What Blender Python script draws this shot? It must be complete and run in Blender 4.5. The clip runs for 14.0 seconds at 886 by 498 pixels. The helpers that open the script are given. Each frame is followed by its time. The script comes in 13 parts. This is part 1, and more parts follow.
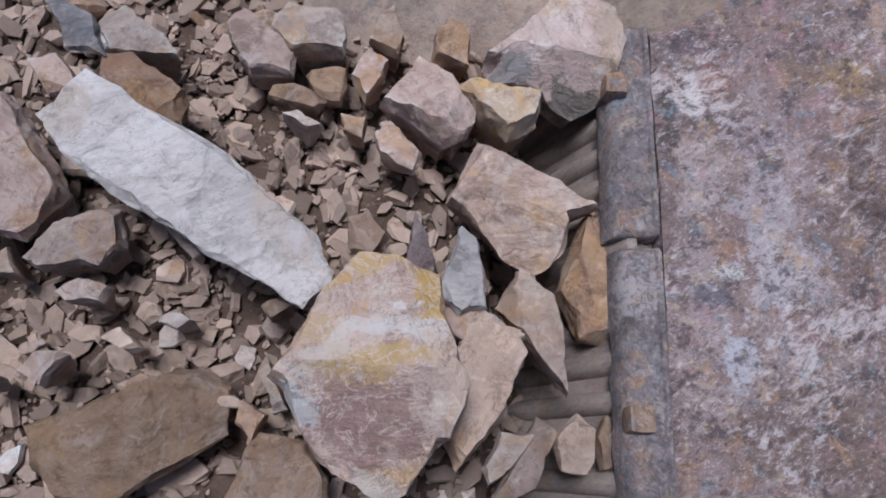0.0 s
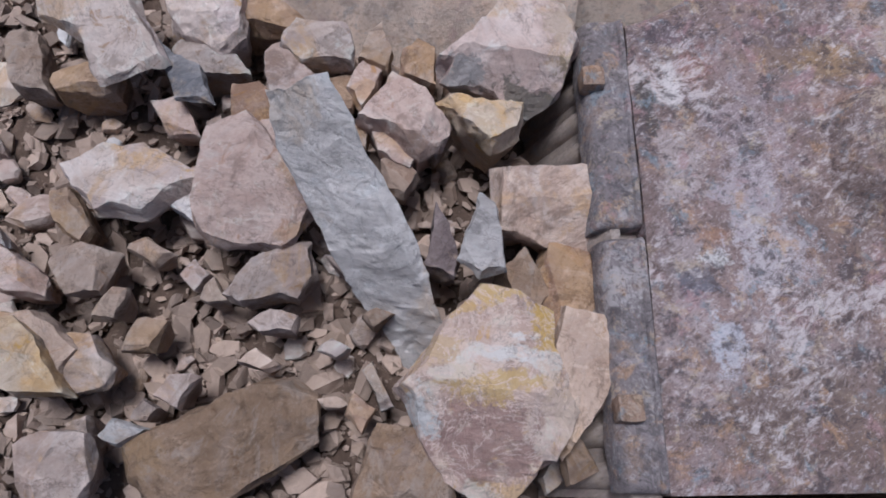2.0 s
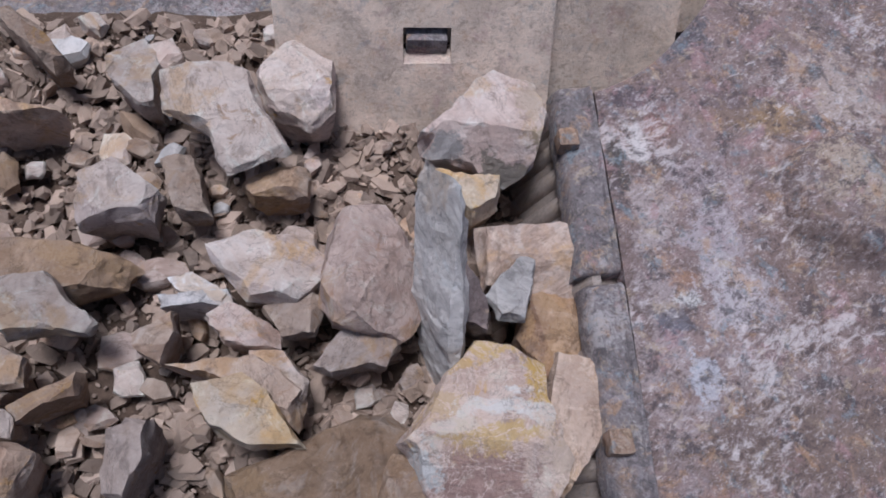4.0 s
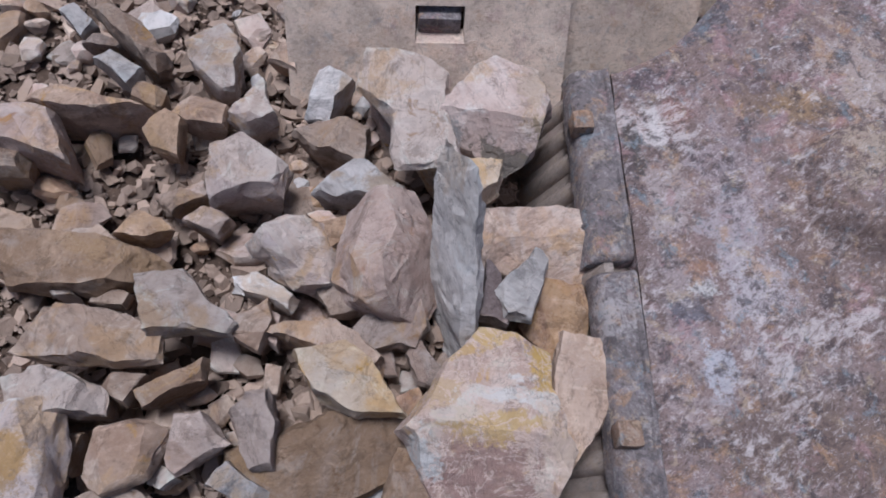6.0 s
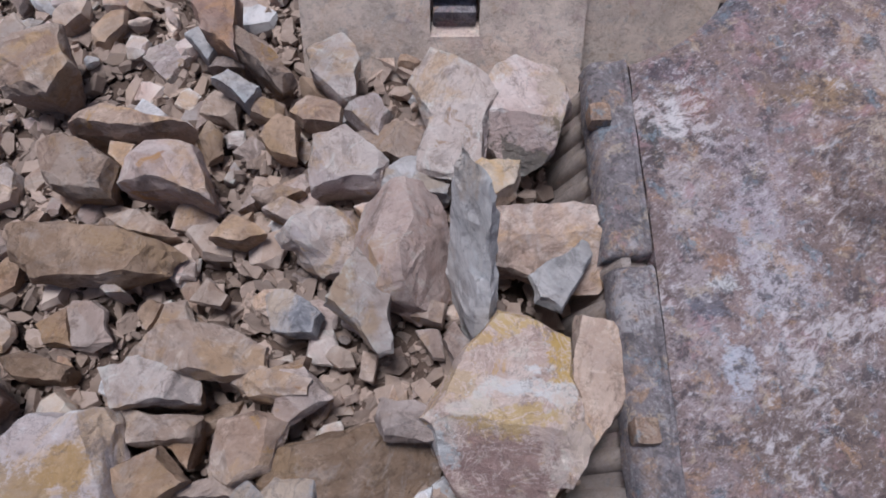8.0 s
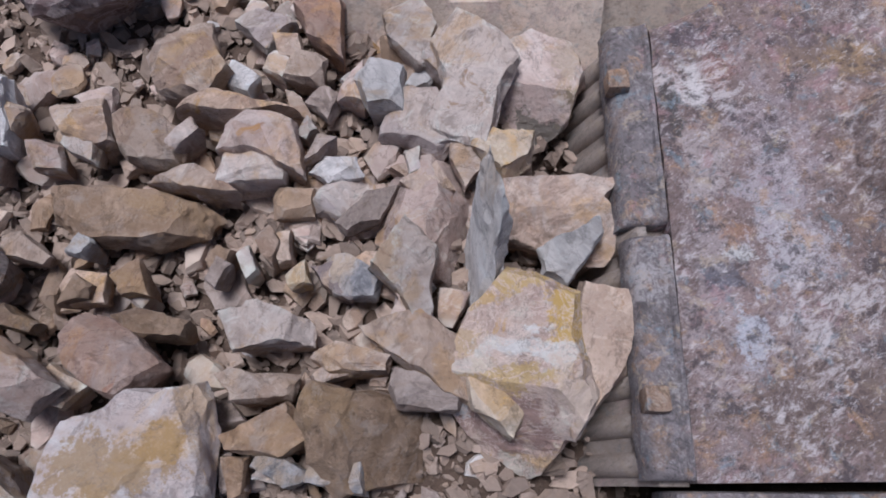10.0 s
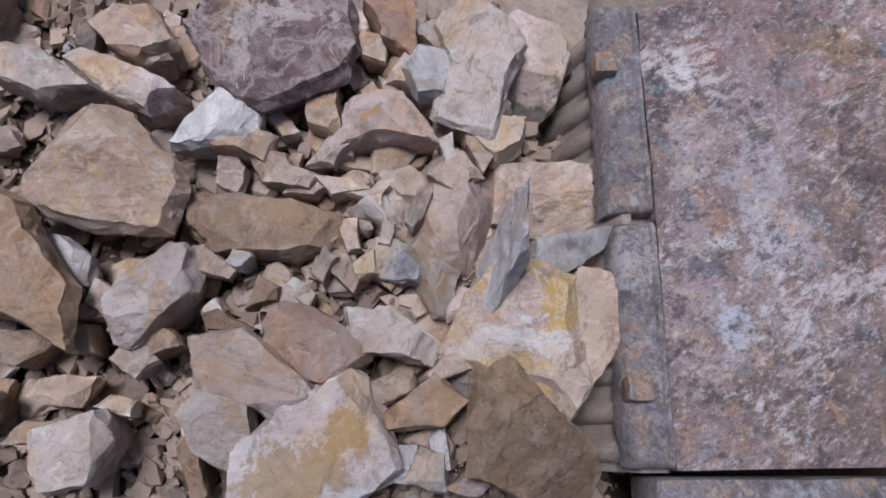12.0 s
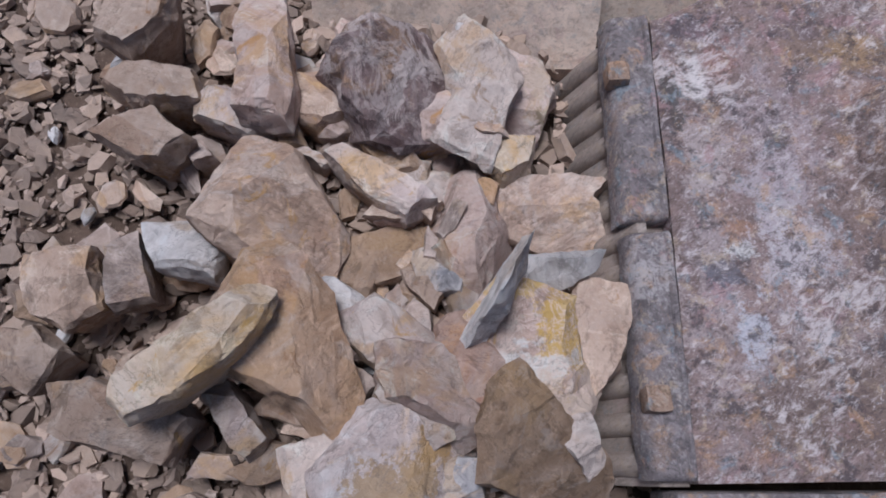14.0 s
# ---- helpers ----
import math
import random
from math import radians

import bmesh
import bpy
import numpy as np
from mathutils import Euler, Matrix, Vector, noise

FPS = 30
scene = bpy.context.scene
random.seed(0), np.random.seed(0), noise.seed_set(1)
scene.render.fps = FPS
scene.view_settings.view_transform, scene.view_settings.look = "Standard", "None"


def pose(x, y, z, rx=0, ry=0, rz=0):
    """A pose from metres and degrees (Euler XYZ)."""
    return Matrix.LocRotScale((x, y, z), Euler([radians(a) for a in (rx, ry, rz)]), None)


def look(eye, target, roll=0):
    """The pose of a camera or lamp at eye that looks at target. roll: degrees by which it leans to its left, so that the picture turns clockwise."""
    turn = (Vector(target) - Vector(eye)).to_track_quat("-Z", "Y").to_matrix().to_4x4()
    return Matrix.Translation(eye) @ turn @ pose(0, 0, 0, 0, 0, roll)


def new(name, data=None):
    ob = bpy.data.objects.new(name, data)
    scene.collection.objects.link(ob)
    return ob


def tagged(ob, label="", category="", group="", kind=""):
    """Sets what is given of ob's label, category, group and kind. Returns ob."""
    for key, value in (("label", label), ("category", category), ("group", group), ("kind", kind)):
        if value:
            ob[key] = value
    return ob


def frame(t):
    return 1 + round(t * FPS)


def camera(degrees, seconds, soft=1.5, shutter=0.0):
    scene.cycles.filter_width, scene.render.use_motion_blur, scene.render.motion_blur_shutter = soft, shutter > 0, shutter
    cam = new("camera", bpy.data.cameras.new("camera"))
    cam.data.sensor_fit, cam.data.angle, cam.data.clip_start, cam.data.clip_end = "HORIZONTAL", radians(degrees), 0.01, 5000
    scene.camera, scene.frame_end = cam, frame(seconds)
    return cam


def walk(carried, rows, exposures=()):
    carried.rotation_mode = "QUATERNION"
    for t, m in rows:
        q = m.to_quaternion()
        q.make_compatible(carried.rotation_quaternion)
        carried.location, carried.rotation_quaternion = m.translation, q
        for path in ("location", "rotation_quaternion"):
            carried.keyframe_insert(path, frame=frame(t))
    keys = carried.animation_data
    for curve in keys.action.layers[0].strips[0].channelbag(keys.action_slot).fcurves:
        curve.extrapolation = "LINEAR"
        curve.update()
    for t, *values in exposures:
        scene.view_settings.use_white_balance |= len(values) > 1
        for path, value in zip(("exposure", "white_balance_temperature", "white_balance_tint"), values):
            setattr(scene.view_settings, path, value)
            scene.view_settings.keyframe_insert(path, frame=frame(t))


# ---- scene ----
# ---- camera ----
cam = camera(66.0, 14.0, soft=1.75)
PATH = [
    (0, look((-0.0472, -0.5804, 1.8520), (0.0388, 0.0350, -0.0490), 10.615)),
    (0.5, look((-0.0175, -0.6311, 1.8638), (0.0552, -0.0185, -0.0387), 11.190)),
    (1, look((-0.0005, -0.6196, 1.8712), (0.0620, -0.0135, -0.0337), 9.493)),
    (1.5, look((0.0167, -0.6291, 1.8554), (0.1108, -0.0248, -0.0487), 10.590)),
    (2, look((0.0360, -0.6203, 1.8487), (0.0879, 0.0297, -0.0420), 4.841)),
    (2.5, look((-0.0216, -0.6006, 1.9534), (0.0888, 0.1172, 0.0900), 8.145)),
    (3, look((-0.0534, -0.6259, 2.0022), (0.1078, 0.1104, 0.1496), 10.656)),
    (3.2, look((-0.0858, -0.6402, 2.0054), (0.0888, 0.1355, 0.1702), 10.460)),
    (5.3, look((-0.0224, -0.6865, 1.9301), (0.0975, 0.1136, 0.1011), 7.083)),
    (5.5, look((-0.0448, -0.6524, 1.9473), (0.1162, 0.0970, 0.1000), 10.547)),
    (6, look((-0.0313, -0.6938, 1.9077), (0.0770, 0.0933, 0.0722), 7.372)),
    (6.5, look((0.0091, -0.6479, 1.9311), (0.0943, 0.0713, 0.0668), 5.930)),
    (7, look((0.0120, -0.6253, 1.9231), (0.0532, 0.0630, 0.0457), 3.025)),
    (7.2, look((0.0119, -0.6543, 1.9126), (0.0338, 0.0533, 0.0421), 1.107)),
    (9.3, look((-0.0015, -0.6783, 1.9309), (0.0257, 0.0889, 0.0840), 3.308)),
    (9.5, look((0.0291, -0.7206, 1.9269), (0.0162, 0.0210, 0.0695), 0.699)),
    (10, look((0.0385, -0.6633, 1.9362), (-0.0075, -0.0058, 0.0479), -3.875)),
    (10.5, look((0.0344, -0.6259, 1.9270), (0.0361, 0.0055, 0.0293), -0.360)),
    (11, look((0.0576, -0.6116, 1.9285), (0.0381, -0.0224, 0.0173), -1.918)),
    (11.5, look((0.0160, -0.5878, 1.9215), (0.0337, 0.0340, 0.0207), 1.531)),
    (12, look((0.0036, -0.5856, 1.9307), (0.0379, -0.0310, 0.0094), 3.632)),
    (12.5, look((-0.0160, -0.6255, 1.9116), (0.0314, 0.0077, 0.0150), 5.090)),
    (13, look((0.0045, -0.6396, 1.8992), (0.0312, -0.0295, -0.0053), 3.078)),
    (13.5, look((-0.0043, -0.6702, 1.8840), (0.0445, -0.0217, -0.0073), 5.055)),
    (14, look((0.0000, -0.6200, 1.9000), (0.0000, 0.0004, -0.0013), 0.000)),
]
walk(cam, PATH, [(0.0, -0.29, 5470, 12), (14.0, -0.29, 5470, 12)])

# ---- daylight: bright overcast sky ----
world = bpy.data.worlds.new("sky")
scene.world = world
world.use_nodes = True
wn = world.node_tree.nodes
sky = wn.new("ShaderNodeTexSky")
sky.sky_type = "NISHITA"
sky.sun_disc = False
sky.sun_elevation, sky.sun_rotation = radians(78), radians(325)
sky.air_density, sky.dust_density = 1.0, 4.0
wn["Background"].inputs["Strength"].default_value = 0.078
world.node_tree.links.new(sky.outputs["Color"], wn["Background"].inputs["Color"])
sun = new("sun", bpy.data.lights.new("sun", "SUN"))
sun.data.energy, sun.data.angle, sun.data.color = 4.6, radians(18), (1.0, 0.95, 0.88)
sun.matrix_world = look((-0.35, 0.5, 3.0), (0, 0, 0))


# ---- materials ----
def nodes_of(name):
    m = bpy.data.materials.new(name)
    m.use_nodes = True
    t = m.node_tree
    return m, t, t.nodes["Principled BSDF"]


def link(t, a, b):
    t.links.new(a, b)


def noise_node(t, vec, scale, detail=6.0, rough=0.6, distort=0.0):
    n = t.nodes.new("ShaderNodeTexNoise")
    n.inputs["Scale"].default_value = scale
    n.inputs["Detail"].default_value = detail
    n.inputs["Roughness"].default_value = rough
    n.inputs["Distortion"].default_value = distort
    link(t, vec, n.inputs["Vector"])
    return n.outputs["Fac"]


def ramp(t, fac, lo, hi):
    n = t.nodes.new("ShaderNodeMapRange")
    n.interpolation_type = "SMOOTHSTEP"
    n.inputs["From Min"].default_value, n.inputs["From Max"].default_value = lo, hi
    link(t, fac, n.inputs["Value"])
    return n.outputs["Result"]


def mix(t, fac, a, b, mode="MIX"):
    n = t.nodes.new("ShaderNodeMix")
    n.data_type, n.blend_type = "RGBA", mode
    for sock, v in ((n.inputs[0], fac), (n.inputs[6], a), (n.inputs[7], b)):
        if isinstance(v, (int, float)):
            sock.default_value = v
        elif isinstance(v, tuple):
            sock.default_value = (*v, 1)
        else:
            link(t, v, sock)
    return n.outputs[2]


def scaled(t, fac, k):
    n = t.nodes.new("ShaderNodeMath")
    n.operation = "MULTIPLY"
    n.inputs[1].default_value = k
    link(t, fac, n.inputs[0])
    return n.outputs[0]


def mapped(t, vec, scale, turn=(0, 0, 0)):
    n = t.nodes.new("ShaderNodeMapping")
    n.inputs["Scale"].default_value = scale
    n.inputs["Rotation"].default_value = turn
    link(t, vec, n.inputs["Vector"])
    return n.outputs[0]


def bump(t, bsdf, fac, strength, distance):
    n = t.nodes.new("ShaderNodeBump")
    n.inputs["Strength"].default_value, n.inputs["Distance"].default_value = strength, distance
    link(t, fac, n.inputs["Height"])
    link(t, n.outputs[0], bsdf.inputs["Normal"])


def thread(t, vec, scale, distort):
    """How far each place lies from the winding lines where a noise crosses its middle: cracks and veins."""
    off = t.nodes.new("ShaderNodeMath")
    off.operation = "SUBTRACT"
    off.inputs[1].default_value = 0.5
    link(t, noise_node(t, vec, scale, 9, 0.66, distort), off.inputs[0])
    line = t.nodes.new("ShaderNodeMath")
    line.operation = "ABSOLUTE"
    link(t, off.outputs[0], line.inputs[0])
    return line.outputs[0]


def add(t, a, b):
    n = t.nodes.new("ShaderNodeMath")
    n.operation = "ADD"
    link(t, a, n.inputs[0])
    link(t, b, n.inputs[1])
    return n.outputs[0]


def patch(t, vec, x, y, rx, ry, ragged):
    """One at its middle, fading raggedly to nothing: the mask of a single stain."""
    n = t.nodes.new("ShaderNodeMapping")
    n.inputs["Location"].default_value = (-x / rx, -y / ry, 0)
    n.inputs["Scale"].default_value = (1 / rx, 1 / ry, 0)
    link(t, vec, n.inputs["Vector"])
    d = t.nodes.new("ShaderNodeVectorMath")
    d.operation = "LENGTH"
    link(t, n.outputs[0], d.inputs[0])
    return ramp(t, add(t, d.outputs["Value"], scaled(t, ragged, 6.5)), 4.32, 3.9)


def rock_material(name, base, second, stain, stain_at=0.6, band=0.16, vein=None, vein_at=0.0, island=False, marks=()):
    """Quarry stone: two tones in blotches, layered bands, stains, fine grain, pale dust and optional veins."""
    base, second, stain = (tuple(q * k for q, k in zip(c, (1.055, 1.0, 0.985))) for c in (base, second, stain))
    m, t, b = nodes_of(name)
    tc = t.nodes.new("ShaderNodeTexCoord").outputs["Object"]
    info = t.nodes.new("ShaderNodeObjectInfo")
    rnd = info.outputs["Random"]
    if island:
        rnd = t.nodes.new("ShaderNodeNewGeometry").outputs["Random Per Island"]
    shift = t.nodes.new("ShaderNodeVectorMath")
    shift.operation = "ADD"
    comb = t.nodes.new("ShaderNodeCombineXYZ")
    for k, f in enumerate((37.0, 19.0, 53.0)):
        link(t, scaled(t, rnd, f), comb.inputs[k])
    link(t, tc, shift.inputs[0])
    link(t, comb.outputs[0], shift.inputs[1])
    vec = shift.outputs[0]
    blotch = ramp(t, noise_node(t, vec, 6.0, 8, 0.62, 0.6), 0.36, 0.64)
    col = mix(t, blotch, base, second)
    grow = t.nodes.new("ShaderNodeVectorRotate")
    grow.rotation_type = "Z_AXIS"
    link(t, vec, grow.inputs["Vector"])
    link(t, scaled(t, rnd, 44.0), grow.inputs["Angle"])
    lay = grow.outputs[0]
    bands = noise_node(t, mapped(t, lay, (5, 16, 16)), 1.4, 6, 0.65, 0.8)
    col = mix(t, scaled(t, ramp(t, bands, 0.45, 0.62), band), col, tuple(c * 0.62 for c in base))
    warm = ramp(t, noise_node(t, vec, 3.4, 7, 0.66, 0.7), 0.51, 0.60)
    col = mix(t, scaled(t, warm, 0.75), col, tuple(0.55 * a + 0.45 * q for a, q in zip(stain, (0.62, 0.42, 0.24))))
    cool = ramp(t, noise_node(t, mapped(t, vec, (1, 1, 1), (0, 0, 1.1)), 4.2, 8, 0.7, 0.9), 0.53, 0.62)
    col = mix(t, scaled(t, cool, 0.4), col, tuple(0.45 * a + 0.55 * q for a, q in zip(second, (0.58, 0.56, 0.555))))
    shade = ramp(t, noise_node(t, mapped(t, vec, (1, 1, 1), (0, 0, 2.3)), 7.0, 9, 0.74, 0.8), 0.54, 0.63)
    col = mix(t, scaled(t, shade, 0.65), col, tuple(0.5 * a for a in base))
    layers = noise_node(t, mapped(t, lay, (5, 34, 34)), 1.0, 6, 0.6, 0.5)
    seams = t.nodes.new("ShaderNodeMath")
    seams.operation = "MULTIPLY"
    link(t, ramp(t, layers, 0.53, 0.66), seams.inputs[0])
    link(t, ramp(t, noise_node(t, vec, 5.0, 4, 0.6), 0.42, 0.62), seams.inputs[1])
    col = mix(t, scaled(t, seams.outputs[0], 0.4), col, tuple(c * 0.5 for c in base))
    col = mix(t, ramp(t, noise_node(t, vec, 9.0, 7, 0.7, 1.2), stain_at, stain_at + 0.10), col, stain)
    if vein:
        col = mix(t, scaled(t, ramp(t, noise_node(t, vec, 5.0, 10, 0.7, 0.6), 0.54, 0.59), 0.85), col, vein)
        col = mix(t, scaled(t, ramp(t, thread(t, vec, 6.5, 1.2), vein_at, 0.0), 0.55), col, vein)
    col = mix(t, scaled(t, ramp(t, noise_node(t, vec, 4.5, 6, 0.7, 0.8), 0.52, 0.66), 0.4), col, tuple(0.5 * a + 0.5 * q for a, q in zip(base, (0.44, 0.39, 0.38))))
    crust = noise_node(t, vec, 11.0, 12, 0.76, 1.0)
    col = mix(t, scaled(t, ramp(t, crust, 0.52, 0.65), 0.45), col, tuple(min(0.75, c * 1.45 + 0.05) for c in second))
    col = mix(t, scaled(t, ramp(t, crust, 0.46, 0.33), 0.38), col, tuple(c * 0.55 for c in base))
    ragged = noise_node(t, tc, 9, 12, 0.78)
    for x, y, rx, ry, tone, k in marks:
        col = mix(t, scaled(t, patch(t, tc, x, y, rx, ry, ragged), k), col, tone)
    if marks and vein_at:
        col = mix(t, scaled(t, ramp(t, thread(t, vec, 9.0, 1.6), 0.03, 0.0), 0.75), col, (0.68, 0.53, 0.46))
    grain = noise_node(t, vec, 85.0, 6, 0.75)
    col = mix(t, scaled(t, ramp(t, grain, 0.52, 0.75), 0.25), col, (0.62, 0.56, 0.50))
    col = mix(t, scaled(t, ramp(t, grain, 0.48, 0.28), 0.35), col, tuple(c * 0.45 for c in base))
    crack = ramp(t, thread(t, mapped(t, lay, (1, 1.8, 1.8)), 2.6, 0.3), 0.009, 0.0)
    col = mix(t, scaled(t, crack, 0.45), col, tuple(c * 0.35 for c in base))
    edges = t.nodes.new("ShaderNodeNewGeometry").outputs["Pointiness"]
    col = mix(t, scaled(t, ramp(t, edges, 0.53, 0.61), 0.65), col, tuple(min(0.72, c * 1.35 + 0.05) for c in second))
    hue = t.nodes.new("ShaderNodeHueSaturation")
    vr = t.nodes.new("ShaderNodeMapRange")
    vr.inputs["To Min"].default_value, vr.inputs["To Max"].default_value = (0.58, 1.35) if island else (1.02, 1.12) if marks else (0.72, 1.26)
    link(t, rnd, vr.inputs["Value"])
    link(t, vr.outputs[0], hue.inputs["Value"])
    link(t, col, hue.inputs["Color"])
    link(t, hue.outputs[0], b.inputs["Base Color"])
    b.inputs["Roughness"].default_value = 0.85
    b.inputs["Specular IOR Level"].default_value = 0.25
    relief = t.nodes.new("ShaderNodeMath")
    relief.operation = "ADD"
    link(t, noise_node(t, vec, 12.0, 12, 0.76), relief.inputs[0])
    link(t, scaled(t, layers, 0.12), relief.inputs[1])
    step = t.nodes.new("ShaderNodeTexWave")
    step.wave_type, step.bands_direction, step.wave_profile = "BANDS", "DIAGONAL", "SAW"
    for key, v in (("Scale", 3.2), ("Distortion", 7.0), ("Detail", 4.0), ("Detail Scale", 1.3), ("Detail Roughness", 0.6)):
        step.inputs[key].default_value = v
    link(t, lay, step.inputs["Vector"])
    chipped = t.nodes.new("ShaderNodeTexVoronoi")
    chipped.inputs["Scale"].default_value = 9.0
    bent = t.nodes.new("ShaderNodeTexNoise")
    bent.inputs["Scale"].default_value, bent.inputs["Detail"].default_value = 7.0, 5.0
    link(t, vec, bent.inputs["Vector"])
    link(t, mix(t, 0.12, vec, bent.outputs["Color"]), chipped.inputs["Vector"])
    height = add(t, relief.outputs[0], add(t, scaled(t, step.outputs["Fac"], 0.16), scaled(t, chipped.outputs["Distance"], 0.45)))
    bump(t, b, height, 0.85, 0.045)
    return m


ROCK = {
    "tan": rock_material("tan_stone", (0.39, 0.29, 0.225), (0.49, 0.39, 0.32), (0.33, 0.20, 0.115), 0.60),
    "pink": rock_material("pinkish_stone", (0.47, 0.35, 0.30), (0.56, 0.45, 0.40), (0.38, 0.24, 0.17), 0.60),
    "white": rock_material("pale_stone", (0.46, 0.375, 0.325), (0.57, 0.495, 0.45), (0.34, 0.235, 0.16), 0.59),
    "olive": rock_material("olive_brown_stone", (0.29, 0.198, 0.13), (0.37, 0.265, 0.185), (0.21, 0.13, 0.075), 0.60, 0.12),
    "brown": rock_material("brown_stone", (0.33, 0.215, 0.135), (0.41, 0.29, 0.20), (0.24, 0.14, 0.075), 0.60, 0.12),
    "red": rock_material("reddish_brown_stone", (0.34, 0.22, 0.17), (0.41, 0.30, 0.245), (0.38, 0.17, 0.085), 0.60),
    "slate": rock_material("blue_grey_slate", (0.55, 0.528, 0.518), (0.71, 0.685, 0.672), (0.36, 0.31, 0.27), 0.61, 0.4),
    "blue": rock_material("dark_blue_slate", (0.20, 0.205, 0.225), (0.34, 0.33, 0.335), (0.40, 0.34, 0.29), 0.60, 0.5),
    "grey": rock_material("grey_brown_stone", (0.31, 0.245, 0.21), (0.42, 0.35, 0.31), (0.20, 0.15, 0.125), 0.59, 0.35),
    "dark": rock_material("dark_purple_stone", (0.14, 0.11, 0.11), (0.22, 0.18, 0.175), (0.32, 0.26, 0.23), 0.62, 0.4),
    "yellow": rock_material("yellowish_stone", (0.46, 0.355, 0.24), (0.53, 0.44, 0.35), (0.46, 0.28, 0.09), 0.57),
    "ochre": rock_material("pale_stone_with_ochre", (0.47, 0.395, 0.37), (0.58, 0.515, 0.495), (0.42, 0.30, 0.19), 0.60, 0.3, marks=[
        (-0.05, -0.05, 0.20, 0.10, (0.33, 0.21, 0.095), 0.75),
        (0.10, 0.02, 0.07, 0.05, (0.40, 0.25, 0.11), 0.8),
        (0.10, -0.16, 0.12, 0.05, (0.46, 0.47, 0.49), 0.8)]),
    "veined": rock_material("veined_purple_stone", (0.16, 0.105, 0.105), (0.33, 0.245, 0.235), (0.27, 0.14, 0.085), 0.62, 0.2, (0.72, 0.60, 0.56), 0.06),
}
ROCK["streaked"] = rock_material("pale_streaked_slate", (0.55, 0.53, 0.515), (0.70, 0.677, 0.66), (0.42, 0.40, 0.395), 0.60, 0.35)
ROCK["banded"] = rock_material("banded_tan_stone", (0.40, 0.295, 0.235), (0.50, 0.40, 0.335), (0.34, 0.215, 0.13), 0.61, 0.8)
ROCK["capped"] = rock_material("pale_pink_stone_with_shaded_foot", (0.49, 0.385, 0.345), (0.60, 0.51, 0.47), (0.38, 0.27, 0.19), 0.61, 0.35, marks=[
    # the near-black first mark paints in the shade on the boulder's -y foot
    (0.03, -0.20, 0.15, 0.075, (0.14, 0.125, 0.105), 0.85),
    (-0.19, -0.10, 0.07, 0.05, (0.27, 0.26, 0.26), 0.8),
    (0.15, -0.10, 0.06, 0.05, (0.27, 0.21, 0.13), 0.7),
    (0.13, 0.10, 0.05, 0.10, (0.42, 0.33, 0.25), 0.6)])
ROCK["boulder"] = rock_material("ochre_and_maroon_stone", (0.45, 0.33, 0.28), (0.57, 0.45, 0.38), (0.52, 0.34, 0.15), 0.58, 0.2, vein_at=0.03, marks=[
    (-0.02, -0.13, 0.20, 0.12, (0.33, 0.205, 0.18), 0.85),
    (0.17, 0.20, 0.08, 0.15, (0.56, 0.36, 0.11), 0.9),
    (0.02, 0.30, 0.16, 0.05, (0.56, 0.38, 0.15), 0.8),
    (-0.16, 0.11, 0.09, 0.05, (0.55, 0.39, 0.22), 0.6),
    (0.00, 0.01, 0.12, 0.045, (0.54, 0.37, 0.15), 0.75),
    (0.01, 0.095, 0.10, 0.028, (0.70, 0.69, 0.68), 0.6),
    (0.08, 0.140, 0.06, 0.018, (0.70, 0.67, 0.65), 0.75),
    (-0.09, 0.225, 0.09, 0.030, (0.55, 0.36, 0.14), 0.7),
    (0.20, 0.100, 0.03, 0.090, (0.58, 0.37, 0.13), 0.75),
    (0.04, -0.26, 0.10, 0.030, (0.57, 0.38, 0.20), 0.7),
    (-0.10, 0.04, 0.07, 0.020, (0.64, 0.56, 0.50), 0.7),
    (0.15, 0.07, 0.06, 0.03, (0.68, 0.64, 0.62), 0.8),
    (-0.21, -0.06, 0.06, 0.06, (0.58, 0.57, 0.56), 0.85),
    (0.20, -0.06, 0.07, 0.10, (0.62, 0.48, 0.38), 0.8),
    (-0.06, -0.30, 0.09, 0.05, (0.58, 0.54, 0.48), 0.7),
])
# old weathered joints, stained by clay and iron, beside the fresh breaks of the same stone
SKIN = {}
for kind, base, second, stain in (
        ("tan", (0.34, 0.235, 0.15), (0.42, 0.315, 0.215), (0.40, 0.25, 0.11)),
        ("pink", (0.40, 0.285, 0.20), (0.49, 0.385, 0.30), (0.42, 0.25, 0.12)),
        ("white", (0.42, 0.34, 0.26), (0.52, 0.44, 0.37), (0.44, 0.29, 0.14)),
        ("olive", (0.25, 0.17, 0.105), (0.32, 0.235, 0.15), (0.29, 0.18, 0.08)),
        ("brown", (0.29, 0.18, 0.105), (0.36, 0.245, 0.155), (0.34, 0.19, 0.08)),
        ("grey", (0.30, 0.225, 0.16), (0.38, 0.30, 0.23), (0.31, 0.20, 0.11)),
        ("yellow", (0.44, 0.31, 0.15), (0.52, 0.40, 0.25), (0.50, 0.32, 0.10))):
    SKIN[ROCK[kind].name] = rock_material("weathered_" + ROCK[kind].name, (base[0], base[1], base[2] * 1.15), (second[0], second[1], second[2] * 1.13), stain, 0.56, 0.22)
GRAVEL = rock_material("crushed_stone", (0.215, 0.155, 0.117), (0.315, 0.24, 0.19), (0.175, 0.122, 0.09), 0.62, 0.3, island=True)


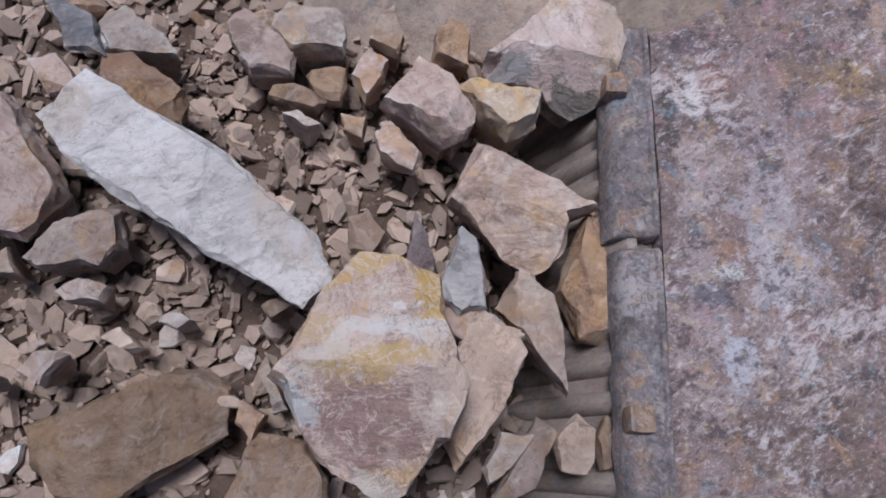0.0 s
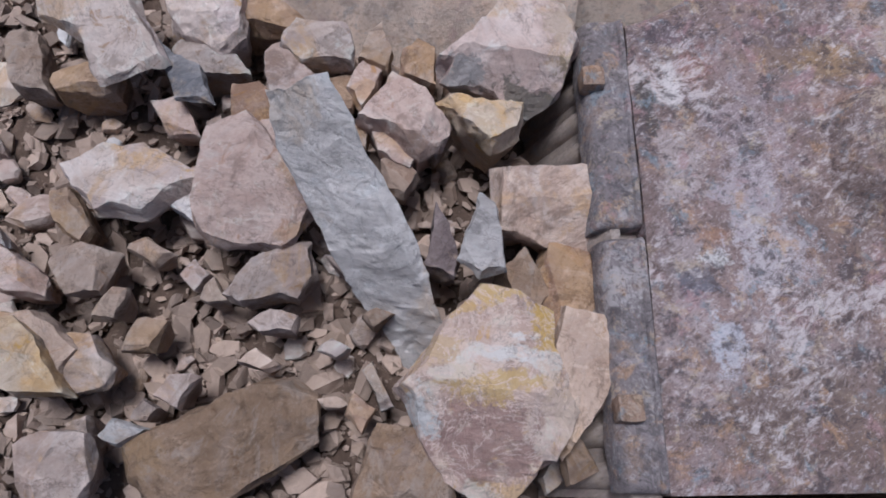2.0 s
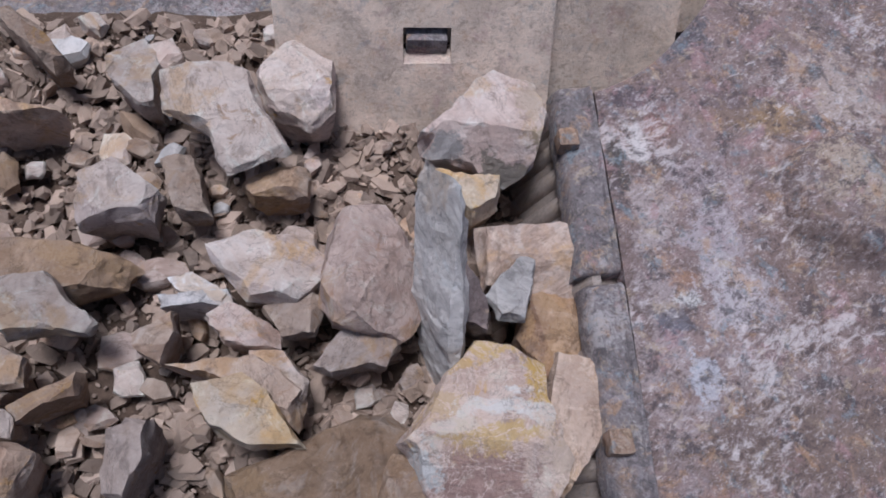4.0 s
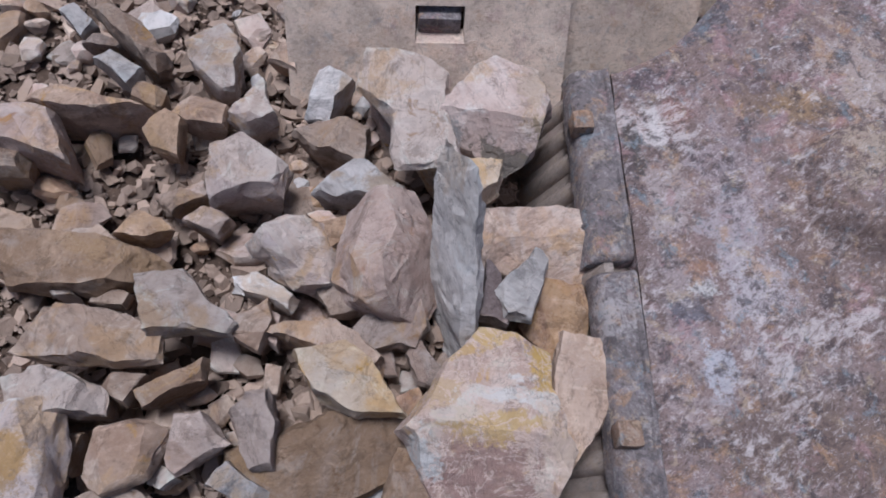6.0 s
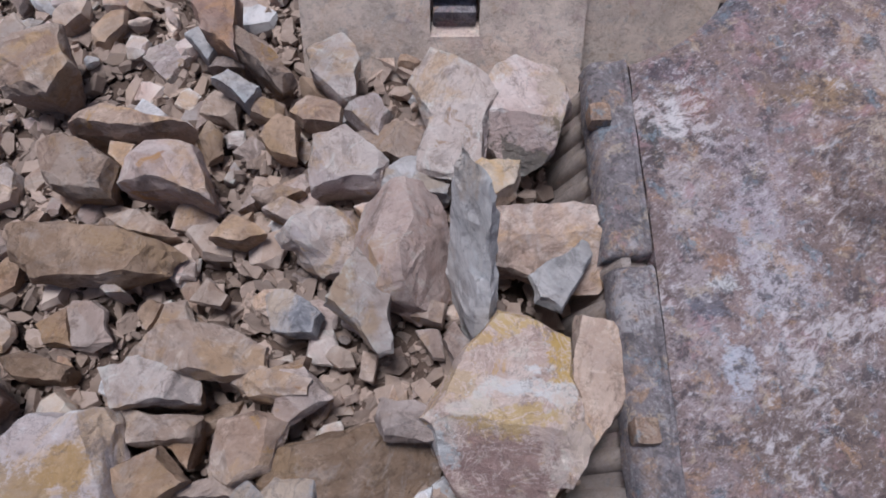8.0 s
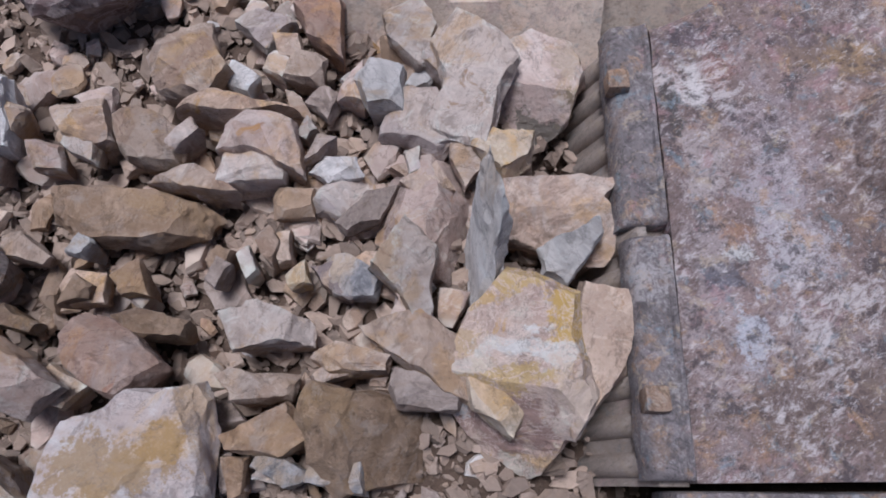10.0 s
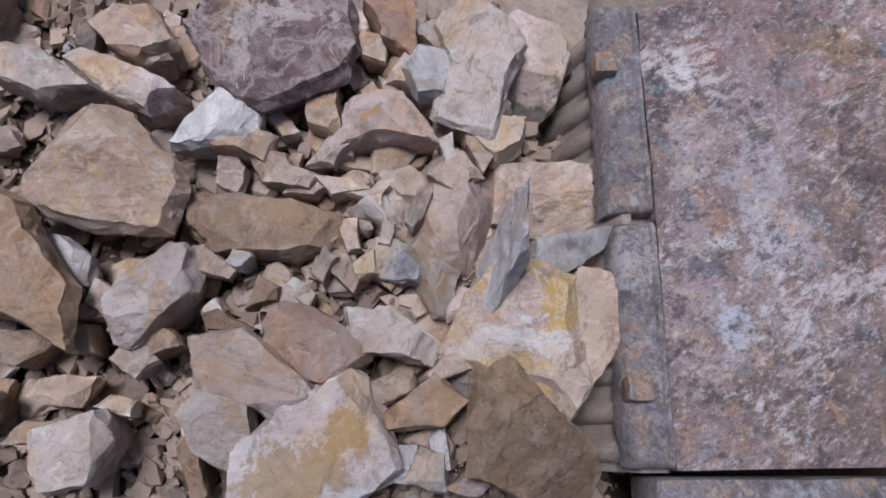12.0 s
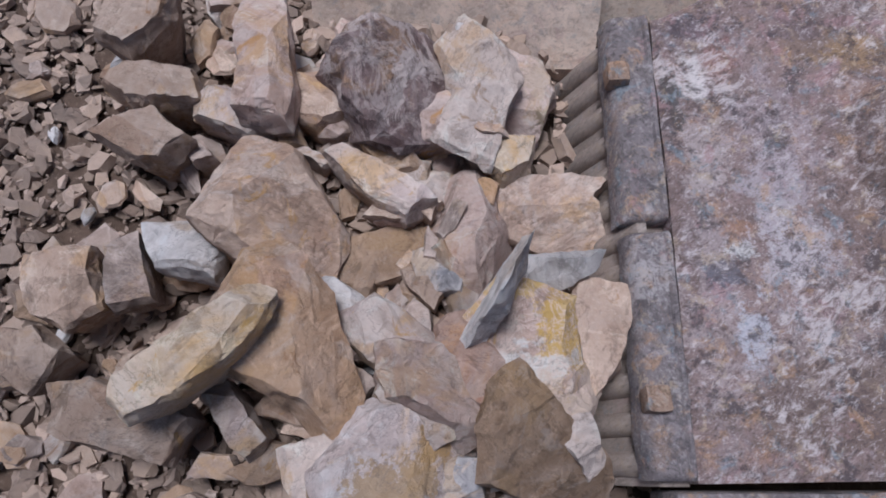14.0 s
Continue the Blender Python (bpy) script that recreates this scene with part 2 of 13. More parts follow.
def dirt_material():
    m, t, b = nodes_of("brown_fines")
    vec = t.nodes.new("ShaderNodeTexCoord").outputs["Object"]
    col = mix(t, ramp(t, noise_node(t, vec, 9, 8, 0.7), 0.35, 0.65), (0.085, 0.053, 0.037), (0.15, 0.097, 0.07))
    col = mix(t, ramp(t, noise_node(t, vec, 60, 5, 0.7), 0.55, 0.7), col, (0.26, 0.19, 0.145))
    link(t, col, b.inputs["Base Color"])
    b.inputs["Roughness"].default_value = 0.95
    bump(t, b, noise_node(t, vec, 45, 8, 0.75), 0.9, 0.03)
    return m


def steel_material(name, base, pale, rust, streak=(0.8, 1.45, 1), stains=(), plain=1.0):
    """Worn cast steel under stone dust: mottled brown, grainy pale scuffs, blue-grey bare metal, rust and stains."""
    m, t, b = nodes_of(name)
    vec = t.nodes.new("ShaderNodeTexCoord").outputs["Object"]
    col = mix(t, ramp(t, noise_node(t, vec, 3.2, 8, 0.65), 0.38, 0.62), base, tuple(c * 1.5 for c in base))
    col = mix(t, scaled(t, ramp(t, noise_node(t, vec, 6.5, 8, 0.7), 0.54, 0.66), 0.6 * plain), col, rust)
    col = mix(t, scaled(t, ramp(t, noise_node(t, mapped(t, vec, (1, 1, 1), (0, 0, 1.4)), 8.0, 9, 0.75), 0.55, 0.66), 0.6 * plain), col, (0.31, 0.265, 0.29))
    ragged = noise_node(t, vec, 12, 12, 0.82)
    for x, y, rx, ry, tone, k in stains:
        col = mix(t, scaled(t, patch(t, vec, x, y, rx, ry, ragged), k), col, tone)
    col = mix(t, scaled(t, ramp(t, noise_node(t, mapped(t, vec, (1, 1, 1), (0, 0, 0.4)), 7.0, 9, 0.75), 0.53, 0.60), 0.75 * plain if stains else 0.4 * plain), col, (base[0] * 0.33, base[1] * 0.38, base[2] * 0.46))
    col = mix(t, scaled(t, ramp(t, noise_node(t, mapped(t, vec, (1, 1, 1), (0, 0, 2.1)), 5.0, 10, 0.78, 0.8), 0.51, 0.62), 0.45 * plain), col, tuple(0.62 * c for c in base))
    for turn, size, tone, k in ((0.7, 9.0, (0.43, 0.26, 0.15), 0.6), (1.9, 12.0, (0.20, 0.25, 0.29), 0.65), (2.7, 7.0, (0.37, 0.225, 0.23), 0.65), (3.4, 15.0, (0.48, 0.37, 0.26), 0.5)):
        spot = noise_node(t, mapped(t, vec, (1, 1, 1), (0, 0, turn)), size, 10, 0.74, 0.5)
        col = mix(t, scaled(t, ramp(t, spot, 0.55, 0.64), k * plain), col, tone)
    area = noise_node(t, vec, 2.6, 5, 0.6)
    across = mapped(t, mapped(t, vec, (1, 1, 1), (0, 0, -0.55)), streak)
    grain = noise_node(t, across, 24, 10, 0.78, 0.6)
    col = mix(t, scaled(t, ramp(t, add(t, grain, scaled(t, area, 0.7)), 0.88, 1.02), 0.65), col, pale)
    fine = noise_node(t, mapped(t, across, (1, 1, 1), (0, 0, 0.9)), 60, 7, 0.75, 0.8)
    col = mix(t, scaled(t, ramp(t, fine, 0.545, 0.64), 0.55), col, pale)
    col = mix(t, scaled(t, ramp(t, fine, 0.465, 0.37), 0.62 * plain), col, tuple(c * 0.36 for c in base))
    col = mix(t, scaled(t, ramp(t, grain, 0.465, 0.385), 0.6 * plain), col, tuple(c * 0.42 for c in base))
    link(t, col, b.inputs["Base Color"])
    b.inputs["Metallic"].default_value = 0.1
    b.inputs["Roughness"].default_value = 0.66
    b.inputs["Specular IOR Level"].default_value = 0.3
    bump(t, b, noise_node(t, vec, 20, 14, 0.82), 0.8, 0.02)
    return m


DIRT = dirt_material()
STAINS = [
    (0.78, -0.15, 0.09, 0.42, (0.40, 0.33, 0.33), 0.65),
    (0.80, 0.30, 0.09, 0.16, (0.42, 0.35, 0.34), 0.65),
    (1.02, 0.18, 0.10, 0.20, (0.46, 0.42, 0.44), 0.7),
    (1.12, -0.30, 0.20, 0.14, (0.33, 0.265, 0.255), 0.6),
    (0.80, 0.58, 0.05, 0.14, (0.58, 0.53, 0.52), 0.9),
    (0.72, 0.50, 0.03, 0.12, (0.05, 0.05, 0.05), 0.85),
    (0.88, 0.07, 0.06, 0.03, (0.36, 0.2, 0.13), 0.6),
    (0.88, -0.01, 0.06, 0.03, (0.6, 0.57, 0.56), 0.9),
    (1.04, 1.01, 0.12, 0.10, (0.1, 0.1, 0.12), 0.8),
    (0.82, 0.75, 0.12, 0.07, (0.13, 0.1, 0.12), 0.7),
    (1.26, 0.67, 0.20, 0.07, (0.33, 0.21, 0.1), 0.7),
    (0.89, 0.65, 0.06, 0.09, (0.3, 0.15, 0.13), 0.6),
    (1.59, 0.79, 0.18, 0.22, (0.4, 0.32, 0.29), 0.9),
    (1.48, 0.37, 0.17, 0.13, (0.44, 0.35, 0.28), 0.8),
    (1.28, 0.13, 0.24, 0.18, (0.2, 0.14, 0.125), 0.75),
    (1.05, -0.02, 0.13, 0.16, (0.48, 0.43, 0.45), 0.75),
    (1.03, 0.35, 0.13, 0.26, (0.38, 0.31, 0.33), 0.6),
    (0.82, -0.08, 0.07, 0.05, (0.1, 0.11, 0.15), 0.7),
    (0.88, -0.26, 0.06, 0.10, (0.5, 0.5, 0.56), 0.7),
    (1.18, -0.13, 0.16, 0.07, (0.16, 0.11, 0.1), 0.7),
    (1.17, 0.74, 0.12, 0.12, (0.16, 0.12, 0.13), 0.6),
    (1.12, -0.36, 0.22, 0.10, (0.26, 0.19, 0.17), 0.6),
    (1.28, -0.47, 0.42, 0.16, (0.19, 0.135, 0.115), 0.8),
    (1.02, -0.50, 0.22, 0.10, (0.17, 0.12, 0.105), 0.8),
]
STEEL = steel_material("dusty_cast_steel", (0.195, 0.140, 0.131), (0.65, 0.575, 0.572), (0.31, 0.18, 0.12), stains=STAINS)
EDGE = steel_material("worn_edge_steel", (0.165, 0.140, 0.142), (0.44, 0.40, 0.398), (0.25, 0.16, 0.11), (1.2, 1, 1))
CHEEK = steel_material("tan_dusty_steel", (0.50, 0.395, 0.325), (0.66, 0.56, 0.48), (0.44, 0.26, 0.16), (1, 1, 1.6), plain=0.6)
RIB = steel_material("polished_rib_steel", (0.245, 0.197, 0.172), (0.42, 0.355, 0.315), (0.23, 0.16, 0.11), (1, 2, 0.4), plain=0.5)
RUSTY = steel_material("rusty_bolt_steel", (0.27, 0.18, 0.13), (0.48, 0.40, 0.34), (0.36, 0.19, 0.09), (1, 1, 1))


# ---- mesh helpers ----
def mesh_of(name, bm, material, smooth=None):
    me = bpy.data.meshes.new(name)
    bmesh.ops.recalc_face_normals(bm, faces=bm.faces[:])
    bm.to_mesh(me)
    bm.free()
    me.materials.append(material)
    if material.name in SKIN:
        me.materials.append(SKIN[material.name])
    if smooth:
        for p in me.polygons:
            p.use_smooth = True
        me.set_sharp_from_angle(angle=radians(smooth))
    return me


def part(name, bm, material, parent=None, label="", smooth=35):
    ob = new(name, mesh_of(name, bm, material, smooth))
    ob.parent = parent
    return tagged(ob, label)


def box(bm, x0, x1, y0, y1, z0, z1, bevel=0.0):
    r = bmesh.ops.create_cube(bm, size=1)
    vs = r["verts"]
    for v in vs:
        v.co = Vector(((x0 + x1) / 2 + v.co.x * (x1 - x0), (y0 + y1) / 2 + v.co.y * (y1 - y0), (z0 + z1) / 2 + v.co.z * (z1 - z0)))
    if bevel:
        es = list({e for v in vs for e in v.link_edges})
        bmesh.ops.bevel(bm, geom=es, offset=bevel, segments=2, affect="EDGES", profile=0.6)
    return vs


def roughen(bm, amp, scale, seed=0.0):
    for v in bm.verts:
        v.co += noise.noise_vector(v.co * scale + Vector((seed, seed * 1.7, -seed))) * amp


# ---- the crusher: fixed steel ----
def plate_top(x):
    """The far edge of the cover plate: straight, then sweeping away along a curve."""
    u = x - 0.68
    return 0.792 + 0.30 * u + 1.05 * u * u


def cover_plate():
    bm = bmesh.new()
    nx, ny = 70, 84
    rows = []
    for i in range(nx + 1):
        x = 0.68 + 1.3 * (i / nx) ** 1.15
        y0, y1 = -0.652 + 0.015 * (x - 0.68), min(plate_top(x), 1.7)
        col = []
        for j in range(ny + 1):
            y = y0 + (y1 - y0) * j / ny
            z = 0.04 * math.exp(-((x - 1.5) ** 2 / 0.05 + (y - 0.42) ** 2 / 0.06))
            boss = math.hypot((x - 1.66) / 0.42, (y - 0.34) / 0.25) + 0.12 * noise.noise(Vector((x * 5, y * 5, 4)))
            rim = min(1.0, max(0.0, (1.05 - boss) / 0.16))
            z += 0.085 * rim * rim * (3 - 2 * rim)
            z += 0.05 * math.exp(-((x - 1.25) ** 2 / 0.12 + (y - 1.25) ** 2 / 0.10))
            z -= 0.02 * math.exp(-((x - 1.25) ** 2 / 0.03 + (y + 0.05) ** 2 / 0.2))
            z += 0.022 * noise.noise(Vector((x * 3, y * 3, 0.3))) + 0.010 * noise.noise(Vector((x * 7, y * 7, 0.9))) + 0.005 * noise.noise(Vector((x * 17, y * 17, 2)))
            edge = min(i * 0.012, j * 0.012, (ny - j) * 0.012, 0.024)
            z -= 0.55 * (0.024 - edge)
            col.append(bm.verts.new((x + 0.004 * noise.noise(Vector((0, y * 9, 1))), y, z)))
        rows.append(col)
    for i in range(nx):
        for j in range(ny):
            bm.faces.new((rows[i][j], rows[i + 1][j], rows[i + 1][j + 1], rows[i][j + 1]))
    rim = [e for e in bm.edges if e.is_boundary]
    r = bmesh.ops.extrude_edge_only(bm, edges=rim)
    for v in r["geom"]:
        if isinstance(v, bmesh.types.BMVert):
            v.co.z = -0.11
    ob = part("cover_plate", bm, STEEL, None, "", 50)
    return tagged(ob, "worn dusty steel cover plate of the swing jaw, mottled purple-brown", "steel plate", "", "structure")


def retaining_bar(x0, x1, y0, y1, bolt_at, seed):
    """A worn bar: its outer shoulder rounded off and falling to the ribs, a thin raised lip along the cover plate."""
    holder = new("retaining_bar")
    bm = bmesh.new()
    w = x1 - x0
    cut = [(-0.004, -0.125), (0.002, -0.075), (0.011, -0.046), (0.026, -0.028), (0.048, -0.020), (w * 0.55, -0.017), (w - 0.022, -0.014), (w - 0.016, -0.003), (w - 0.005, -0.002), (w, -0.012), (w, -0.125)]
    n = 46
    rings = []
    for j in range(n + 1):
        y = y0 + (y1 - y0) * j / n
        end = min(y - y0, y1 - y) / 0.022
        drop = 0.016 * (1 - min(1.0, end)) ** 2
        ring = []
        for k, (dx, z) in enumerate(cut):
            worn = 0.007 * noise.noise(Vector((seed, y * 7, k * 0.15))) + 0.003 * noise.noise(Vector((seed + 5, y * 26, k * 0.5)))
            lip = 0.006 * noise.noise(Vector((seed + 9, y * 15, 0))) if k in (7, 8) else 0.0
            ring.append(bm.verts.new((x0 + dx + (worn if k < 5 else 0.0), y, z + worn * 0.7 + min(lip, 0.003) - (drop if -0.12 < z else 0.0))))
        rings.append(ring)
    m = len(cut)
    for p, q in zip(rings, rings[1:]):
        for k in range(m):
            bm.faces.new((p[k], p[(k + 1) % m], q[(k + 1) % m], q[k]))
    bm.faces.new(rings[0])
    bm.faces.new(rings[-1][::-1])
    part("bar", bm, EDGE, holder, "", 55)
    bm = bmesh.new()
    h = 0.036
    bx, by = bolt_at
    box(bm, bx - h, bx + h, by - h, by + h, -0.06, 0.016, 0.012)
    bmesh.ops.subdivide_edges(bm, edges=[e for e in bm.edges if e.calc_length() > 0.03], cuts=2)
    roughen(bm, 0.005, 26, seed)
    part("bolt", bm, RUSTY, holder, "square rusty bolt head")
    return tagged(holder, "dented steel retaining bar beside the cover plate, with a square bolt", "steel bar", "retaining bars")


def jaw_plate():
    holder = new("jaw_plate")
    bm = bmesh.new()
    lean = 0.46
    vs = [bm.verts.new(p) for p in ((0.60, -0.66, -0.09), (0.60, 0.82, -0.09), (0.60 - lean * 1.2, 0.82, -1.29), (0.60 - lean * 1.2, -0.66, -1.29))]
    f = bm.faces.new(vs)
    r = bmesh.ops.extrude_face_region(bm, geom=[f])
    for v in r["geom"]:
        if isinstance(v, bmesh.types.BMVert):
            v.co.x += 0.08
    part("backing", bm, RIB, holder)
    first = None
    for k in range(13):
        y = -0.60 + k * 0.114
        if first is None:
            bm = bmesh.new()
            ring0, ring1 = [], []
            for i in range(9):
                q = math.pi * i / 8
                dx, dy = 0.048 - 0.085 * math.sin(q) ** 0.8, -0.042 * math.cos(q)
                ring0.append(bm.verts.new((0.60 + dx, dy, -0.085)))
                ring1.append(bm.verts.new((0.60 + dx - lean * 1.2, dy, -1.285)))
            for i in range(8):
                bm.faces.new((ring0[i], ring0[i + 1], ring1[i + 1], ring1[i]))
            top = [bm.verts.new((0.60 + 0.35 * (v.co.x - 0.60), v.co.y * 0.9, -0.045)) for v in ring0]
            for i in range(8):
                bm.faces.new((top[i], top[i + 1], ring0[i + 1], ring0[i]))
            bm.faces.new(top)
            first = part("rib", bm, RIB, holder, "", 60)
            first.location = (0, y, 0)
        else:
            o = new("rib", first.data)
            o.parent, o.location = holder, (0, y, 0)
    return tagged(holder, "ribbed steel jaw plate, dusty and polished along its ridges", "jaw plate")


def lean_back(bm):
    """The hopper's side opens outwards above the rubble."""
    for v in bm.verts:
        v.co.y += 0.8 * max(0.0, v.co.z + 0.33) - 0.18


def cheek_plate():
    bm = bmesh.new()
    xs, zs = (-0.47, 0.0, 0.18, 0.565), (-1.2, -0.33, -0.108, -0.005, 0.75)
    for i in range(3):
        for k in range(4):
            if (i, k) == (1, 2):
                continue
            box(bm, xs[i], xs[i + 1], 1.0, 1.07, zs[k], zs[k + 1])
    bmesh.ops.remove_doubles(bm, verts=bm.verts[:], dist=1e-5)
    seen, dup = {}, []
    for f in bm.faces:
        key = tuple(round(c, 4) for c in f.calc_center_median())
        if key in seen:
            dup += [f, seen[key]]
        seen[key] = f
    bmesh.ops.delete(bm, geom=dup, context="FACES")
    lean_back(bm)
    plate = part("cheek_plate", bm, CHEEK)
    tagged(plate, "tan dusty steel side plate with a rectangular slot, above the rubble", "steel plate", "", "structure")
    bm = bmesh.new()
    box(bm, 0.012, 0.168, 1.045, 1.12, -0.14, -0.035, 0.01)
    roughen(bm, 0.006, 18)
    tagged(part("wedge_block", bm, EDGE), "grey steel wedge sitting inside the slot", "wedge")
    bm = bmesh.new()
    box(bm, 0.575, 1.10, 1.16, 1.24, -0.33, 0.75, 0.02)
    lean_back(bm)
    tagged(part("side_plate", bm, CHEEK), "tan dusty steel plate beyond the jaw", "steel plate", "", "structure")
    bm = bmesh.new()
    box(bm, 1.085, 1.55, 1.52, 1.60, -0.33, 0.75, 0.02)
    lean_back(bm)
    tagged(part("side_plate", bm, CHEEK), "tan dusty steel plate set back behind the cover", "steel plate", "", "structure")


def frame_beam():
    bm = bmesh.new()
    box(bm, 0.62, 2.2, -1.05, -0.672, -0.30, -0.05, 0.02)
    bmesh.ops.subdivide_edges(bm, edges=[e for e in bm.edges if e.calc_length() > 0.5], cuts=10)
    roughen(bm, 0.01, 6)
    tagged(part("frame_beam", bm, EDGE), "dusty steel frame beam below the cover plate", "steel beam", "", "structure")
    bm = bmesh.new()
    box(bm, 0.30, 2.2, -1.25, -0.78, -1.4, -0.36)
    tagged(part("frame_wall", bm, CHEEK), "dusty steel side wall of the crusher frame", "steel wall", "", "structure")
    bm = bmesh.new()
    box(bm, 0.70, 2.2, -0.60, 0.74, -1.3, -0.14)
    tagged(part("jaw_body", bm, EDGE), "steel body of the swing jaw under its plate", "jaw body", "", "structure")


def hopper():
    bm = bmesh.new()
    box(bm, -6.5, 0.20, -1.6, 2.2, -0.72, -0.62)
    tagged(part("floor", bm, EDGE), "steel feeder floor under the rubble", "floor", "", "structure")
    for name, x0, x1, y0, y1, z0, z1 in (("wall_south", -6.5, 2.4, -1.70, -1.6, -1.4, 0.0), ("wall_north", -6.5, 2.4, 2.2, 2.3, -1.4, 0.1), ("wall_east", 2.3, 2.4, -1.6, 2.2, -1.4, 0.1), ("wall_west", -6.6, -6.5, -1.7, 2.3, -1.4, 0.6)):
        bm = bmesh.new()
        box(bm, x0, x1, y0, y1, z0, z1)
        tagged(part(name, bm, EDGE), "dusty steel wall of the feed hopper", "wall", "", "structure")
    bm = bmesh.new()
    box(bm, -30, 30, -30, 30, -1.5, -1.4)
    tagged(part("ground", bm, DIRT), "brown quarry ground", "ground", "", "structure")


cover_plate()
retaining_bar(0.536, 0.678, 0.100, 0.83, (0.560, 0.594), 3.0)
retaining_bar(0.550, 0.678, -0.645, 0.064, (0.590, -0.431), 8.0)
jaw_plate()
cheek_plate()
frame_beam()
hopper()

# ---- stones ----
LABEL = {
    "tan": ("tan broken stone with rough chipped edges, in the rubble", "rock"),
    "pink": ("pinkish pale broken stone with flat faces, in the rubble", "rock"),
    "white": ("pale dusty broken stone with sharp edges, in the rubble", "rock"),
    "olive": ("olive-brown smooth broken stone, in the rubble", "rock"),
    "brown": ("brown flat-faced broken stone, in the rubble", "rock"),
    "red": ("reddish-brown angular broken stone, in the rubble", "rock"),
    "slate": ("blue-grey slate piece with pale streaks, in the rubble", "rock"),
    "blue": ("dark blue-grey slate piece, in the rubble", "rock"),
    "grey": ("grey-brown angular broken stone, in the rubble", "rock"),
    "dark": ("dark purple-grey stone splinter, in the rubble", "rock"),
    "yellow": ("yellowish broken stone with rusty stains, in the rubble", "rock"),
    "boulder": ("large angular boulder, maroon, ochre and white, against the jaw", "boulder"),
    "ochre": ("large pale grey-pink boulder with an ochre-brown patch", "boulder"),
    "streaked": ("long pale blue-grey slate slab with chipped edges", "slate slab"),
    "banded": ("tan broken stone with dark diagonal bands, in the rubble", "rock"),
    "capped": ("large pale pinkish boulder, shade painted dark at its foot, beside the jaw", "boulder"),
    "veined": ("large dark purple boulder with white veins", "boulder"),
}
STONE = {}
# cleavage planes of the stones that the eye knows best: bearing, slope, distance from the middle
SPLITS = {
    "big": [(98, 15, 0.02), (-102, 30, 0.0), (40, 27, 0.10), (-8, 36, 0.15), (165, 24, 0.15), (-60, 48, 0.22), (-130, 46, 0.21)],
    "slab": [(130, 5, 0.05), (-50, 4, 0.05), (45, 24, 0.15), (-135, 30, 0.14), (-36, 30, 0.44)],
    "striped": [(75, 10, -0.02), (-80, 34, -0.02), (180, 20, 0.12), (20, 42, 0.2)],
    "whitet": [(60, 9, 0.0), (-95, 50, 0.06), (-10, 30, 0.13), (150, 26, 0.14)],
}


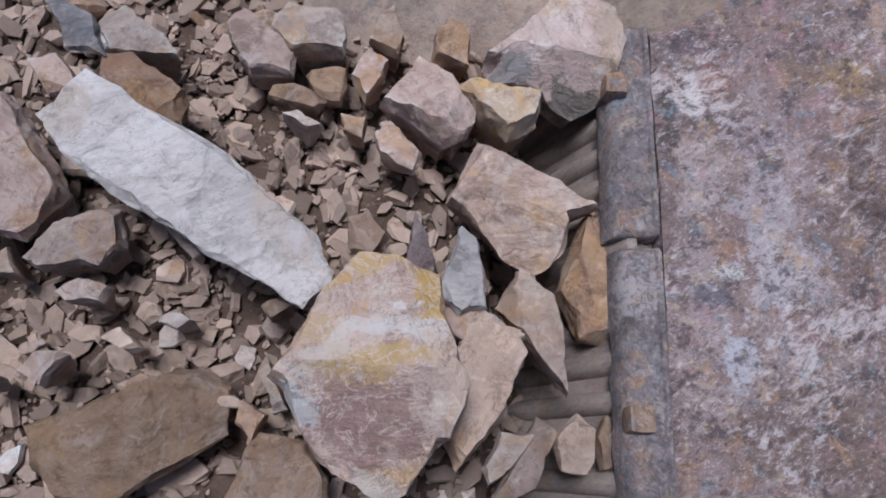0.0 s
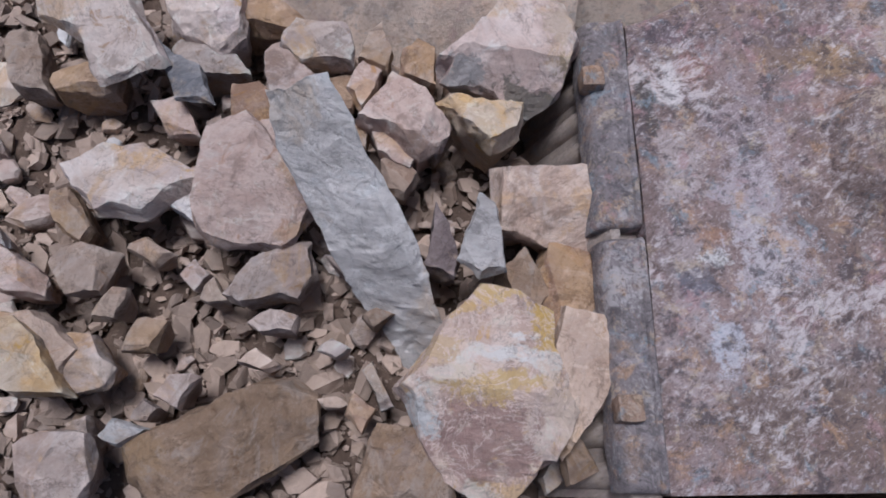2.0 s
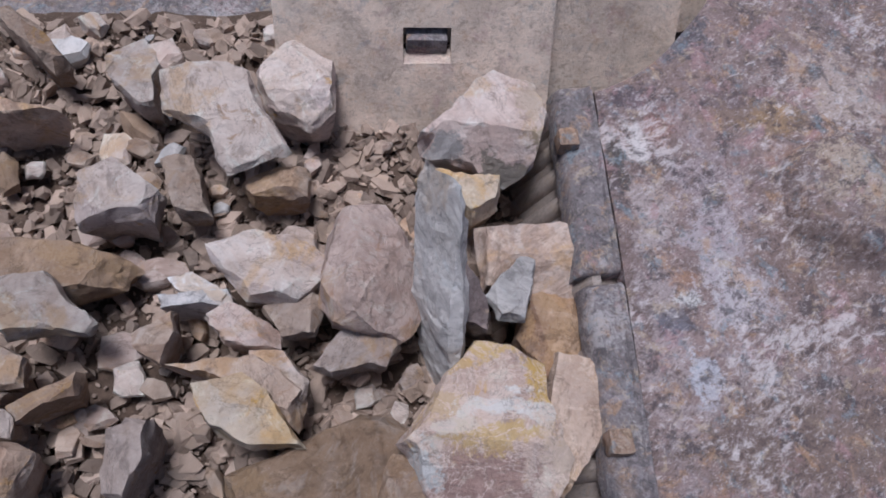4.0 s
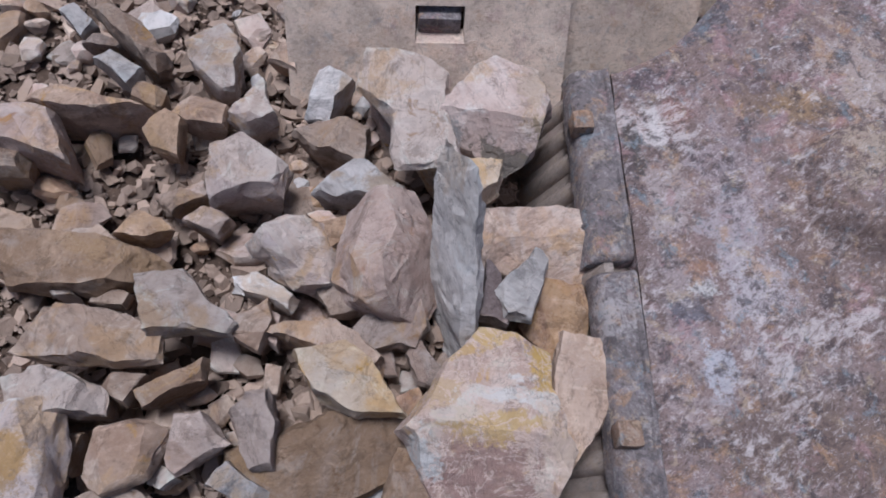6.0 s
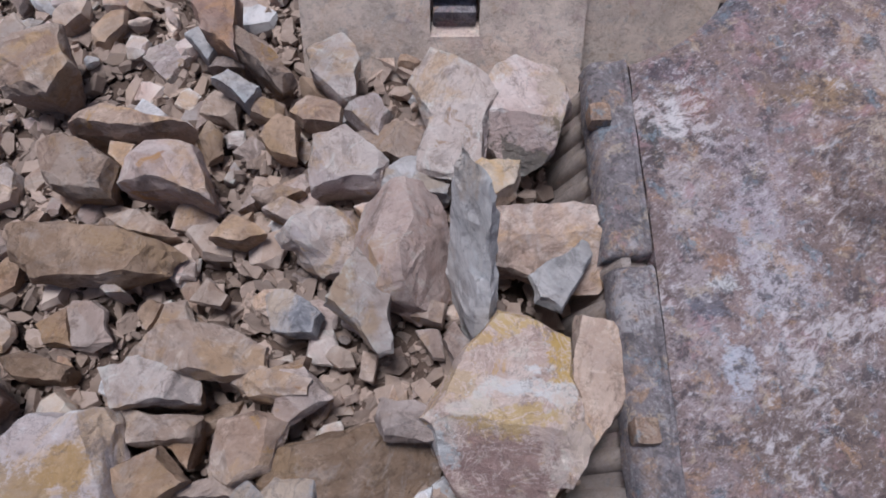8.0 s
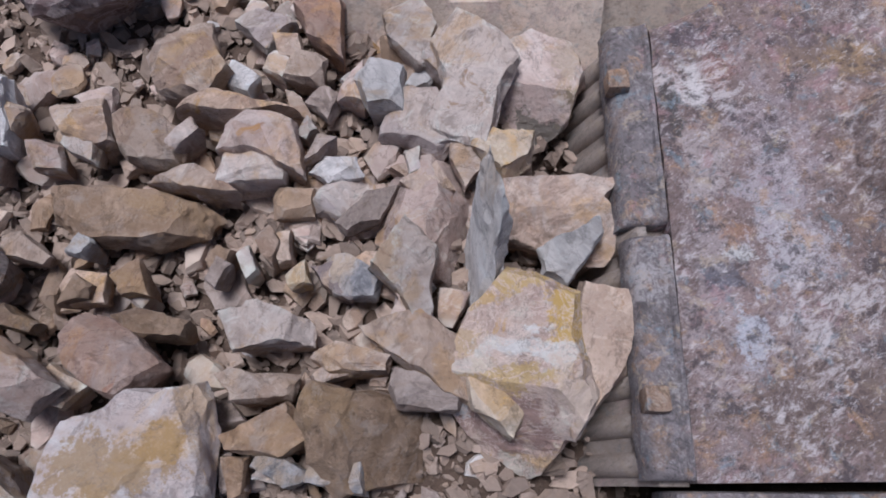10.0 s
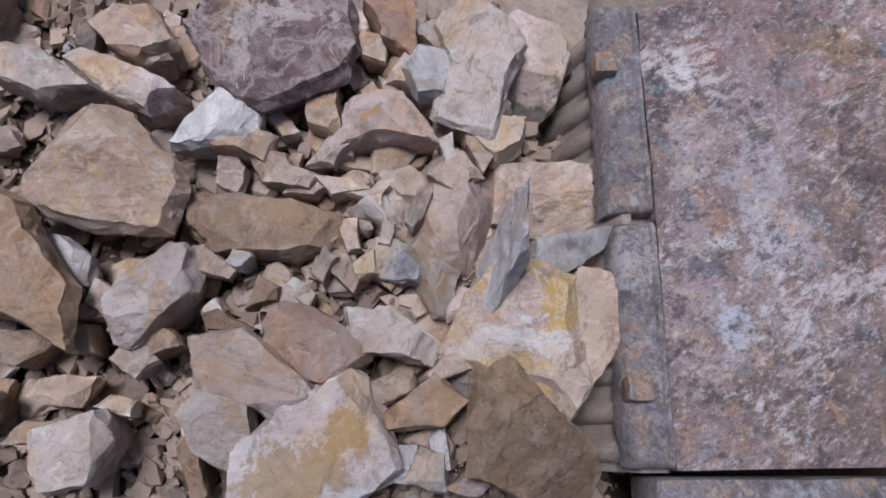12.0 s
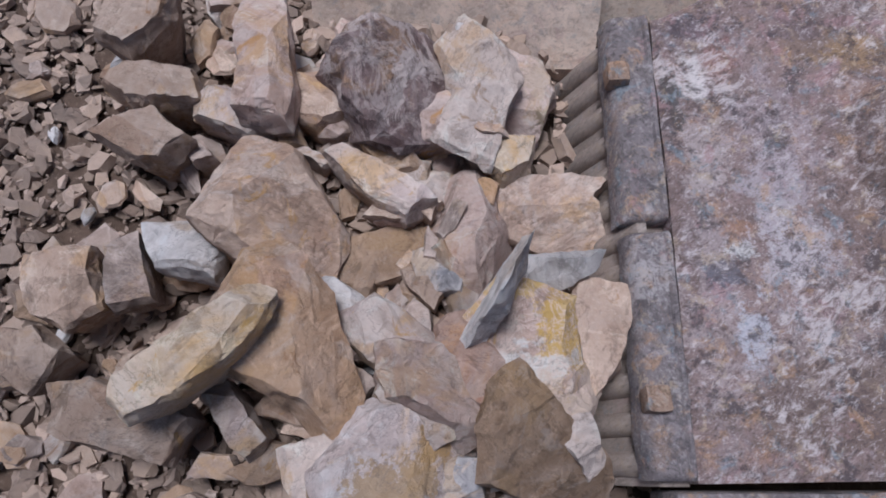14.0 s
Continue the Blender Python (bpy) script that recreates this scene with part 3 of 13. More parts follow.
def stone_bmesh(outline, depth, seed, cuts=2, splits=()):
    """A broken stone: a block of uneven outline, split along a few sloping planes, with chipped faces."""
    rnd = random.Random(seed)
    size = max(max(abs(x), abs(y)) for x, y in outline)
    rise = min(0.6 * depth, 0.36 * size)
    ring = []
    n = len(outline)
    for i in range(n):
        (x0, y0), (x1, y1) = outline[i], outline[(i + 1) % n]
        ring.append((x0, y0))
        long = math.hypot(x1 - x0, y1 - y0)
        if long > 0.05:
            u, d = rnd.uniform(0.3, 0.7), rnd.uniform(-0.06, 0.06)
            ring.append((x0 + (x1 - x0) * u + (y1 - y0) * d, y0 + (y1 - y0) * u - (x1 - x0) * d))
    bm = bmesh.new()
    levels = []
    under = (0.42, 0.62) if size < 0.13 else (0.56, 0.76)
    for z, lo, hi, dz in ((-depth, *under, 0.1), (-0.12 * depth, 0.98, 1.02, 0.12), (rise, 0.79, 0.96, 0.05)):
        levels.append([bm.verts.new((x * k, y * k, z + rnd.uniform(-dz, dz) * depth)) for x, y in ring for k in (rnd.uniform(lo, hi),)])
    m = len(ring)
    for a, b in zip(levels, levels[1:]):
        for i in range(m):
            bm.faces.new((a[i], a[(i + 1) % m], b[(i + 1) % m], b[i]))
    bm.faces.new(levels[0][::-1])
    bm.faces.new(levels[2])
    turn = rnd.uniform(0, 6.28)
    for a, lean, far in splits:
        d = Vector((math.cos(radians(a)), math.sin(radians(a)), 0))
        at = d * far + Vector((0, 0, rise * 0.95))
        way = d * math.sin(radians(lean)) + Vector((0, 0, math.cos(radians(lean))))
        bmesh.ops.bisect_plane(bm, geom=bm.verts[:] + bm.edges[:] + bm.faces[:], plane_co=at, plane_no=way, clear_outer=True)
        bmesh.ops.holes_fill(bm, edges=[e for e in bm.edges if e.is_boundary])
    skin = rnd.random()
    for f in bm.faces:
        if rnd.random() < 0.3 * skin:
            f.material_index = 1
    for k in range(0 if splits else 5):
        a = turn + k * 2.4 + rnd.uniform(-0.5, 0.5)
        lean = radians(rnd.choice((12, 18, 26, 36, 48)))
        d = Vector((math.cos(a), math.sin(a), 0))
        reach = max(d.x * x + d.y * y for x, y in ring)
        at = d * reach * (rnd.uniform(-0.05, 0.45) if lean < 0.4 else rnd.uniform(0.45, 0.8)) + Vector((0, 0, rise * rnd.uniform(0.85, 1.0)))
        way = d * math.sin(lean) + Vector((0, 0, math.cos(lean)))
        bmesh.ops.bisect_plane(bm, geom=bm.verts[:] + bm.edges[:] + bm.faces[:], plane_co=at, plane_no=way, clear_outer=True)
        r = bmesh.ops.holes_fill(bm, edges=[e for e in bm.edges if e.is_boundary])
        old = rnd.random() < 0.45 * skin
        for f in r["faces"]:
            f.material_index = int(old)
    bmesh.ops.dissolve_degenerate(bm, dist=0.002, edges=bm.edges[:])
    bmesh.ops.triangulate(bm, faces=bm.faces[:])
    if cuts > 1:
        longs = [e for e in bm.edges if e.calc_length() > 0.09]
        bmesh.ops.subdivide_edges(bm, edges=longs, cuts=1)
        bmesh.ops.triangulate(bm, faces=bm.faces[:])
    bmesh.ops.subdivide_edges(bm, edges=bm.edges[:], cuts=cuts, use_grid_fill=True)
    off = Vector((seed * 3.1, seed * 1.3, seed * 0.7))
    k = min(1.0, size / 0.14)
    for v in bm.verts:
        p = v.co + off
        v.co += (noise.noise_vector(p * 8) * 0.008 + noise.noise_vector(p * 21) * 0.007 + noise.noise_vector(p * 48) * 0.005) * k
    return bm


def stone(key, kind, depth, outline):
    n = len(STONE) + 1
    size = max(max(abs(x), abs(y)) for x, y in outline)
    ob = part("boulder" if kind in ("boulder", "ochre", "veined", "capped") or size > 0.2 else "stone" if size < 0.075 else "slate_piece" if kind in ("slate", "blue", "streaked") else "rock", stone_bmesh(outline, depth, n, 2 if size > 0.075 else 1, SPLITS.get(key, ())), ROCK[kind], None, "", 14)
    label, category = LABEL[kind]
    STONE[key] = tagged(ob, label, category, "stones fed to the crusher")


stone("slab", "streaked", 0.05, [(-0.34, 0.07), (-0.12, -0.08), (0.09, -0.21), (0.26, -0.28), (0.37, -0.35), (0.48, -0.30), (0.38, -0.13), (0.18, 0.05), (-0.18, 0.26), (-0.35, 0.36), (-0.46, 0.20)])
stone("big", "boulder", 0.26, [(-0.20, -0.12), (-0.11, -0.25), (-0.01, -0.35), (0.11, -0.23), (0.17, -0.18), (0.24, -0.06), (0.21, 0.05), (0.19, 0.23), (-0.02, 0.32), (-0.16, 0.16), (-0.28, 0.01)])
stone("comp", "tan", 0.2, [(-0.08, 0.07), (-0.12, -0.12), (-0.06, -0.25), (0.07, -0.10), (0.08, -0.05), (0.14, 0.10), (0.11, 0.16), (-0.04, 0.21)])
stone("striped", "banded", 0.17, [(-0.20, -0.09), (-0.10, -0.11), (0.03, -0.16), (0.16, -0.16), (0.19, -0.01), (0.16, 0.06), (0.23, 0.14), (0.05, 0.13), (-0.21, 0.13)])
stone("underc", "brown", 0.15, [(-0.07, -0.20), (0.08, -0.20), (0.12, 0.01), (0.06, 0.19), (-0.02, 0.27), (-0.13, -0.04)])
stone("pinkl", "pink", 0.17, [(-0.11, -0.18), (0.00, -0.20), (0.12, -0.21), (0.22, -0.05), (0.11, 0.10), (-0.02, 0.26), (-0.15, 0.20), (-0.17, -0.07)])
stone("plate", "olive", 0.12, [(-0.26, -0.09), (-0.17, -0.18), (-0.04, -0.22), (0.05, -0.14), (0.27, 0.01), (0.27, 0.15), (0.19, 0.20), (0.01, 0.16), (-0.16, 0.07), (-0.29, 0.01)])
stone("oblock", "olive", 0.17, [(-0.05, -0.13), (0.14, -0.10), (0.14, 0.02), (0.08, 0.12), (-0.08, 0.15), (-0.15, -0.09)])
stone("whitet", "capped", 0.23, [(-0.23, -0.12), (-0.08, -0.14), (0.04, -0.23), (0.14, -0.14), (0.21, 0.02), (0.17, 0.16), (0.01, 0.22), (-0.12, 0.11), (-0.27, -0.05)])
stone("bone", "yellow", 0.22, [(-0.08, -0.02), (0.02, -0.11), (0.11, -0.05), (0.13, 0.07), (0.02, 0.04), (-0.10, 0.09), (-0.17, 0.07)])
stone("penta", "pink", 0.22, [(-0.07, -0.05), (0.04, -0.15), (0.12, -0.11), (0.14, -0.03), (0.06, 0.09), (-0.05, 0.16), (-0.17, -0.01)])
stone("smallr", "tan", 0.15, [(0.02, -0.08), (0.07, -0.00), (0.00, 0.08), (-0.06, 0.05), (-0.05, -0.05)])
stone("shard", "slate", 0.06, [(-0.07, -0.10), (0.01, -0.12), (0.09, 0.09), (0.07, 0.15), (-0.10, -0.02)])
stone("spike", "dark", 0.19, [(0.04, -0.10), (0.06, -0.03), (-0.02, 0.15), (-0.05, -0.07)])
stone("flatl", "grey", 0.16, [(-0.10, -0.09), (0.07, -0.07), (0.12, -0.00), (0.10, 0.12), (-0.05, 0.06), (-0.16, -0.06)])
stone("palep", "white", 0.12, [(-0.17, -0.03), (-0.09, -0.12), (0.06, -0.13), (0.13, -0.07), (0.28, 0.01), (0.03, 0.12), (-0.12, 0.12), (-0.23, 0.05)])
stone("bsix", "tan", 0.15, [(-0.04, -0.09), (0.07, -0.08), (0.11, 0.05), (-0.01, 0.08), (-0.09, 0.07), (-0.11, 0.01)])
stone("wyel", "yellow", 0.23, [(-0.09, -0.05), (0.03, -0.11), (0.18, -0.11), (0.08, 0.05), (-0.00, 0.12), (-0.17, 0.09)])
stone("wyelb", "tan", 0.15, [(0.04, -0.05), (0.14, -0.15), (0.17, -0.04), (0.01, 0.08), (-0.09, 0.08), (-0.28, 0.06)])
stone("plank", "white", 0.1, [(-0.20, 0.00), (-0.04, -0.10), (0.02, -0.25), (0.16, -0.20), (0.23, -0.16), (0.08, 0.16), (-0.07, 0.20), (-0.24, 0.17)])
stone("wblock", "white", 0.22, [(-0.12, -0.10), (0.05, -0.18), (0.13, -0.12), (0.13, 0.10), (-0.01, 0.19), (-0.16, 0.05)])
stone("btwo", "white", 0.19, [(-0.05, -0.09), (0.12, -0.07), (0.10, 0.08), (-0.08, 0.09), (-0.14, -0.01)])
stone("bthree", "pink", 0.17, [(-0.09, -0.01), (-0.02, -0.11), (0.12, -0.10), (0.12, -0.00), (-0.07, 0.14), (-0.12, 0.08)])
stone("oltop", "olive", 0.11, [(-0.03, -0.06), (0.05, -0.07), (0.06, 0.07), (-0.08, 0.04)])
stone("ptop", "pink", 0.14, [(-0.01, -0.10), (0.04, -0.03), (0.06, 0.06), (-0.01, 0.09), (-0.06, -0.02)])
stone("brtop", "brown", 0.17, [(-0.07, -0.07), (0.06, -0.08), (0.06, 0.04), (-0.00, 0.12), (-0.06, 0.03)])
stone("pale2", "tan", 0.15, [(0.03, -0.09), (0.05, -0.01), (0.01, 0.11), (-0.07, -0.03)])
stone("bshard", "blue", 0.05, [(-0.10, 0.07), (-0.00, -0.10), (0.13, -0.12), (0.07, 0.02), (-0.07, 0.11), (-0.15, 0.19)])
stone("wtl", "white", 0.16, [(-0.06, -0.07), (0.15, -0.06), (0.10, 0.01), (-0.05, 0.11), (-0.12, 0.03)])
stone("dkch", "brown", 0.18, [(-0.11, -0.05), (0.02, -0.14), (0.14, -0.10), (0.14, 0.01), (-0.05, 0.14), (-0.14, 0.13)])
stone("lefta", "grey", 0.17, [(-0.02, -0.10), (0.07, -0.08), (0.09, -0.02), (0.01, 0.08), (-0.10, 0.09)])
stone("dkbl", "grey", 0.19, [(-0.07, -0.09), (0.07, -0.11), (0.11, -0.04), (0.08, 0.09), (-0.03, 0.10), (-0.12, 0.06)])
stone("bel", "olive", 0.16, [(-0.04, -0.04), (0.05, -0.10), (0.08, -0.05), (-0.01, 0.09), (-0.07, 0.07)])
stone("tanv", "tan", 0.16, [(-0.01, -0.12), (0.10, -0.13), (0.01, 0.12), (-0.10, 0.11)])
stone("olt", "olive", 0.14, [(-0.09, -0.06), (0.10, -0.04), (0.10, 0.07), (-0.14, 0.01)])
stone("mida", "pink", 0.17, [(-0.04, -0.06), (0.13, -0.08), (0.12, -0.02), (-0.04, 0.09), (-0.12, 0.05)])
stone("midb", "slate", 0.16, [(-0.11, -0.04), (0.13, -0.01), (0.09, 0.05), (-0.14, -0.00)])
stone("midc", "slate", 0.16, [(0.01, -0.06), (0.11, -0.03), (-0.04, 0.08), (-0.09, 0.01)])
stone("midd", "pink", 0.19, [(-0.03, -0.13), (0.08, -0.10), (0.10, 0.03), (-0.00, 0.13), (-0.12, 0.05)])
stone("cseven", "tan", 0.13, [(-0.00, -0.08), (0.21, -0.08), (0.21, 0.01), (0.06, 0.08), (-0.11, 0.10), (-0.24, -0.04)])
stone("ceight", "white", 0.23, [(-0.09, -0.07), (0.15, -0.06), (0.15, 0.02), (-0.02, 0.08), (-0.16, 0.05)])
stone("csix", "white", 0.12, [(-0.09, -0.09), (0.16, -0.09), (0.18, -0.05), (0.01, 0.11), (-0.15, 0.11)])
stone("celeven", "tan", 0.22, [(-0.04, -0.11), (0.08, -0.07), (0.12, 0.06), (0.02, 0.10), (-0.08, 0.07), (-0.10, -0.06)])
stone("vslab", "grey", 0.22, [(-0.05, -0.11), (0.01, -0.13), (0.06, -0.01), (0.06, 0.10), (-0.00, 0.11), (-0.06, 0.07)])
stone("dzero", "grey", 0.19, [(-0.03, -0.10), (0.11, -0.01), (0.02, 0.08), (-0.06, 0.08), (-0.07, -0.06)])
stone("deight", "tan", 0.17, [(0.02, -0.06), (0.07, 0.03), (-0.03, 0.04), (-0.07, -0.01)])
stone("dseven", "olive", 0.18, [(-0.08, -0.07), (0.09, 0.01), (0.09, 0.08), (-0.11, -0.02)])
stone("cone", "white", 0.21, [(-0.10, -0.12), (0.13, -0.10), (0.16, -0.00), (0.00, 0.13), (-0.13, 0.11)])
stone("dtwo", "white", 0.21, [(-0.08, -0.05), (0.02, -0.15), (0.08, -0.14), (0.10, 0.00), (0.02, 0.14), (-0.11, 0.09)])
stone("dthree", "tan", 0.19, [(-0.07, 0.01), (0.11, -0.15), (0.16, -0.11), (-0.09, 0.14), (-0.15, 0.10)])
stone("czero", "pink", 0.23, [(-0.00, -0.07), (0.16, -0.11), (0.08, 0.09), (-0.12, 0.09), (-0.15, -0.06)])
stone("dfive", "tan", 0.19, [(-0.02, -0.05), (0.24, -0.01), (-0.06, 0.06), (-0.19, -0.02)])
stone("dnine", "tan", 0.19, [(-0.11, -0.04), (-0.01, -0.11), (0.13, -0.11), (0.13, 0.02), (-0.06, 0.13), (-0.14, 0.09)])
stone("longo", "olive", 0.13, [(-0.27, -0.01), (-0.16, -0.09), (0.10, -0.11), (0.28, -0.07), (0.32, -0.00), (0.18, 0.07), (0.01, 0.10), (-0.29, 0.10)])
stone("fzero", "red", 0.23, [(-0.12, -0.04), (0.07, -0.14), (0.18, -0.03), (0.01, 0.11), (-0.09, 0.14), (-0.16, 0.06)])
stone("fone", "ochre", 0.18, [(-0.02, -0.19), (0.23, -0.12), (0.22, 0.06), (0.17, 0.21), (-0.02, 0.19), (-0.22, 0.09), (-0.27, -0.13)])
stone("enine", "tan", 0.19, [(-0.06, -0.06), (0.11, -0.04), (0.13, 0.03), (-0.09, 0.05), (-0.14, 0.03)])
stone("eeleven", "brown", 0.21, [(-0.12, -0.04), (0.04, -0.07), (0.14, -0.00), (0.05, 0.09), (-0.15, 0.00)])
stone("efive", "blue", 0.17, [(-0.06, -0.06), (0.08, -0.08), (0.10, 0.00), (-0.01, 0.08), (-0.10, 0.07)])
stone("ften", "blue", 0.19, [(-0.03, -0.05), (0.08, -0.07), (0.07, 0.04), (-0.03, 0.08), (-0.11, -0.03)])
stone("gzero", "veined", 0.2, [(-0.23, -0.10), (-0.12, -0.22), (-0.03, -0.24), (0.23, -0.13), (0.27, -0.03), (0.25, 0.16), (0.18, 0.20), (-0.05, 0.21), (-0.24, 0.13), (-0.30, 0.04)])
stone("gone", "slate", 0.25, [(-0.04, -0.09), (0.08, -0.10), (0.08, 0.07), (-0.04, 0.10), (-0.10, 0.04)])
stone("izero", "tan", 0.2, [(-0.03, -0.19), (0.21, -0.20), (0.25, -0.06), (0.22, 0.04), (0.06, 0.20), (-0.15, 0.24), (-0.26, -0.10)])
stone("gfive", "white", 0.24, [(-0.13, -0.12), (0.12, -0.07), (0.17, 0.05), (0.12, 0.12), (-0.14, 0.05), (-0.16, -0.07)])
stone("ione", "brown", 0.2, [(-0.27, -0.09), (-0.14, -0.14), (0.09, -0.19), (0.27, -0.28), (0.27, -0.10), (0.09, 0.16), (-0.11, 0.29), (-0.20, 0.20), (-0.22, 0.02)])
stone("ksix", "yellow", 0.2, [(-0.20, -0.13), (-0.15, -0.19), (-0.02, -0.12), (0.10, -0.02), (0.19, 0.10), (0.20, 0.17), (0.13, 0.19), (0.03, 0.10), (-0.10, -0.01), (-0.18, -0.07)])
stone("klow", "tan", 0.29, [(-0.18, -0.04), (-0.04, -0.08), (0.15, -0.13), (0.21, -0.00), (0.15, 0.06), (-0.08, 0.11), (-0.21, 0.10)])
stone("kthin", "white", 0.26, [(-0.04, -0.02), (0.09, -0.10), (0.12, -0.02), (-0.06, 0.09), (-0.15, 0.05)])
stone("gsix", "pink", 0.14, [(-0.14, -0.05), (0.13, -0.14), (0.24, -0.05), (-0.05, 0.14), (-0.22, 0.09)])
stone("geight", "white", 0.27, [(-0.07, -0.08), (0.02, -0.16), (0.09, -0.13), (0.09, 0.02), (0.04, 0.16), (-0.07, 0.12), (-0.12, 0.03)])
stone("ithree", "slate", 0.19, [(-0.03, -0.08), (0.11, -0.08), (0.10, 0.02), (-0.06, 0.10), (-0.12, 0.08)])
stone("inine", "white", 0.22, [(-0.04, -0.05), (0.09, -0.12), (0.20, -0.03), (-0.15, 0.12), (-0.22, 0.08)])
stone("ieleven", "tan", 0.21, [(-0.08, -0.06), (0.04, -0.12), (0.16, -0.05), (0.06, 0.10), (-0.08, 0.10), (-0.16, 0.03)])
stone("keleven", "white", 0.26, [(-0.06, -0.12), (0.07, -0.09), (0.12, 0.03), (0.07, 0.12), (-0.13, 0.05)])
stone("knine", "slate", 0.24, [(-0.09, -0.07), (0.10, -0.10), (0.12, -0.01), (0.09, 0.08), (-0.03, 0.09), (-0.14, 0.07)])
stone("kseven", "tan", 0.24, [(-0.10, -0.07), (0.03, -0.14), (0.13, -0.07), (0.07, 0.12), (-0.14, 0.10)])
stone("keight", "grey", 0.22, [(-0.04, -0.12), (0.09, -0.09), (0.02, 0.13), (-0.08, 0.09)])
stone("kten", "tan", 0.24, [(-0.06, -0.09), (0.04, -0.11), (0.12, 0.01), (0.03, 0.09), (-0.10, 0.09)])
stone("ktwo", "tan", 0.22, [(0.00, -0.09), (0.07, -0.09), (0.16, -0.01), (0.01, 0.11), (-0.19, 0.01)])
stone("kone", "tan", 0.23, [(-0.01, -0.08), (0.17, -0.06), (0.13, 0.05), (-0.11, 0.08), (-0.19, 0.01)])
stone("whsl", "white", 0.2, [(-0.15, -0.02), (0.04, -0.09), (0.21, -0.05), (0.02, 0.09), (-0.17, 0.06)])
stone("kzero", "pink", 0.29, [(-0.07, -0.22), (0.11, -0.27), (0.10, -0.00), (0.04, 0.26), (-0.09, 0.26), (-0.10, 0.10)])
stone("ktl", "tan", 0.27, [(0.00, -0.14), (0.11, -0.01), (0.13, 0.13), (-0.08, 0.08), (-0.14, -0.06)])
stone("oblk", "olive", 0.19, [(-0.05, -0.07), (0.08, -0.12), (0.04, 0.08), (-0.07, 0.11)])
stone("pblue", "slate", 0.21, [(-0.18, -0.10), (0.12, -0.09), (0.08, 0.18), (-0.12, 0.00)])
stone("ffive", "tan", 0.22, [(-0.10, -0.12), (0.08, -0.14), (0.15, -0.02), (0.06, 0.17), (-0.16, 0.05)])
stone("brt", "red", 0.22, [(-0.04, -0.08), (0.08, -0.15), (0.06, 0.11), (-0.12, 0.08)])
stone("wst", "white", 0.19, [(0.03, -0.10), (0.08, 0.00), (0.00, 0.09), (-0.10, 0.02)])
stone("wsm", "white", 0.19, [(-0.01, -0.09), (0.08, -0.04), (0.02, 0.13), (-0.09, -0.04)])
stone("slt", "slate", 0.17, [(0.01, -0.12), (0.10, 0.06), (-0.04, 0.12), (-0.08, -0.10)])
stone("tnb", "tan", 0.16, [(-0.09, -0.04), (0.10, -0.11), (0.11, 0.05), (-0.01, 0.08), (-0.17, 0.04)])
stone("olm", "olive", 0.14, [(-0.16, -0.12), (0.00, -0.08), (0.15, 0.05), (0.26, 0.09), (0.09, 0.09), (-0.11, 0.03)])
stone("grs", "slate", 0.17, [(-0.08, -0.05), (0.13, -0.06), (0.15, -0.00), (-0.03, 0.10), (-0.17, -0.02)])
stone("bsm", "slate", 0.17, [(-0.06, -0.01), (0.08, -0.07), (0.10, -0.02), (-0.03, 0.06), (-0.11, 0.04)])
stone("tri", "tan", 0.19, [(-0.06, -0.04), (0.02, -0.09), (0.06, 0.01), (0.04, 0.09), (-0.08, 0.01)])
stone("btl", "blue", 0.19, [(0.02, -0.06), (0.10, -0.02), (-0.03, 0.07), (-0.09, 0.01)])
stone("lens", "tan", 0.21, [(-0.07, -0.04), (0.11, -0.04), (0.12, 0.01), (-0.05, 0.05), (-0.13, 0.01)])
stone("dkp", "dark", 0.16, [(-0.05, -0.02), (0.04, -0.07), (0.10, -0.02), (-0.02, 0.07), (-0.09, 0.05)])
stone("wch", "white", 0.21, [(-0.05, -0.09), (0.11, -0.06), (0.13, 0.01), (0.03, 0.11), (-0.11, 0.05), (-0.10, -0.10)])
stone("gch", "tan", 0.2, [(-0.08, -0.03), (0.02, -0.11), (0.11, -0.07), (0.06, 0.09), (-0.14, 0.06)])
stone("tlm", "tan", 0.19, [(-0.07, -0.04), (0.10, -0.08), (0.13, 0.02), (-0.02, 0.07), (-0.15, 0.04)])
stone("rsh", "pink", 0.21, [(-0.01, -0.15), (0.07, 0.03), (0.00, 0.15), (-0.06, -0.03)])
stone("nib", "yellow", 0.23, [(-0.07, -0.06), (0.04, -0.14), (0.12, 0.02), (0.00, 0.11), (-0.12, 0.07)])
stone("olm2", "olive", 0.13, [(-0.04, -0.06), (0.04, -0.09), (0.08, -0.05), (-0.00, 0.11), (-0.07, 0.05)])
stone("greyz", "grey", 0.16, [(-0.06, -0.03), (0.01, -0.08), (0.07, -0.05), (0.04, 0.08), (-0.07, 0.05)])
stone("bota", "tan", 0.14, [(-0.05, -0.07), (0.03, -0.08), (0.06, 0.05), (0.01, 0.09), (-0.06, 0.03)])
stone("botb", "olive", 0.12, [(-0.03, -0.07), (0.06, -0.03), (-0.01, 0.09), (-0.04, 0.02)])
stone("botc", "white", 0.15, [(-0.05, -0.08), (0.01, -0.05), (0.09, 0.06), (-0.02, 0.06), (-0.07, -0.04)])
stone("botd", "grey", 0.13, [(-0.06, -0.11), (0.02, -0.07), (0.08, 0.09), (0.03, 0.13), (-0.10, -0.10)])
stone("pbeh", "pink", 0.17, [(-0.06, -0.04), (0.06, -0.10), (0.16, -0.03), (-0.06, 0.10), (-0.15, 0.09)])
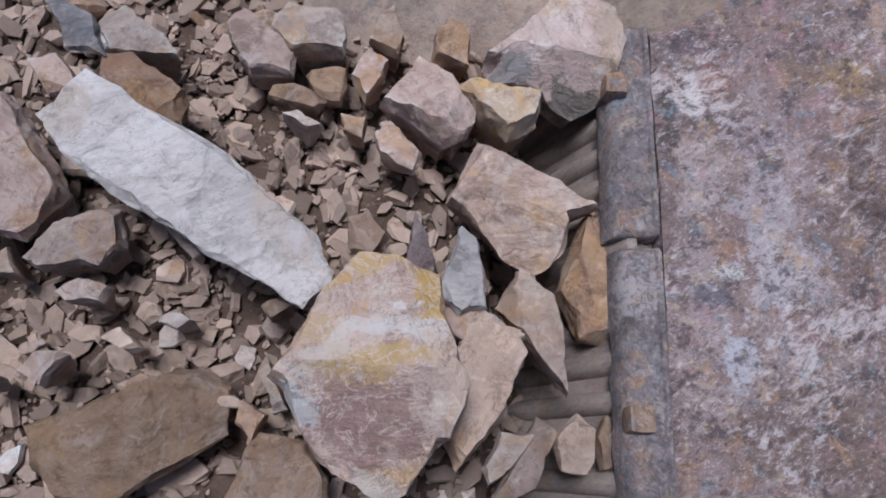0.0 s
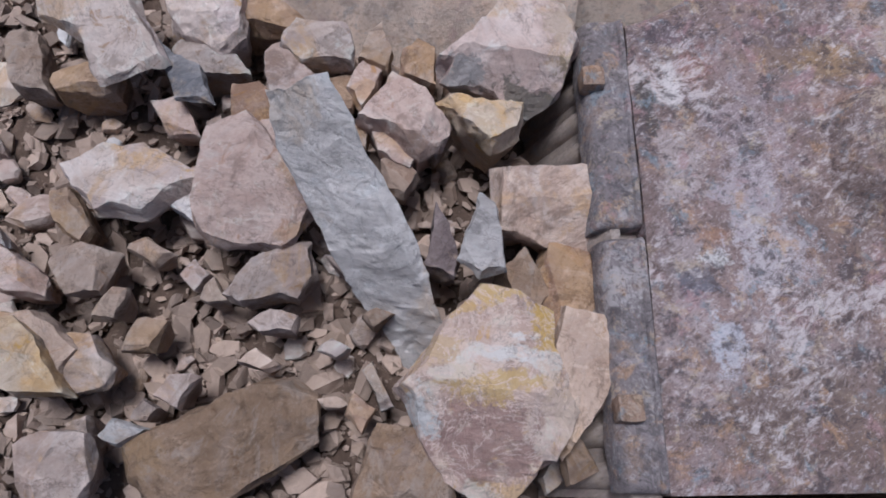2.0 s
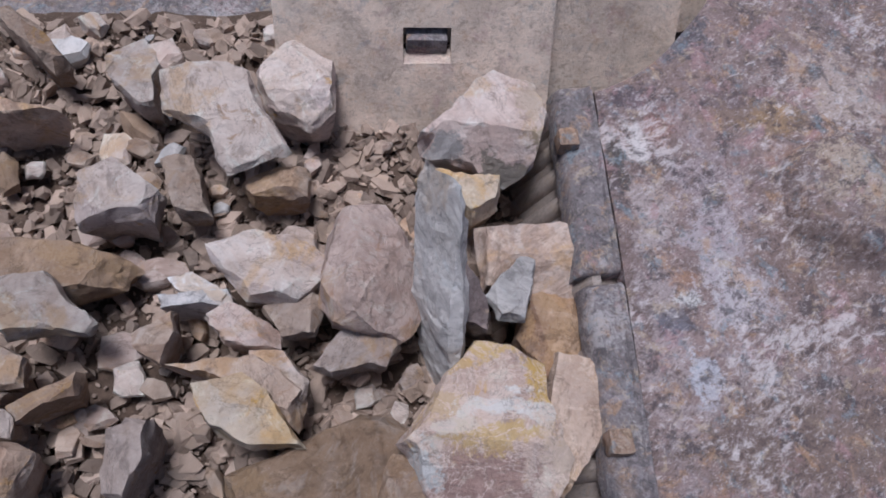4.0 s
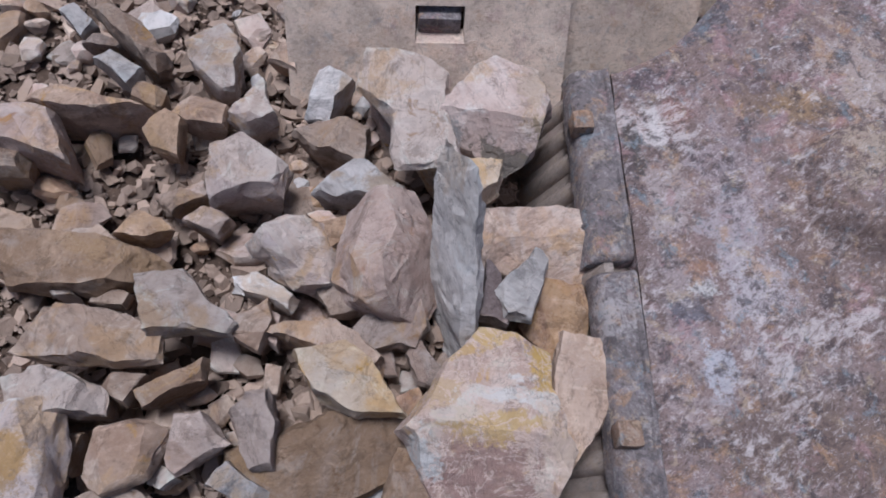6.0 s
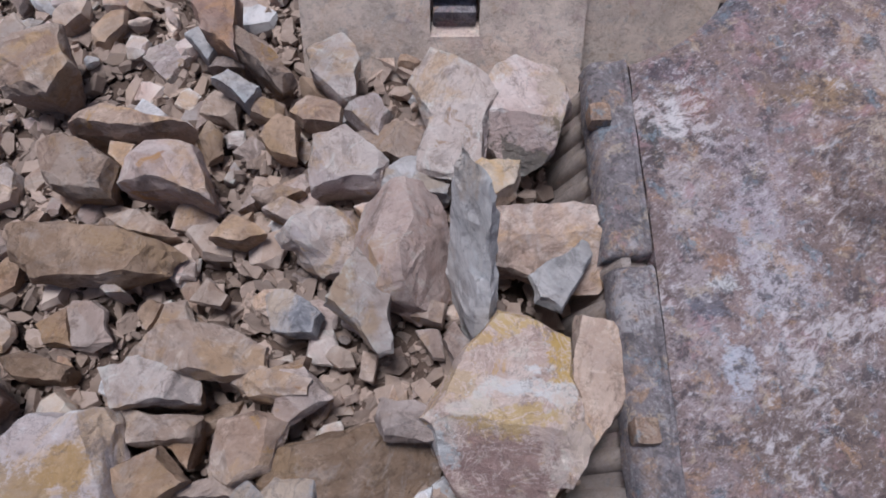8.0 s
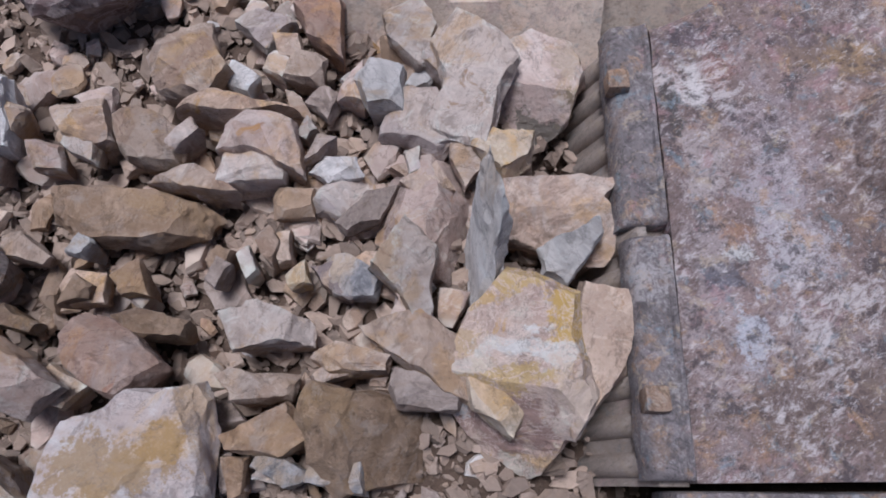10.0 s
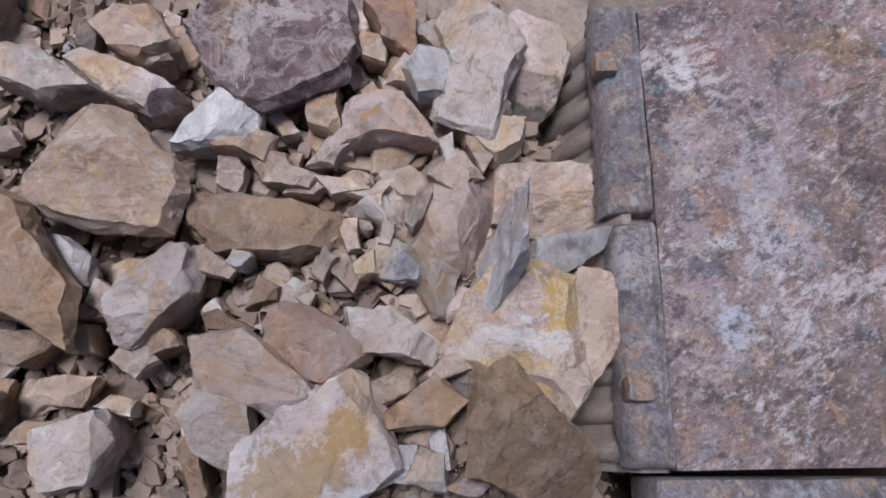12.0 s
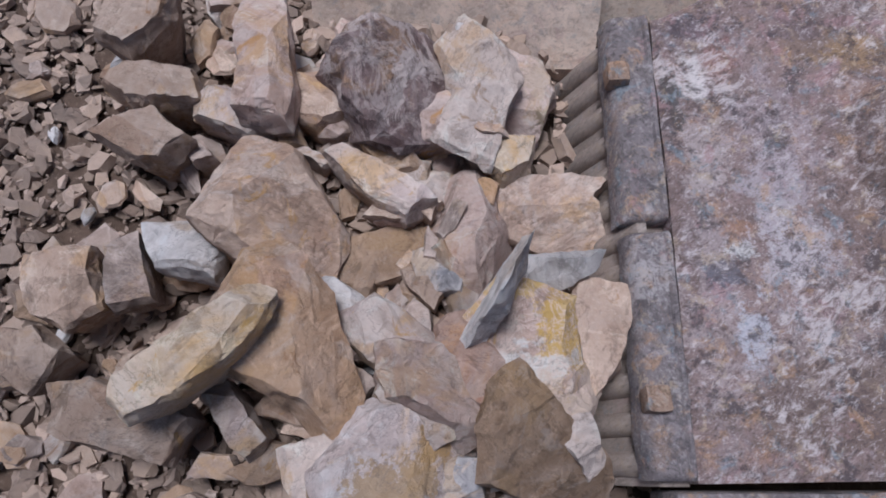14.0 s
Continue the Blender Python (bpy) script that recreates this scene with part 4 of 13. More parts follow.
stone("rbeh", "tan", 0.13, [(0.03, -0.14), (0.10, -0.22), (0.06, 0.09), (-0.05, 0.17), (-0.12, 0.04)])
stone("tcor", "brown", 0.16, [(-0.10, -0.06), (0.08, -0.09), (0.20, -0.08), (-0.07, 0.13), (-0.12, 0.12)])
stone("s000", "tan", 0.14, [(-0.06, -0.02), (-0.01, -0.12), (0.05, -0.04), (0.08, 0.06), (0.01, 0.08), (-0.07, 0.04)])
stone("s001", "white", 0.14, [(-0.01, -0.06), (0.03, -0.03), (0.02, 0.06), (-0.04, 0.04)])
stone("s002", "tan", 0.14, [(-0.01, -0.07), (0.09, -0.01), (0.02, 0.08), (-0.10, 0.00)])
stone("s003", "tan", 0.14, [(-0.01, -0.06), (0.04, -0.05), (0.02, 0.07), (-0.05, 0.05)])
stone("s004", "grey", 0.14, [(-0.00, -0.06), (0.04, 0.02), (0.00, 0.07), (-0.04, -0.03)])
stone("s005", "yellow", 0.14, [(-0.02, -0.04), (0.04, -0.02), (0.02, 0.06), (-0.05, 0.01)])
stone("s006", "slate", 0.14, [(0.01, -0.04), (0.04, 0.00), (0.01, 0.08), (-0.05, -0.03)])
stone("s007", "tan", 0.14, [(-0.06, -0.03), (0.07, -0.05), (0.09, -0.02), (-0.01, 0.06), (-0.09, 0.04)])
stone("s008", "grey", 0.14, [(-0.04, -0.05), (0.04, -0.09), (0.06, 0.01), (-0.01, 0.09), (-0.05, 0.05)])
stone("s009", "pink", 0.14, [(-0.03, -0.05), (0.08, -0.05), (0.05, 0.04), (-0.09, 0.06)])
stone("s010", "grey", 0.14, [(-0.01, -0.07), (0.08, 0.04), (0.04, 0.10), (-0.11, -0.07)])
stone("s011", "tan", 0.14, [(-0.03, -0.05), (0.05, -0.06), (0.04, 0.05), (-0.06, 0.05)])
stone("s012", "pink", 0.14, [(0.02, -0.06), (0.05, -0.02), (0.02, 0.12), (-0.09, -0.04)])
stone("s013", "tan", 0.14, [(-0.07, -0.02), (0.04, -0.10), (0.12, -0.04), (0.13, 0.04), (-0.08, 0.07), (-0.13, 0.06)])
stone("s014", "olive", 0.14, [(-0.05, -0.02), (0.08, -0.05), (0.10, -0.02), (-0.04, 0.06), (-0.08, 0.03)])
stone("s015", "olive", 0.14, [(0.04, -0.02), (0.05, 0.02), (-0.02, 0.06), (-0.06, -0.05)])
stone("s016", "white", 0.14, [(0.02, -0.06), (0.05, -0.01), (-0.02, 0.05), (-0.06, 0.02)])
stone("s017", "brown", 0.14, [(-0.01, -0.07), (0.03, -0.05), (0.03, 0.06), (-0.05, 0.06)])
stone("s018", "blue", 0.14, [(0.04, -0.03), (0.05, 0.03), (-0.03, 0.03), (-0.06, -0.02)])
stone("s019", "tan", 0.14, [(-0.05, -0.05), (0.07, -0.01), (0.07, 0.04), (-0.00, 0.04), (-0.08, -0.02)])
stone("s020", "pink", 0.14, [(-0.04, -0.06), (0.04, -0.01), (0.05, 0.05), (-0.00, 0.05), (-0.05, -0.03)])
stone("s021", "tan", 0.14, [(0.00, -0.08), (0.11, -0.03), (0.07, 0.02), (-0.04, 0.06), (-0.14, 0.02)])
stone("s022", "tan", 0.14, [(-0.02, -0.04), (0.06, -0.06), (0.02, 0.03), (-0.05, 0.07)])
stone("s023", "white", 0.14, [(-0.02, -0.04), (0.10, -0.02), (0.03, 0.02), (-0.10, 0.04)])
stone("s024", "white", 0.14, [(0.01, -0.06), (0.07, -0.04), (-0.01, 0.06), (-0.07, 0.03)])
stone("s025", "white", 0.14, [(0.05, -0.04), (0.06, 0.04), (-0.03, 0.05), (-0.08, -0.04)])
stone("s026", "tan", 0.14, [(0.06, -0.04), (0.08, 0.00), (-0.03, 0.05), (-0.10, -0.02)])
stone("s027", "pink", 0.14, [(0.03, -0.03), (0.06, 0.01), (-0.01, 0.04), (-0.08, -0.02)])
stone("s028", "tan", 0.14, [(0.02, -0.04), (0.06, 0.03), (-0.09, 0.01)])
stone("s029", "grey", 0.14, [(-0.03, -0.07), (0.01, -0.04), (0.05, 0.06), (0.01, 0.09), (-0.05, -0.04)])
stone("s030", "grey", 0.14, [(0.01, -0.05), (0.02, 0.02), (-0.01, 0.07), (-0.03, -0.04)])
stone("s031", "tan", 0.14, [(-0.01, -0.04), (0.04, 0.01), (0.01, 0.04), (-0.04, -0.01)])
stone("s032", "tan", 0.14, [(-0.04, -0.01), (0.04, -0.08), (0.07, -0.02), (0.01, 0.05), (-0.07, 0.06)])
stone("s033", "grey", 0.14, [(0.05, -0.06), (0.04, 0.03), (-0.01, 0.07), (-0.08, -0.04)])
stone("s034", "slate", 0.14, [(-0.00, -0.05), (0.04, -0.00), (-0.00, 0.05), (-0.04, -0.00)])
stone("s035", "white", 0.14, [(0.04, -0.04), (0.08, -0.03), (-0.01, 0.04), (-0.10, 0.03)])
stone("s036", "grey", 0.14, [(0.03, -0.07), (0.05, 0.03), (-0.03, 0.06), (-0.05, -0.02)])
stone("s037", "grey", 0.14, [(-0.01, -0.03), (0.08, -0.01), (-0.00, 0.05), (-0.07, -0.01)])
stone("s038", "brown", 0.14, [(-0.01, -0.04), (0.07, -0.04), (0.05, 0.05), (-0.11, 0.04)])
stone("s039", "tan", 0.14, [(0.05, -0.07), (0.16, 0.03), (-0.07, 0.04), (-0.14, -0.01)])
stone("s040", "grey", 0.14, [(0.02, -0.06), (0.07, 0.00), (-0.01, 0.07), (-0.08, -0.00)])
stone("s041", "tan", 0.14, [(0.07, -0.05), (0.11, 0.04), (-0.07, 0.03), (-0.10, -0.03)])
stone("s042", "white", 0.14, [(0.05, -0.04), (0.06, 0.01), (-0.03, 0.03), (-0.08, 0.00)])
stone("s043", "olive", 0.14, [(-0.04, -0.06), (0.06, -0.04), (0.08, 0.05), (0.02, 0.07), (-0.11, -0.02)])
stone("s044", "grey", 0.14, [(0.08, -0.04), (0.05, 0.03), (-0.04, 0.04), (-0.09, -0.03)])
stone("s045", "tan", 0.14, [(0.06, -0.04), (0.08, 0.03), (-0.04, 0.04), (-0.10, -0.03)])
stone("s046", "brown", 0.14, [(0.01, -0.12), (0.05, -0.09), (0.01, 0.06), (-0.02, 0.10), (-0.06, 0.05)])
stone("s047", "grey", 0.14, [(0.05, -0.04), (0.08, 0.00), (-0.03, 0.04), (-0.10, -0.00)])
stone("s048", "tan", 0.14, [(-0.07, -0.05), (0.08, -0.05), (0.09, 0.01), (-0.02, 0.06), (-0.09, 0.03)])
stone("s049", "grey", 0.14, [(-0.02, -0.04), (0.03, -0.06), (0.02, 0.05), (-0.04, 0.05)])
stone("s050", "blue", 0.14, [(0.04, -0.03), (0.07, 0.06), (-0.02, 0.06), (-0.08, -0.08)])
stone("s051", "slate", 0.14, [(-0.02, -0.07), (0.03, -0.06), (0.02, 0.10), (-0.03, 0.03)])
stone("s052", "grey", 0.14, [(0.03, -0.03), (0.07, 0.01), (-0.01, 0.03), (-0.09, -0.01)])
stone("s053", "brown", 0.14, [(-0.03, -0.03), (0.03, -0.05), (0.05, 0.03), (-0.06, 0.05)])
stone("s054", "dark", 0.14, [(-0.04, -0.04), (0.03, -0.06), (0.04, 0.04), (-0.04, 0.07)])
stone("s055", "grey", 0.14, [(-0.01, -0.05), (0.06, -0.02), (0.01, 0.04), (-0.06, 0.02)])
stone("s056", "tan", 0.14, [(-0.03, -0.05), (0.06, -0.03), (0.03, 0.04), (-0.06, 0.04)])
stone("s057", "pink", 0.14, [(0.00, -0.04), (0.06, 0.00), (0.01, 0.06), (-0.07, -0.02)])
stone("s058", "white", 0.14, [(0.03, -0.04), (0.08, -0.02), (-0.03, 0.04), (-0.08, 0.03)])
stone("s059", "white", 0.14, [(-0.04, -0.01), (0.08, -0.12), (0.13, -0.07), (-0.03, 0.11), (-0.13, 0.09)])
stone("s060", "tan", 0.14, [(-0.00, -0.06), (0.06, -0.04), (0.01, 0.06), (-0.06, 0.04)])
stone("s061", "tan", 0.14, [(-0.03, -0.06), (0.08, -0.05), (0.07, 0.05), (-0.04, 0.06), (-0.08, 0.00)])
stone("s062", "brown", 0.14, [(-0.02, -0.05), (0.07, -0.05), (0.02, 0.08), (-0.07, 0.02)])
stone("s063", "olive", 0.14, [(0.00, -0.07), (0.05, 0.03), (-0.00, 0.05), (-0.04, -0.01)])
stone("s064", "white", 0.14, [(0.00, -0.06), (0.04, -0.03), (-0.00, 0.06), (-0.04, 0.03)])
stone("s065", "tan", 0.14, [(0.02, -0.08), (0.04, -0.00), (-0.01, 0.07), (-0.05, 0.02)])
stone("s066", "olive", 0.14, [(0.07, -0.05), (0.07, 0.05), (-0.07, 0.06), (-0.07, -0.06)])
stone("s067", "slate", 0.14, [(-0.02, -0.06), (0.10, -0.02), (0.07, 0.04), (-0.06, 0.05), (-0.09, -0.01)])
stone("s068", "grey", 0.14, [(-0.00, -0.04), (0.06, 0.04), (-0.01, 0.05), (-0.05, -0.06)])
stone("s069", "white", 0.14, [(0.00, -0.04), (0.04, 0.01), (0.00, 0.06), (-0.04, -0.02)])
stone("s070", "tan", 0.14, [(0.01, -0.04), (0.07, -0.01), (-0.01, 0.03), (-0.07, 0.02)])
stone("s071", "white", 0.14, [(0.03, -0.07), (0.08, -0.02), (-0.02, 0.06), (-0.08, 0.03)])
stone("s072", "grey", 0.14, [(0.02, -0.08), (0.06, 0.02), (-0.01, 0.07), (-0.07, -0.01)])
stone("s073", "tan", 0.14, [(0.06, -0.08), (0.07, 0.03), (-0.04, 0.08), (-0.09, -0.03)])
stone("s074", "white", 0.14, [(0.02, -0.06), (0.05, 0.01), (-0.02, 0.06), (-0.06, -0.02)])
stone("s075", "slate", 0.14, [(0.04, -0.07), (0.07, 0.01), (-0.04, 0.07), (-0.07, -0.01)])
stone("s076", "white", 0.14, [(0.02, -0.11), (0.12, 0.02), (-0.03, 0.07), (-0.11, 0.02)])
stone("s077", "white", 0.14, [(0.05, -0.09), (0.05, 0.03), (-0.03, 0.09), (-0.07, -0.02)])
stone("s078", "pink", 0.14, [(-0.02, -0.03), (0.06, -0.06), (0.05, 0.07), (-0.10, 0.03)])
stone("s079", "tan", 0.14, [(-0.03, -0.03), (0.05, -0.02), (0.03, 0.03), (-0.05, 0.02)])
stone("s080", "pink", 0.14, [(0.01, -0.06), (0.07, 0.06), (-0.03, 0.07), (-0.04, -0.06)])
stone("s081", "grey", 0.14, [(-0.02, -0.06), (0.06, -0.05), (0.00, 0.06), (-0.04, 0.05)])
stone("s082", "grey", 0.14, [(-0.03, -0.03), (0.06, 0.01), (0.04, 0.04), (-0.07, -0.02)])
stone("s083", "olive", 0.14, [(-0.06, -0.04), (0.11, -0.05), (0.12, 0.00), (-0.03, 0.05), (-0.15, 0.03)])
stone("s084", "white", 0.14, [(-0.05, -0.04), (0.02, -0.06), (0.08, 0.01), (-0.05, 0.09)])
stone("s085", "tan", 0.14, [(0.03, -0.04), (0.15, -0.04), (-0.01, 0.07), (-0.17, 0.00)])
stone("s086", "grey", 0.14, [(-0.06, -0.08), (0.05, -0.04), (0.11, 0.09), (0.00, 0.07), (-0.10, -0.04)])
stone("s087", "tan", 0.14, [(0.03, -0.09), (0.04, 0.04), (-0.00, 0.10), (-0.06, -0.05)])
stone("s088", "olive", 0.14, [(-0.03, -0.07), (0.06, -0.09), (0.06, 0.05), (-0.01, 0.10), (-0.07, -0.00)])
stone("s089", "tan", 0.14, [(-0.05, -0.04), (0.09, -0.05), (0.10, 0.03), (-0.04, 0.06), (-0.11, 0.00)])
stone("s090", "tan", 0.12, [(0.04, -0.06), (0.06, 0.02), (-0.04, 0.06), (-0.07, -0.02)])
stone("s091", "slate", 0.14, [(0.04, -0.08), (0.09, -0.01), (-0.04, 0.07), (-0.10, 0.03)])
stone("s092", "tan", 0.14, [(0.03, -0.08), (0.05, 0.03), (-0.04, 0.05), (-0.04, -0.01)])
stone("s093", "grey", 0.14, [(0.03, -0.06), (0.08, 0.00), (-0.02, 0.05), (-0.09, 0.00)])
stone("s094", "pink", 0.14, [(-0.01, -0.03), (0.06, -0.01), (0.02, 0.03), (-0.06, 0.02)])
stone("s095", "olive", 0.14, [(0.01, -0.04), (0.10, -0.00), (-0.02, 0.07), (-0.09, -0.02)])
stone("s096", "tan", 0.14, [(0.04, -0.05), (0.06, 0.02), (-0.02, 0.04), (-0.09, -0.01)])
stone("s097", "pink", 0.14, [(0.04, -0.08), (0.04, 0.03), (-0.03, 0.08), (-0.04, -0.03)])
stone("s098", "grey", 0.11, [(-0.00, -0.05), (0.04, -0.05), (0.02, 0.05), (-0.06, 0.04)])
stone("s099", "grey", 0.14, [(-0.03, -0.05), (0.04, -0.08), (0.06, -0.01), (-0.02, 0.10), (-0.06, 0.04)])
stone("s100", "brown", 0.12, [(-0.01, -0.09), (0.04, 0.02), (0.02, 0.05), (-0.05, 0.02)])
stone("s101", "brown", 0.14, [(0.03, -0.08), (0.05, 0.04), (-0.02, 0.05), (-0.06, -0.01)])
stone("s102", "white", 0.14, [(0.01, -0.04), (0.05, -0.01), (-0.03, 0.06), (-0.03, -0.02)])
stone("s103", "tan", 0.11, [(0.02, -0.05), (0.03, 0.04), (-0.02, 0.05), (-0.03, -0.04)])
stone("s104", "olive", 0.13, [(0.03, -0.03), (0.07, -0.01), (-0.03, 0.04), (-0.07, -0.00)])
stone("s105", "tan", 0.12, [(0.04, -0.04), (0.06, -0.00), (-0.02, 0.06), (-0.07, -0.02)])
stone("s106", "white", 0.14, [(-0.01, -0.02), (0.05, -0.01), (0.01, 0.02), (-0.05, 0.01)])
stone("s107", "slate", 0.14, [(0.02, -0.08), (0.07, -0.02), (-0.02, 0.06), (-0.08, 0.03)])
stone("s108", "grey", 0.12, [(0.05, -0.03), (0.08, 0.00), (-0.05, 0.04), (-0.08, -0.01)])
stone("s109", "tan", 0.11, [(0.04, -0.07), (0.04, 0.04), (-0.01, 0.06), (-0.07, -0.03)])
stone("s110", "tan", 0.13, [(0.02, -0.03), (0.13, -0.01), (0.06, 0.04), (-0.06, 0.02), (-0.15, -0.02)])
stone("s111", "tan", 0.12, [(-0.02, -0.05), (0.10, 0.01), (0.01, 0.04), (-0.09, 0.01)])
stone("s112", "pink", 0.13, [(-0.01, -0.07), (0.09, -0.07), (0.01, 0.08), (-0.09, 0.06)])
stone("s113", "grey", 0.14, [(-0.01, -0.04), (0.04, -0.03), (0.01, 0.05), (-0.04, 0.02)])
stone("s114", "pink", 0.14, [(0.00, -0.05), (0.05, -0.00), (-0.01, 0.05), (-0.05, 0.00)])
stone("s115", "tan", 0.14, [(-0.01, -0.03), (0.05, -0.02), (0.00, 0.06), (-0.04, -0.01)])
stone("s116", "grey", 0.14, [(-0.04, -0.03), (0.06, -0.03), (0.07, 0.02), (-0.01, 0.04), (-0.08, -0.00)])
stone("s117", "olive", 0.14, [(0.03, -0.05), (0.07, 0.04), (-0.03, 0.05), (-0.06, -0.05)])
stone("s118", "tan", 0.13, [(0.02, -0.05), (0.04, 0.05), (-0.01, 0.05), (-0.06, -0.05)])
stone("s119", "grey", 0.14, [(0.02, -0.06), (0.07, 0.04), (-0.02, 0.04), (-0.07, -0.02)])
stone("s120", "tan", 0.14, [(0.02, -0.03), (0.06, -0.01), (-0.01, 0.04), (-0.07, 0.00)])
stone("s121", "white", 0.14, [(0.01, -0.03), (0.05, 0.00), (-0.01, 0.03), (-0.05, -0.01)])
stone("s122", "brown", 0.14, [(0.01, -0.06), (0.05, 0.01), (-0.02, 0.06), (-0.04, -0.01)])
stone("s123", "white", 0.12, [(0.01, -0.07), (0.05, -0.06), (-0.02, 0.08), (-0.05, 0.05)])
stone("s124", "olive", 0.14, [(0.07, -0.05), (0.10, 0.00), (-0.07, 0.05), (-0.10, 0.00)])
stone("s125", "white", 0.14, [(0.02, -0.03), (0.07, -0.01), (-0.02, 0.03), (-0.07, 0.01)])
stone("s126", "tan", 0.13, [(-0.03, -0.02), (0.03, -0.05), (0.04, 0.03), (-0.05, 0.04)])
stone("s127", "tan", 0.12, [(0.02, -0.05), (0.08, -0.01), (-0.02, 0.05), (-0.08, 0.01)])
stone("s128", "pink", 0.14, [(-0.05, -0.03), (0.06, -0.09), (0.09, -0.02), (-0.02, 0.10), (-0.07, 0.04)])
stone("s129", "grey", 0.14, [(0.01, -0.03), (0.04, 0.01), (-0.01, 0.04), (-0.04, -0.02)])
stone("s130", "grey", 0.14, [(-0.01, -0.08), (0.04, -0.03), (0.01, 0.06), (-0.05, 0.04)])
stone("s131", "slate", 0.14, [(-0.00, -0.04), (0.08, 0.01), (-0.02, 0.04), (-0.06, -0.01)])
stone("s132", "tan", 0.13, [(0.02, -0.09), (0.08, -0.00), (-0.02, 0.06), (-0.08, 0.03)])
stone("s133", "olive", 0.14, [(-0.01, -0.04), (0.05, 0.01), (0.00, 0.03), (-0.05, -0.00)])
stone("s134", "grey", 0.13, [(0.04, -0.06), (0.06, -0.04), (-0.02, 0.05), (-0.07, 0.05)])
stone("s135", "tan", 0.12, [(-0.02, -0.02), (0.06, -0.01), (0.01, 0.02), (-0.05, 0.01)])


# ---- the flow of loose rubble towards the jaw ----
SPEED = [(0.0, 0.25), (2.5, 0.22), (3.2, 0.15), (5.3, 0.16), (7.2, 0.16), (9.3, 0.20), (11.0, 0.27), (14.0, 0.36)]


def drift(x0, steps):
    """Where a piece that starts at x0 lies at the given times: quick on the feeder, slow and sinking at the jaw."""
    out, x, t = [], x0, 0.0
    for goal in steps:
        while t < goal - 1e-6:
            v = np.interp(t, [a for a, b in SPEED], [b for a, b in SPEED])
            x += 0.05 * v * min(1.0, max(0.06, (0.40 - x) / 1.1))
            t += 0.05
        sink = min(1.0, max(0.0, (x + 0.15) / 0.55))
        heap = (0.04 + 0.07 * math.exp(-((x + 0.08) / 0.4) ** 2)) * min(1.0, max(0.0, (goal - 4.0) / 5.0))
        out.append((goal, x, -0.34 * sink * sink - 0.5 * max(0.0, x - 0.15) + heap))
    return out


TIMES = [0.0, 1.5, 3.0, 4.5, 6.0, 7.5, 9.0, 10.0, 11.0, 12.0, 13.0, 14.0]


def chip(rnd, long, wide, thick):
    """Corners and faces of one flat splinter of stone."""
    pts = []
    for z, k in ((-thick, 0.75), (thick, 0.8)):
        for i in range(5):
            a = 2 * math.pi * (i + rnd.uniform(-0.3, 0.3)) / 5
            pts.append(Vector((math.cos(a) * long * k, math.sin(a) * wide * k, z * rnd.uniform(0.6, 1.2))))
    faces = [(4, 3, 2, 1, 0), (5, 6, 7, 8, 9)] + [(i, (i + 1) % 5, 5 + (i + 1) % 5, 5 + i) for i in range(5)]
    return pts, faces


def gravel_patch(seed, wide):
    rnd = random.Random(seed)
    holder = new("gravel")
    bm = bmesh.new()
    nx, ny = 18, 70
    g = []
    for i in range(nx + 1):
        row = []
        for j in range(ny + 1):
            x, y = (i / nx - 0.5) * wide * 1.5, -1.15 + 2.6 * j / ny
            fall = abs(i / nx - 0.5) * 2
            z = -0.335 - 0.10 * fall ** 3 + 0.045 * noise.noise(Vector((x * 4, y * 4, seed * 5.0))) + 0.02 * noise.noise(Vector((x * 14, y * 14, seed * 3.0)))
            row.append(bm.verts.new((x, y, z)))
        g.append(row)
    for i in range(nx):
        for j in range(ny):
            bm.faces.new((g[i][j], g[i + 1][j], g[i + 1][j + 1], g[i][j + 1]))
    r = bmesh.ops.extrude_edge_only(bm, edges=[e for e in bm.edges if e.is_boundary])
    for v in r["geom"]:
        if isinstance(v, bmesh.types.BMVert):
            v.co.z = -0.60
    tagged(part("fines", bm, DIRT, holder, "brown dusty fines", 60), kind="stuff")
    verts, faces = [], []
    for k in range(1500):
        x, y = (rnd.random() - 0.5) * wide * 1.35, rnd.uniform(-1.1, 1.4)
        s = 0.007 + 0.044 * rnd.random() ** 3.2
        pts, fs = chip(rnd, s * rnd.uniform(1.0, 2.0), s * rnd.uniform(0.7, 1.0), s * rnd.uniform(0.18, 0.5))
        turn = Euler((rnd.gauss(0, 0.45), rnd.gauss(0, 0.45), rnd.uniform(0, 6.28))).to_matrix()
        z = -0.33 + 0.045 * noise.noise(Vector((x * 4, y * 4, seed * 5.0))) + 0.35 * s
        n = len(verts)
        verts += [tuple(turn @ p + Vector((x, y, z))) for p in pts]
        faces += [tuple(n + q for q in f) for f in fs]
    me = bpy.data.meshes.new("chips")
    me.from_pydata(verts, [], faces)
    me.materials.append(GRAVEL)
    o = new("chips", me)
    o.parent = holder
    tagged(o, "small crushed stone splinters", kind="stuff")
    return tagged(holder, "crushed stone splinters and brown fines between the rocks", "gravel", "", "stuff")


PATCHES = []
for k in range(13):
    PATCHES.append((gravel_patch(k + 1, 0.46), 0.30 - 0.42 * k))

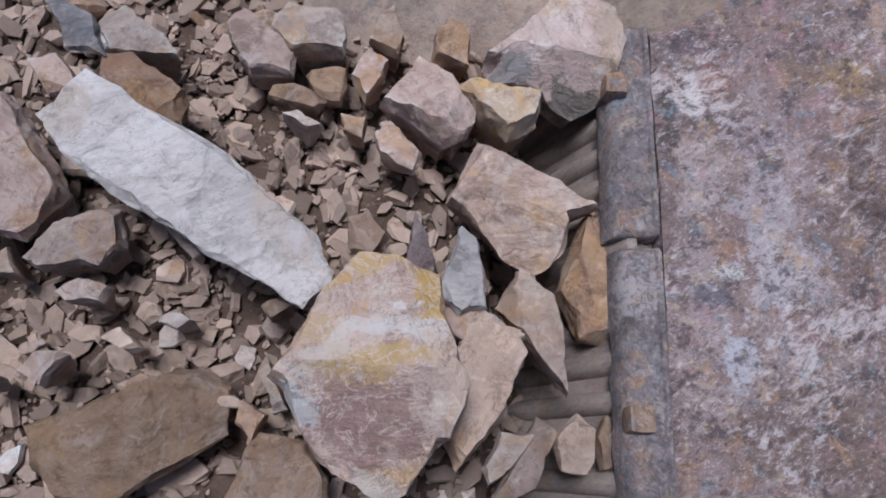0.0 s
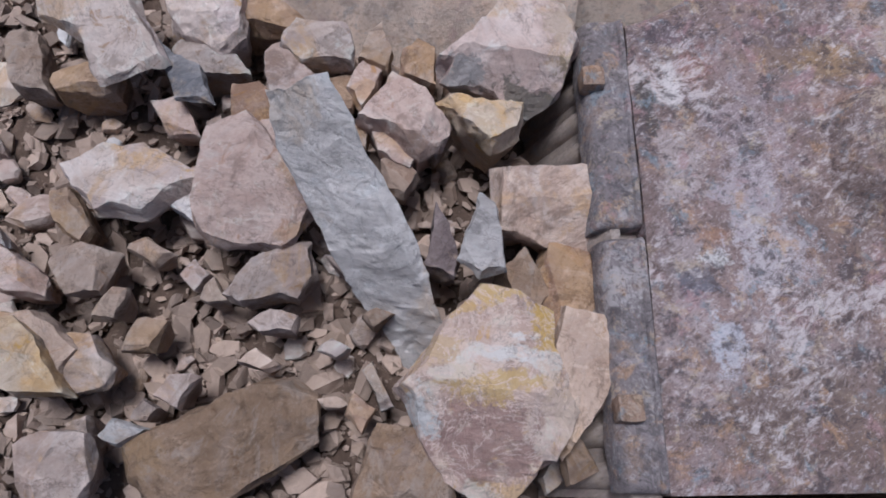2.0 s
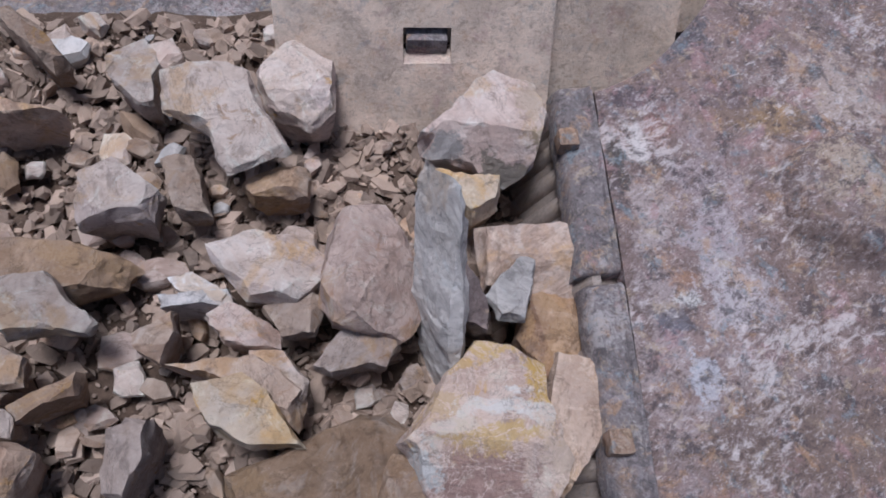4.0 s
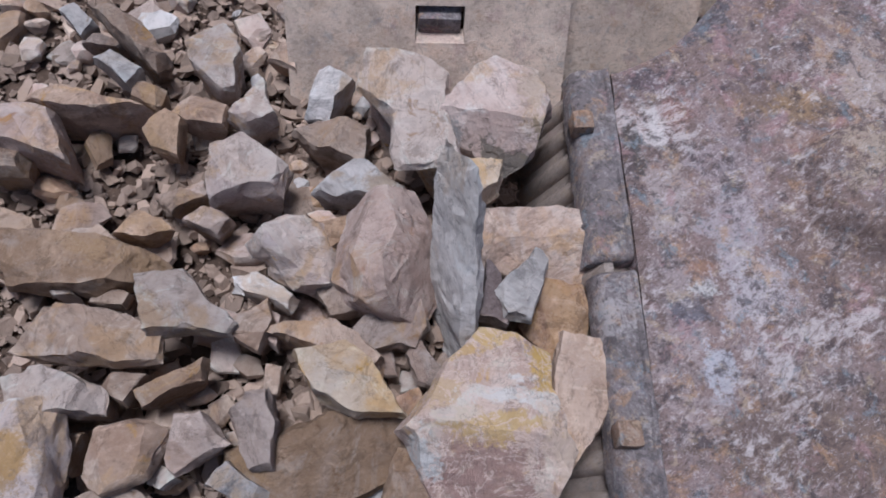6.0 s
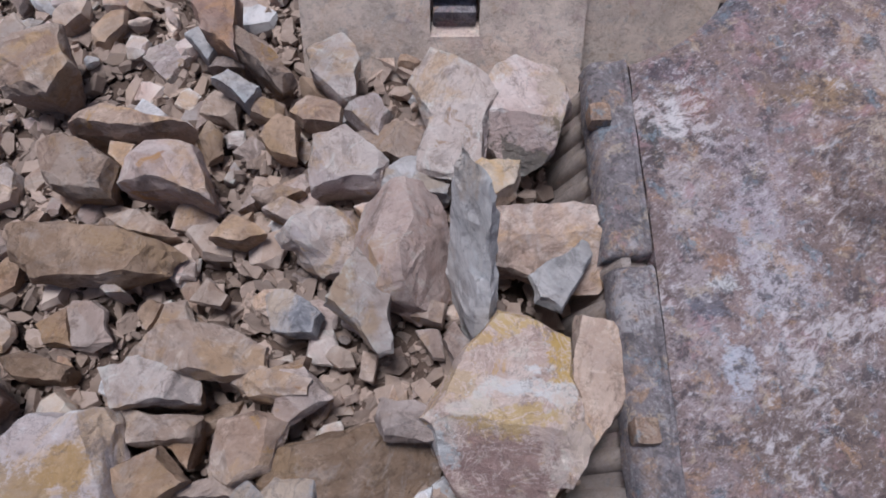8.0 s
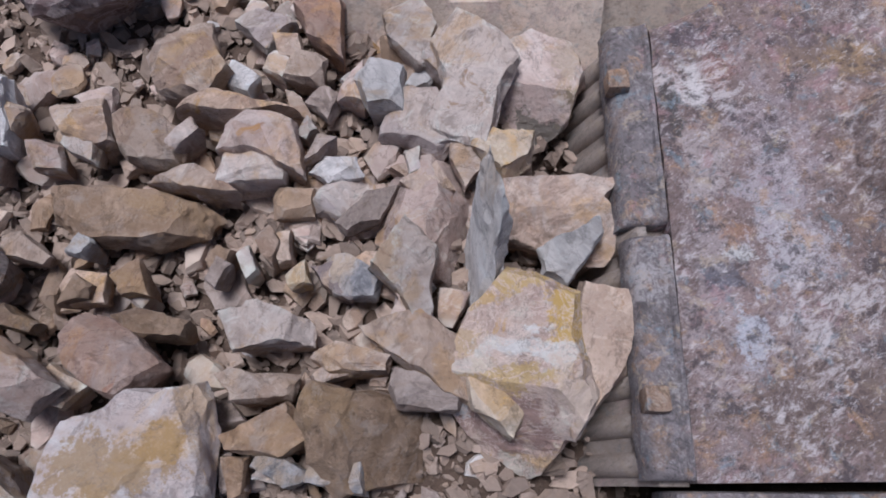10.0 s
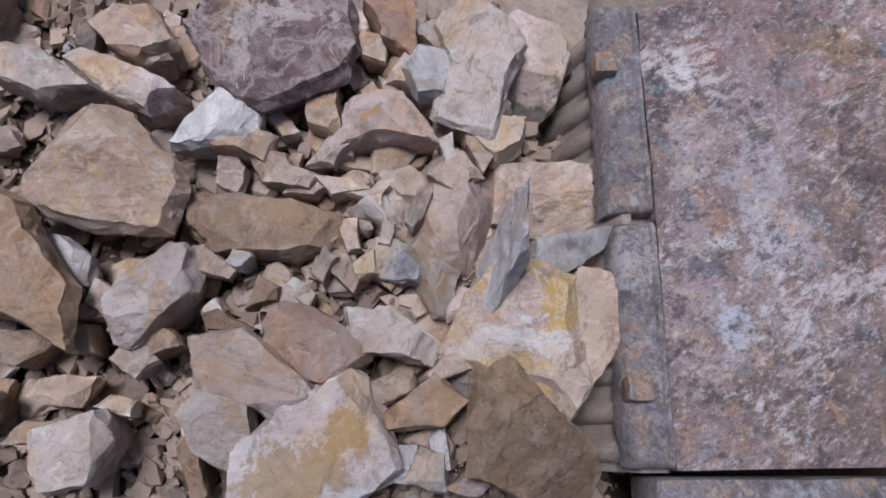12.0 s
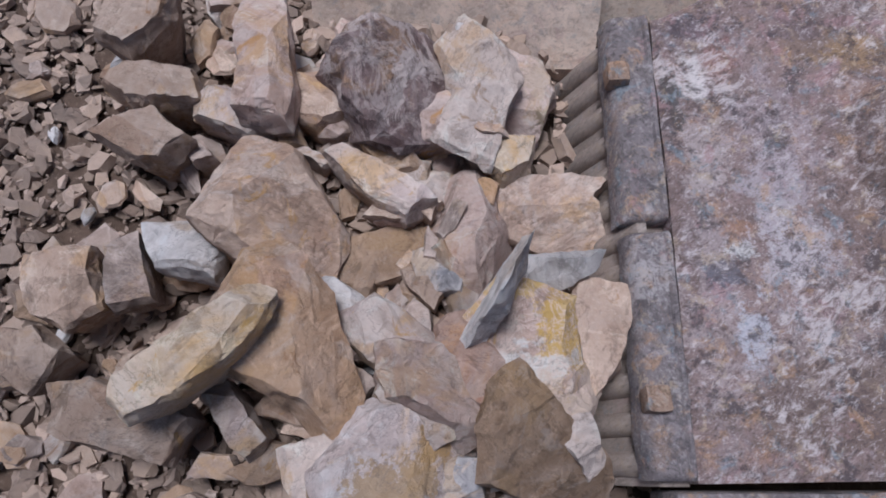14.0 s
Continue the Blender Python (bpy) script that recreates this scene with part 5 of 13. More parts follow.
LOOSE = []
rnd = random.Random(11)
KINDS = ["tan", "tan", "pink", "white", "olive", "brown", "grey", "grey", "slate", "tan", "pink"]
SHAPES = []
for k in range(22):
    n = rnd.choice((5, 6, 6, 7))
    s = 0.05
    ratio = rnd.uniform(0.45, 0.95)
    outline = [(s * math.cos(2 * math.pi * (i + rnd.uniform(-0.25, 0.25)) / n) * rnd.uniform(0.8, 1.1), s * ratio * math.sin(2 * math.pi * (i + rnd.uniform(-0.25, 0.25)) / n) * rnd.uniform(0.8, 1.1)) for i in range(n)]
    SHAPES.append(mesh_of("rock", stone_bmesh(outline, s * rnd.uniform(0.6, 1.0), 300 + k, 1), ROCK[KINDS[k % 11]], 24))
for k in range(285):
    shape = k % 22
    ob = new("stone", SHAPES[shape])
    x0 = rnd.uniform(-4.6, 0.40)
    f = rnd.choice((0.45, 0.6, 0.8, 1.0, 1.2, 1.5)) * (1.25 if x0 < -1.9 else 1.0)
    ob.scale = (f, f * rnd.uniform(0.85, 1.15), f * rnd.uniform(0.8, 1.2))
    label, category = LABEL[KINDS[shape % 11]]
    tagged(ob, "small " + label, category, "small stones fed to the crusher")
    LOOSE.append((ob, x0, rnd.uniform(-1.0, 1.35), -0.305 + 0.02 * f + rnd.uniform(-0.015, 0.02), rnd.uniform(0, 360), rnd.gauss(0, 14), rnd.gauss(0, 14), rnd.uniform(-40, 40)))
for k in range(210):
    shape = (k * 7) % 22
    ob = new("rock", SHAPES[shape])
    x0 = rnd.uniform(-5.6, -1.7)
    f = rnd.choice((1.1, 1.4, 1.7, 2.1))
    ob.scale = (f, f * rnd.uniform(0.7, 1.1), f * rnd.uniform(0.6, 1.0))
    label, category = LABEL[KINDS[shape % 11]]
    tagged(ob, "middling " + label, category, "middling rocks fed to the crusher")
    LOOSE.append((ob, x0, rnd.uniform(-1.0, 1.35), -0.285 + rnd.uniform(-0.02, 0.03), rnd.uniform(0, 360), rnd.gauss(0, 12), rnd.gauss(0, 12), rnd.uniform(-40, 40)))


# ---- movement ----
def roll(key, rows):
    """Rows of seconds, place in metres and turn in degrees."""
    walk(STONE[key], [(t, pose(*m)) for t, *m in rows])


def motions():
    for ob, x0 in PATCHES:
        walk(ob, [(t, pose(x, 0, z)) for t, x, z in drift(x0, TIMES)])
    for ob, x0, y, z, turn, rx, ry, spin in LOOSE:
        walk(ob, [(t, pose(x, y, z + dz, rx, ry, turn + spin * t / 14)) for t, x, dz in drift(x0, TIMES)])
    roll("slab", [(0, -0.711, 0.167, 0.02, 0.0, 0.0, 0.3), (0.5, -0.525, 0.137, 0.02, 10.1, 3.7, -1.8), (1, -0.346, 0.07, 0.02, 27.7, 8.4, -8.3), (1.5, -0.23, -0.011, 0.02, 43.9, 13.5, -20.2), (2, -0.122, 0.02, 0.02, 54.9, 16.6, -33.8), (2.5, 0.035, 0.0, -0.04, 67.8, 20.8, -58.1), (3, 0.062, -0.016, -0.04, 72.7, 23.4, -69.2), (5.5, 0.118, 0.017, -0.08, 77.5, 25.2, -74.2), (6, 0.113, 0.004, -0.08, 77.5, 25.2, -75.2), (6.5, 0.107, -0.008, -0.08, 77.5, 25.2, -76.2), (7, 0.123, -0.012, -0.08, 77.8, 26.2, -76.1), (9.5, 0.101, 0.026, -0.18, 80.7, 30.7, -82.4), (10, 0.1, -0.049, -0.18, 81.0, 31.6, -87.2), (10.5, 0.157, -0.092, -0.18, 81.4, 31.5, -92.9), (11, 0.16, -0.121, -0.18, 82.0, 33.5, -96.6), (11.5, 0.181, -0.132, -0.18, 82.0, 33.5, -99.6), (12, 0.168, -0.144, -0.18, 82.2, 34.5, -103.5), (12.5, 0.163, -0.146, -0.18, 83.2, 36.3, -106.9), (13, 0.113, -0.187, -0.18, 83.5, 37.3, -111.7), (13.5, 0.1, -0.2, -0.18, 83.8, 38.3, -116.5), (14, 0.084, -0.212, -0.18, 84.1, 39.3, -122.3)])
    roll("big", [(0, -0.126, -0.348, 0.12, 0, -0, 8), (0.5, 0.109, -0.398, 0.02, 0, -0, 0), (1, 0.171, -0.399, -0.03, 0, -0, 0), (1.5, 0.179, -0.397, -0.06, 0, -0, 0), (2, 0.22, -0.382, -0.06, 0, -0, 0), (2.5, 0.22, -0.401, -0.06, 0, -0, 0), (3, 0.22, -0.415, -0.06, 0, -0, 0), (5.5, 0.208, -0.413, -0.06, 0, -0, 0), (6, 0.209, -0.418, -0.06, 0, -0, 0), (6.5, 0.208, -0.418, -0.06, 0, -0, 0), (7, 0.217, -0.41, -0.06, 4, -0, 0), (9.5, 0.213, -0.361, -0.06, 14.4, -14, -1.8), (10, 0.209, -0.35, -0.08, 17.5, -16.7, -2.6), (10.5, 0.218, -0.338, -0.1, 19.8, -18.7, -3.3), (11, 0.233, -0.329, -0.12, 22.2, -20.7, -4.1), (11.5, 0.245, -0.321, -0.12, 23.8, -22, -4.7), (12, 0.254, -0.326, -0.12, 25.5, -23.3, -5.3), (12.5, 0.259, -0.322, -0.12, 27.2, -24.6, -6), (13, 0.229, -0.339, -0.12, 28.9, -25.8, -6.8), (13.5, 0.223, -0.347, -0.12, 28.9, -25.8, -6.8), (14, 0.212, -0.357, -0.12, 30.7, -27, -7.5)])
    roll("comp", [(0, 0.165, -0.341, -0.13, 0, -0, 0), (0.5, 0.401, -0.35, -0.13, 0, -0, 0), (1, 0.445, -0.33, -0.13, 0, -0, 0), (1.5, 0.456, -0.323, -0.13, 0, -0, 0), (2, 0.486, -0.316, -0.13, 0, -0, 0), (2.5, 0.504, -0.337, -0.13, 0, -0, 0), (3, 0.498, -0.341, -0.13, 0, -0, 0), (5.5, 0.492, -0.299, -0.13, 0, -0, 0), (6, 0.486, -0.298, -0.13, 0, -0, 0), (6.5, 0.491, -0.286, -0.13, 0, -0, 0), (7, 0.498, -0.272, -0.13, 0, -0, 0), (9.5, 0.475, -0.255, -0.13, 0, -0, 0), (10, 0.465, -0.252, -0.13, 0, -0, 0), (10.5, 0.476, -0.251, -0.13, 0, -0, 0), (11, 0.484, -0.254, -0.13, 0, -0, 0), (11.5, 0.489, -0.239, -0.13, 0, -0, 0), (12, 0.491, -0.239, -0.13, 0, -0, 0), (12.5, 0.495, -0.232, -0.13, 0, -0, 0), (13, 0.481, -0.233, -0.13, 0, -0, 0), (13.5, 0.46, -0.24, -0.13, 0, -0, 0), (14, 0.451, -0.241, -0.13, 0, -0, 0)])
    roll("striped", [(0, 0.268, 0.202, -0.12, 0, -0, -28), (0.5, 0.316, 0.201, -0.12, 0, -0, -26), (1, 0.352, 0.205, -0.12, 0, -0, -24), (1.5, 0.415, 0.218, -0.12, 0, -0, -8), (2, 0.455, 0.193, -0.12, 0, -0, 0), (2.5, 0.437, 0.18, -0.12, 0, -0, 0), (3, 0.447, 0.174, -0.12, 0, -0, 0), (5.5, 0.409, 0.175, -0.12, 0, -0, 0), (6, 0.395, 0.179, -0.12, 0, -0, 0), (6.5, 0.39, 0.163, -0.12, 0, -0, 0), (7, 0.406, 0.173, -0.12, 0, -0, 0), (9.5, 0.366, 0.169, -0.12, 0, -0, 0), (10, 0.364, 0.16, -0.12, 0, -0, 0), (10.5, 0.378, 0.158, -0.142, 0, -0, 0), (11, 0.371, 0.19, -0.165, 0, -0, 0), (11.5, 0.392, 0.192, -0.188, 0, -0, 0), (12, 0.393, 0.193, -0.21, 0, -0, 0), (12.5, 0.378, 0.201, -0.21, 0, -0, 0), (13, 0.354, 0.19, -0.21, 0, -0, 0), (13.5, 0.361, 0.195, -0.21, 0, -0, 0), (14, 0.351, 0.184, -0.21, 0, -0, 0)])
    roll("underc", [(0, 0.539, 0.006, -0.22, 0, -0, 0), (0.5, 0.542, -0.031, -0.22, 0, -0, 0), (1, 0.501, -0.073, -0.22, 0, -0, 0), (1.5, 0.484, -0.03, -0.22, 0, -0, 0), (2, 0.479, -0.036, -0.22, 0, -0, 0), (2.5, 0.477, -0.042, -0.22, 0, -0, 0), (3, 0.476, -0.035, -0.22, 0, -0, 0), (5.5, 0.458, -0.02, -0.22, 0, -0, 0), (7, 0.437, -0.035, -0.22, 0, -0, 0), (8.3, 0.42, -0.035, -0.67, 0, -0, 0), (14, 0.44, -0.035, -0.72, 0, -0, 0)])
    roll("pinkl", [(0, -1.297, 0.215, -0.07, 0, -0, 0), (0.5, -1.067, 0.163, -0.07, 0, -0, 0), (1, -0.889, 0.184, -0.07, 0, -0, 0), (1.5, -0.753, 0.171, -0.07, 0, -0, 0), (2, -0.504, 0.236, -0.07, 0, -0, 0), (2.5, -0.159, 0.152, -0.07, -1.3, 14.9, -5.2), (3, -0.138, 0.126, -0.07, -2.3, 24.9, -5.5), (5.5, -0.057, 0.122, -0.07, -13.9, 53.8, -17.1), (6, -0.055, 0.117, -0.07, -14.4, 54.7, -17.5), (6.5, -0.057, 0.118, -0.07, -14.4, 54.7, -17.5), (7, -0.048, 0.126, -0.07, -14.4, 54.7, -17.5), (9.5, -0.061, 0.167, -0.17, -19.8, 57.9, -23), (10, -0.031, 0.159, -0.19, -19.8, 57.9, -23), (10.5, 0.048, 0.136, -0.21, -21.4, 59.7, -24.4), (11, 0.056, 0.128, -0.21, -21.4, 59.7, -24.4), (11.5, 0.084, 0.131, -0.21, -21.4, 59.7, -24.4), (12, 0.109, 0.128, -0.21, -21.4, 59.7, -24.4), (12.5, 0.126, 0.116, -0.21, -21.4, 59.7, -24.4), (13, 0.115, 0.088, -0.21, -21.4, 59.7, -24.4), (13.5, 0.112, 0.08, -0.21, -21.4, 59.7, -24.4), (14, 0.122, 0.09, -0.21, -21.4, 59.7, -24.4)])
    roll("plate", [(0, -0.811, -0.521, -0.17, 0, -0, 0), (0.5, -0.782, -0.553, -0.17, 0, -0, 0), (1, -0.709, -0.54, -0.17, 0, -0, 0), (1.5, -0.661, -0.534, -0.17, 0, -0, 0), (2, -0.529, -0.521, -0.17, 0, -0, 0), (2.5, -0.412, -0.505, -0.17, 0, -0, 0), (3, -0.326, -0.499, -0.17, 0, -0, 0), (5.5, -0.262, -0.469, -0.17, 0, -0, -5), (6, -0.272, -0.48, -0.17, 0, -0, -5), (6.5, -0.288, -0.507, -0.17, 0, -0, -5), (7, -0.269, -0.531, -0.17, 0, -0, -5), (9.5, -0.218, -0.512, -0.17, -16.5, 31.3, -29.7), (10, -0.193, -0.527, -0.17, -20.1, 32.9, -34), (10.5, -0.126, -0.533, -0.17, -4.2, 39.8, -36.5), (11, 0.015, -0.553, -0.07, -13.1, 40.3, -49.8), (11.5, 0.271, -0.565, -0.07, -19.3, 29.8, -65.2), (12, 0.295, -0.594, -0.07, -21.9, 28, -70.5), (12.5, 0.293, -0.58, -0.07, -21.9, 28, -70.5), (13, 0.289, -0.581, -0.07, -21.9, 28, -70.5), (13.5, 0.287, -0.587, -0.07, -21.9, 28, -70.5), (14, 0.283, -0.576, -0.07, -21.9, 28, -70.5)])
    roll("oblock", [(0, -0.382, -0.638, -0.12, 0, -0, 0), (0.5, -0.2, -0.644, -0.12, 0, -0, 0), (1, -0.157, -0.625, -0.12, 0, -0, 0), (1.5, -0.106, -0.599, -0.12, 0, -0, 0), (2, -0.021, -0.597, -0.12, 0, -0, 0), (2.5, -0.009, -0.568, -0.12, 0, -0, 0), (3, -0.005, -0.553, -0.12, 0, -0, 0), (5.5, 0.017, -0.575, -0.12, 0, -0, 0), (6.5, 0.025, -0.585, -0.12, 0, -0, 0), (7, 0.035, -0.59, -0.12, 0, -0, 0), (8.3, 0.155, -0.59, -0.57, 0, -0, 0), (14, 0.175, -0.59, -0.62, 0, -0, 0)])
    roll("whitet", [(0, 0.415, 0.735, -0.06, 0, -0, 0), (0.5, 0.412, 0.71, -0.06, 0, -0, 0), (1, 0.4, 0.719, -0.06, 0, -0, 0), (1.5, 0.358, 0.702, -0.06, 0, -0, 0), (2, 0.332, 0.719, -0.06, 0, -0, 0), (2.5, 0.334, 0.667, -0.06, 0, -0, 0), (3, 0.33, 0.679, -0.06, 0, -0, 0), (5.5, 0.271, 0.661, -0.06, 0, -0, 0), (6, 0.266, 0.651, -0.06, 0, -0, 0), (6.5, 0.273, 0.627, -0.06, 0, -0, 0), (7, 0.282, 0.63, -0.06, 0, -0, 0), (9.5, 0.291, 0.716, -0.21, 0, -0, 0), (10, 0.291, 0.703, -0.21, 0, -0, 0), (10.5, 0.313, 0.693, -0.21, 0, -0, 0), (11, 0.308, 0.69, -0.21, 0, -0, 0), (11.5, 0.301, 0.693, -0.21, 0, -0, 0), (12, 0.295, 0.691, -0.21, 0, -0, 0), (12.5, 0.25, 0.668, -0.23, 0, 0, 0), (13, 0.215, 0.642, -0.23, 0, 0, 0), (13.5, 0.21, 0.65, -0.23, 0, 0, 0), (14, 0.195, 0.61, -0.24, 0, 0, 0)])
    roll("bone", [(0, 0.213, 0.528, -0.07, 0, -0, 0), (0.5, 0.213, 0.547, -0.07, 0, -0, 0), (1, 0.224, 0.534, -0.07, 0, -0, 0), (1.5, 0.211, 0.5, -0.07, 0, -0, 0), (2, 0.222, 0.471, -0.07, 0, -0, 0), (2.5, 0.208, 0.422, -0.07, 0, -0, 0), (3, 0.206, 0.416, -0.07, 0, -0, 0), (5.5, 0.172, 0.423, -0.07, 0, -0, 0), (6, 0.167, 0.411, -0.07, 0, -0, 0), (6.5, 0.164, 0.395, -0.07, 0, -0, 0), (7, 0.18, 0.391, -0.07, 0, -0, 0), (9.5, 0.158, 0.386, -0.07, 0, -0, 0), (10, 0.166, 0.389, -0.087, 0, -0, 0), (10.5, 0.181, 0.394, -0.103, 0, -0, 0), (11, 0.178, 0.393, -0.12, 0, -0, 0), (11.5, 0.196, 0.395, -0.12, 0, -0, 0), (12, 0.191, 0.396, -0.12, 0, -0, 0), (12.5, 0.211, 0.382, -0.12, 0, -0, 0), (13, 0.18, 0.37, -0.12, 0, -0, 0), (13.5, 0.167, 0.374, -0.12, 0, -0, 0), (14, 0.177, 0.361, -0.12, 0, -0, 0)])
    roll("penta", [(0, -0.013, 0.532, -0.07, 0, -0, 0), (0.5, -0.016, 0.544, -0.07, 0, -0, 0), (1, -0.019, 0.53, -0.07, 0, -0, 0), (1.5, -0.023, 0.487, -0.07, 0, -0, 0), (2, -0.027, 0.487, -0.07, 0, -0, 0), (2.5, -0.063, 0.494, -0.07, 0, -0, 0), (3, -0.043, 0.483, -0.07, 0, -0, 0), (4.3, 0.077, 0.483, -0.52, 0, -0, 0), (14, 0.097, 0.483, -0.57, 0, -0, 0)])
    roll("smallr", [(0, -0.195, 0.099, -0.14, 0, -0, 0), (0.5, -0.125, 0.13, -0.14, 0, -0, 0), (1, -0.068, 0.128, -0.14, 0, -0, 0), (1.5, -0.062, 0.128, -0.14, 0, -0, 0), (2, -0.052, 0.312, -0.14, 0, -0, 0), (3.3, 0.068, 0.312, -0.59, 0, -0, 0), (14, 0.088, 0.312, -0.64, 0, -0, 0)])
    roll("shard", [(0, 0.103, -0.04, -0.07, 0, -0, 30), (0.5, 0.158, 0.029, -0.07, 0, -0, 30), (1, 0.187, 0.053, -0.07, 0, -0, 30), (1.5, 0.188, 0.058, -0.07, 0, -0, 30), (2, 0.209, 0.069, -0.07, 0, -0, 28), (2.5, 0.253, 0.085, -0.07, 0, -0, 20), (3, 0.295, 0.089, -0.07, 0, -0, 10), (5.5, 0.342, 0.031, -0.07, 0, -0, 4), (6, 0.331, 0.027, -0.07, 0, -0, 2), (6.5, 0.37, 0.03, -0.07, 0, -0, 0), (7, 0.389, 0.041, -0.07, 0, -0, -5), (9.5, 0.408, 0.052, -0.07, 0, -0, -12), (10, 0.382, 0.027, -0.07, 0, -0, -14), (10.5, 0.385, 0.019, -0.07, 0, -0, -20), (11, 0.384, -0.003, -0.07, 18.3, 8.3, -23.7), (11.5, 0.381, 0.002, -0.07, 26.6, 14.5, -26.6), (12, 0.413, -0.014, -0.07, 25.3, 16.7, -31.2), (12.5, 0.407, -0.019, -0.07, 23.9, 18.7, -36), (13, 0.376, -0.038, -0.07, 23.9, 18.7, -36), (13.5, 0.347, -0.043, -0.07, 23.9, 18.7, -36), (14, 0.341, -0.047, -0.07, 23.9, 18.7, -36)])
    roll("spike", [(0, -0.032, 0.014, -0.1, 0, -0, 0), (0.5, 0.024, 0.018, -0.1, 0, -0, 0), (1, 0.065, 0.028, -0.1, 0, -0, 0), (1.5, 0.08, 0.01, -0.1, 0, -0, 0), (2, 0.083, 0.051, -0.1, 0, -0, 0), (2.5, 0.161, 0.039, -0.1, 0, -0, 0), (3, 0.179, 0.043, -0.1, 0, -0, 0), (5.5, 0.236, 0.005, -0.1, 0, -0, 0), (6, 0.24, 0.001, -0.1, 0, -0, 0), (6.5, 0.247, -0.024, -0.1, 0, -0, 0), (7, 0.258, -0.013, -0.1, 0, -0, 0), (8.3, 0.378, -0.013, -0.55, 0, -0, 0), (14, 0.398, -0.013, -0.6, 0, -0, 0)])
    roll("flatl", [(0, -1.031, 0.02, -0.13, 0, -0, 0), (0.5, -0.828, -0.011, -0.13, 0, -0, 0), (1, -0.658, 0.013, -0.13, 0, -0, 0), (1.5, -0.555, -0.015, -0.13, 0, -0, 0), (2, -0.409, -0.033, -0.13, 0, -0, 0), (2.5, -0.236, -0.069, -0.13, 0, -0, 0), (3, -0.19, -0.099, -0.13, 0, -0, 0), (5.5, -0.086, -0.081, -0.13, 0, -0, 0), (6.5, -0.067, -0.085, -0.13, 0, -0, 0), (7, -0.066, -0.066, -0.13, 0, -0, 0), (8.3, 0.054, -0.066, -0.58, 0, -0, 0), (14, 0.074, -0.066, -0.63, 0, -0, 0)])
    roll("palep", [(0, -1.831, 0.428, -0.1, 0, -0, 0), (0.5, -1.681, 0.428, -0.1, 0, -0, 0), (1, -1.374, 0.342, -0.1, 0, -0, 0), (1.5, -1.114, 0.299, -0.1, 0, -0, 0), (2, -0.869, 0.264, -0.1, 0, -0, 0), (2.5, -0.617, 0.192, -0.1, 0, -0, 0), (3, -0.521, 0.182, -0.1, 0, -0, -5), (5.5, -0.334, 0.147, -0.1, 15.5, 56.6, 18.4), (6, -0.325, 0.146, -0.117, 15.5, 56.6, 18.4), (6.5, -0.341, 0.144, -0.133, 15.5, 56.6, 18.4), (7, -0.316, 0.158, -0.15, 15.5, 56.6, 18.4), (9.5, -0.301, 0.25, -0.233, 28.7, 52.8, 34.5), (10, -0.279, 0.246, -0.25, 28.7, 52.8, 34.5), (10.5, -0.183, 0.204, -0.25, 28.7, 52.8, 34.5), (11, -0.146, 0.193, -0.25, 28.7, 52.8, 34.5), (11.5, -0.086, 0.185, -0.25, 28.7, 52.8, 34.5), (12, -0.07, 0.174, -0.25, 28.7, 52.8, 34.5), (12.5, -0.037, 0.187, -0.25, 28.7, 52.8, 34.5), (13, -0.022, 0.18, -0.25, 28.7, 52.8, 34.5), (13.5, 0.004, 0.194, -0.25, 28.7, 52.8, 34.5), (14, 0.031, 0.234, -0.25, 28.7, 52.8, 34.5)])
    roll("bsix", [(0, -1.858, 0.106, -0.14, 0, -0, 0), (1, -1.558, 0.106, -0.14, 0, -0, 0), (1.5, -1.196, 0.025, -0.14, 0, -0, 0), (2, -0.988, -0.008, -0.14, 0, -0, 0), (2.5, -0.779, -0.018, -0.14, 0, -0, 0), (3, -0.56, -0.014, -0.14, 0, -0, 0), (3.2, -0.515, 0.01, -0.14, 0, -0, 0), (5.5, -0.225, 0.04, -0.14, 0, -0, 0), (6, -0.225, 0.039, -0.14, 0, -0, 0), (6.5, -0.233, 0.034, -0.14, 0, -0, 0), (7, -0.216, 0.048, -0.14, 0, -0, 0), (8.3, -0.096, 0.048, -0.59, 0, -0, 0), (14, -0.076, 0.048, -0.64, 0, -0, 0)])
    roll("wyel", [(0, -1.647, -0.287, -0.48, 0, -0, 0), (0.1, -1.627, -0.287, -0.48, 0, -0, 0), (1.5, -1.327, -0.287, -0.06, 0, -0, 0), (2, -1.104, -0.287, -0.06, 0, -0, 0), (2.5, -0.961, -0.295, -0.06, 0, -0, 0), (3, -0.804, -0.308, -0.06, 0, -0, 0), (5.5, -0.232, -0.258, -0.06, 0, -0, 0), (6, -0.204, -0.257, -0.06, 0, -0, 0), (6.5, -0.145, -0.273, -0.06, 0, -0, -10), (7, -0.079, -0.214, -0.06, 0, -0, -35), (8.3, 0.041, -0.214, -0.51, 0, -0, -35), (14, 0.061, -0.214, -0.56, 0, -0, -35)])
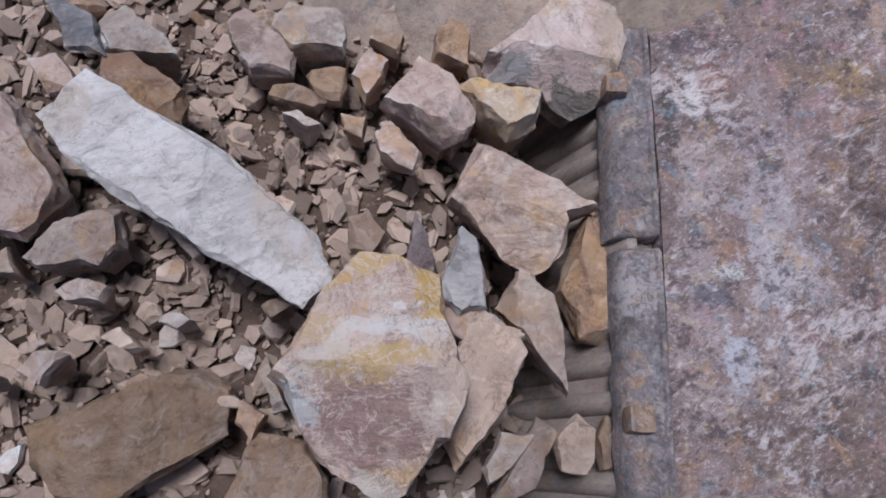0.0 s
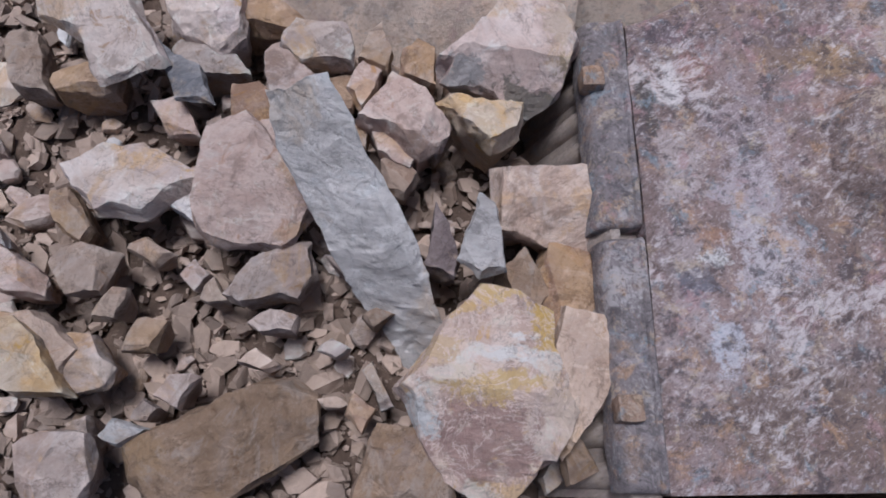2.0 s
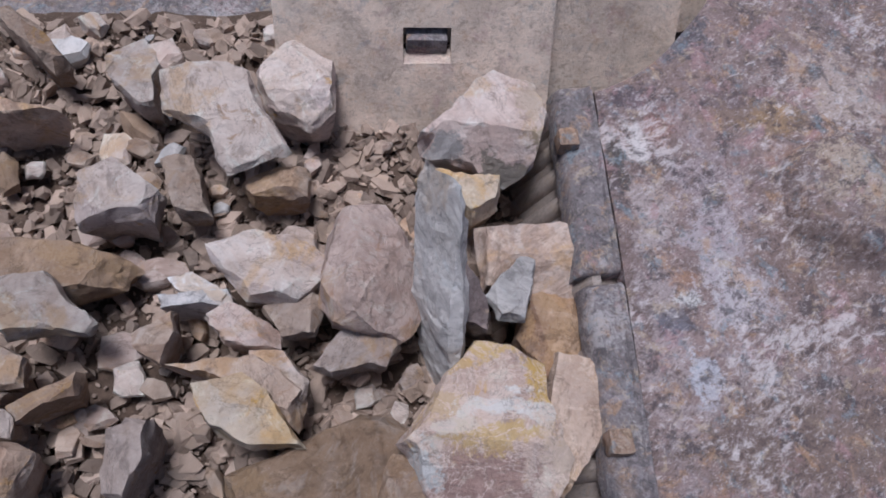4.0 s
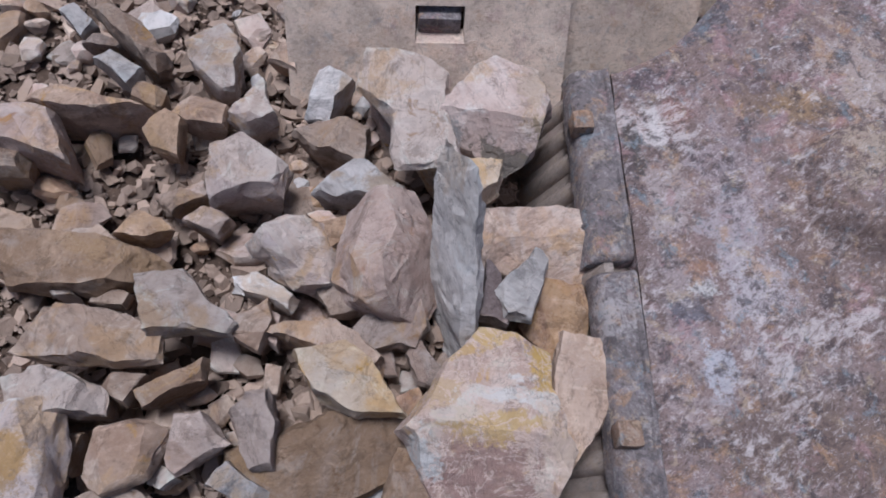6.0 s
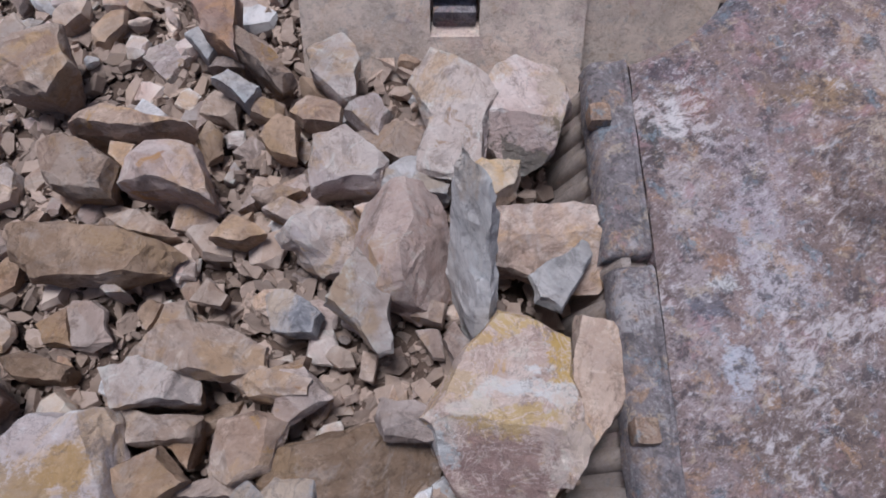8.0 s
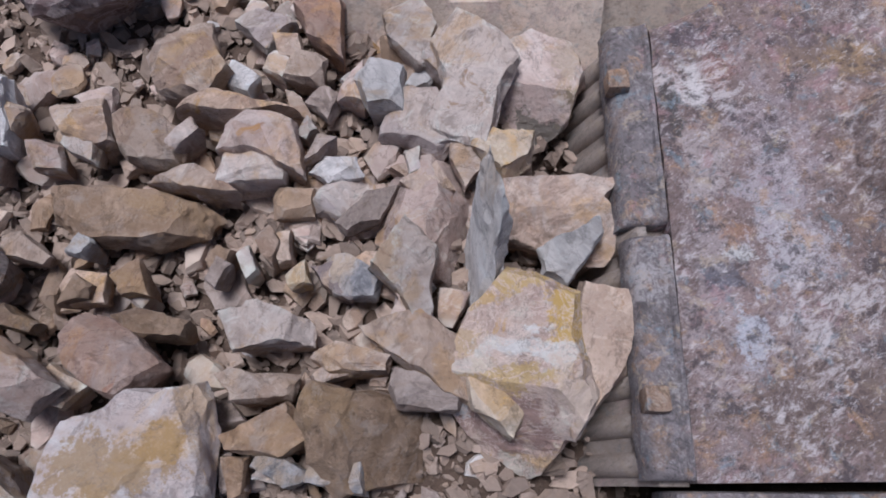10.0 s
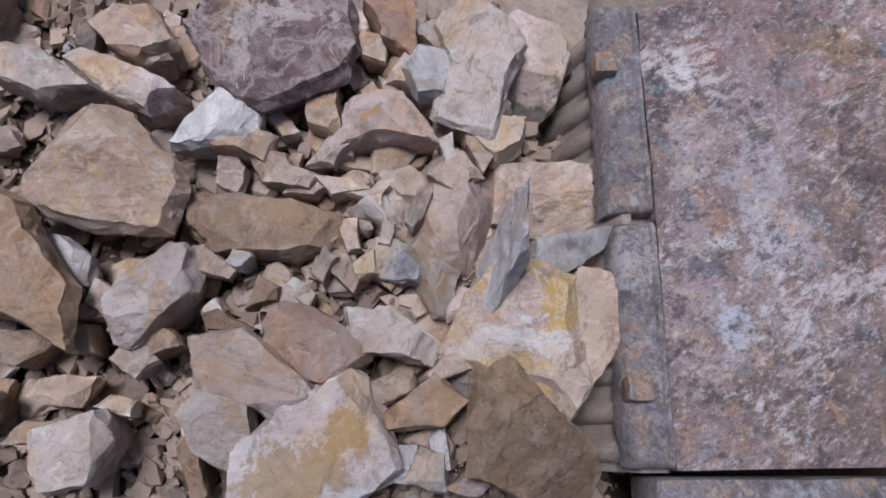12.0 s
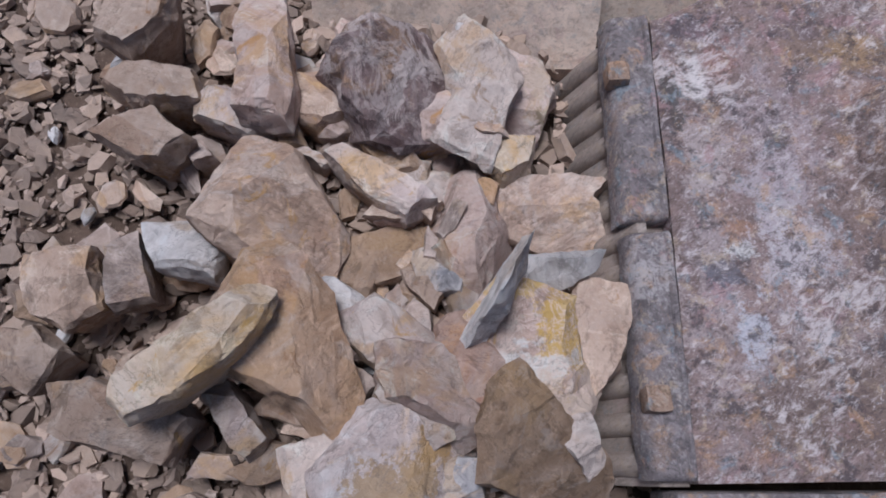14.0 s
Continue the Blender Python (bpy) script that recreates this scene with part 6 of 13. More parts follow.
    roll("wyelb", [(0, -1.669, -0.222, -0.56, 0, -0, 0), (0.1, -1.649, -0.222, -0.56, 0, -0, 0), (1.5, -1.349, -0.222, -0.14, 0, -0, 0), (2, -1.097, -0.224, -0.14, 0, -0, 0), (2.5, -0.948, -0.192, -0.14, 0, -0, 0), (3, -0.782, -0.213, -0.14, 0, -0, 0), (5.5, -0.276, -0.146, -0.14, 0, -0, 0), (6, -0.26, -0.144, -0.14, 0, -0, 0), (6.5, -0.232, -0.152, -0.14, 0, -0, 0), (7, -0.18, -0.09, -0.14, 0, -0, 0), (8.3, -0.06, -0.09, -0.59, 0, -0, 0), (14, -0.04, -0.09, -0.64, 0, -0, 0)])
    roll("plank", [(0, -1.565, 0.817, -0.44, 0, -0, 0), (0.1, -1.545, 0.817, -0.44, 0, -0, 0), (1.5, -1.245, 0.817, -0.02, 0, -0, 0), (2, -1.015, 0.804, -0.02, 0, -0, 0), (2.5, -0.874, 0.826, -0.02, 0, -0, 0), (3, -0.768, 0.753, -0.02, 0, -0, 0), (3.2, -0.74, 0.765, -0.02, 0, -0, 0), (5.5, -0.208, 0.632, -0.02, 0, -0, 0), (6, -0.011, 0.664, -0.02, 0, -0, -20), (6.5, 0.058, 0.612, -0.02, 0, -0, -32), (7, 0.081, 0.624, -0.05, 0, -0, -34), (9.5, 0.079, 0.636, -0.05, 0, -0, -45), (10, 0.084, 0.647, -0.05, 0, -0, -45), (10.5, 0.119, 0.639, -0.05, 0, -0, -45), (11, 0.123, 0.636, -0.05, 0, -0, -45), (11.5, 0.141, 0.628, -0.05, 0, -0, -45), (12, 0.153, 0.626, -0.05, 0, -0, -45), (12.5, 0.142, 0.626, -0.05, -7.1, 7.1, -45.4), (13, 0.122, 0.601, -0.05, -14.4, 14, -46.8), (13.5, 0.126, 0.606, -0.05, -14.4, 14, -46.8), (14, 0.112, 0.56, -0.05, -14.4, 14, -46.8)])
    roll("wblock", [(0, -1.34, 1.126, -0.49, 0, -0, 0), (1, -1.04, 1.126, -0.07, 0, -0, 0), (1.5, -0.807, 0.978, -0.07, 0, -0, 0), (2, -0.696, 0.895, -0.07, 0, -0, 0), (2.5, -0.601, 0.915, -0.07, 0, -0, 0), (3, -0.556, 0.883, -0.07, 0, -0, 0), (3.2, -0.528, 0.921, -0.07, 0, -0, 0), (5.5, -0.091, 0.758, -0.07, 0, -0, 0), (6.8, 0.029, 0.758, -0.52, 0, -0, 0), (14, 0.049, 0.758, -0.57, 0, -0, 0)])
    roll("btwo", [(0, -0.425, 0.785, -0.1, 0, -0, 0), (0.5, -0.353, 0.764, -0.1, 0, -0, 0), (1, -0.329, 0.78, -0.1, 0, -0, 0), (1.5, -0.354, 0.773, -0.1, 0, -0, 0), (2, -0.325, 0.768, -0.1, 0, -0, 0), (2.5, -0.292, 0.742, -0.1, 0, -0, 0), (3, -0.27, 0.727, -0.1, 0, -0, 0), (4.3, -0.15, 0.727, -0.55, 0, -0, 0), (14, -0.13, 0.727, -0.6, 0, -0, 0)])
    roll("bthree", [(0, -0.59, 0.732, -0.12, 0, -0, 0), (0.5, -0.539, 0.724, -0.12, 0, -0, 0), (1, -0.496, 0.734, -0.12, 0, -0, 0), (1.5, -0.47, 0.693, -0.12, 0, -0, 0), (2, -0.414, 0.648, -0.12, 0, -0, -15), (2.5, -0.357, 0.64, -0.12, 0, -0, -25), (3, -0.338, 0.623, -0.12, 0, -0, -25), (4.3, -0.218, 0.623, -0.57, 0, -0, -25), (14, -0.198, 0.623, -0.62, 0, -0, -25)])
    roll("oltop", [(0, -0.364, 0.636, -0.18, 0, -0, 0), (0.5, -0.339, 0.665, -0.18, 0, -0, 0), (1, -0.301, 0.658, -0.18, 0, -0, 0), (1.5, -0.286, 0.634, -0.18, 0, -0, 0), (2, -0.262, 0.634, -0.18, 0, -0, 0), (2.5, -0.236, 0.62, -0.18, 0, -0, 0), (3, -0.204, 0.618, -0.18, 0, -0, 0), (4.3, -0.084, 0.618, -0.63, 0, -0, 0), (14, -0.064, 0.618, -0.68, 0, -0, 0)])
    roll("ptop", [(0, -0.224, 0.671, -0.15, 0, -0, 0), (0.5, -0.214, 0.681, -0.15, 0, -0, 0), (1, -0.186, 0.682, -0.15, 0, -0, 0), (1.5, -0.183, 0.686, -0.15, 0, -0, 0), (2, -0.174, 0.65, -0.15, 0, -0, 0), (2.5, -0.155, 0.637, -0.15, 0, -0, 0), (3, -0.142, 0.634, -0.15, 0, -0, 0), (4.3, -0.022, 0.634, -0.6, 0, -0, 0), (14, -0.002, 0.634, -0.65, 0, -0, 0)])
    roll("brtop", [(0, 0.045, 0.781, -0.12, 0, -0, 0), (0.5, 0.065, 0.791, -0.12, 0, -0, 0), (1, 0.034, 0.782, -0.12, 0, -0, 0), (1.5, 0.015, 0.722, -0.12, 0, -0, 0), (2, 0.006, 0.71, -0.12, 0, -0, 0), (2.5, 0.023, 0.649, -0.12, 0, -0, 0), (3, 0.016, 0.629, -0.12, 0, -0, 0), (4.3, 0.136, 0.629, -0.57, 0, -0, 0), (14, 0.156, 0.629, -0.62, 0, -0, 0)])
    roll("pale2", [(0, -0.167, 0.823, -0.14, 0, -0, 0), (0.5, -0.183, 0.858, -0.14, 0, -0, 0), (1, -0.146, 0.871, -0.14, 0, -0, 0), (1.5, -0.152, 0.815, -0.14, 0, -0, 0), (2, -0.13, 0.778, -0.14, 0, -0, 0), (2.5, -0.1, 0.759, -0.14, 0, -0, 0), (3, -0.101, 0.729, -0.14, 0, -0, 0), (4.3, 0.019, 0.729, -0.59, 0, -0, 0), (14, 0.039, 0.729, -0.64, 0, -0, 0)])
    roll("bshard", [(0, -1.178, 0.744, -0.08, 0, -0, 0), (0.5, -1.089, 0.667, -0.08, 0, -0, 0), (1, -0.988, 0.683, -0.08, 0, -0, 0), (1.5, -0.884, 0.672, -0.08, 0, -0, 0), (2, -0.761, 0.637, -0.08, 0, -0, 0), (2.5, -0.61, 0.559, -0.08, 0, -0, 0), (3, -0.398, 0.533, -0.08, -8.5, 28.9, -17.2), (4.3, -0.278, 0.533, -0.53, -8.5, 28.9, -17.2), (14, -0.258, 0.533, -0.58, -8.5, 28.9, -17.2)])
    roll("wtl", [(0, -0.997, 0.729, -0.13, 0, -0, 0), (0.5, -0.887, 0.715, -0.13, 0, -0, 0), (1, -0.797, 0.714, -0.13, 0, -0, 0), (1.5, -0.748, 0.748, -0.13, 0, -0, 0), (2, -0.694, 0.715, -0.13, 0, -0, 0), (2.5, -0.521, 0.735, -0.13, 0, -0, 0), (3.8, -0.401, 0.735, -0.58, 0, -0, 0), (14, -0.381, 0.735, -0.63, 0, -0, 0)])
    roll("dkch", [(0, -0.936, 0.521, -0.11, 0, -0, 0), (0.5, -0.824, 0.504, -0.11, 0, -0, 0), (1, -0.76, 0.521, -0.11, 0, -0, 0), (1.5, -0.593, 0.5, -0.11, 0, -0, 0), (2, -0.464, 0.483, -0.11, 0, -0, 0), (3.3, -0.344, 0.483, -0.56, 0, -0, 0), (14, -0.324, 0.483, -0.61, 0, -0, 0)])
    roll("lefta", [(0, -1.578, -0.24, -0.12, 0, -0, 0), (0.5, -1.428, -0.24, -0.12, 0, -0, 0), (1, -1.169, -0.261, -0.12, 0, -0, 0), (1.5, -1.083, -0.275, -0.12, 0, -0, 0), (2, -0.927, -0.292, -0.12, 0, -0, 0), (2.5, -0.738, -0.289, -0.12, 0, -0, 0), (3, -0.563, -0.266, -0.12, 0, -0, 0), (5.5, -0.336, -0.087, -0.12, 0, -0, 0), (6.8, -0.216, -0.087, -0.57, 0, -0, 0), (14, -0.196, -0.087, -0.62, 0, -0, 0)])
    roll("dkbl", [(0, -1.505, -0.566, -0.52, 0, -0, 0), (1, -1.205, -0.566, -0.1, 0, -0, 0), (1.5, -1.103, -0.593, -0.1, 0, -0, 0), (2, -0.956, -0.576, -0.1, 0, -0, 0), (2.5, -0.839, -0.53, -0.1, 0, -0, 0), (3, -0.743, -0.486, -0.1, 0, -0, 0), (4.3, -0.623, -0.486, -0.55, 0, -0, 0), (14, -0.603, -0.486, -0.6, 0, -0, 0)])
    roll("bel", [(0, -1.853, 0.294, -0.13, 0, -0, 0), (1, -1.553, 0.294, -0.13, 0, -0, 0), (1.5, -1.244, 0.202, -0.13, 0, -0, 0), (2, -1.054, 0.161, -0.13, 0, -0, 0), (2.5, -0.884, 0.15, -0.13, 0, -0, 0), (3, -0.745, 0.11, -0.13, 0, -0, 0), (4.3, -0.625, 0.11, -0.58, 0, -0, 0), (14, -0.605, 0.11, -0.63, 0, -0, 0)])
    roll("tanv", [(0, -1.976, 0.689, -0.13, 0, -0, 0), (1.5, -1.526, 0.689, -0.13, 0, -0, 0), (2, -1.288, 0.704, -0.13, 0, -0, 0), (2.5, -1.146, 0.727, -0.13, 0, -0, 0), (3, -1.009, 0.653, -0.13, 0, -0, 0), (5.5, -0.489, 0.425, -0.13, 0, -0, 0), (6.8, -0.369, 0.425, -0.58, 0, -0, 0), (14, -0.349, 0.425, -0.63, 0, -0, 0)])
    roll("olt", [(0, -1.502, 0.634, -0.57, 0, -0, 0), (0.6, -1.382, 0.634, -0.57, 0, -0, 0), (2, -1.082, 0.634, -0.15, 0, -0, 0), (2.5, -0.889, 0.607, -0.15, 0, -0, 0), (3, -0.633, 0.567, -0.15, 0, -0, 0), (5.5, -0.361, 0.435, -0.15, 0, -0, 0), (6.8, -0.241, 0.435, -0.6, 0, -0, 0), (14, -0.221, 0.435, -0.65, 0, -0, 0)])
    roll("mida", [(0, -1.627, -0.025, -0.54, 0, -0, 0), (0.6, -1.507, -0.025, -0.54, 0, -0, 0), (2, -1.207, -0.025, -0.12, 0, -0, 0), (2.5, -1.004, 0.005, -0.12, 0, -0, 0), (3, -0.786, -0.014, -0.12, 0, -0, 0), (5.5, -0.408, -0.023, -0.12, 0, -0, 0), (6.8, -0.288, -0.023, -0.57, 0, -0, 0), (14, -0.268, -0.023, -0.62, 0, -0, 0)])
    roll("midb", [(0, -1.769, 0.066, -0.55, 0, -0, 0), (0.6, -1.649, 0.066, -0.55, 0, -0, 0), (2, -1.349, 0.066, -0.13, 0, -0, 0), (2.5, -1.188, 0.147, -0.13, 0, -0, 0), (3, -0.955, 0.114, -0.13, 0, -0, 0), (5.5, -0.553, 0.057, -0.13, 0, -0, -30), (6.8, -0.433, 0.057, -0.58, 0, -0, -30), (14, -0.413, 0.057, -0.63, 0, -0, -30)])
    roll("midc", [(0, -1.102, 0.168, -0.55, 0, -0, 0), (0.1, -1.082, 0.168, -0.55, 0, -0, 0), (1.5, -0.782, 0.168, -0.13, 0, -0, 0), (2, -0.67, 0.184, -0.13, 0, -0, 0), (2.5, -0.48, 0.314, -0.13, 0, -0, 0), (3, -0.302, 0.333, -0.13, 0, -0, 0), (4.3, -0.182, 0.333, -0.58, 0, -0, 0), (14, -0.162, 0.333, -0.63, 0, -0, 0)])
    roll("midd", [(0, -0.843, 0.447, -0.52, 0, -0, 0), (0.6, -0.723, 0.447, -0.52, 0, -0, 0), (2, -0.423, 0.447, -0.1, 0, -0, 0), (2.5, -0.327, 0.455, -0.1, 0, -0, 0), (3, -0.201, 0.456, -0.1, 0, -0, 0), (4.3, -0.081, 0.456, -0.55, 0, -0, 0), (14, -0.061, 0.456, -0.6, 0, -0, 0)])
    roll("cseven", [(0, -2.488, -0.128, -0.07, 0, -0, 0), (3, -1.588, -0.128, -0.07, 0, -0, 0), (5.5, -1.03, -0.111, -0.07, 0, -0, 0), (6, -0.94, -0.13, -0.07, 0, -0, 0), (6.5, -0.866, -0.166, -0.07, 0, -0, 0), (7, -0.79, -0.148, -0.07, 0, -0, 0), (7.2, -0.765, -0.163, -0.07, 0, -0, 0), (9.5, -0.293, -0.2, -0.07, 0, -0, 0), (10, -0.04, -0.29, -0.07, 0, -0, -30), (10.5, 0.084, -0.361, -0.07, 0, -0, -42), (11, 0.184, -0.507, -0.07, 20.4, 22.5, -45.9), (12.3, 0.304, -0.507, -0.52, 20.4, 22.5, -45.9), (14, 0.324, -0.507, -0.57, 20.4, 22.5, -45.9)])
    roll("ceight", [(0, -2.439, -0.291, -0.06, 0, -0, 0), (3, -1.539, -0.291, -0.06, 0, -0, 0), (5.5, -1.06, -0.29, -0.06, 0, -0, 0), (6, -1.022, -0.299, -0.06, 0, -0, 0), (6.5, -0.976, -0.301, -0.06, 0, -0, 0), (7, -0.88, -0.291, -0.06, 0, -0, 0), (7.2, -0.87, -0.297, -0.06, 0, -0, 0), (9.5, -0.632, -0.221, -0.06, 0, -0, 0), (10, -0.541, -0.217, -0.06, 0, -0, 0), (10.5, -0.423, -0.222, -0.06, 0, -0, 0), (11, -0.389, -0.198, -0.06, 0, -0, 0), (11.5, -0.262, -0.22, -0.06, 0, -0, 0), (12, -0.117, -0.277, -0.06, 0, -0, -15), (12.5, 0.12, -0.276, -0.06, 0, -0, -20), (13, 0.262, -0.372, -0.06, 0, -0, -50), (13.5, 0.33, -0.427, -0.06, 0, -0, -45), (14, 0.348, -0.5, -0.06, 0, -0, -50)])
    roll("csix", [(0, -2.285, 0.068, -0.05, 0, -0, 0), (3, -1.385, 0.068, -0.05, 0, -0, 0), (5.5, -0.797, -0.044, -0.05, 0, -0, 0), (6, -0.703, -0.046, -0.05, 0, -0, 0), (6.5, -0.559, -0.072, -0.05, 0, -0, 0), (7, -0.393, -0.043, -0.05, 0, -0, -28), (9.5, -0.145, -0.031, -0.05, 0, -0, -50), (10, -0.117, -0.034, -0.05, 0, -0, -50), (10.5, -0.049, -0.048, -0.075, 0, -0, -55), (11, -0.026, -0.048, -0.1, -17.5, 9.8, -61.5), (11.5, 0.001, -0.045, -0.125, -26.6, 14.5, -63.4), (12, 0.012, -0.03, -0.15, -26.6, 14.5, -63.4), (12.5, 0.033, -0.01, -0.15, -26.6, 14.5, -63.4), (13, 0.023, -0.019, -0.15, -26.6, 14.5, -63.4), (13.5, 0.033, -0.018, -0.15, -26.6, 14.5, -63.4), (14, 0.046, 0.004, -0.15, -26.6, 14.5, -63.4)])
    roll("celeven", [(0, -2.334, -0.446, -0.07, 0, -0, 0), (3, -1.434, -0.446, -0.07, 0, -0, 0), (5.5, -0.885, -0.44, -0.07, 0, -0, 0), (6, -0.807, -0.456, -0.07, 0, -0, 0), (6.5, -0.753, -0.459, -0.07, 0, -0, 0), (7, -0.681, -0.436, -0.07, 0, -0, 0), (7.2, -0.653, -0.433, -0.07, 0, -0, 0), (9.3, -0.317, -0.475, -0.07, 0, -0, 0), (10.6, -0.197, -0.475, -0.52, 0, -0, 0), (14, -0.177, -0.475, -0.57, 0, -0, 0)])
    roll("vslab", [(0, -1.693, -0.384, -0.49, 0, -0, 0), (1.6, -1.373, -0.384, -0.49, 0, -0, 0), (3, -1.073, -0.384, -0.07, 0, -0, 0), (5.5, -0.506, -0.43, -0.07, 0, -0, 0), (6, -0.447, -0.389, -0.07, 0, -0, 20), (6.5, -0.306, -0.345, -0.07, 0, -0, 55), (7, -0.101, -0.415, -0.07, 0, -0, 85), (9.5, -0.054, -0.33, -0.07, 0, -0, 85), (10, -0.067, -0.398, -0.07, 0, -0, 85), (11.3, 0.053, -0.398, -0.52, 0, -0, 85), (14, 0.073, -0.398, -0.57, 0, -0, 85)])
    roll("dzero", [(0, -1.775, -0.46, -0.52, 0, -0, 0), (4.1, -0.955, -0.46, -0.52, 0, -0, 0), (5.5, -0.655, -0.46, -0.1, 0, -0, 0), (6, -0.63, -0.421, -0.1, 0, -0, 0), (6.5, -0.536, -0.406, -0.1, 0, -0, 0), (7, -0.478, -0.349, -0.1, 0, -0, 0), (9.3, -0.271, -0.294, -0.1, 0, -0, 0), (10.6, -0.151, -0.294, -0.55, 0, -0, 0), (14, -0.131, -0.294, -0.6, 0, -0, 0)])
    roll("deight", [(0, -2.342, -0.221, -0.12, 0, -0, 0), (3, -1.442, -0.221, -0.12, 0, -0, 0), (5.5, -0.972, -0.259, -0.12, 0, -0, 0), (6, -0.854, -0.259, -0.12, 0, -0, 0), (6.5, -0.77, -0.291, -0.12, 0, -0, 0), (7, -0.667, -0.274, -0.12, 0, -0, 0), (9.3, -0.349, -0.206, -0.12, 0, -0, 0), (10.6, -0.229, -0.206, -0.57, 0, -0, 0), (14, -0.209, -0.206, -0.62, 0, -0, 0)])
    roll("dseven", [(0, -2.257, -0.226, -0.11, 0, -0, 0), (3, -1.357, -0.226, -0.11, 0, -0, 0), (5.5, -0.784, -0.25, -0.11, 0, -0, 0), (6, -0.709, -0.259, -0.11, 0, -0, 0), (6.5, -0.582, -0.257, -0.11, 0, -0, 0), (7, -0.51, -0.221, -0.11, 0, -0, 0), (9.5, -0.37, -0.312, -0.11, 0, -0, -25), (10, -0.28, -0.301, -0.11, 0, -0, -25), (10.5, -0.184, -0.308, -0.11, 0, -0, -30), (11, 0.03, -0.317, -0.11, 0, -0, -60), (12.3, 0.15, -0.317, -0.56, 0, -0, -60), (14, 0.17, -0.317, -0.61, 0, -0, -60)])
    roll("cone", [(0, -1.841, 0.443, -0.5, 0, -0, 0), (1.6, -1.521, 0.443, -0.5, 0, -0, 0), (3, -1.221, 0.443, -0.08, 0, -0, 0), (5.5, -0.652, 0.425, -0.08, 0, -0, 0), (6, -0.567, 0.441, -0.08, 0, -0, 0), (6.5, -0.421, 0.437, -0.08, 0, -0, 0), (7, -0.358, 0.466, -0.08, 0, -0, 0), (7.2, -0.352, 0.461, -0.08, 0, -0, 0), (9.5, -0.135, 0.491, -0.08, 0, -0, -25), (10, -0.089, 0.507, -0.107, 0, -0, -30), (10.5, 0.022, 0.452, -0.133, 0, -0, -20), (11, 0.005, 0.497, -0.16, 0, -0, 0), (11.5, 0.067, 0.488, -0.16, 0, -0, 0), (12, 0.12, 0.52, -0.16, 0, -0, 0), (12.5, 0.12, 0.517, -0.16, 0, -0, 0), (13, 0.133, 0.528, -0.16, 0, -0, 0), (13.5, 0.104, 0.566, -0.16, 0, -0, 0), (14, 0.069, 0.539, -0.16, 0, -0, 0)])
    roll("dtwo", [(0, -1.834, 0.957, -0.5, 0, -0, 0), (1.6, -1.514, 0.957, -0.5, 0, -0, 0), (3, -1.214, 0.957, -0.08, 0, -0, 0), (5.5, -0.745, 0.926, -0.08, 0, -0, 0), (6, -0.711, 0.91, -0.08, 0, -0, 0), (6.5, -0.52, 0.821, -0.08, 0, -0, 0), (7, -0.418, 0.852, -0.08, 0, -0, 0), (9.5, -0.219, 0.864, -0.08, 0, -0, 0), (10, -0.133, 0.865, -0.08, 0, -0, 0), (10.5, -0.043, 0.852, -0.08, 0, -0, 0), (11.8, 0.077, 0.852, -0.53, 0, -0, 0), (14, 0.097, 0.852, -0.58, 0, -0, 0)])
    roll("dthree", [(0, -2.545, 1.142, -0.1, 0, -0, 0), (3, -1.645, 1.142, -0.1, 0, -0, 0), (5.5, -1.113, 1.023, -0.1, 0, -0, 0), (6, -1.027, 1.007, -0.1, 0, -0, 0), (6.5, -0.772, 0.906, -0.1, 0, -0, 0), (7, -0.715, 0.928, -0.1, 0, -0, 0), (9.5, -0.408, 0.899, -0.1, 0, -0, 0), (10.8, -0.288, 0.899, -0.55, 0, -0, 0), (14, -0.268, 0.899, -0.6, 0, -0, 0)])
    roll("czero", [(0, -3.178, 0.685, -0.06, 0, -0, 0), (5.5, -1.528, 0.685, -0.06, 0, -0, 0), (6, -1.285, 0.56, -0.06, 0, -0, 0), (6.5, -0.951, 0.433, -0.06, 0, -0, 0), (7, -0.899, 0.455, -0.06, 0, -0, 0), (7.2, -0.906, 0.438, -0.06, 0, -0, 0), (9.5, -0.671, 0.419, -0.06, 0, -0, -10), (10, -0.598, 0.41, -0.06, 0, -0, -10), (10.5, -0.442, 0.378, -0.06, 0, -0, 0), (11, -0.352, 0.365, -0.06, 0, -0, 0), (11.5, -0.234, 0.386, -0.06, 0, -0, 0), (12, -0.149, 0.414, -0.06, 0, -0, 10), (12.5, -0.083, 0.427, -0.06, 0, -0, 10), (13, -0.042, 0.407, -0.06, 0, -0, 15), (13.5, -0.007, 0.43, -0.06, 0, -0, 15), (14, 0.029, 0.452, -0.06, 0, -0, 15)])
    roll("dfive", [(0, -2.655, 0.803, -0.1, 0, -0, 0), (3, -1.755, 0.803, -0.1, 0, -0, 0), (5.5, -1.139, 0.703, -0.1, 0, -0, 0), (6, -1.137, 0.689, -0.1, 0, -0, 0), (6.5, -1.08, 0.622, -0.1, 0, -0, 0), (7, -1.054, 0.621, -0.1, 0, -0, 0), (9.5, -1.003, 0.601, -0.1, 0, -0, 0), (10, -0.739, 0.552, -0.1, 0, -0, 0), (10.5, -0.591, 0.504, -0.1, 0, -0, 0), (11.8, -0.471, 0.504, -0.55, 0, -0, 0), (14, -0.451, 0.504, -0.6, 0, -0, 0)])
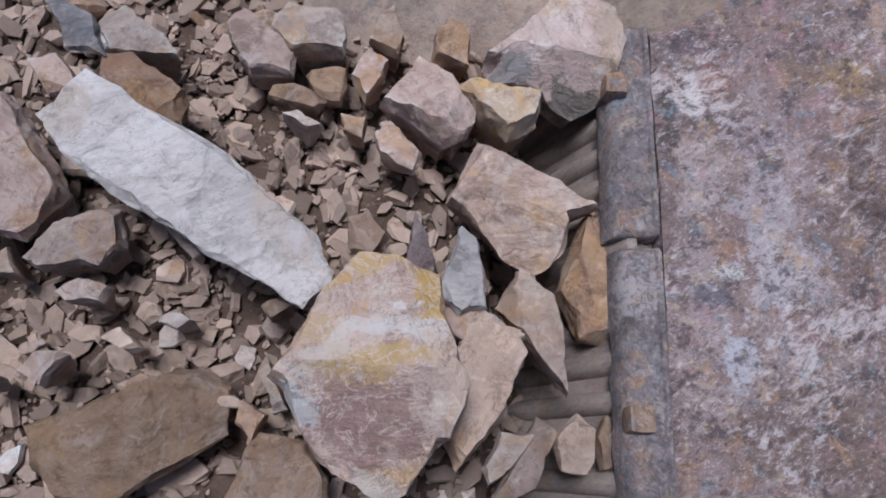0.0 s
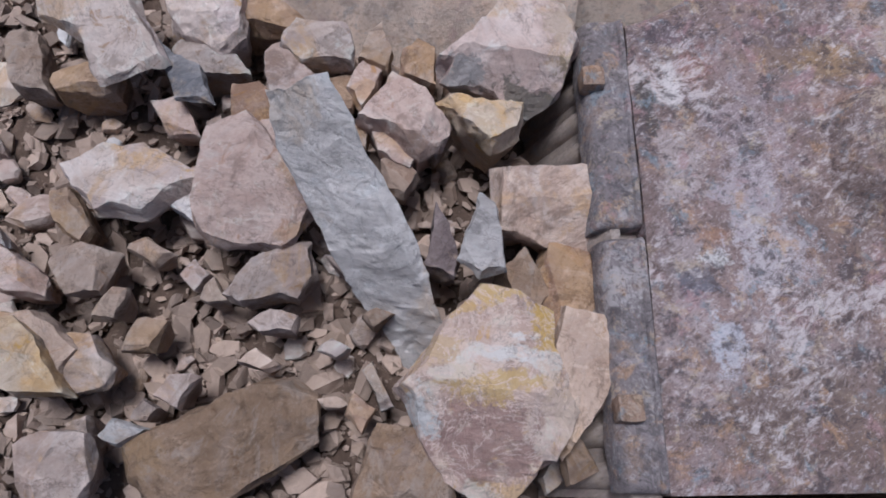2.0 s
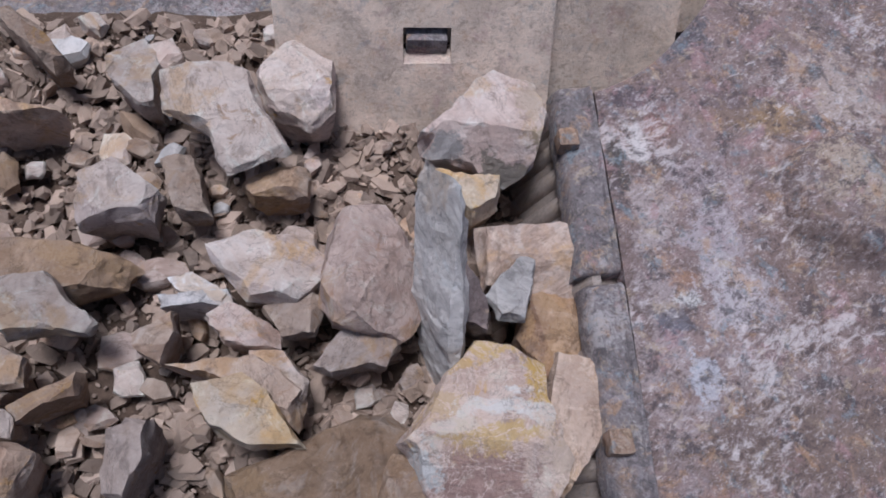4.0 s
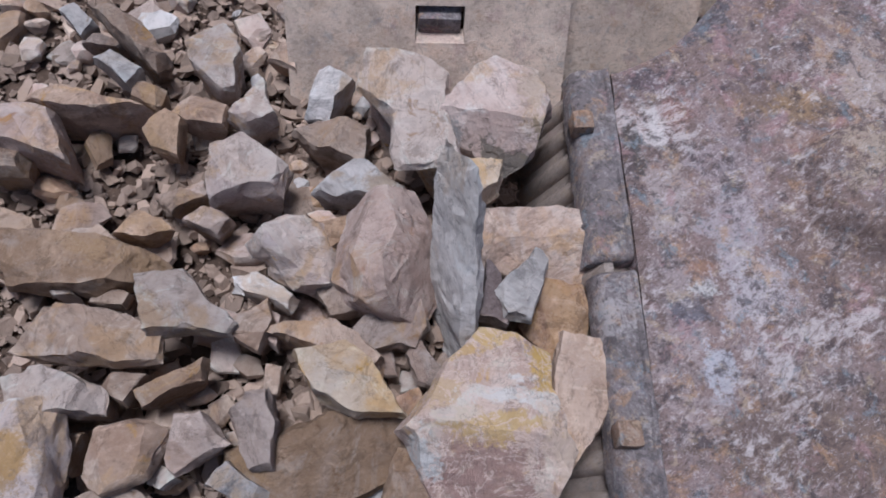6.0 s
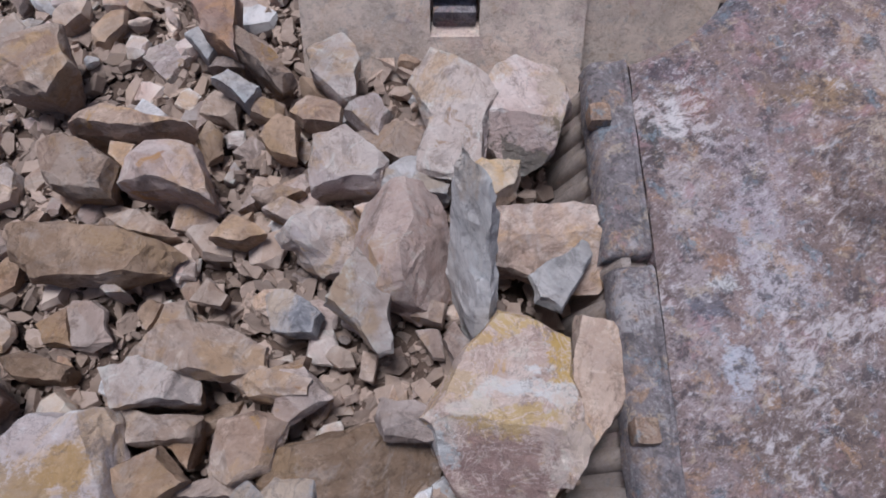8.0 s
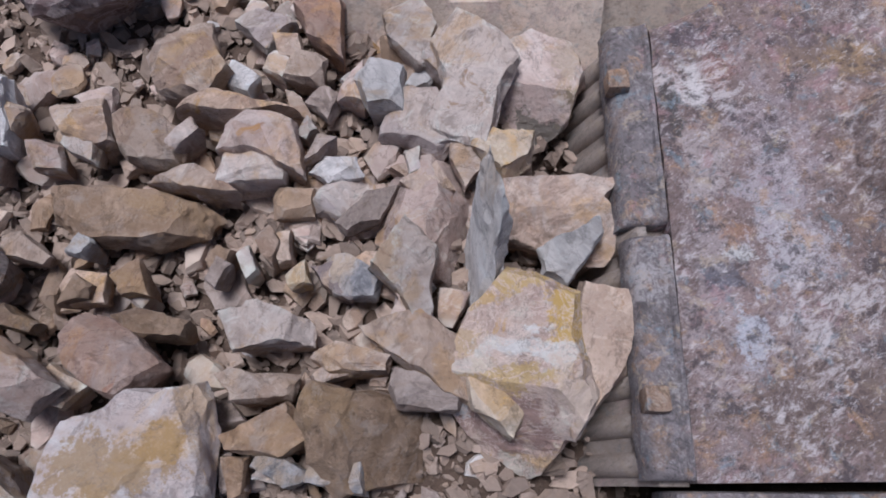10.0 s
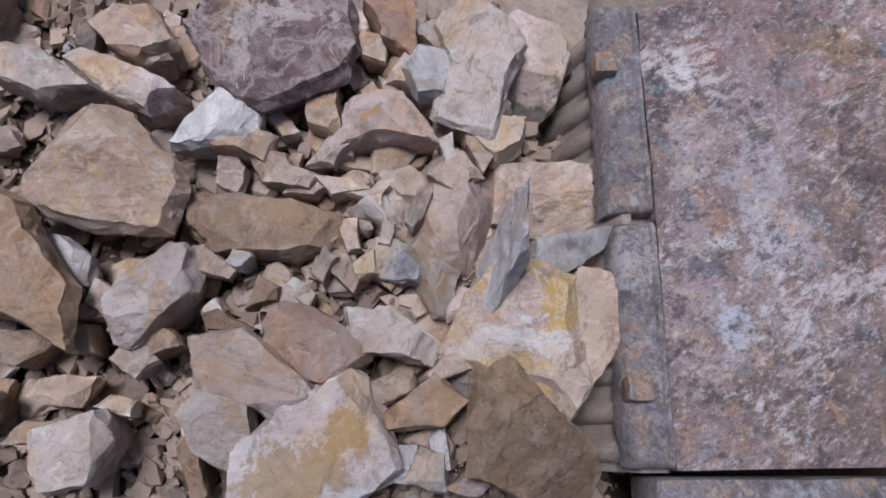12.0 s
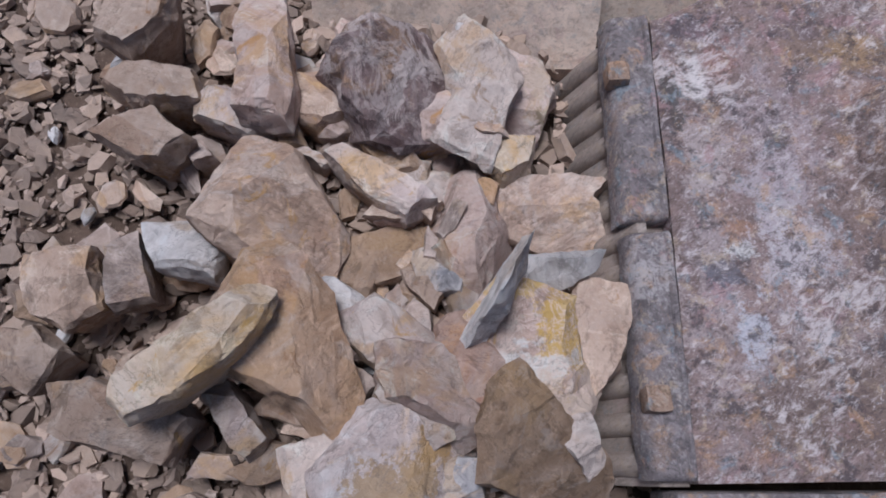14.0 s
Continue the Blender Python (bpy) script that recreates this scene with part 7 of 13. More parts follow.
    roll("dnine", [(0, -3.188, 0.624, -0.1, 0, -0, 0), (5.5, -1.538, 0.624, -0.1, 0, -0, 0), (6.5, -1.295, 0.444, -0.1, 0, -0, 0), (7, -1.253, 0.456, -0.1, 0, -0, 0), (9.5, -1.084, 0.462, -0.1, 0, -0, 0), (10, -1.007, 0.445, -0.1, 0, -0, 0), (10.5, -0.776, 0.381, -0.1, 0, -0, 0), (11, -0.614, 0.315, -0.1, 0, -0, 0), (12.3, -0.494, 0.315, -0.55, 0, -0, 0), (14, -0.474, 0.315, -0.6, 0, -0, 0)])
    roll("longo", [(0, -2.711, -0.013, -0.16, 0, -0, 0), (3, -1.408, 0.2, -0.16, 0, -0, 0), (5.5, -1.072, 0.181, -0.16, 0, -0, 0), (6, -1.095, 0.136, -0.16, 0, -0, 0), (6.5, -1.059, 0.111, -0.16, 0, -0, 0), (7, -1.077, 0.135, -0.16, 0, -0, 0), (9.5, -1.126, 0.171, -0.16, 0, -0, 0), (10, -1.05, 0.174, -0.16, 0, -0, 0), (10.5, -0.873, 0.147, -0.16, 0, -0, 0), (11, -0.78, 0.122, -0.16, 0, -0, 0), (11.5, -0.605, 0.095, -0.16, 0, -0, 0), (12, -0.527, 0.083, -0.16, 0, -0, 0), (12.5, -0.441, 0.077, -0.185, 0, -0, 0), (13, -0.359, 0.056, -0.21, 0, -0, 5), (13.5, -0.29, 0.034, -0.21, 0, -0, 12), (14, -0.235, 0.017, -0.21, 0, -0, 20)])
    roll("fzero", [(0, -3.719, -0.269, -0.06, 0, -0, 0), (7, -1.619, -0.269, -0.06, 0, -0, 0), (9.5, -1.128, -0.304, -0.06, 0, -0, 0), (10, -1.002, -0.303, -0.06, 0, -0, 0), (10.5, -0.825, -0.31, -0.06, 0, -0, 0), (11, -0.698, -0.299, -0.06, 0, -0, 0), (11.5, -0.494, -0.306, -0.06, 0, -0, 0), (12, -0.343, -0.302, -0.06, 0, -0, 0), (12.5, -0.182, -0.313, -0.06, 0, -0, -10), (13, -0.045, -0.351, -0.06, 0, -0, -15), (13.5, 0.023, -0.335, -0.06, 0, -0, -15), (14, 0.099, -0.32, -0.06, 0, -0, -20)])
    roll("fone", [(0, -2.348, -0.487, -0.47, 0, -0, 0), (4.1, -1.528, -0.487, -0.47, 0, -0, 0), (5.5, -1.228, -0.487, -0.05, 0, -0, 0), (6.5, -1.141, -0.527, -0.05, 0, -0, 0), (7, -1.113, -0.536, -0.05, 0, -0, 0), (9.5, -0.964, -0.569, -0.05, 0, -0, 0), (10, -0.873, -0.584, -0.05, 0, -0, 0), (10.5, -0.726, -0.586, -0.05, 0, -0, 0), (11, -0.607, -0.585, -0.05, 0, -0, 8), (11.5, -0.438, -0.6, -0.05, 0, -0, 12), (12, -0.316, -0.609, -0.05, 0, -0, 18), (12.5, -0.276, -0.601, -0.05, 7.1, 18.7, 21.2), (13, -0.228, -0.63, -0.05, 12.2, 27.6, 25), (13.5, -0.169, -0.622, -0.05, 16.5, 31.3, 29.7), (14, -0.145, -0.613, -0.05, 16.5, 31.3, 29.7)])
    roll("enine", [(0, -2.397, -0.396, -0.52, 0, -0, 0), (5.6, -1.277, -0.396, -0.52, 0, -0, 0), (7, -0.977, -0.396, -0.1, 0, -0, 0), (9.5, -0.609, -0.378, -0.1, 0, -0, 0), (10, -0.562, -0.379, -0.1, 0, -0, 0), (10.5, -0.468, -0.375, -0.1, 0, -0, 0), (11, -0.361, -0.368, -0.1, 0, -0, 0), (11.5, -0.252, -0.383, -0.1, 0, -0, 0), (12, -0.157, -0.431, -0.1, 0, -0, 20), (12.5, -0.095, -0.423, -0.1, 0, -0, 25), (13, -0.028, -0.426, -0.1, 0, -0, 30), (13.5, 0.025, -0.417, -0.1, 0, -0, 30), (14, 0.145, -0.417, -0.55, 0, -0, 30)])
    roll("eeleven", [(0, -2.439, -0.551, -0.5, 0, -0, 0), (5.6, -1.319, -0.551, -0.5, 0, -0, 0), (7, -1.019, -0.551, -0.08, 0, -0, 0), (9.5, -0.577, -0.524, -0.08, 0, -0, 0), (10, -0.509, -0.526, -0.08, 0, -0, 0), (10.5, -0.4, -0.519, -0.08, 0, -0, 0), (11, -0.293, -0.502, -0.08, 0, -0, 0), (11.5, -0.158, -0.482, -0.08, 0, -0, 0), (12, -0.016, -0.48, -0.08, 0, -0, 10), (12.5, 0.008, -0.475, -0.08, 0, -0, 15), (13, 0.029, -0.475, -0.08, 0, -0, 15), (13.5, 0.076, -0.454, -0.08, 0, -0, 15), (14, 0.077, -0.448, -0.08, 0, -0, 15)])
    roll("efive", [(0, -1.981, -0.058, -0.54, 0, -0, 0), (5.6, -0.861, -0.058, -0.54, 0, -0, 0), (7, -0.561, -0.058, -0.12, 0, -0, 0), (9.5, -0.334, -0.028, -0.12, 0, -0, 0), (10, -0.295, -0.039, -0.12, 0, -0, 0), (10.5, -0.232, -0.043, -0.12, 0, -0, 0), (11, -0.199, -0.042, -0.12, 0, -0, 0), (11.5, -0.138, -0.038, -0.12, 0, -0, 0), (12, -0.107, -0.029, -0.12, 0, -0, 0), (12.5, -0.068, -0.039, -0.12, 0, -0, 0), (13, -0.057, -0.056, -0.12, 0, -0, 0), (13.5, -0.029, -0.047, -0.12, 0, -0, 0), (14, -0.016, -0.032, -0.12, 0, -0, 0)])
    roll("ften", [(0, -1.913, -0.585, -0.52, 0, -0, 0), (5.6, -0.793, -0.585, -0.52, 0, -0, 0), (7, -0.493, -0.585, -0.1, 0, -0, 0), (9.5, -0.343, -0.593, -0.1, 0, -0, 0), (10, -0.303, -0.622, -0.1, 0, -0, 0), (10.5, -0.219, -0.612, -0.1, 0, -0, 0), (11, -0.149, -0.61, -0.1, 0, -0, 0), (11.5, -0.029, -0.571, -0.1, 0, -0, 0), (12, -0.023, -0.648, -0.1, 0, -0, 0), (12.5, -0.005, -0.62, -0.1, 0, -0, 0), (13, 0.015, -0.628, -0.1, 0, -0, 0), (13.5, 0.046, -0.611, -0.1, 0, -0, 0), (14, 0.041, -0.635, -0.1, 0, -0, 0)])
    roll("gzero", [(0, -4.687, 1.368, -0.02, 0, -0, 0), (9.5, -1.837, 1.368, -0.02, 0, -0, 0), (10, -1.353, 1.126, -0.02, 0, -0, 0), (10.5, -0.927, 0.885, -0.02, 0, -0, 0), (11, -0.788, 0.74, -0.02, 0, -0, 0), (11.5, -0.631, 0.714, -0.02, 0, -0, 0), (12, -0.5, 0.674, -0.02, 0, -0, 0), (12.5, -0.397, 0.666, -0.02, 0, 10, 0), (13, -0.296, 0.627, -0.02, 0, 22, 0), (13.5, -0.224, 0.602, -0.02, 0, 34, 0), (14, -0.112, 0.561, -0.04, 0, 45, 0)])
    roll("gone", [(0, -2.176, 0.573, -0.46, 0, -0, 0), (8.1, -0.556, 0.573, -0.46, 0, -0, 0), (9.5, -0.256, 0.573, -0.04, 0, -0, 0), (10, -0.22, 0.61, -0.04, 0, -0, 0), (10.5, -0.088, 0.602, -0.04, 0, -0, 0), (11, -0.017, 0.603, -0.04, 0, -0, 0), (11.5, 0.001, 0.601, -0.04, 0, -0, 0), (12, -0.001, 0.577, -0.04, 0, -0, 0), (12.5, 0.005, 0.577, -0.04, 0, -0, 0), (13, 0.016, 0.582, -0.04, 0, -0, 0), (13.5, 0.06, 0.652, -0.04, 0, -0, 0), (14, 0.086, 0.703, -0.04, 0, -0, 0)])
    roll("izero", [(0, -4.935, 0.381, -0.03, 0, -0, 0), (10, -1.935, 0.381, -0.03, 0, -0, 0), (10.5, -1.508, 0.343, -0.03, 0, -0, 0), (11, -1.298, 0.247, -0.03, 0, -0, 0), (11.5, -1.135, 0.217, -0.03, 0, -0, 0), (12, -0.99, 0.221, -0.03, 0, -0, 0), (12.5, -0.843, 0.167, -0.03, 0, -0, 0), (13, -0.724, 0.169, -0.03, 0, 8, 0), (13.5, -0.577, 0.135, -0.03, 0, 22, 0), (14, -0.494, 0.12, -0.03, -6.2, 37.6, -10.1)])
    roll("gfive", [(0, -4.56, -0.042, -0.05, 0, -0, 0), (10, -1.56, -0.042, -0.05, 0, -0, 0), (10.5, -1.339, -0.026, -0.05, 0, -0, 0), (11, -1.201, -0.042, -0.05, 0, -0, 0), (11.5, -1.002, -0.085, -0.05, 0, -0, 0), (12, -0.82, -0.154, -0.05, 0, -0, 35), (12.5, -0.645, -0.189, -0.05, 0, -0, 40), (13, -0.483, -0.201, -0.05, 0, -0, -45), (13.5, -0.243, -0.242, -0.05, 0, -0, -50), (14, -0.153, -0.256, -0.05, 0, -0, -50)])
    roll("ione", [(0, -5.04, 0.054, 0.02, 0, -0, 0), (11.5, -1.59, 0.054, 0.02, 0, -0, 0), (12, -1.268, -0.055, 0.02, 0, -0, 0), (12.5, -1.154, -0.049, 0.02, 0, -0, 0), (13, -1.02, -0.1, 0.02, 0, -0, 0), (13.5, -0.764, -0.194, 0.02, 0, -0, 0), (14, -0.439, -0.261, 0.02, -6.9, 24.1, -16.5)])
    roll("ksix", [(0, -5.542, -0.141, 0.2, 0, 0, 0), (13, -1.642, -0.141, 0.2, 0, 0, 0), (13.5, -1.265, -0.264, 0.2, 0, 0, 0), (14, -0.627, -0.332, 0.2, 0, 0, 0)])
    roll("klow", [(0, -5.214, -0.432, 0, 0, -0, 0), (12.5, -1.464, -0.432, 0, 0, -0, 0), (13, -1.241, -0.463, 0, 0, -0, 0), (13.5, -0.974, -0.49, 0, 0, -0, 0), (14, -0.879, -0.482, 0, 0, -0, 0)])
    roll("kthin", [(0, -5.059, -0.308, -0.03, 0, -0, 0), (12, -1.459, -0.308, -0.03, 0, -0, 0), (12.5, -1.233, -0.332, -0.03, 0, -0, 0), (13, -1.083, -0.381, -0.03, 0, -0, -10), (13.5, -0.802, -0.424, -0.03, 0, -0, 0), (14, -0.58, -0.472, -0.03, 0, -0, -20)])
    roll("gsix", [(0, -4.264, -0.364, -0.04, 0, -0, 0), (9.5, -1.414, -0.364, -0.04, 0, -0, 0), (10, -1.338, -0.357, -0.04, 0, -0, 0), (10.5, -1.116, -0.338, -0.04, 0, -0, 0), (11, -0.935, -0.375, -0.04, 0, -0, 0), (11.5, -0.681, -0.388, -0.04, 0, -0, 0), (12, -0.497, -0.401, -0.04, 0, -0, -8), (12.5, -0.288, -0.381, -0.04, 0, -0, -12), (13, -0.171, -0.379, -0.04, 0, -0, -12), (13.5, -0.075, -0.426, -0.04, -6.9, 24.1, -16.5), (14, -0.022, -0.417, -0.04, -10.3, 33.6, -18.1)])
    roll("geight", [(0, -3.333, -0.684, -0.44, 0, -0, 45), (8.6, -1.613, -0.684, -0.44, 0, -0, 45), (10, -1.313, -0.684, -0.02, 0, -0, 45), (10.5, -1.146, -0.583, -0.02, 0, -0, 45), (11, -0.991, -0.563, -0.02, 0, -0, 45), (11.5, -0.731, -0.562, -0.02, 0, -0, 30), (12, -0.577, -0.511, -0.02, 0, -0, 8), (12.5, -0.449, -0.44, -0.02, 0, -0, 0), (13, -0.294, -0.406, -0.02, 0, -0, 8), (13.5, -0.145, -0.417, -0.02, 0, -0, 10), (14, -0.077, -0.427, -0.02, 0, -0, 10)])
    roll("ithree", [(0, -4.652, -0.064, -0.1, 0, -0, 0), (10.5, -1.502, -0.064, -0.1, 0, -0, 0), (11, -1.39, -0.145, -0.1, 0, -0, 0), (11.5, -1.268, -0.069, -0.1, 0, -0, 0), (12, -1.13, -0.047, -0.1, 0, -0, 0), (12.5, -0.952, -0.079, -0.1, 0, -0, 0), (13, -0.794, -0.083, -0.1, 0, -0, 0), (13.5, -0.527, -0.106, -0.1, 0, -0, 0), (14, -0.329, -0.144, -0.1, 0, -0, 0)])
    roll("inine", [(0, -4.706, 0.614, -0.07, 0, -0, 0), (10.5, -1.556, 0.614, -0.07, 0, -0, 0), (11, -1.381, 0.56, -0.07, 0, -0, 0), (11.5, -1.201, 0.574, -0.07, 0, -0, 0), (12, -0.987, 0.544, -0.07, 0, -0, 0), (12.5, -0.671, 0.444, -0.07, 0, -0, 0), (13, -0.426, 0.33, -0.07, 0, -0, -8), (13.5, -0.297, 0.258, -0.07, 0, -0, -8), (14, -0.184, 0.229, -0.07, 0, -0, -8)])
    roll("ieleven", [(0, -3.51, 0.843, -0.5, 0, -0, 0), (10.1, -1.49, 0.843, -0.5, 0, -0, 0), (11.5, -1.19, 0.843, -0.08, 0, -0, 0), (12, -0.988, 0.74, -0.08, 0, -0, 0), (12.5, -0.823, 0.688, -0.08, 0, -0, 0), (13, -0.682, 0.62, -0.08, 0, -0, 0), (13.5, -0.563, 0.59, -0.08, 0, -0, 0), (14, -0.434, 0.536, -0.08, 0, -0, 0)])
    roll("keleven", [(0, -3.391, -0.605, -0.45, 0, -0, 0), (10.1, -1.371, -0.605, -0.45, 0, -0, 0), (11.5, -1.071, -0.605, -0.03, 0, -0, 0), (12, -0.986, -0.6, -0.03, 0, -0, 0), (12.5, -0.768, -0.627, -0.03, 0, -0, 0), (13, -0.594, -0.611, -0.03, 0, -0, 0), (13.5, -0.425, -0.622, -0.03, 0, -0, 0), (14, -0.333, -0.613, -0.03, 0, -0, 0)])
    roll("knine", [(0, -5.258, 0.169, -0.05, 0, -0, 0), (13, -1.358, 0.169, -0.05, 0, -0, 0), (13.5, -1.093, 0.1, -0.05, 0, -0, 0), (14, -0.772, 0.018, -0.05, 0, -0, 0)])
    roll("kseven", [(0, -5.444, 0.02, -0.05, 0, -0, 0), (13, -1.544, 0.02, -0.05, 0, -0, 0), (13.5, -1.27, -0.047, -0.05, 0, -0, 0), (14, -1.122, -0.096, -0.05, 0, -0, 0)])
    roll("keight", [(0, -5.41, 0.1, -0.07, 0, -0, 0), (13, -1.51, 0.1, -0.07, 0, -0, 0), (13.5, -1.196, -0.021, -0.07, 0, -0, 0), (14, -0.949, -0.05, -0.07, 0, -0, 0)])
    roll("kten", [(0, -5.551, -0.206, -0.05, 0, -0, 0), (13, -1.651, -0.206, -0.05, 0, -0, 0), (13.5, -1.403, -0.235, -0.05, 0, -0, 0), (14, -1.203, -0.305, -0.05, 0, -0, 0)])
    roll("ktwo", [(0, -5.312, 0.57, -0.07, 0, -0, 0), (12.5, -1.562, 0.57, -0.07, 0, -0, 0), (13, -1.304, 0.5, -0.07, 0, -0, 0), (13.5, -1.114, 0.449, -0.07, 0, -0, 0), (14, -0.946, 0.397, -0.07, 0, -0, 0)])
    roll("kone", [(0, -5.45, 0.645, -0.06, 0, -0, 0), (12.5, -1.7, 0.645, -0.06, 0, -0, 0), (13, -1.484, 0.568, -0.06, 0, -0, 0), (13.5, -1.223, 0.534, -0.06, 0, -0, 0), (14, -0.942, 0.576, -0.06, 0, -0, 0)])
    roll("whsl", [(0, -4.972, 0.65, -0.09, 0, -0, 0), (11.5, -1.522, 0.65, -0.09, 0, -0, 0), (12, -1.307, 0.594, -0.09, 0, -0, 0), (12.5, -1.206, 0.561, -0.09, 0, -0, 0), (13, -1.015, 0.578, -0.09, 0, -0, 0), (13.5, -0.87, 0.537, -0.09, 0, -0, 0), (14, -0.665, 0.489, -0.09, 0, -0, 0)])
    roll("kzero", [(0, -5.131, 1.035, 0, 0, -0, 0), (12.5, -1.381, 1.035, 0, 0, -0, 0), (13, -1.157, 0.856, 0, 0, -0, 0), (13.5, -0.888, 0.737, 0, 0, -0, 0), (14, -0.577, 0.644, 0, 0, -0, 0)])
    roll("ktl", [(0, -5.229, 1.003, -0.02, 0, -0, 0), (12.5, -1.479, 1.003, -0.02, 0, -0, 0), (13, -1.25, 0.803, -0.02, 0, -0, 0), (13.5, -0.956, 0.717, -0.02, 0, -0, 0), (14, -1.033, 0.82, -0.02, 0, -0, 0)])
    roll("oblk", [(0, -2.81, 0.558, -0.52, 0, -0, 0), (9.1, -0.99, 0.558, -0.52, 0, -0, 0), (10.5, -0.69, 0.558, -0.1, 0, -0, 0), (11, -0.591, 0.489, -0.1, 0, -0, 0), (11.5, -0.459, 0.529, -0.1, 0, -0, 0), (12, -0.348, 0.484, -0.1, 0, -0, 0), (12.5, -0.302, 0.449, -0.1, 0, -0, 20), (13, -0.236, 0.425, -0.1, 0, -0, 30), (13.5, -0.194, 0.406, -0.1, 0, -0, 35), (14, -0.172, 0.361, -0.1, 0, -0, 35)])
    roll("pblue", [(0, -4.598, 0.491, -0.08, 0, -0, 0), (10, -1.598, 0.491, -0.08, 0, -0, 0), (10.5, -1.335, 0.511, -0.08, 0, -0, 0), (11, -1.13, 0.378, -0.08, 0, -0, 0), (11.5, -0.927, 0.528, -0.08, 0, -0, 0), (12, -0.661, 0.43, -0.08, 0, -0, 0), (13.3, -0.541, 0.43, -0.53, 0, -0, 0), (14, -0.521, 0.43, -0.58, 0, -0, 0)])
    roll("ffive", [(0, -3.767, 0.906, -0.07, 0, -0, 0), (7, -1.667, 0.906, -0.07, 0, -0, 0), (9.3, -1.162, 0.789, -0.07, 0, -0, 0), (9.5, -1.136, 0.801, -0.07, 0, -0, 0), (10, -0.896, 0.714, -0.07, 0, -0, 0), (10.5, -0.677, 0.616, -0.07, 0, -0, 0), (11, -0.578, 0.546, -0.07, 0, -0, 0), (12.3, -0.458, 0.546, -0.52, 0, -0, 0), (14, -0.438, 0.546, -0.57, 0, -0, 0)])
    roll("brt", [(0, -2.329, 1.054, -0.49, 0, -0, 0), (5.6, -1.209, 1.054, -0.49, 0, -0, 0), (7, -0.909, 1.054, -0.07, 0, -0, 0), (9.5, -0.551, 0.945, -0.07, 0, -0, 0), (10, -0.44, 0.885, -0.07, 0, -0, 0), (10.5, -0.337, 0.871, -0.07, 0, -0, 0), (11, -0.281, 0.828, -0.07, 0, -0, 0), (11.5, -0.202, 0.812, -0.07, 0, -0, 0), (12, -0.12, 0.786, -0.07, 0, -0, 0), (12.5, -0.05, 0.834, -0.07, 0, -0, 0), (13, -0.039, 0.82, -0.07, 0, -0, 0), (14, 0.081, 0.82, -0.52, 0, -0, 0)])
    roll("wst", [(0, -1.77, 0.633, -0.52, 0, -0, 0), (5.6, -0.65, 0.633, -0.52, 0, -0, 0), (7, -0.35, 0.633, -0.1, 0, -0, 0), (9.5, -0.061, 0.725, -0.1, 0, -0, 0), (10, -0.013, 0.733, -0.1, 0, -0, 0), (10.5, 0.015, 0.717, -0.1, 0, -0, 0), (11, 0.038, 0.757, -0.1, 0, -0, 0), (11.5, 0.029, 0.759, -0.1, 0, -0, 0), (12, 0.033, 0.742, -0.1, 0, -0, 0), (13.3, 0.153, 0.742, -0.55, 0, -0, 0), (14, 0.173, 0.742, -0.6, 0, -0, 0)])
    roll("wsm", [(0, -1.695, 0.672, -0.52, 0, -0, 0), (4.1, -0.875, 0.672, -0.52, 0, -0, 0), (5.5, -0.575, 0.672, -0.1, 0, -0, 0), (6, -0.557, 0.699, -0.1, 0, -0, 0), (6.5, -0.383, 0.696, -0.1, 0, -0, 0), (7, -0.296, 0.718, -0.1, 0, -0, 0), (8.3, -0.176, 0.718, -0.55, 0, -0, 0), (14, -0.156, 0.718, -0.6, 0, -0, 0)])
    roll("slt", [(0, -1.45, 0.732, -0.54, 0, -0, 0), (4.1, -0.63, 0.732, -0.54, 0, -0, 0), (5.5, -0.33, 0.732, -0.12, 0, -0, 0), (6, -0.311, 0.777, -0.12, 0, -0, 0), (6.5, -0.182, 0.764, -0.12, 0, -0, 0), (7, -0.166, 0.759, -0.12, 0, -0, 0), (8.3, -0.046, 0.759, -0.57, 0, -0, 0), (14, -0.026, 0.759, -0.62, 0, -0, 0)])
    roll("tnb", [(0, -1.406, 0.544, -0.55, 0, -0, 0), (4.1, -0.586, 0.544, -0.55, 0, -0, 0), (5.5, -0.286, 0.544, -0.13, 0, -0, 0), (6, -0.264, 0.585, -0.13, 0, -0, 0), (6.5, -0.178, 0.558, -0.13, 0, -0, 0), (7, -0.14, 0.562, -0.13, 0, -0, 0), (9.5, -0.084, 0.534, -0.13, 0, -0, 0), (10.8, 0.036, 0.534, -0.58, 0, -0, 0), (14, 0.056, 0.534, -0.63, 0, -0, 0)])
    roll("olm", [(0, -1.418, 0.226, -0.57, 0, -0, 0), (4.1, -0.598, 0.226, -0.57, 0, -0, 0), (5.5, -0.298, 0.226, -0.15, 0, -0, 0), (6.5, -0.335, 0.16, -0.15, 0, -0, 0), (7, -0.298, 0.177, -0.15, 0, -0, 0), (8.3, -0.178, 0.177, -0.6, 0, -0, 0), (14, -0.158, 0.177, -0.65, 0, -0, 0)])
    roll("grs", [(0, -1.326, 0.376, -0.54, 0, -0, 0), (4.1, -0.506, 0.376, -0.54, 0, -0, 0), (5.5, -0.206, 0.376, -0.12, 0, -0, 0), (6, -0.18, 0.403, -0.12, 0, -0, 0), (6.5, -0.126, 0.39, -0.12, 0, -0, 0), (7, -0.098, 0.407, -0.12, 0, -0, 0), (9.5, 0.037, 0.388, -0.12, 0, -0, 0), (10.8, 0.157, 0.388, -0.57, 0, -0, 0), (14, 0.177, 0.388, -0.62, 0, -0, 0)])
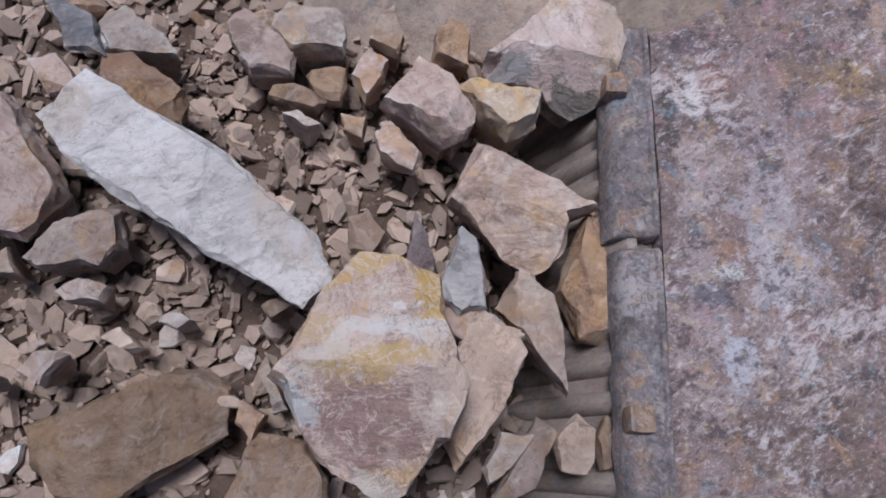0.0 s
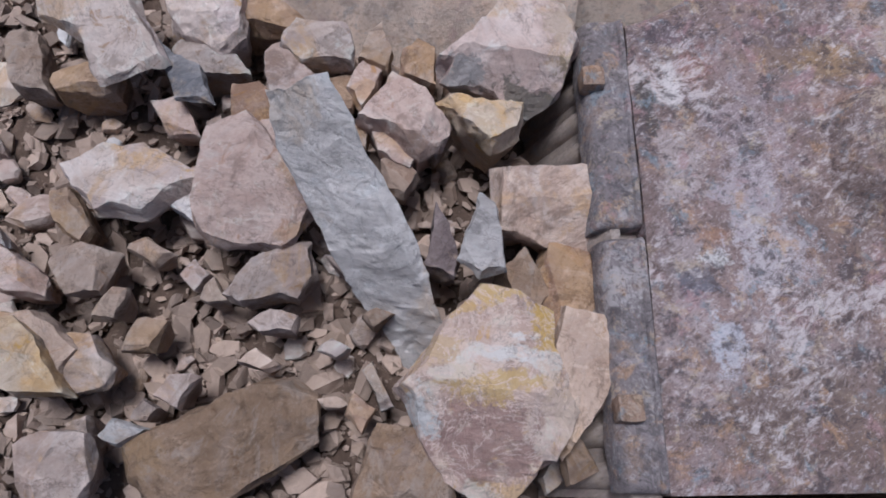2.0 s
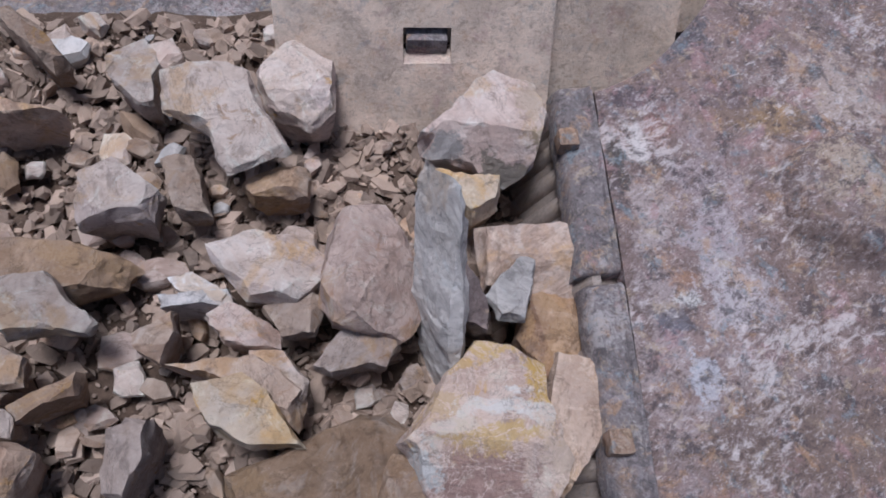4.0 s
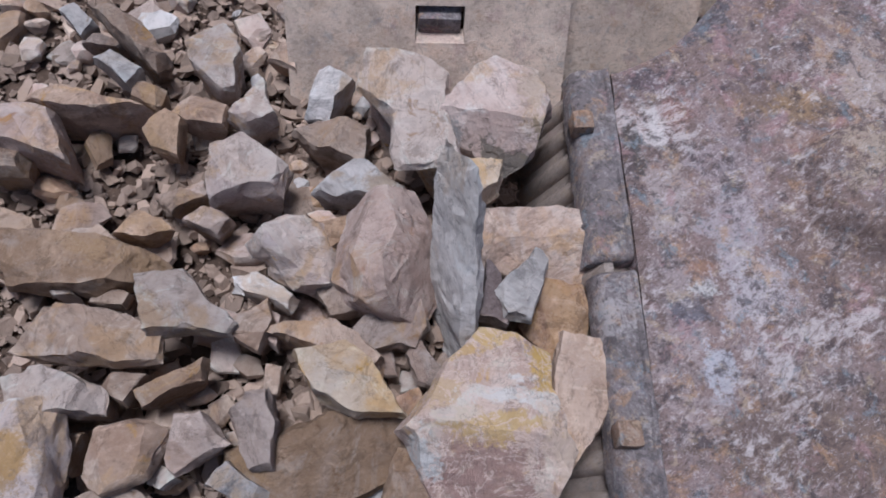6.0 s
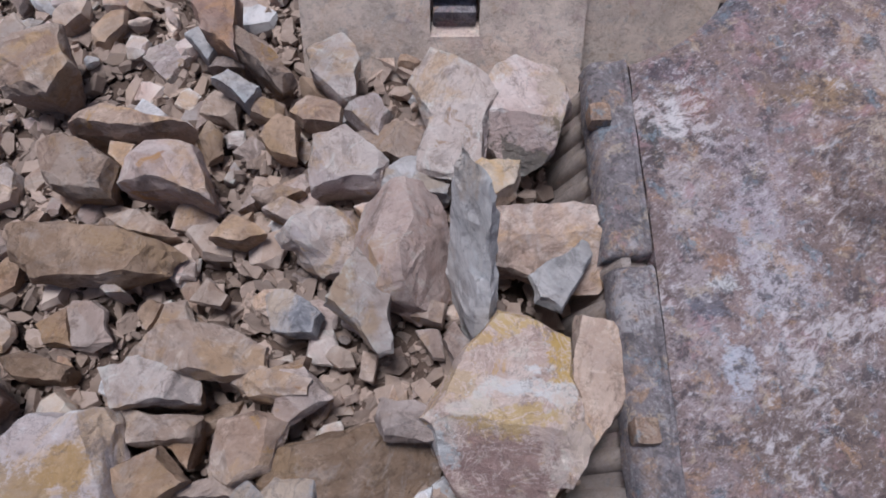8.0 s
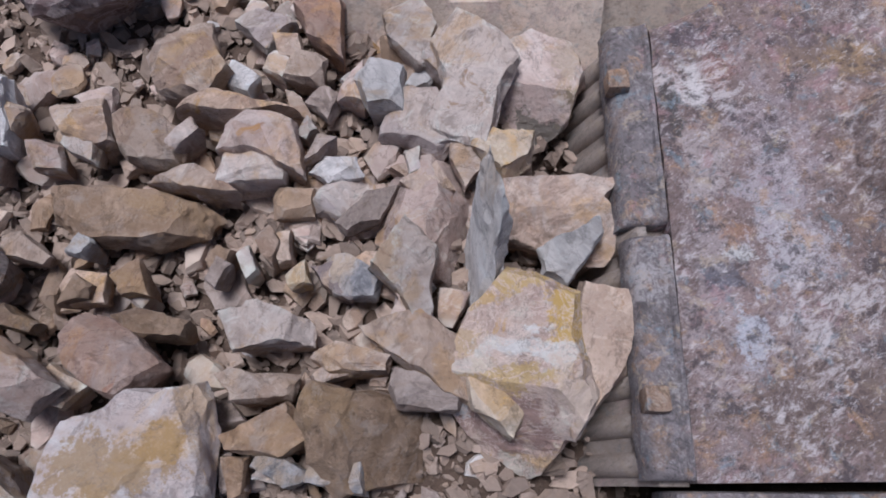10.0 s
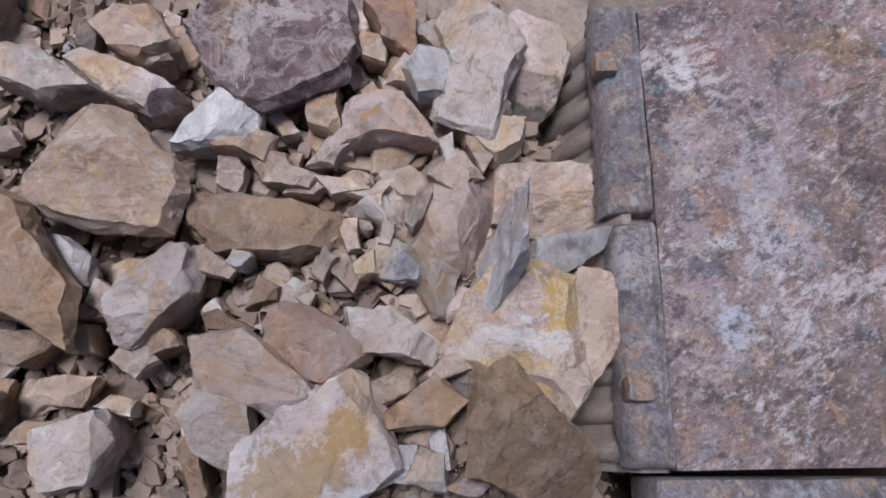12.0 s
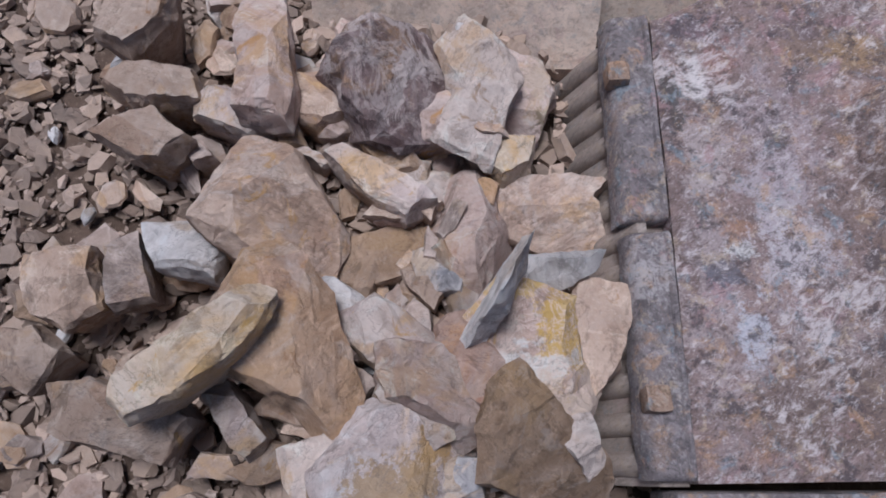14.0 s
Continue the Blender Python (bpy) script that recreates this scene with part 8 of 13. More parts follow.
    roll("bsm", [(0, -1.494, 0.118, -0.54, 0, -0, 0), (1.6, -1.174, 0.118, -0.54, 0, -0, 0), (3, -0.874, 0.118, -0.12, 0, -0, 0), (5.5, -0.49, 0.053, -0.12, 0, -0, 0), (6, -0.467, 0.032, -0.12, 0, -0, 0), (6.5, -0.403, 0.025, -0.12, 0, -0, 0), (7, -0.377, 0.052, -0.12, 0, -0, 0), (8.3, -0.257, 0.052, -0.57, 0, -0, 0), (14, -0.237, 0.052, -0.62, 0, -0, 0)])
    roll("tri", [(0, -1.636, -0.032, -0.52, 0, -0, 0), (1.6, -1.316, -0.032, -0.52, 0, -0, 0), (3, -1.016, -0.032, -0.1, 0, -0, 0), (5.5, -0.533, -0.085, -0.1, 0, -0, 0), (6, -0.488, -0.083, -0.1, 0, -0, 0), (6.5, -0.374, -0.099, -0.1, 0, -0, 0), (7, -0.262, -0.1, -0.1, 0, -0, 0), (8.3, -0.142, -0.1, -0.55, 0, -0, 0), (14, -0.122, -0.1, -0.6, 0, -0, 0)])
    roll("btl", [(0, -1.621, -0.541, -0.52, 0, -0, 0), (4.1, -0.801, -0.541, -0.52, 0, -0, 0), (5.5, -0.501, -0.541, -0.1, 0, -0, 0), (6.5, -0.487, -0.568, -0.1, 0, -0, 0), (7, -0.468, -0.597, -0.1, 0, -0, 0), (9.5, -0.514, -0.613, -0.1, 0, -0, 0), (10, -0.474, -0.619, -0.1, 0, -0, 0), (11.3, -0.354, -0.619, -0.55, 0, -0, 0), (14, -0.334, -0.619, -0.6, 0, -0, 0)])
    roll("lens", [(0, -1.97, -0.257, -0.5, 0, -0, 0), (5.6, -0.85, -0.257, -0.5, 0, -0, 0), (7, -0.55, -0.257, -0.08, 0, -0, 0), (9.5, -0.356, -0.316, -0.08, 0, -0, 0), (10, -0.276, -0.309, -0.08, 0, -0, 0), (10.5, -0.181, -0.305, -0.08, 0, -0, 0), (11.8, -0.061, -0.305, -0.53, 0, -0, 0), (14, -0.041, -0.305, -0.58, 0, -0, 0)])
    roll("dkp", [(0, -2.301, -0.063, -0.55, 0, -0, 0), (8.1, -0.681, -0.063, -0.55, 0, -0, 0), (9.5, -0.381, -0.063, -0.13, 0, -0, 0), (10, -0.34, -0.055, -0.13, 0, -0, 0), (11, -0.2, -0.049, -0.13, 0, -0, 0), (12, -0.125, -0.045, -0.13, 0, -0, 0), (13.3, -0.005, -0.045, -0.58, 0, -0, 0), (14, 0.015, -0.045, -0.63, 0, -0, 0)])
    roll("wch", [(0, -2.648, 0.385, -0.5, 0, -0, 0), (8.1, -1.028, 0.385, -0.5, 0, -0, 0), (9.5, -0.728, 0.385, -0.08, 0, -0, 0), (10, -0.635, 0.337, -0.08, 0, -0, 0), (10.5, -0.482, 0.358, -0.08, 0, -0, 0), (11, -0.365, 0.375, -0.08, 0, -0, 0), (11.5, -0.264, 0.386, -0.08, 0, -0, 0), (12.8, -0.144, 0.386, -0.53, 0, -0, 0), (14, -0.124, 0.386, -0.58, 0, -0, 0)])
    roll("gch", [(0, -4.215, 0.526, -0.09, 0, -0, 0), (9.5, -1.365, 0.526, -0.09, 0, -0, 0), (10, -1.234, 0.495, -0.09, 0, -0, 0), (10.5, -1.025, 0.471, -0.09, 0, -0, 0), (11, -0.77, 0.459, -0.09, 0, -0, 0), (11.5, -0.379, 0.472, -0.09, 0, -0, 0), (12.8, -0.259, 0.472, -0.54, 0, -0, 0), (14, -0.239, 0.472, -0.59, 0, -0, 0)])
    roll("tlm", [(0, -4.56, 0.544, -0.1, 0, -0, 0), (10.5, -1.41, 0.544, -0.1, 0, -0, 0), (11, -1.206, 0.492, -0.1, 0, -0, 0), (11.5, -0.873, 0.405, -0.1, 0, -0, 0), (12, -0.624, 0.36, -0.1, 0, -0, 0), (13.3, -0.504, 0.36, -0.55, 0, -0, 0), (14, -0.484, 0.36, -0.6, 0, -0, 0)])
    roll("rsh", [(0, -2.068, -0.017, -0.5, 0, -0, 0), (8.1, -0.448, -0.017, -0.5, 0, -0, 0), (9.5, -0.148, -0.017, -0.08, 0, -0, 0), (10, -0.119, -0.024, -0.08, 0, -0, 0), (11, -0.025, -0.054, -0.08, 0, -0, 0), (12.3, 0.095, -0.054, -0.53, 0, -0, 0), (14, 0.115, -0.054, -0.58, 0, -0, 0)])
    roll("nib", [(0, -1.871, -0.399, -0.48, 0, -0, 0), (8.6, -0.151, -0.399, -0.48, 0, -0, 0), (10, 0.149, -0.399, -0.06, 0, -0, 0), (11, 0.276, -0.356, -0.06, 0, -0, 0), (11.5, 0.309, -0.388, -0.06, 0, -0, 0), (12, 0.31, -0.399, -0.06, 0, -0, 0), (12.5, 0.32, -0.434, -0.06, 0, -0, 0), (13, 0.308, -0.443, -0.06, 0, -0, 0), (14, 0.42, -0.443, -0.51, 0, -0, 0)])
    roll("olm2", [(0, 0.319, -0.102, -0.16, 0, -0, 0), (0.5, 0.343, -0.063, -0.16, 0, -0, 0), (1, 0.345, -0.053, -0.16, 0, -0, 0), (1.5, 0.329, -0.031, -0.16, 0, -0, 0), (2, 0.345, -0.032, -0.16, 0, -0, 0), (2.5, 0.346, -0.041, -0.16, 0, -0, 0), (3, 0.348, -0.052, -0.16, 0, -0, 0), (4.3, 0.42, -0.052, -0.61, 0, -0, 0), (14, 0.44, -0.052, -0.66, 0, -0, 0)])
    roll("greyz", [(0, 0.116, -0.023, -0.13, 0, -0, 0), (0.5, 0.085, 0.033, -0.13, 0, -0, 0), (1, 0.058, 0.018, -0.13, 0, -0, 0), (2.3, 0.178, 0.018, -0.58, 0, -0, 0), (14, 0.198, 0.018, -0.63, 0, -0, 0)])
    roll("bota", [(0, 0.446, -0.502, -0.15, 0, -0, 0), (0.5, 0.465, -0.492, -0.15, 0, -0, 0), (1, 0.496, -0.423, -0.15, 0, -0, 0), (1.5, 0.483, -0.41, -0.15, 0, -0, 0), (2.8, 0.42, -0.41, -0.6, 0, -0, 0), (14, 0.44, -0.41, -0.65, 0, -0, 0)])
    roll("botb", [(0, 0.551, -0.497, -0.17, 0, -0, 0), (0.5, 0.562, -0.513, -0.17, 0, -0, 0), (1, 0.537, -0.54, -0.17, 0, -0, 0), (1.5, 0.458, -0.538, -0.17, 0, -0, 0), (2, 0.471, -0.558, -0.17, 0, -0, 0), (2.5, 0.478, -0.537, -0.17, 0, -0, 0), (3, 0.476, -0.546, -0.17, 0, -0, 0), (4.3, 0.42, -0.546, -0.62, 0, -0, 0), (14, 0.44, -0.546, -0.67, 0, -0, 0)])
    roll("botc", [(0, 0.242, -0.533, -0.14, 0, -0, 0), (0.5, 0.366, -0.536, -0.14, 0, -0, 0), (1, 0.398, -0.548, -0.14, 0, -0, 0), (1.5, 0.459, -0.57, -0.14, 0, -0, 0), (2.8, 0.42, -0.57, -0.59, 0, -0, 0), (14, 0.44, -0.57, -0.64, 0, -0, 0)])
    roll("botd", [(0, 0.31, -0.553, -0.16, 0, -0, 0), (0.5, 0.292, -0.663, -0.16, 0, -0, 0), (1, 0.291, -0.677, -0.16, 0, -0, 0), (2.3, 0.411, -0.677, -0.61, 0, -0, 0), (14, 0.431, -0.677, -0.66, 0, -0, 0)])
    roll("pbeh", [(0, 0.136, -0.171, -0.12, 0, -0, 0), (0.5, 0.276, -0.185, -0.12, 0, -0, 0), (1.8, 0.396, -0.185, -0.57, 0, -0, 0), (14, 0.416, -0.185, -0.62, 0, -0, 0)])
    roll("rbeh", [(0, 0.328, -0.154, -0.16, 0, -0, 0), (0.5, 0.349, -0.099, -0.16, 0, -0, 0), (1, 0.354, -0.08, -0.16, 0, -0, 0), (2.3, 0.42, -0.08, -0.61, 0, -0, 0), (14, 0.44, -0.08, -0.66, 0, -0, 0)])
    roll("tcor", [(0, -0.941, 0.9, -0.55, 0, -0, 0), (0.6, -0.821, 0.9, -0.55, 0, -0, 0), (2, -0.521, 0.9, -0.13, 0, -0, 0), (2.5, -0.344, 0.953, -0.13, 0, -0, 0), (3, -0.276, 0.904, -0.13, 0, -0, 0), (4.3, -0.156, 0.904, -0.58, 0, -0, 0), (14, -0.136, 0.904, -0.63, 0, -0, 0)])
    roll("s000", [(0, -1.25, 0.374, -0.463, 0, 0, -16), (8.5, 0.025, 0.374, -0.463, 0, 0, -3.6), (9, 0.037, 0.376, -0.427, 0, 0, -2.9), (9.5, 0.051, 0.377, -0.247, 0, 0, -2.2), (10, 0.074, 0.372, -0.103, 0, 0, -1.5), (10.5, 0.12, 0.359, -0.103, 0, 0, -0.7), (11, 0.131, 0.365, -0.103, 0, 0, 0), (11.5, 0.157, 0.365, -0.103, 0, 0, 0.7), (12, 0.175, 0.368, -0.103, 0, 0, 1.5), (12.5, 0.186, 0.364, -0.139, 0, 0, 2.2), (13, 0.181, 0.356, -0.319, 0, 0, 2.9), (13.5, 0.182, 0.366, -0.463, 0, 0, 3.6), (14, 0.189, 0.363, -0.463, 0, 0, 4.4)])
    roll("s001", [(0, -1.463, 0.342, -0.452, 0, 0, -29.2), (8.5, -0.188, 0.342, -0.452, 0, 0, -6.6), (9, -0.167, 0.347, -0.416, 0, 0, -5.3), (9.5, -0.147, 0.352, -0.236, 0, 0, -4), (10, -0.109, 0.35, -0.092, 0, 0, -2.7), (10.5, -0.039, 0.329, -0.092, 0, 0, -1.3), (11, -0.014, 0.332, -0.092, 0, 0, 0), (11.5, 0.027, 0.332, -0.092, 0, 0, 1.3), (12, 0.056, 0.335, -0.092, 0, 0, 2.7), (12.5, 0.076, 0.335, -0.128, 0, 0, 4), (13, 0.081, 0.326, -0.308, 0, 0, 5.3), (13.5, 0.09, 0.335, -0.452, 0, 0, 6.6), (14, 0.104, 0.336, -0.452, 0, 0, 8)])
    roll("s002", [(0, -1.396, 0.272, -0.456, 0, 0, -27.9), (8.5, -0.121, 0.272, -0.456, 0, 0, -6.3), (9, -0.107, 0.277, -0.42, 0, 0, -5.1), (9.5, -0.091, 0.281, -0.24, 0, 0, -3.8), (10, -0.059, 0.271, -0.096, 0, 0, -2.5), (10.5, 0.003, 0.25, -0.096, 0, 0, -1.3), (11, 0.025, 0.248, -0.096, 0, 0, 0), (11.5, 0.061, 0.247, -0.096, 0, 0, 1.3), (12, 0.084, 0.248, -0.096, 0, 0, 2.5), (12.5, 0.103, 0.247, -0.132, 0, 0, 3.8), (13, 0.103, 0.235, -0.312, 0, 0, 5.1), (13.5, 0.11, 0.239, -0.456, 0, 0, 6.3), (14, 0.124, 0.245, -0.456, 0, 0, 7.6)])
    roll("s003", [(0, -1.974, 0.057, -0.498, 0, 0, 2.3), (8.5, -0.699, 0.057, -0.498, 0, 0, 0.5), (9, -0.644, 0.062, -0.462, 0, 0, 0.4), (9.5, -0.592, 0.066, -0.282, 0, 0, 0.3), (10, -0.529, 0.06, -0.138, 0, 0, 0.2), (10.5, -0.441, 0.055, -0.138, 0, 0, 0.1), (11, -0.376, 0.055, -0.138, 0, 0, -0), (11.5, -0.303, 0.053, -0.138, 0, 0, -0.1), (12, -0.251, 0.051, -0.138, 0, 0, -0.2), (12.5, -0.201, 0.05, -0.174, 0, 0, -0.3), (13, -0.17, 0.037, -0.354, 0, 0, -0.4), (13.5, -0.13, 0.031, -0.498, 0, 0, -0.5), (14, -0.091, 0.033, -0.498, 0, 0, -0.6)])
    roll("s004", [(0, -2.169, -0.049, -0.443, 0, 0, -9.8), (8.5, -0.894, -0.049, -0.443, 0, 0, -2.2), (9, -0.85, -0.039, -0.407, 0, 0, -1.8), (9.5, -0.796, -0.031, -0.227, 0, 0, -1.3), (10, -0.71, -0.032, -0.083, 0, 0, -0.9), (10.5, -0.599, -0.036, -0.083, 0, 0, -0.4), (11, -0.517, -0.036, -0.083, 0, 0, 0), (11.5, -0.406, -0.045, -0.083, 0, 0, 0.4), (12, -0.32, -0.054, -0.083, 0, 0, 0.9), (12.5, -0.237, -0.058, -0.119, 0, 0, 1.3), (13, -0.185, -0.071, -0.299, 0, 0, 1.8), (13.5, -0.129, -0.078, -0.443, 0, 0, 2.2), (14, -0.084, -0.077, -0.443, 0, 0, 2.7)])
    roll("s005", [(0, -1.917, -0.057, -0.446, 0, 0, 25.5), (8.5, -0.642, -0.057, -0.446, 0, 0, 5.8), (9, -0.582, -0.054, -0.41, 0, 0, 4.6), (9.5, -0.523, -0.052, -0.23, 0, 0, 3.5), (10, -0.459, -0.054, -0.086, 0, 0, 2.3), (10.5, -0.381, -0.056, -0.086, 0, 0, 1.2), (11, -0.323, -0.054, -0.086, 0, 0, -0), (11.5, -0.254, -0.056, -0.086, 0, 0, -1.2), (12, -0.194, -0.062, -0.086, 0, 0, -2.3), (12.5, -0.13, -0.064, -0.122, 0, 0, -3.5), (13, -0.098, -0.078, -0.302, 0, 0, -4.6), (13.5, -0.062, -0.081, -0.446, 0, 0, -5.8), (14, -0.029, -0.077, -0.446, 0, 0, -7)])
    roll("s006", [(0, -2.572, 0.057, -0.472, 0, 0, 16.7), (8.5, -1.297, 0.057, -0.472, 0, 0, 3.8), (9, -1.285, 0.062, -0.436, 0, 0, 3), (9.5, -1.267, 0.067, -0.256, 0, 0, 2.3), (10, -1.173, 0.064, -0.112, 0, 0, 1.5), (10.5, -1.004, 0.043, -0.112, 0, 0, 0.8), (11, -0.876, 0.019, -0.112, 0, 0, -0), (11.5, -0.706, -0.005, -0.112, 0, 0, -0.8), (12, -0.582, -0.027, -0.112, 0, 0, -1.5), (12.5, -0.465, -0.04, -0.148, 0, 0, -2.3), (13, -0.358, -0.056, -0.328, 0, 0, -3), (13.5, -0.247, -0.076, -0.472, 0, 0, -3.8), (14, -0.17, -0.086, -0.472, 0, 0, -4.6)])
    roll("s007", [(0, -2.841, 0.039, -0.467, 0, 0, -4.9), (8.5, -1.566, 0.039, -0.467, 0, 0, -1.1), (9, -1.506, 0.039, -0.431, 0, 0, -0.9), (9.5, -1.463, 0.042, -0.251, 0, 0, -0.7), (10, -1.354, 0.044, -0.107, 0, 0, -0.4), (10.5, -1.159, 0.043, -0.107, 0, 0, -0.2), (11, -1.013, 0.015, -0.107, 0, 0, 0), (11.5, -0.833, -0.013, -0.107, 0, 0, 0.2), (12, -0.681, -0.05, -0.107, 0, 0, 0.4), (12.5, -0.543, -0.071, -0.143, 0, 0, 0.7), (13, -0.415, -0.086, -0.323, 0, 0, 0.9), (13.5, -0.279, -0.109, -0.467, 0, 0, 1.1), (14, -0.189, -0.122, -0.467, 0, 0, 1.3)])
    roll("s008", [(0, -3.216, 0.417, -0.499, 0, 0, 18.7), (8.5, -1.941, 0.417, -0.499, 0, 0, 4.2), (9, -1.841, 0.417, -0.463, 0, 0, 3.4), (9.5, -1.737, 0.412, -0.283, 0, 0, 2.5), (10, -1.583, 0.397, -0.139, 0, 0, 1.7), (10.5, -1.314, 0.384, -0.139, 0, 0, 0.8), (11, -1.104, 0.317, -0.139, 0, 0, -0), (11.5, -0.872, 0.315, -0.139, 0, 0, -0.8), (12, -0.647, 0.27, -0.139, 0, 0, -1.7), (12.5, -0.515, 0.239, -0.175, 0, 0, -2.5), (13, -0.386, 0.194, -0.355, 0, 0, -3.4), (13.5, -0.289, 0.158, -0.499, 0, 0, -4.2), (14, -0.217, 0.14, -0.499, 0, 0, -5.1)])
    roll("s009", [(0, -2.925, 0.42, -0.483, 0, 0, -27.5), (8.5, -1.65, 0.42, -0.483, 0, 0, -6.2), (9, -1.577, 0.417, -0.447, 0, 0, -5), (9.5, -1.505, 0.412, -0.267, 0, 0, -3.7), (10, -1.364, 0.387, -0.123, 0, 0, -2.5), (10.5, -1.143, 0.367, -0.123, 0, 0, -1.2), (11, -0.936, 0.322, -0.123, 0, 0, 0), (11.5, -0.703, 0.322, -0.123, 0, 0, 1.2), (12, -0.512, 0.283, -0.123, 0, 0, 2.5), (12.5, -0.413, 0.26, -0.159, 0, 0, 3.7), (13, -0.313, 0.225, -0.339, 0, 0, 5), (13.5, -0.233, 0.195, -0.483, 0, 0, 6.2), (14, -0.172, 0.18, -0.483, 0, 0, 7.5)])
    roll("s010", [(0, -2.389, 0.463, -0.454, 0, 0, 22.5), (8.5, -1.114, 0.463, -0.454, 0, 0, 5.1), (9, -1.088, 0.462, -0.418, 0, 0, 4.1), (9.5, -1.044, 0.457, -0.238, 0, 0, 3.1), (10, -0.902, 0.425, -0.094, 0, 0, 2), (10.5, -0.723, 0.379, -0.094, 0, 0, 1), (11, -0.584, 0.338, -0.094, 0, 0, -0), (11.5, -0.404, 0.342, -0.094, 0, 0, -1), (12, -0.297, 0.338, -0.094, 0, 0, -2), (12.5, -0.238, 0.328, -0.13, 0, 0, -3.1), (13, -0.186, 0.309, -0.31, 0, 0, -4.1), (13.5, -0.136, 0.298, -0.454, 0, 0, -5.1), (14, -0.094, 0.289, -0.454, 0, 0, -6.1)])
    roll("s011", [(0, -2.103, 0.889, -0.452, 0, 0, 23.8), (8.5, -0.828, 0.889, -0.452, 0, 0, 5.4), (9, -0.764, 0.873, -0.416, 0, 0, 4.3), (9.5, -0.692, 0.853, -0.236, 0, 0, 3.3), (10, -0.564, 0.806, -0.092, 0, 0, 2.2), (10.5, -0.443, 0.772, -0.092, 0, 0, 1.1), (11, -0.365, 0.734, -0.092, 0, 0, -0), (11.5, -0.272, 0.725, -0.092, 0, 0, -1.1), (12, -0.199, 0.709, -0.092, 0, 0, -2.2), (12.5, -0.15, 0.716, -0.128, 0, 0, -3.3), (13, -0.118, 0.706, -0.308, 0, 0, -4.3), (13.5, -0.086, 0.718, -0.452, 0, 0, -5.4), (14, -0.064, 0.715, -0.452, 0, 0, -6.5)])
    roll("s012", [(0, -1.735, 0.608, -0.463, 0, 0, 24.6), (8.5, -0.46, 0.608, -0.463, 0, 0, 5.6), (9, -0.414, 0.611, -0.427, 0, 0, 4.5), (9.5, -0.37, 0.615, -0.247, 0, 0, 3.4), (10, -0.31, 0.625, -0.103, 0, 0, 2.2), (10.5, -0.213, 0.611, -0.103, 0, 0, 1.1), (11, -0.165, 0.614, -0.103, 0, 0, -0), (11.5, -0.116, 0.614, -0.103, 0, 0, -1.1), (12, -0.077, 0.608, -0.103, 0, 0, -2.2), (12.5, -0.051, 0.611, -0.139, 0, 0, -3.4), (13, -0.035, 0.604, -0.319, 0, 0, -4.5), (13.5, -0.015, 0.622, -0.463, 0, 0, -5.6), (14, -0.002, 0.618, -0.463, 0, 0, -6.7)])
    roll("s013", [(0, -1.487, 0.494, -0.5, 0, 0, -24.5), (8.5, -0.212, 0.494, -0.5, 0, 0, -5.6), (9, -0.182, 0.498, -0.464, 0, 0, -4.5), (9.5, -0.154, 0.503, -0.284, 0, 0, -3.3), (10, -0.11, 0.512, -0.14, 0, 0, -2.2), (10.5, -0.037, 0.496, -0.14, 0, 0, -1.1), (11, -0.012, 0.507, -0.14, 0, 0, 0), (11.5, 0.021, 0.507, -0.14, 0, 0, 1.1), (12, 0.047, 0.508, -0.14, 0, 0, 2.2), (12.5, 0.061, 0.507, -0.176, 0, 0, 3.3), (13, 0.067, 0.501, -0.356, 0, 0, 4.5), (13.5, 0.076, 0.519, -0.5, 0, 0, 5.6), (14, 0.083, 0.514, -0.5, 0, 0, 6.7)])
    roll("s014", [(0, -2.934, -0.174, -0.487, 0, 0, 18.8), (8.5, -1.659, -0.174, -0.487, 0, 0, 4.3), (9, -1.562, -0.18, -0.451, 0, 0, 3.4), (9.5, -1.469, -0.182, -0.271, 0, 0, 2.6), (10, -1.363, -0.175, -0.127, 0, 0, 1.7), (10.5, -1.162, -0.166, -0.127, 0, 0, 0.9), (11, -0.997, -0.188, -0.127, 0, 0, -0), (11.5, -0.789, -0.207, -0.127, 0, 0, -0.9), (12, -0.617, -0.226, -0.127, 0, 0, -1.7), (12.5, -0.459, -0.224, -0.163, 0, 0, -2.6), (13, -0.326, -0.225, -0.343, 0, 0, -3.4), (13.5, -0.199, -0.241, -0.487, 0, 0, -4.3), (14, -0.123, -0.247, -0.487, 0, 0, -5.1)])
    roll("s015", [(0, -2.687, -0.092, -0.441, 0, 0, -24.6), (8.5, -1.412, -0.092, -0.441, 0, 0, -5.6), (9, -1.332, -0.096, -0.405, 0, 0, -4.5), (9.5, -1.259, -0.098, -0.225, 0, 0, -3.4), (10, -1.148, -0.096, -0.081, 0, 0, -2.2), (10.5, -0.972, -0.103, -0.081, 0, 0, -1.1), (11, -0.829, -0.116, -0.081, 0, 0, 0), (11.5, -0.642, -0.132, -0.081, 0, 0, 1.1), (12, -0.498, -0.144, -0.081, 0, 0, 2.2), (12.5, -0.361, -0.146, -0.117, 0, 0, 3.4), (13, -0.258, -0.154, -0.297, 0, 0, 4.5), (13.5, -0.161, -0.167, -0.441, 0, 0, 5.6), (14, -0.098, -0.17, -0.441, 0, 0, 6.7)])
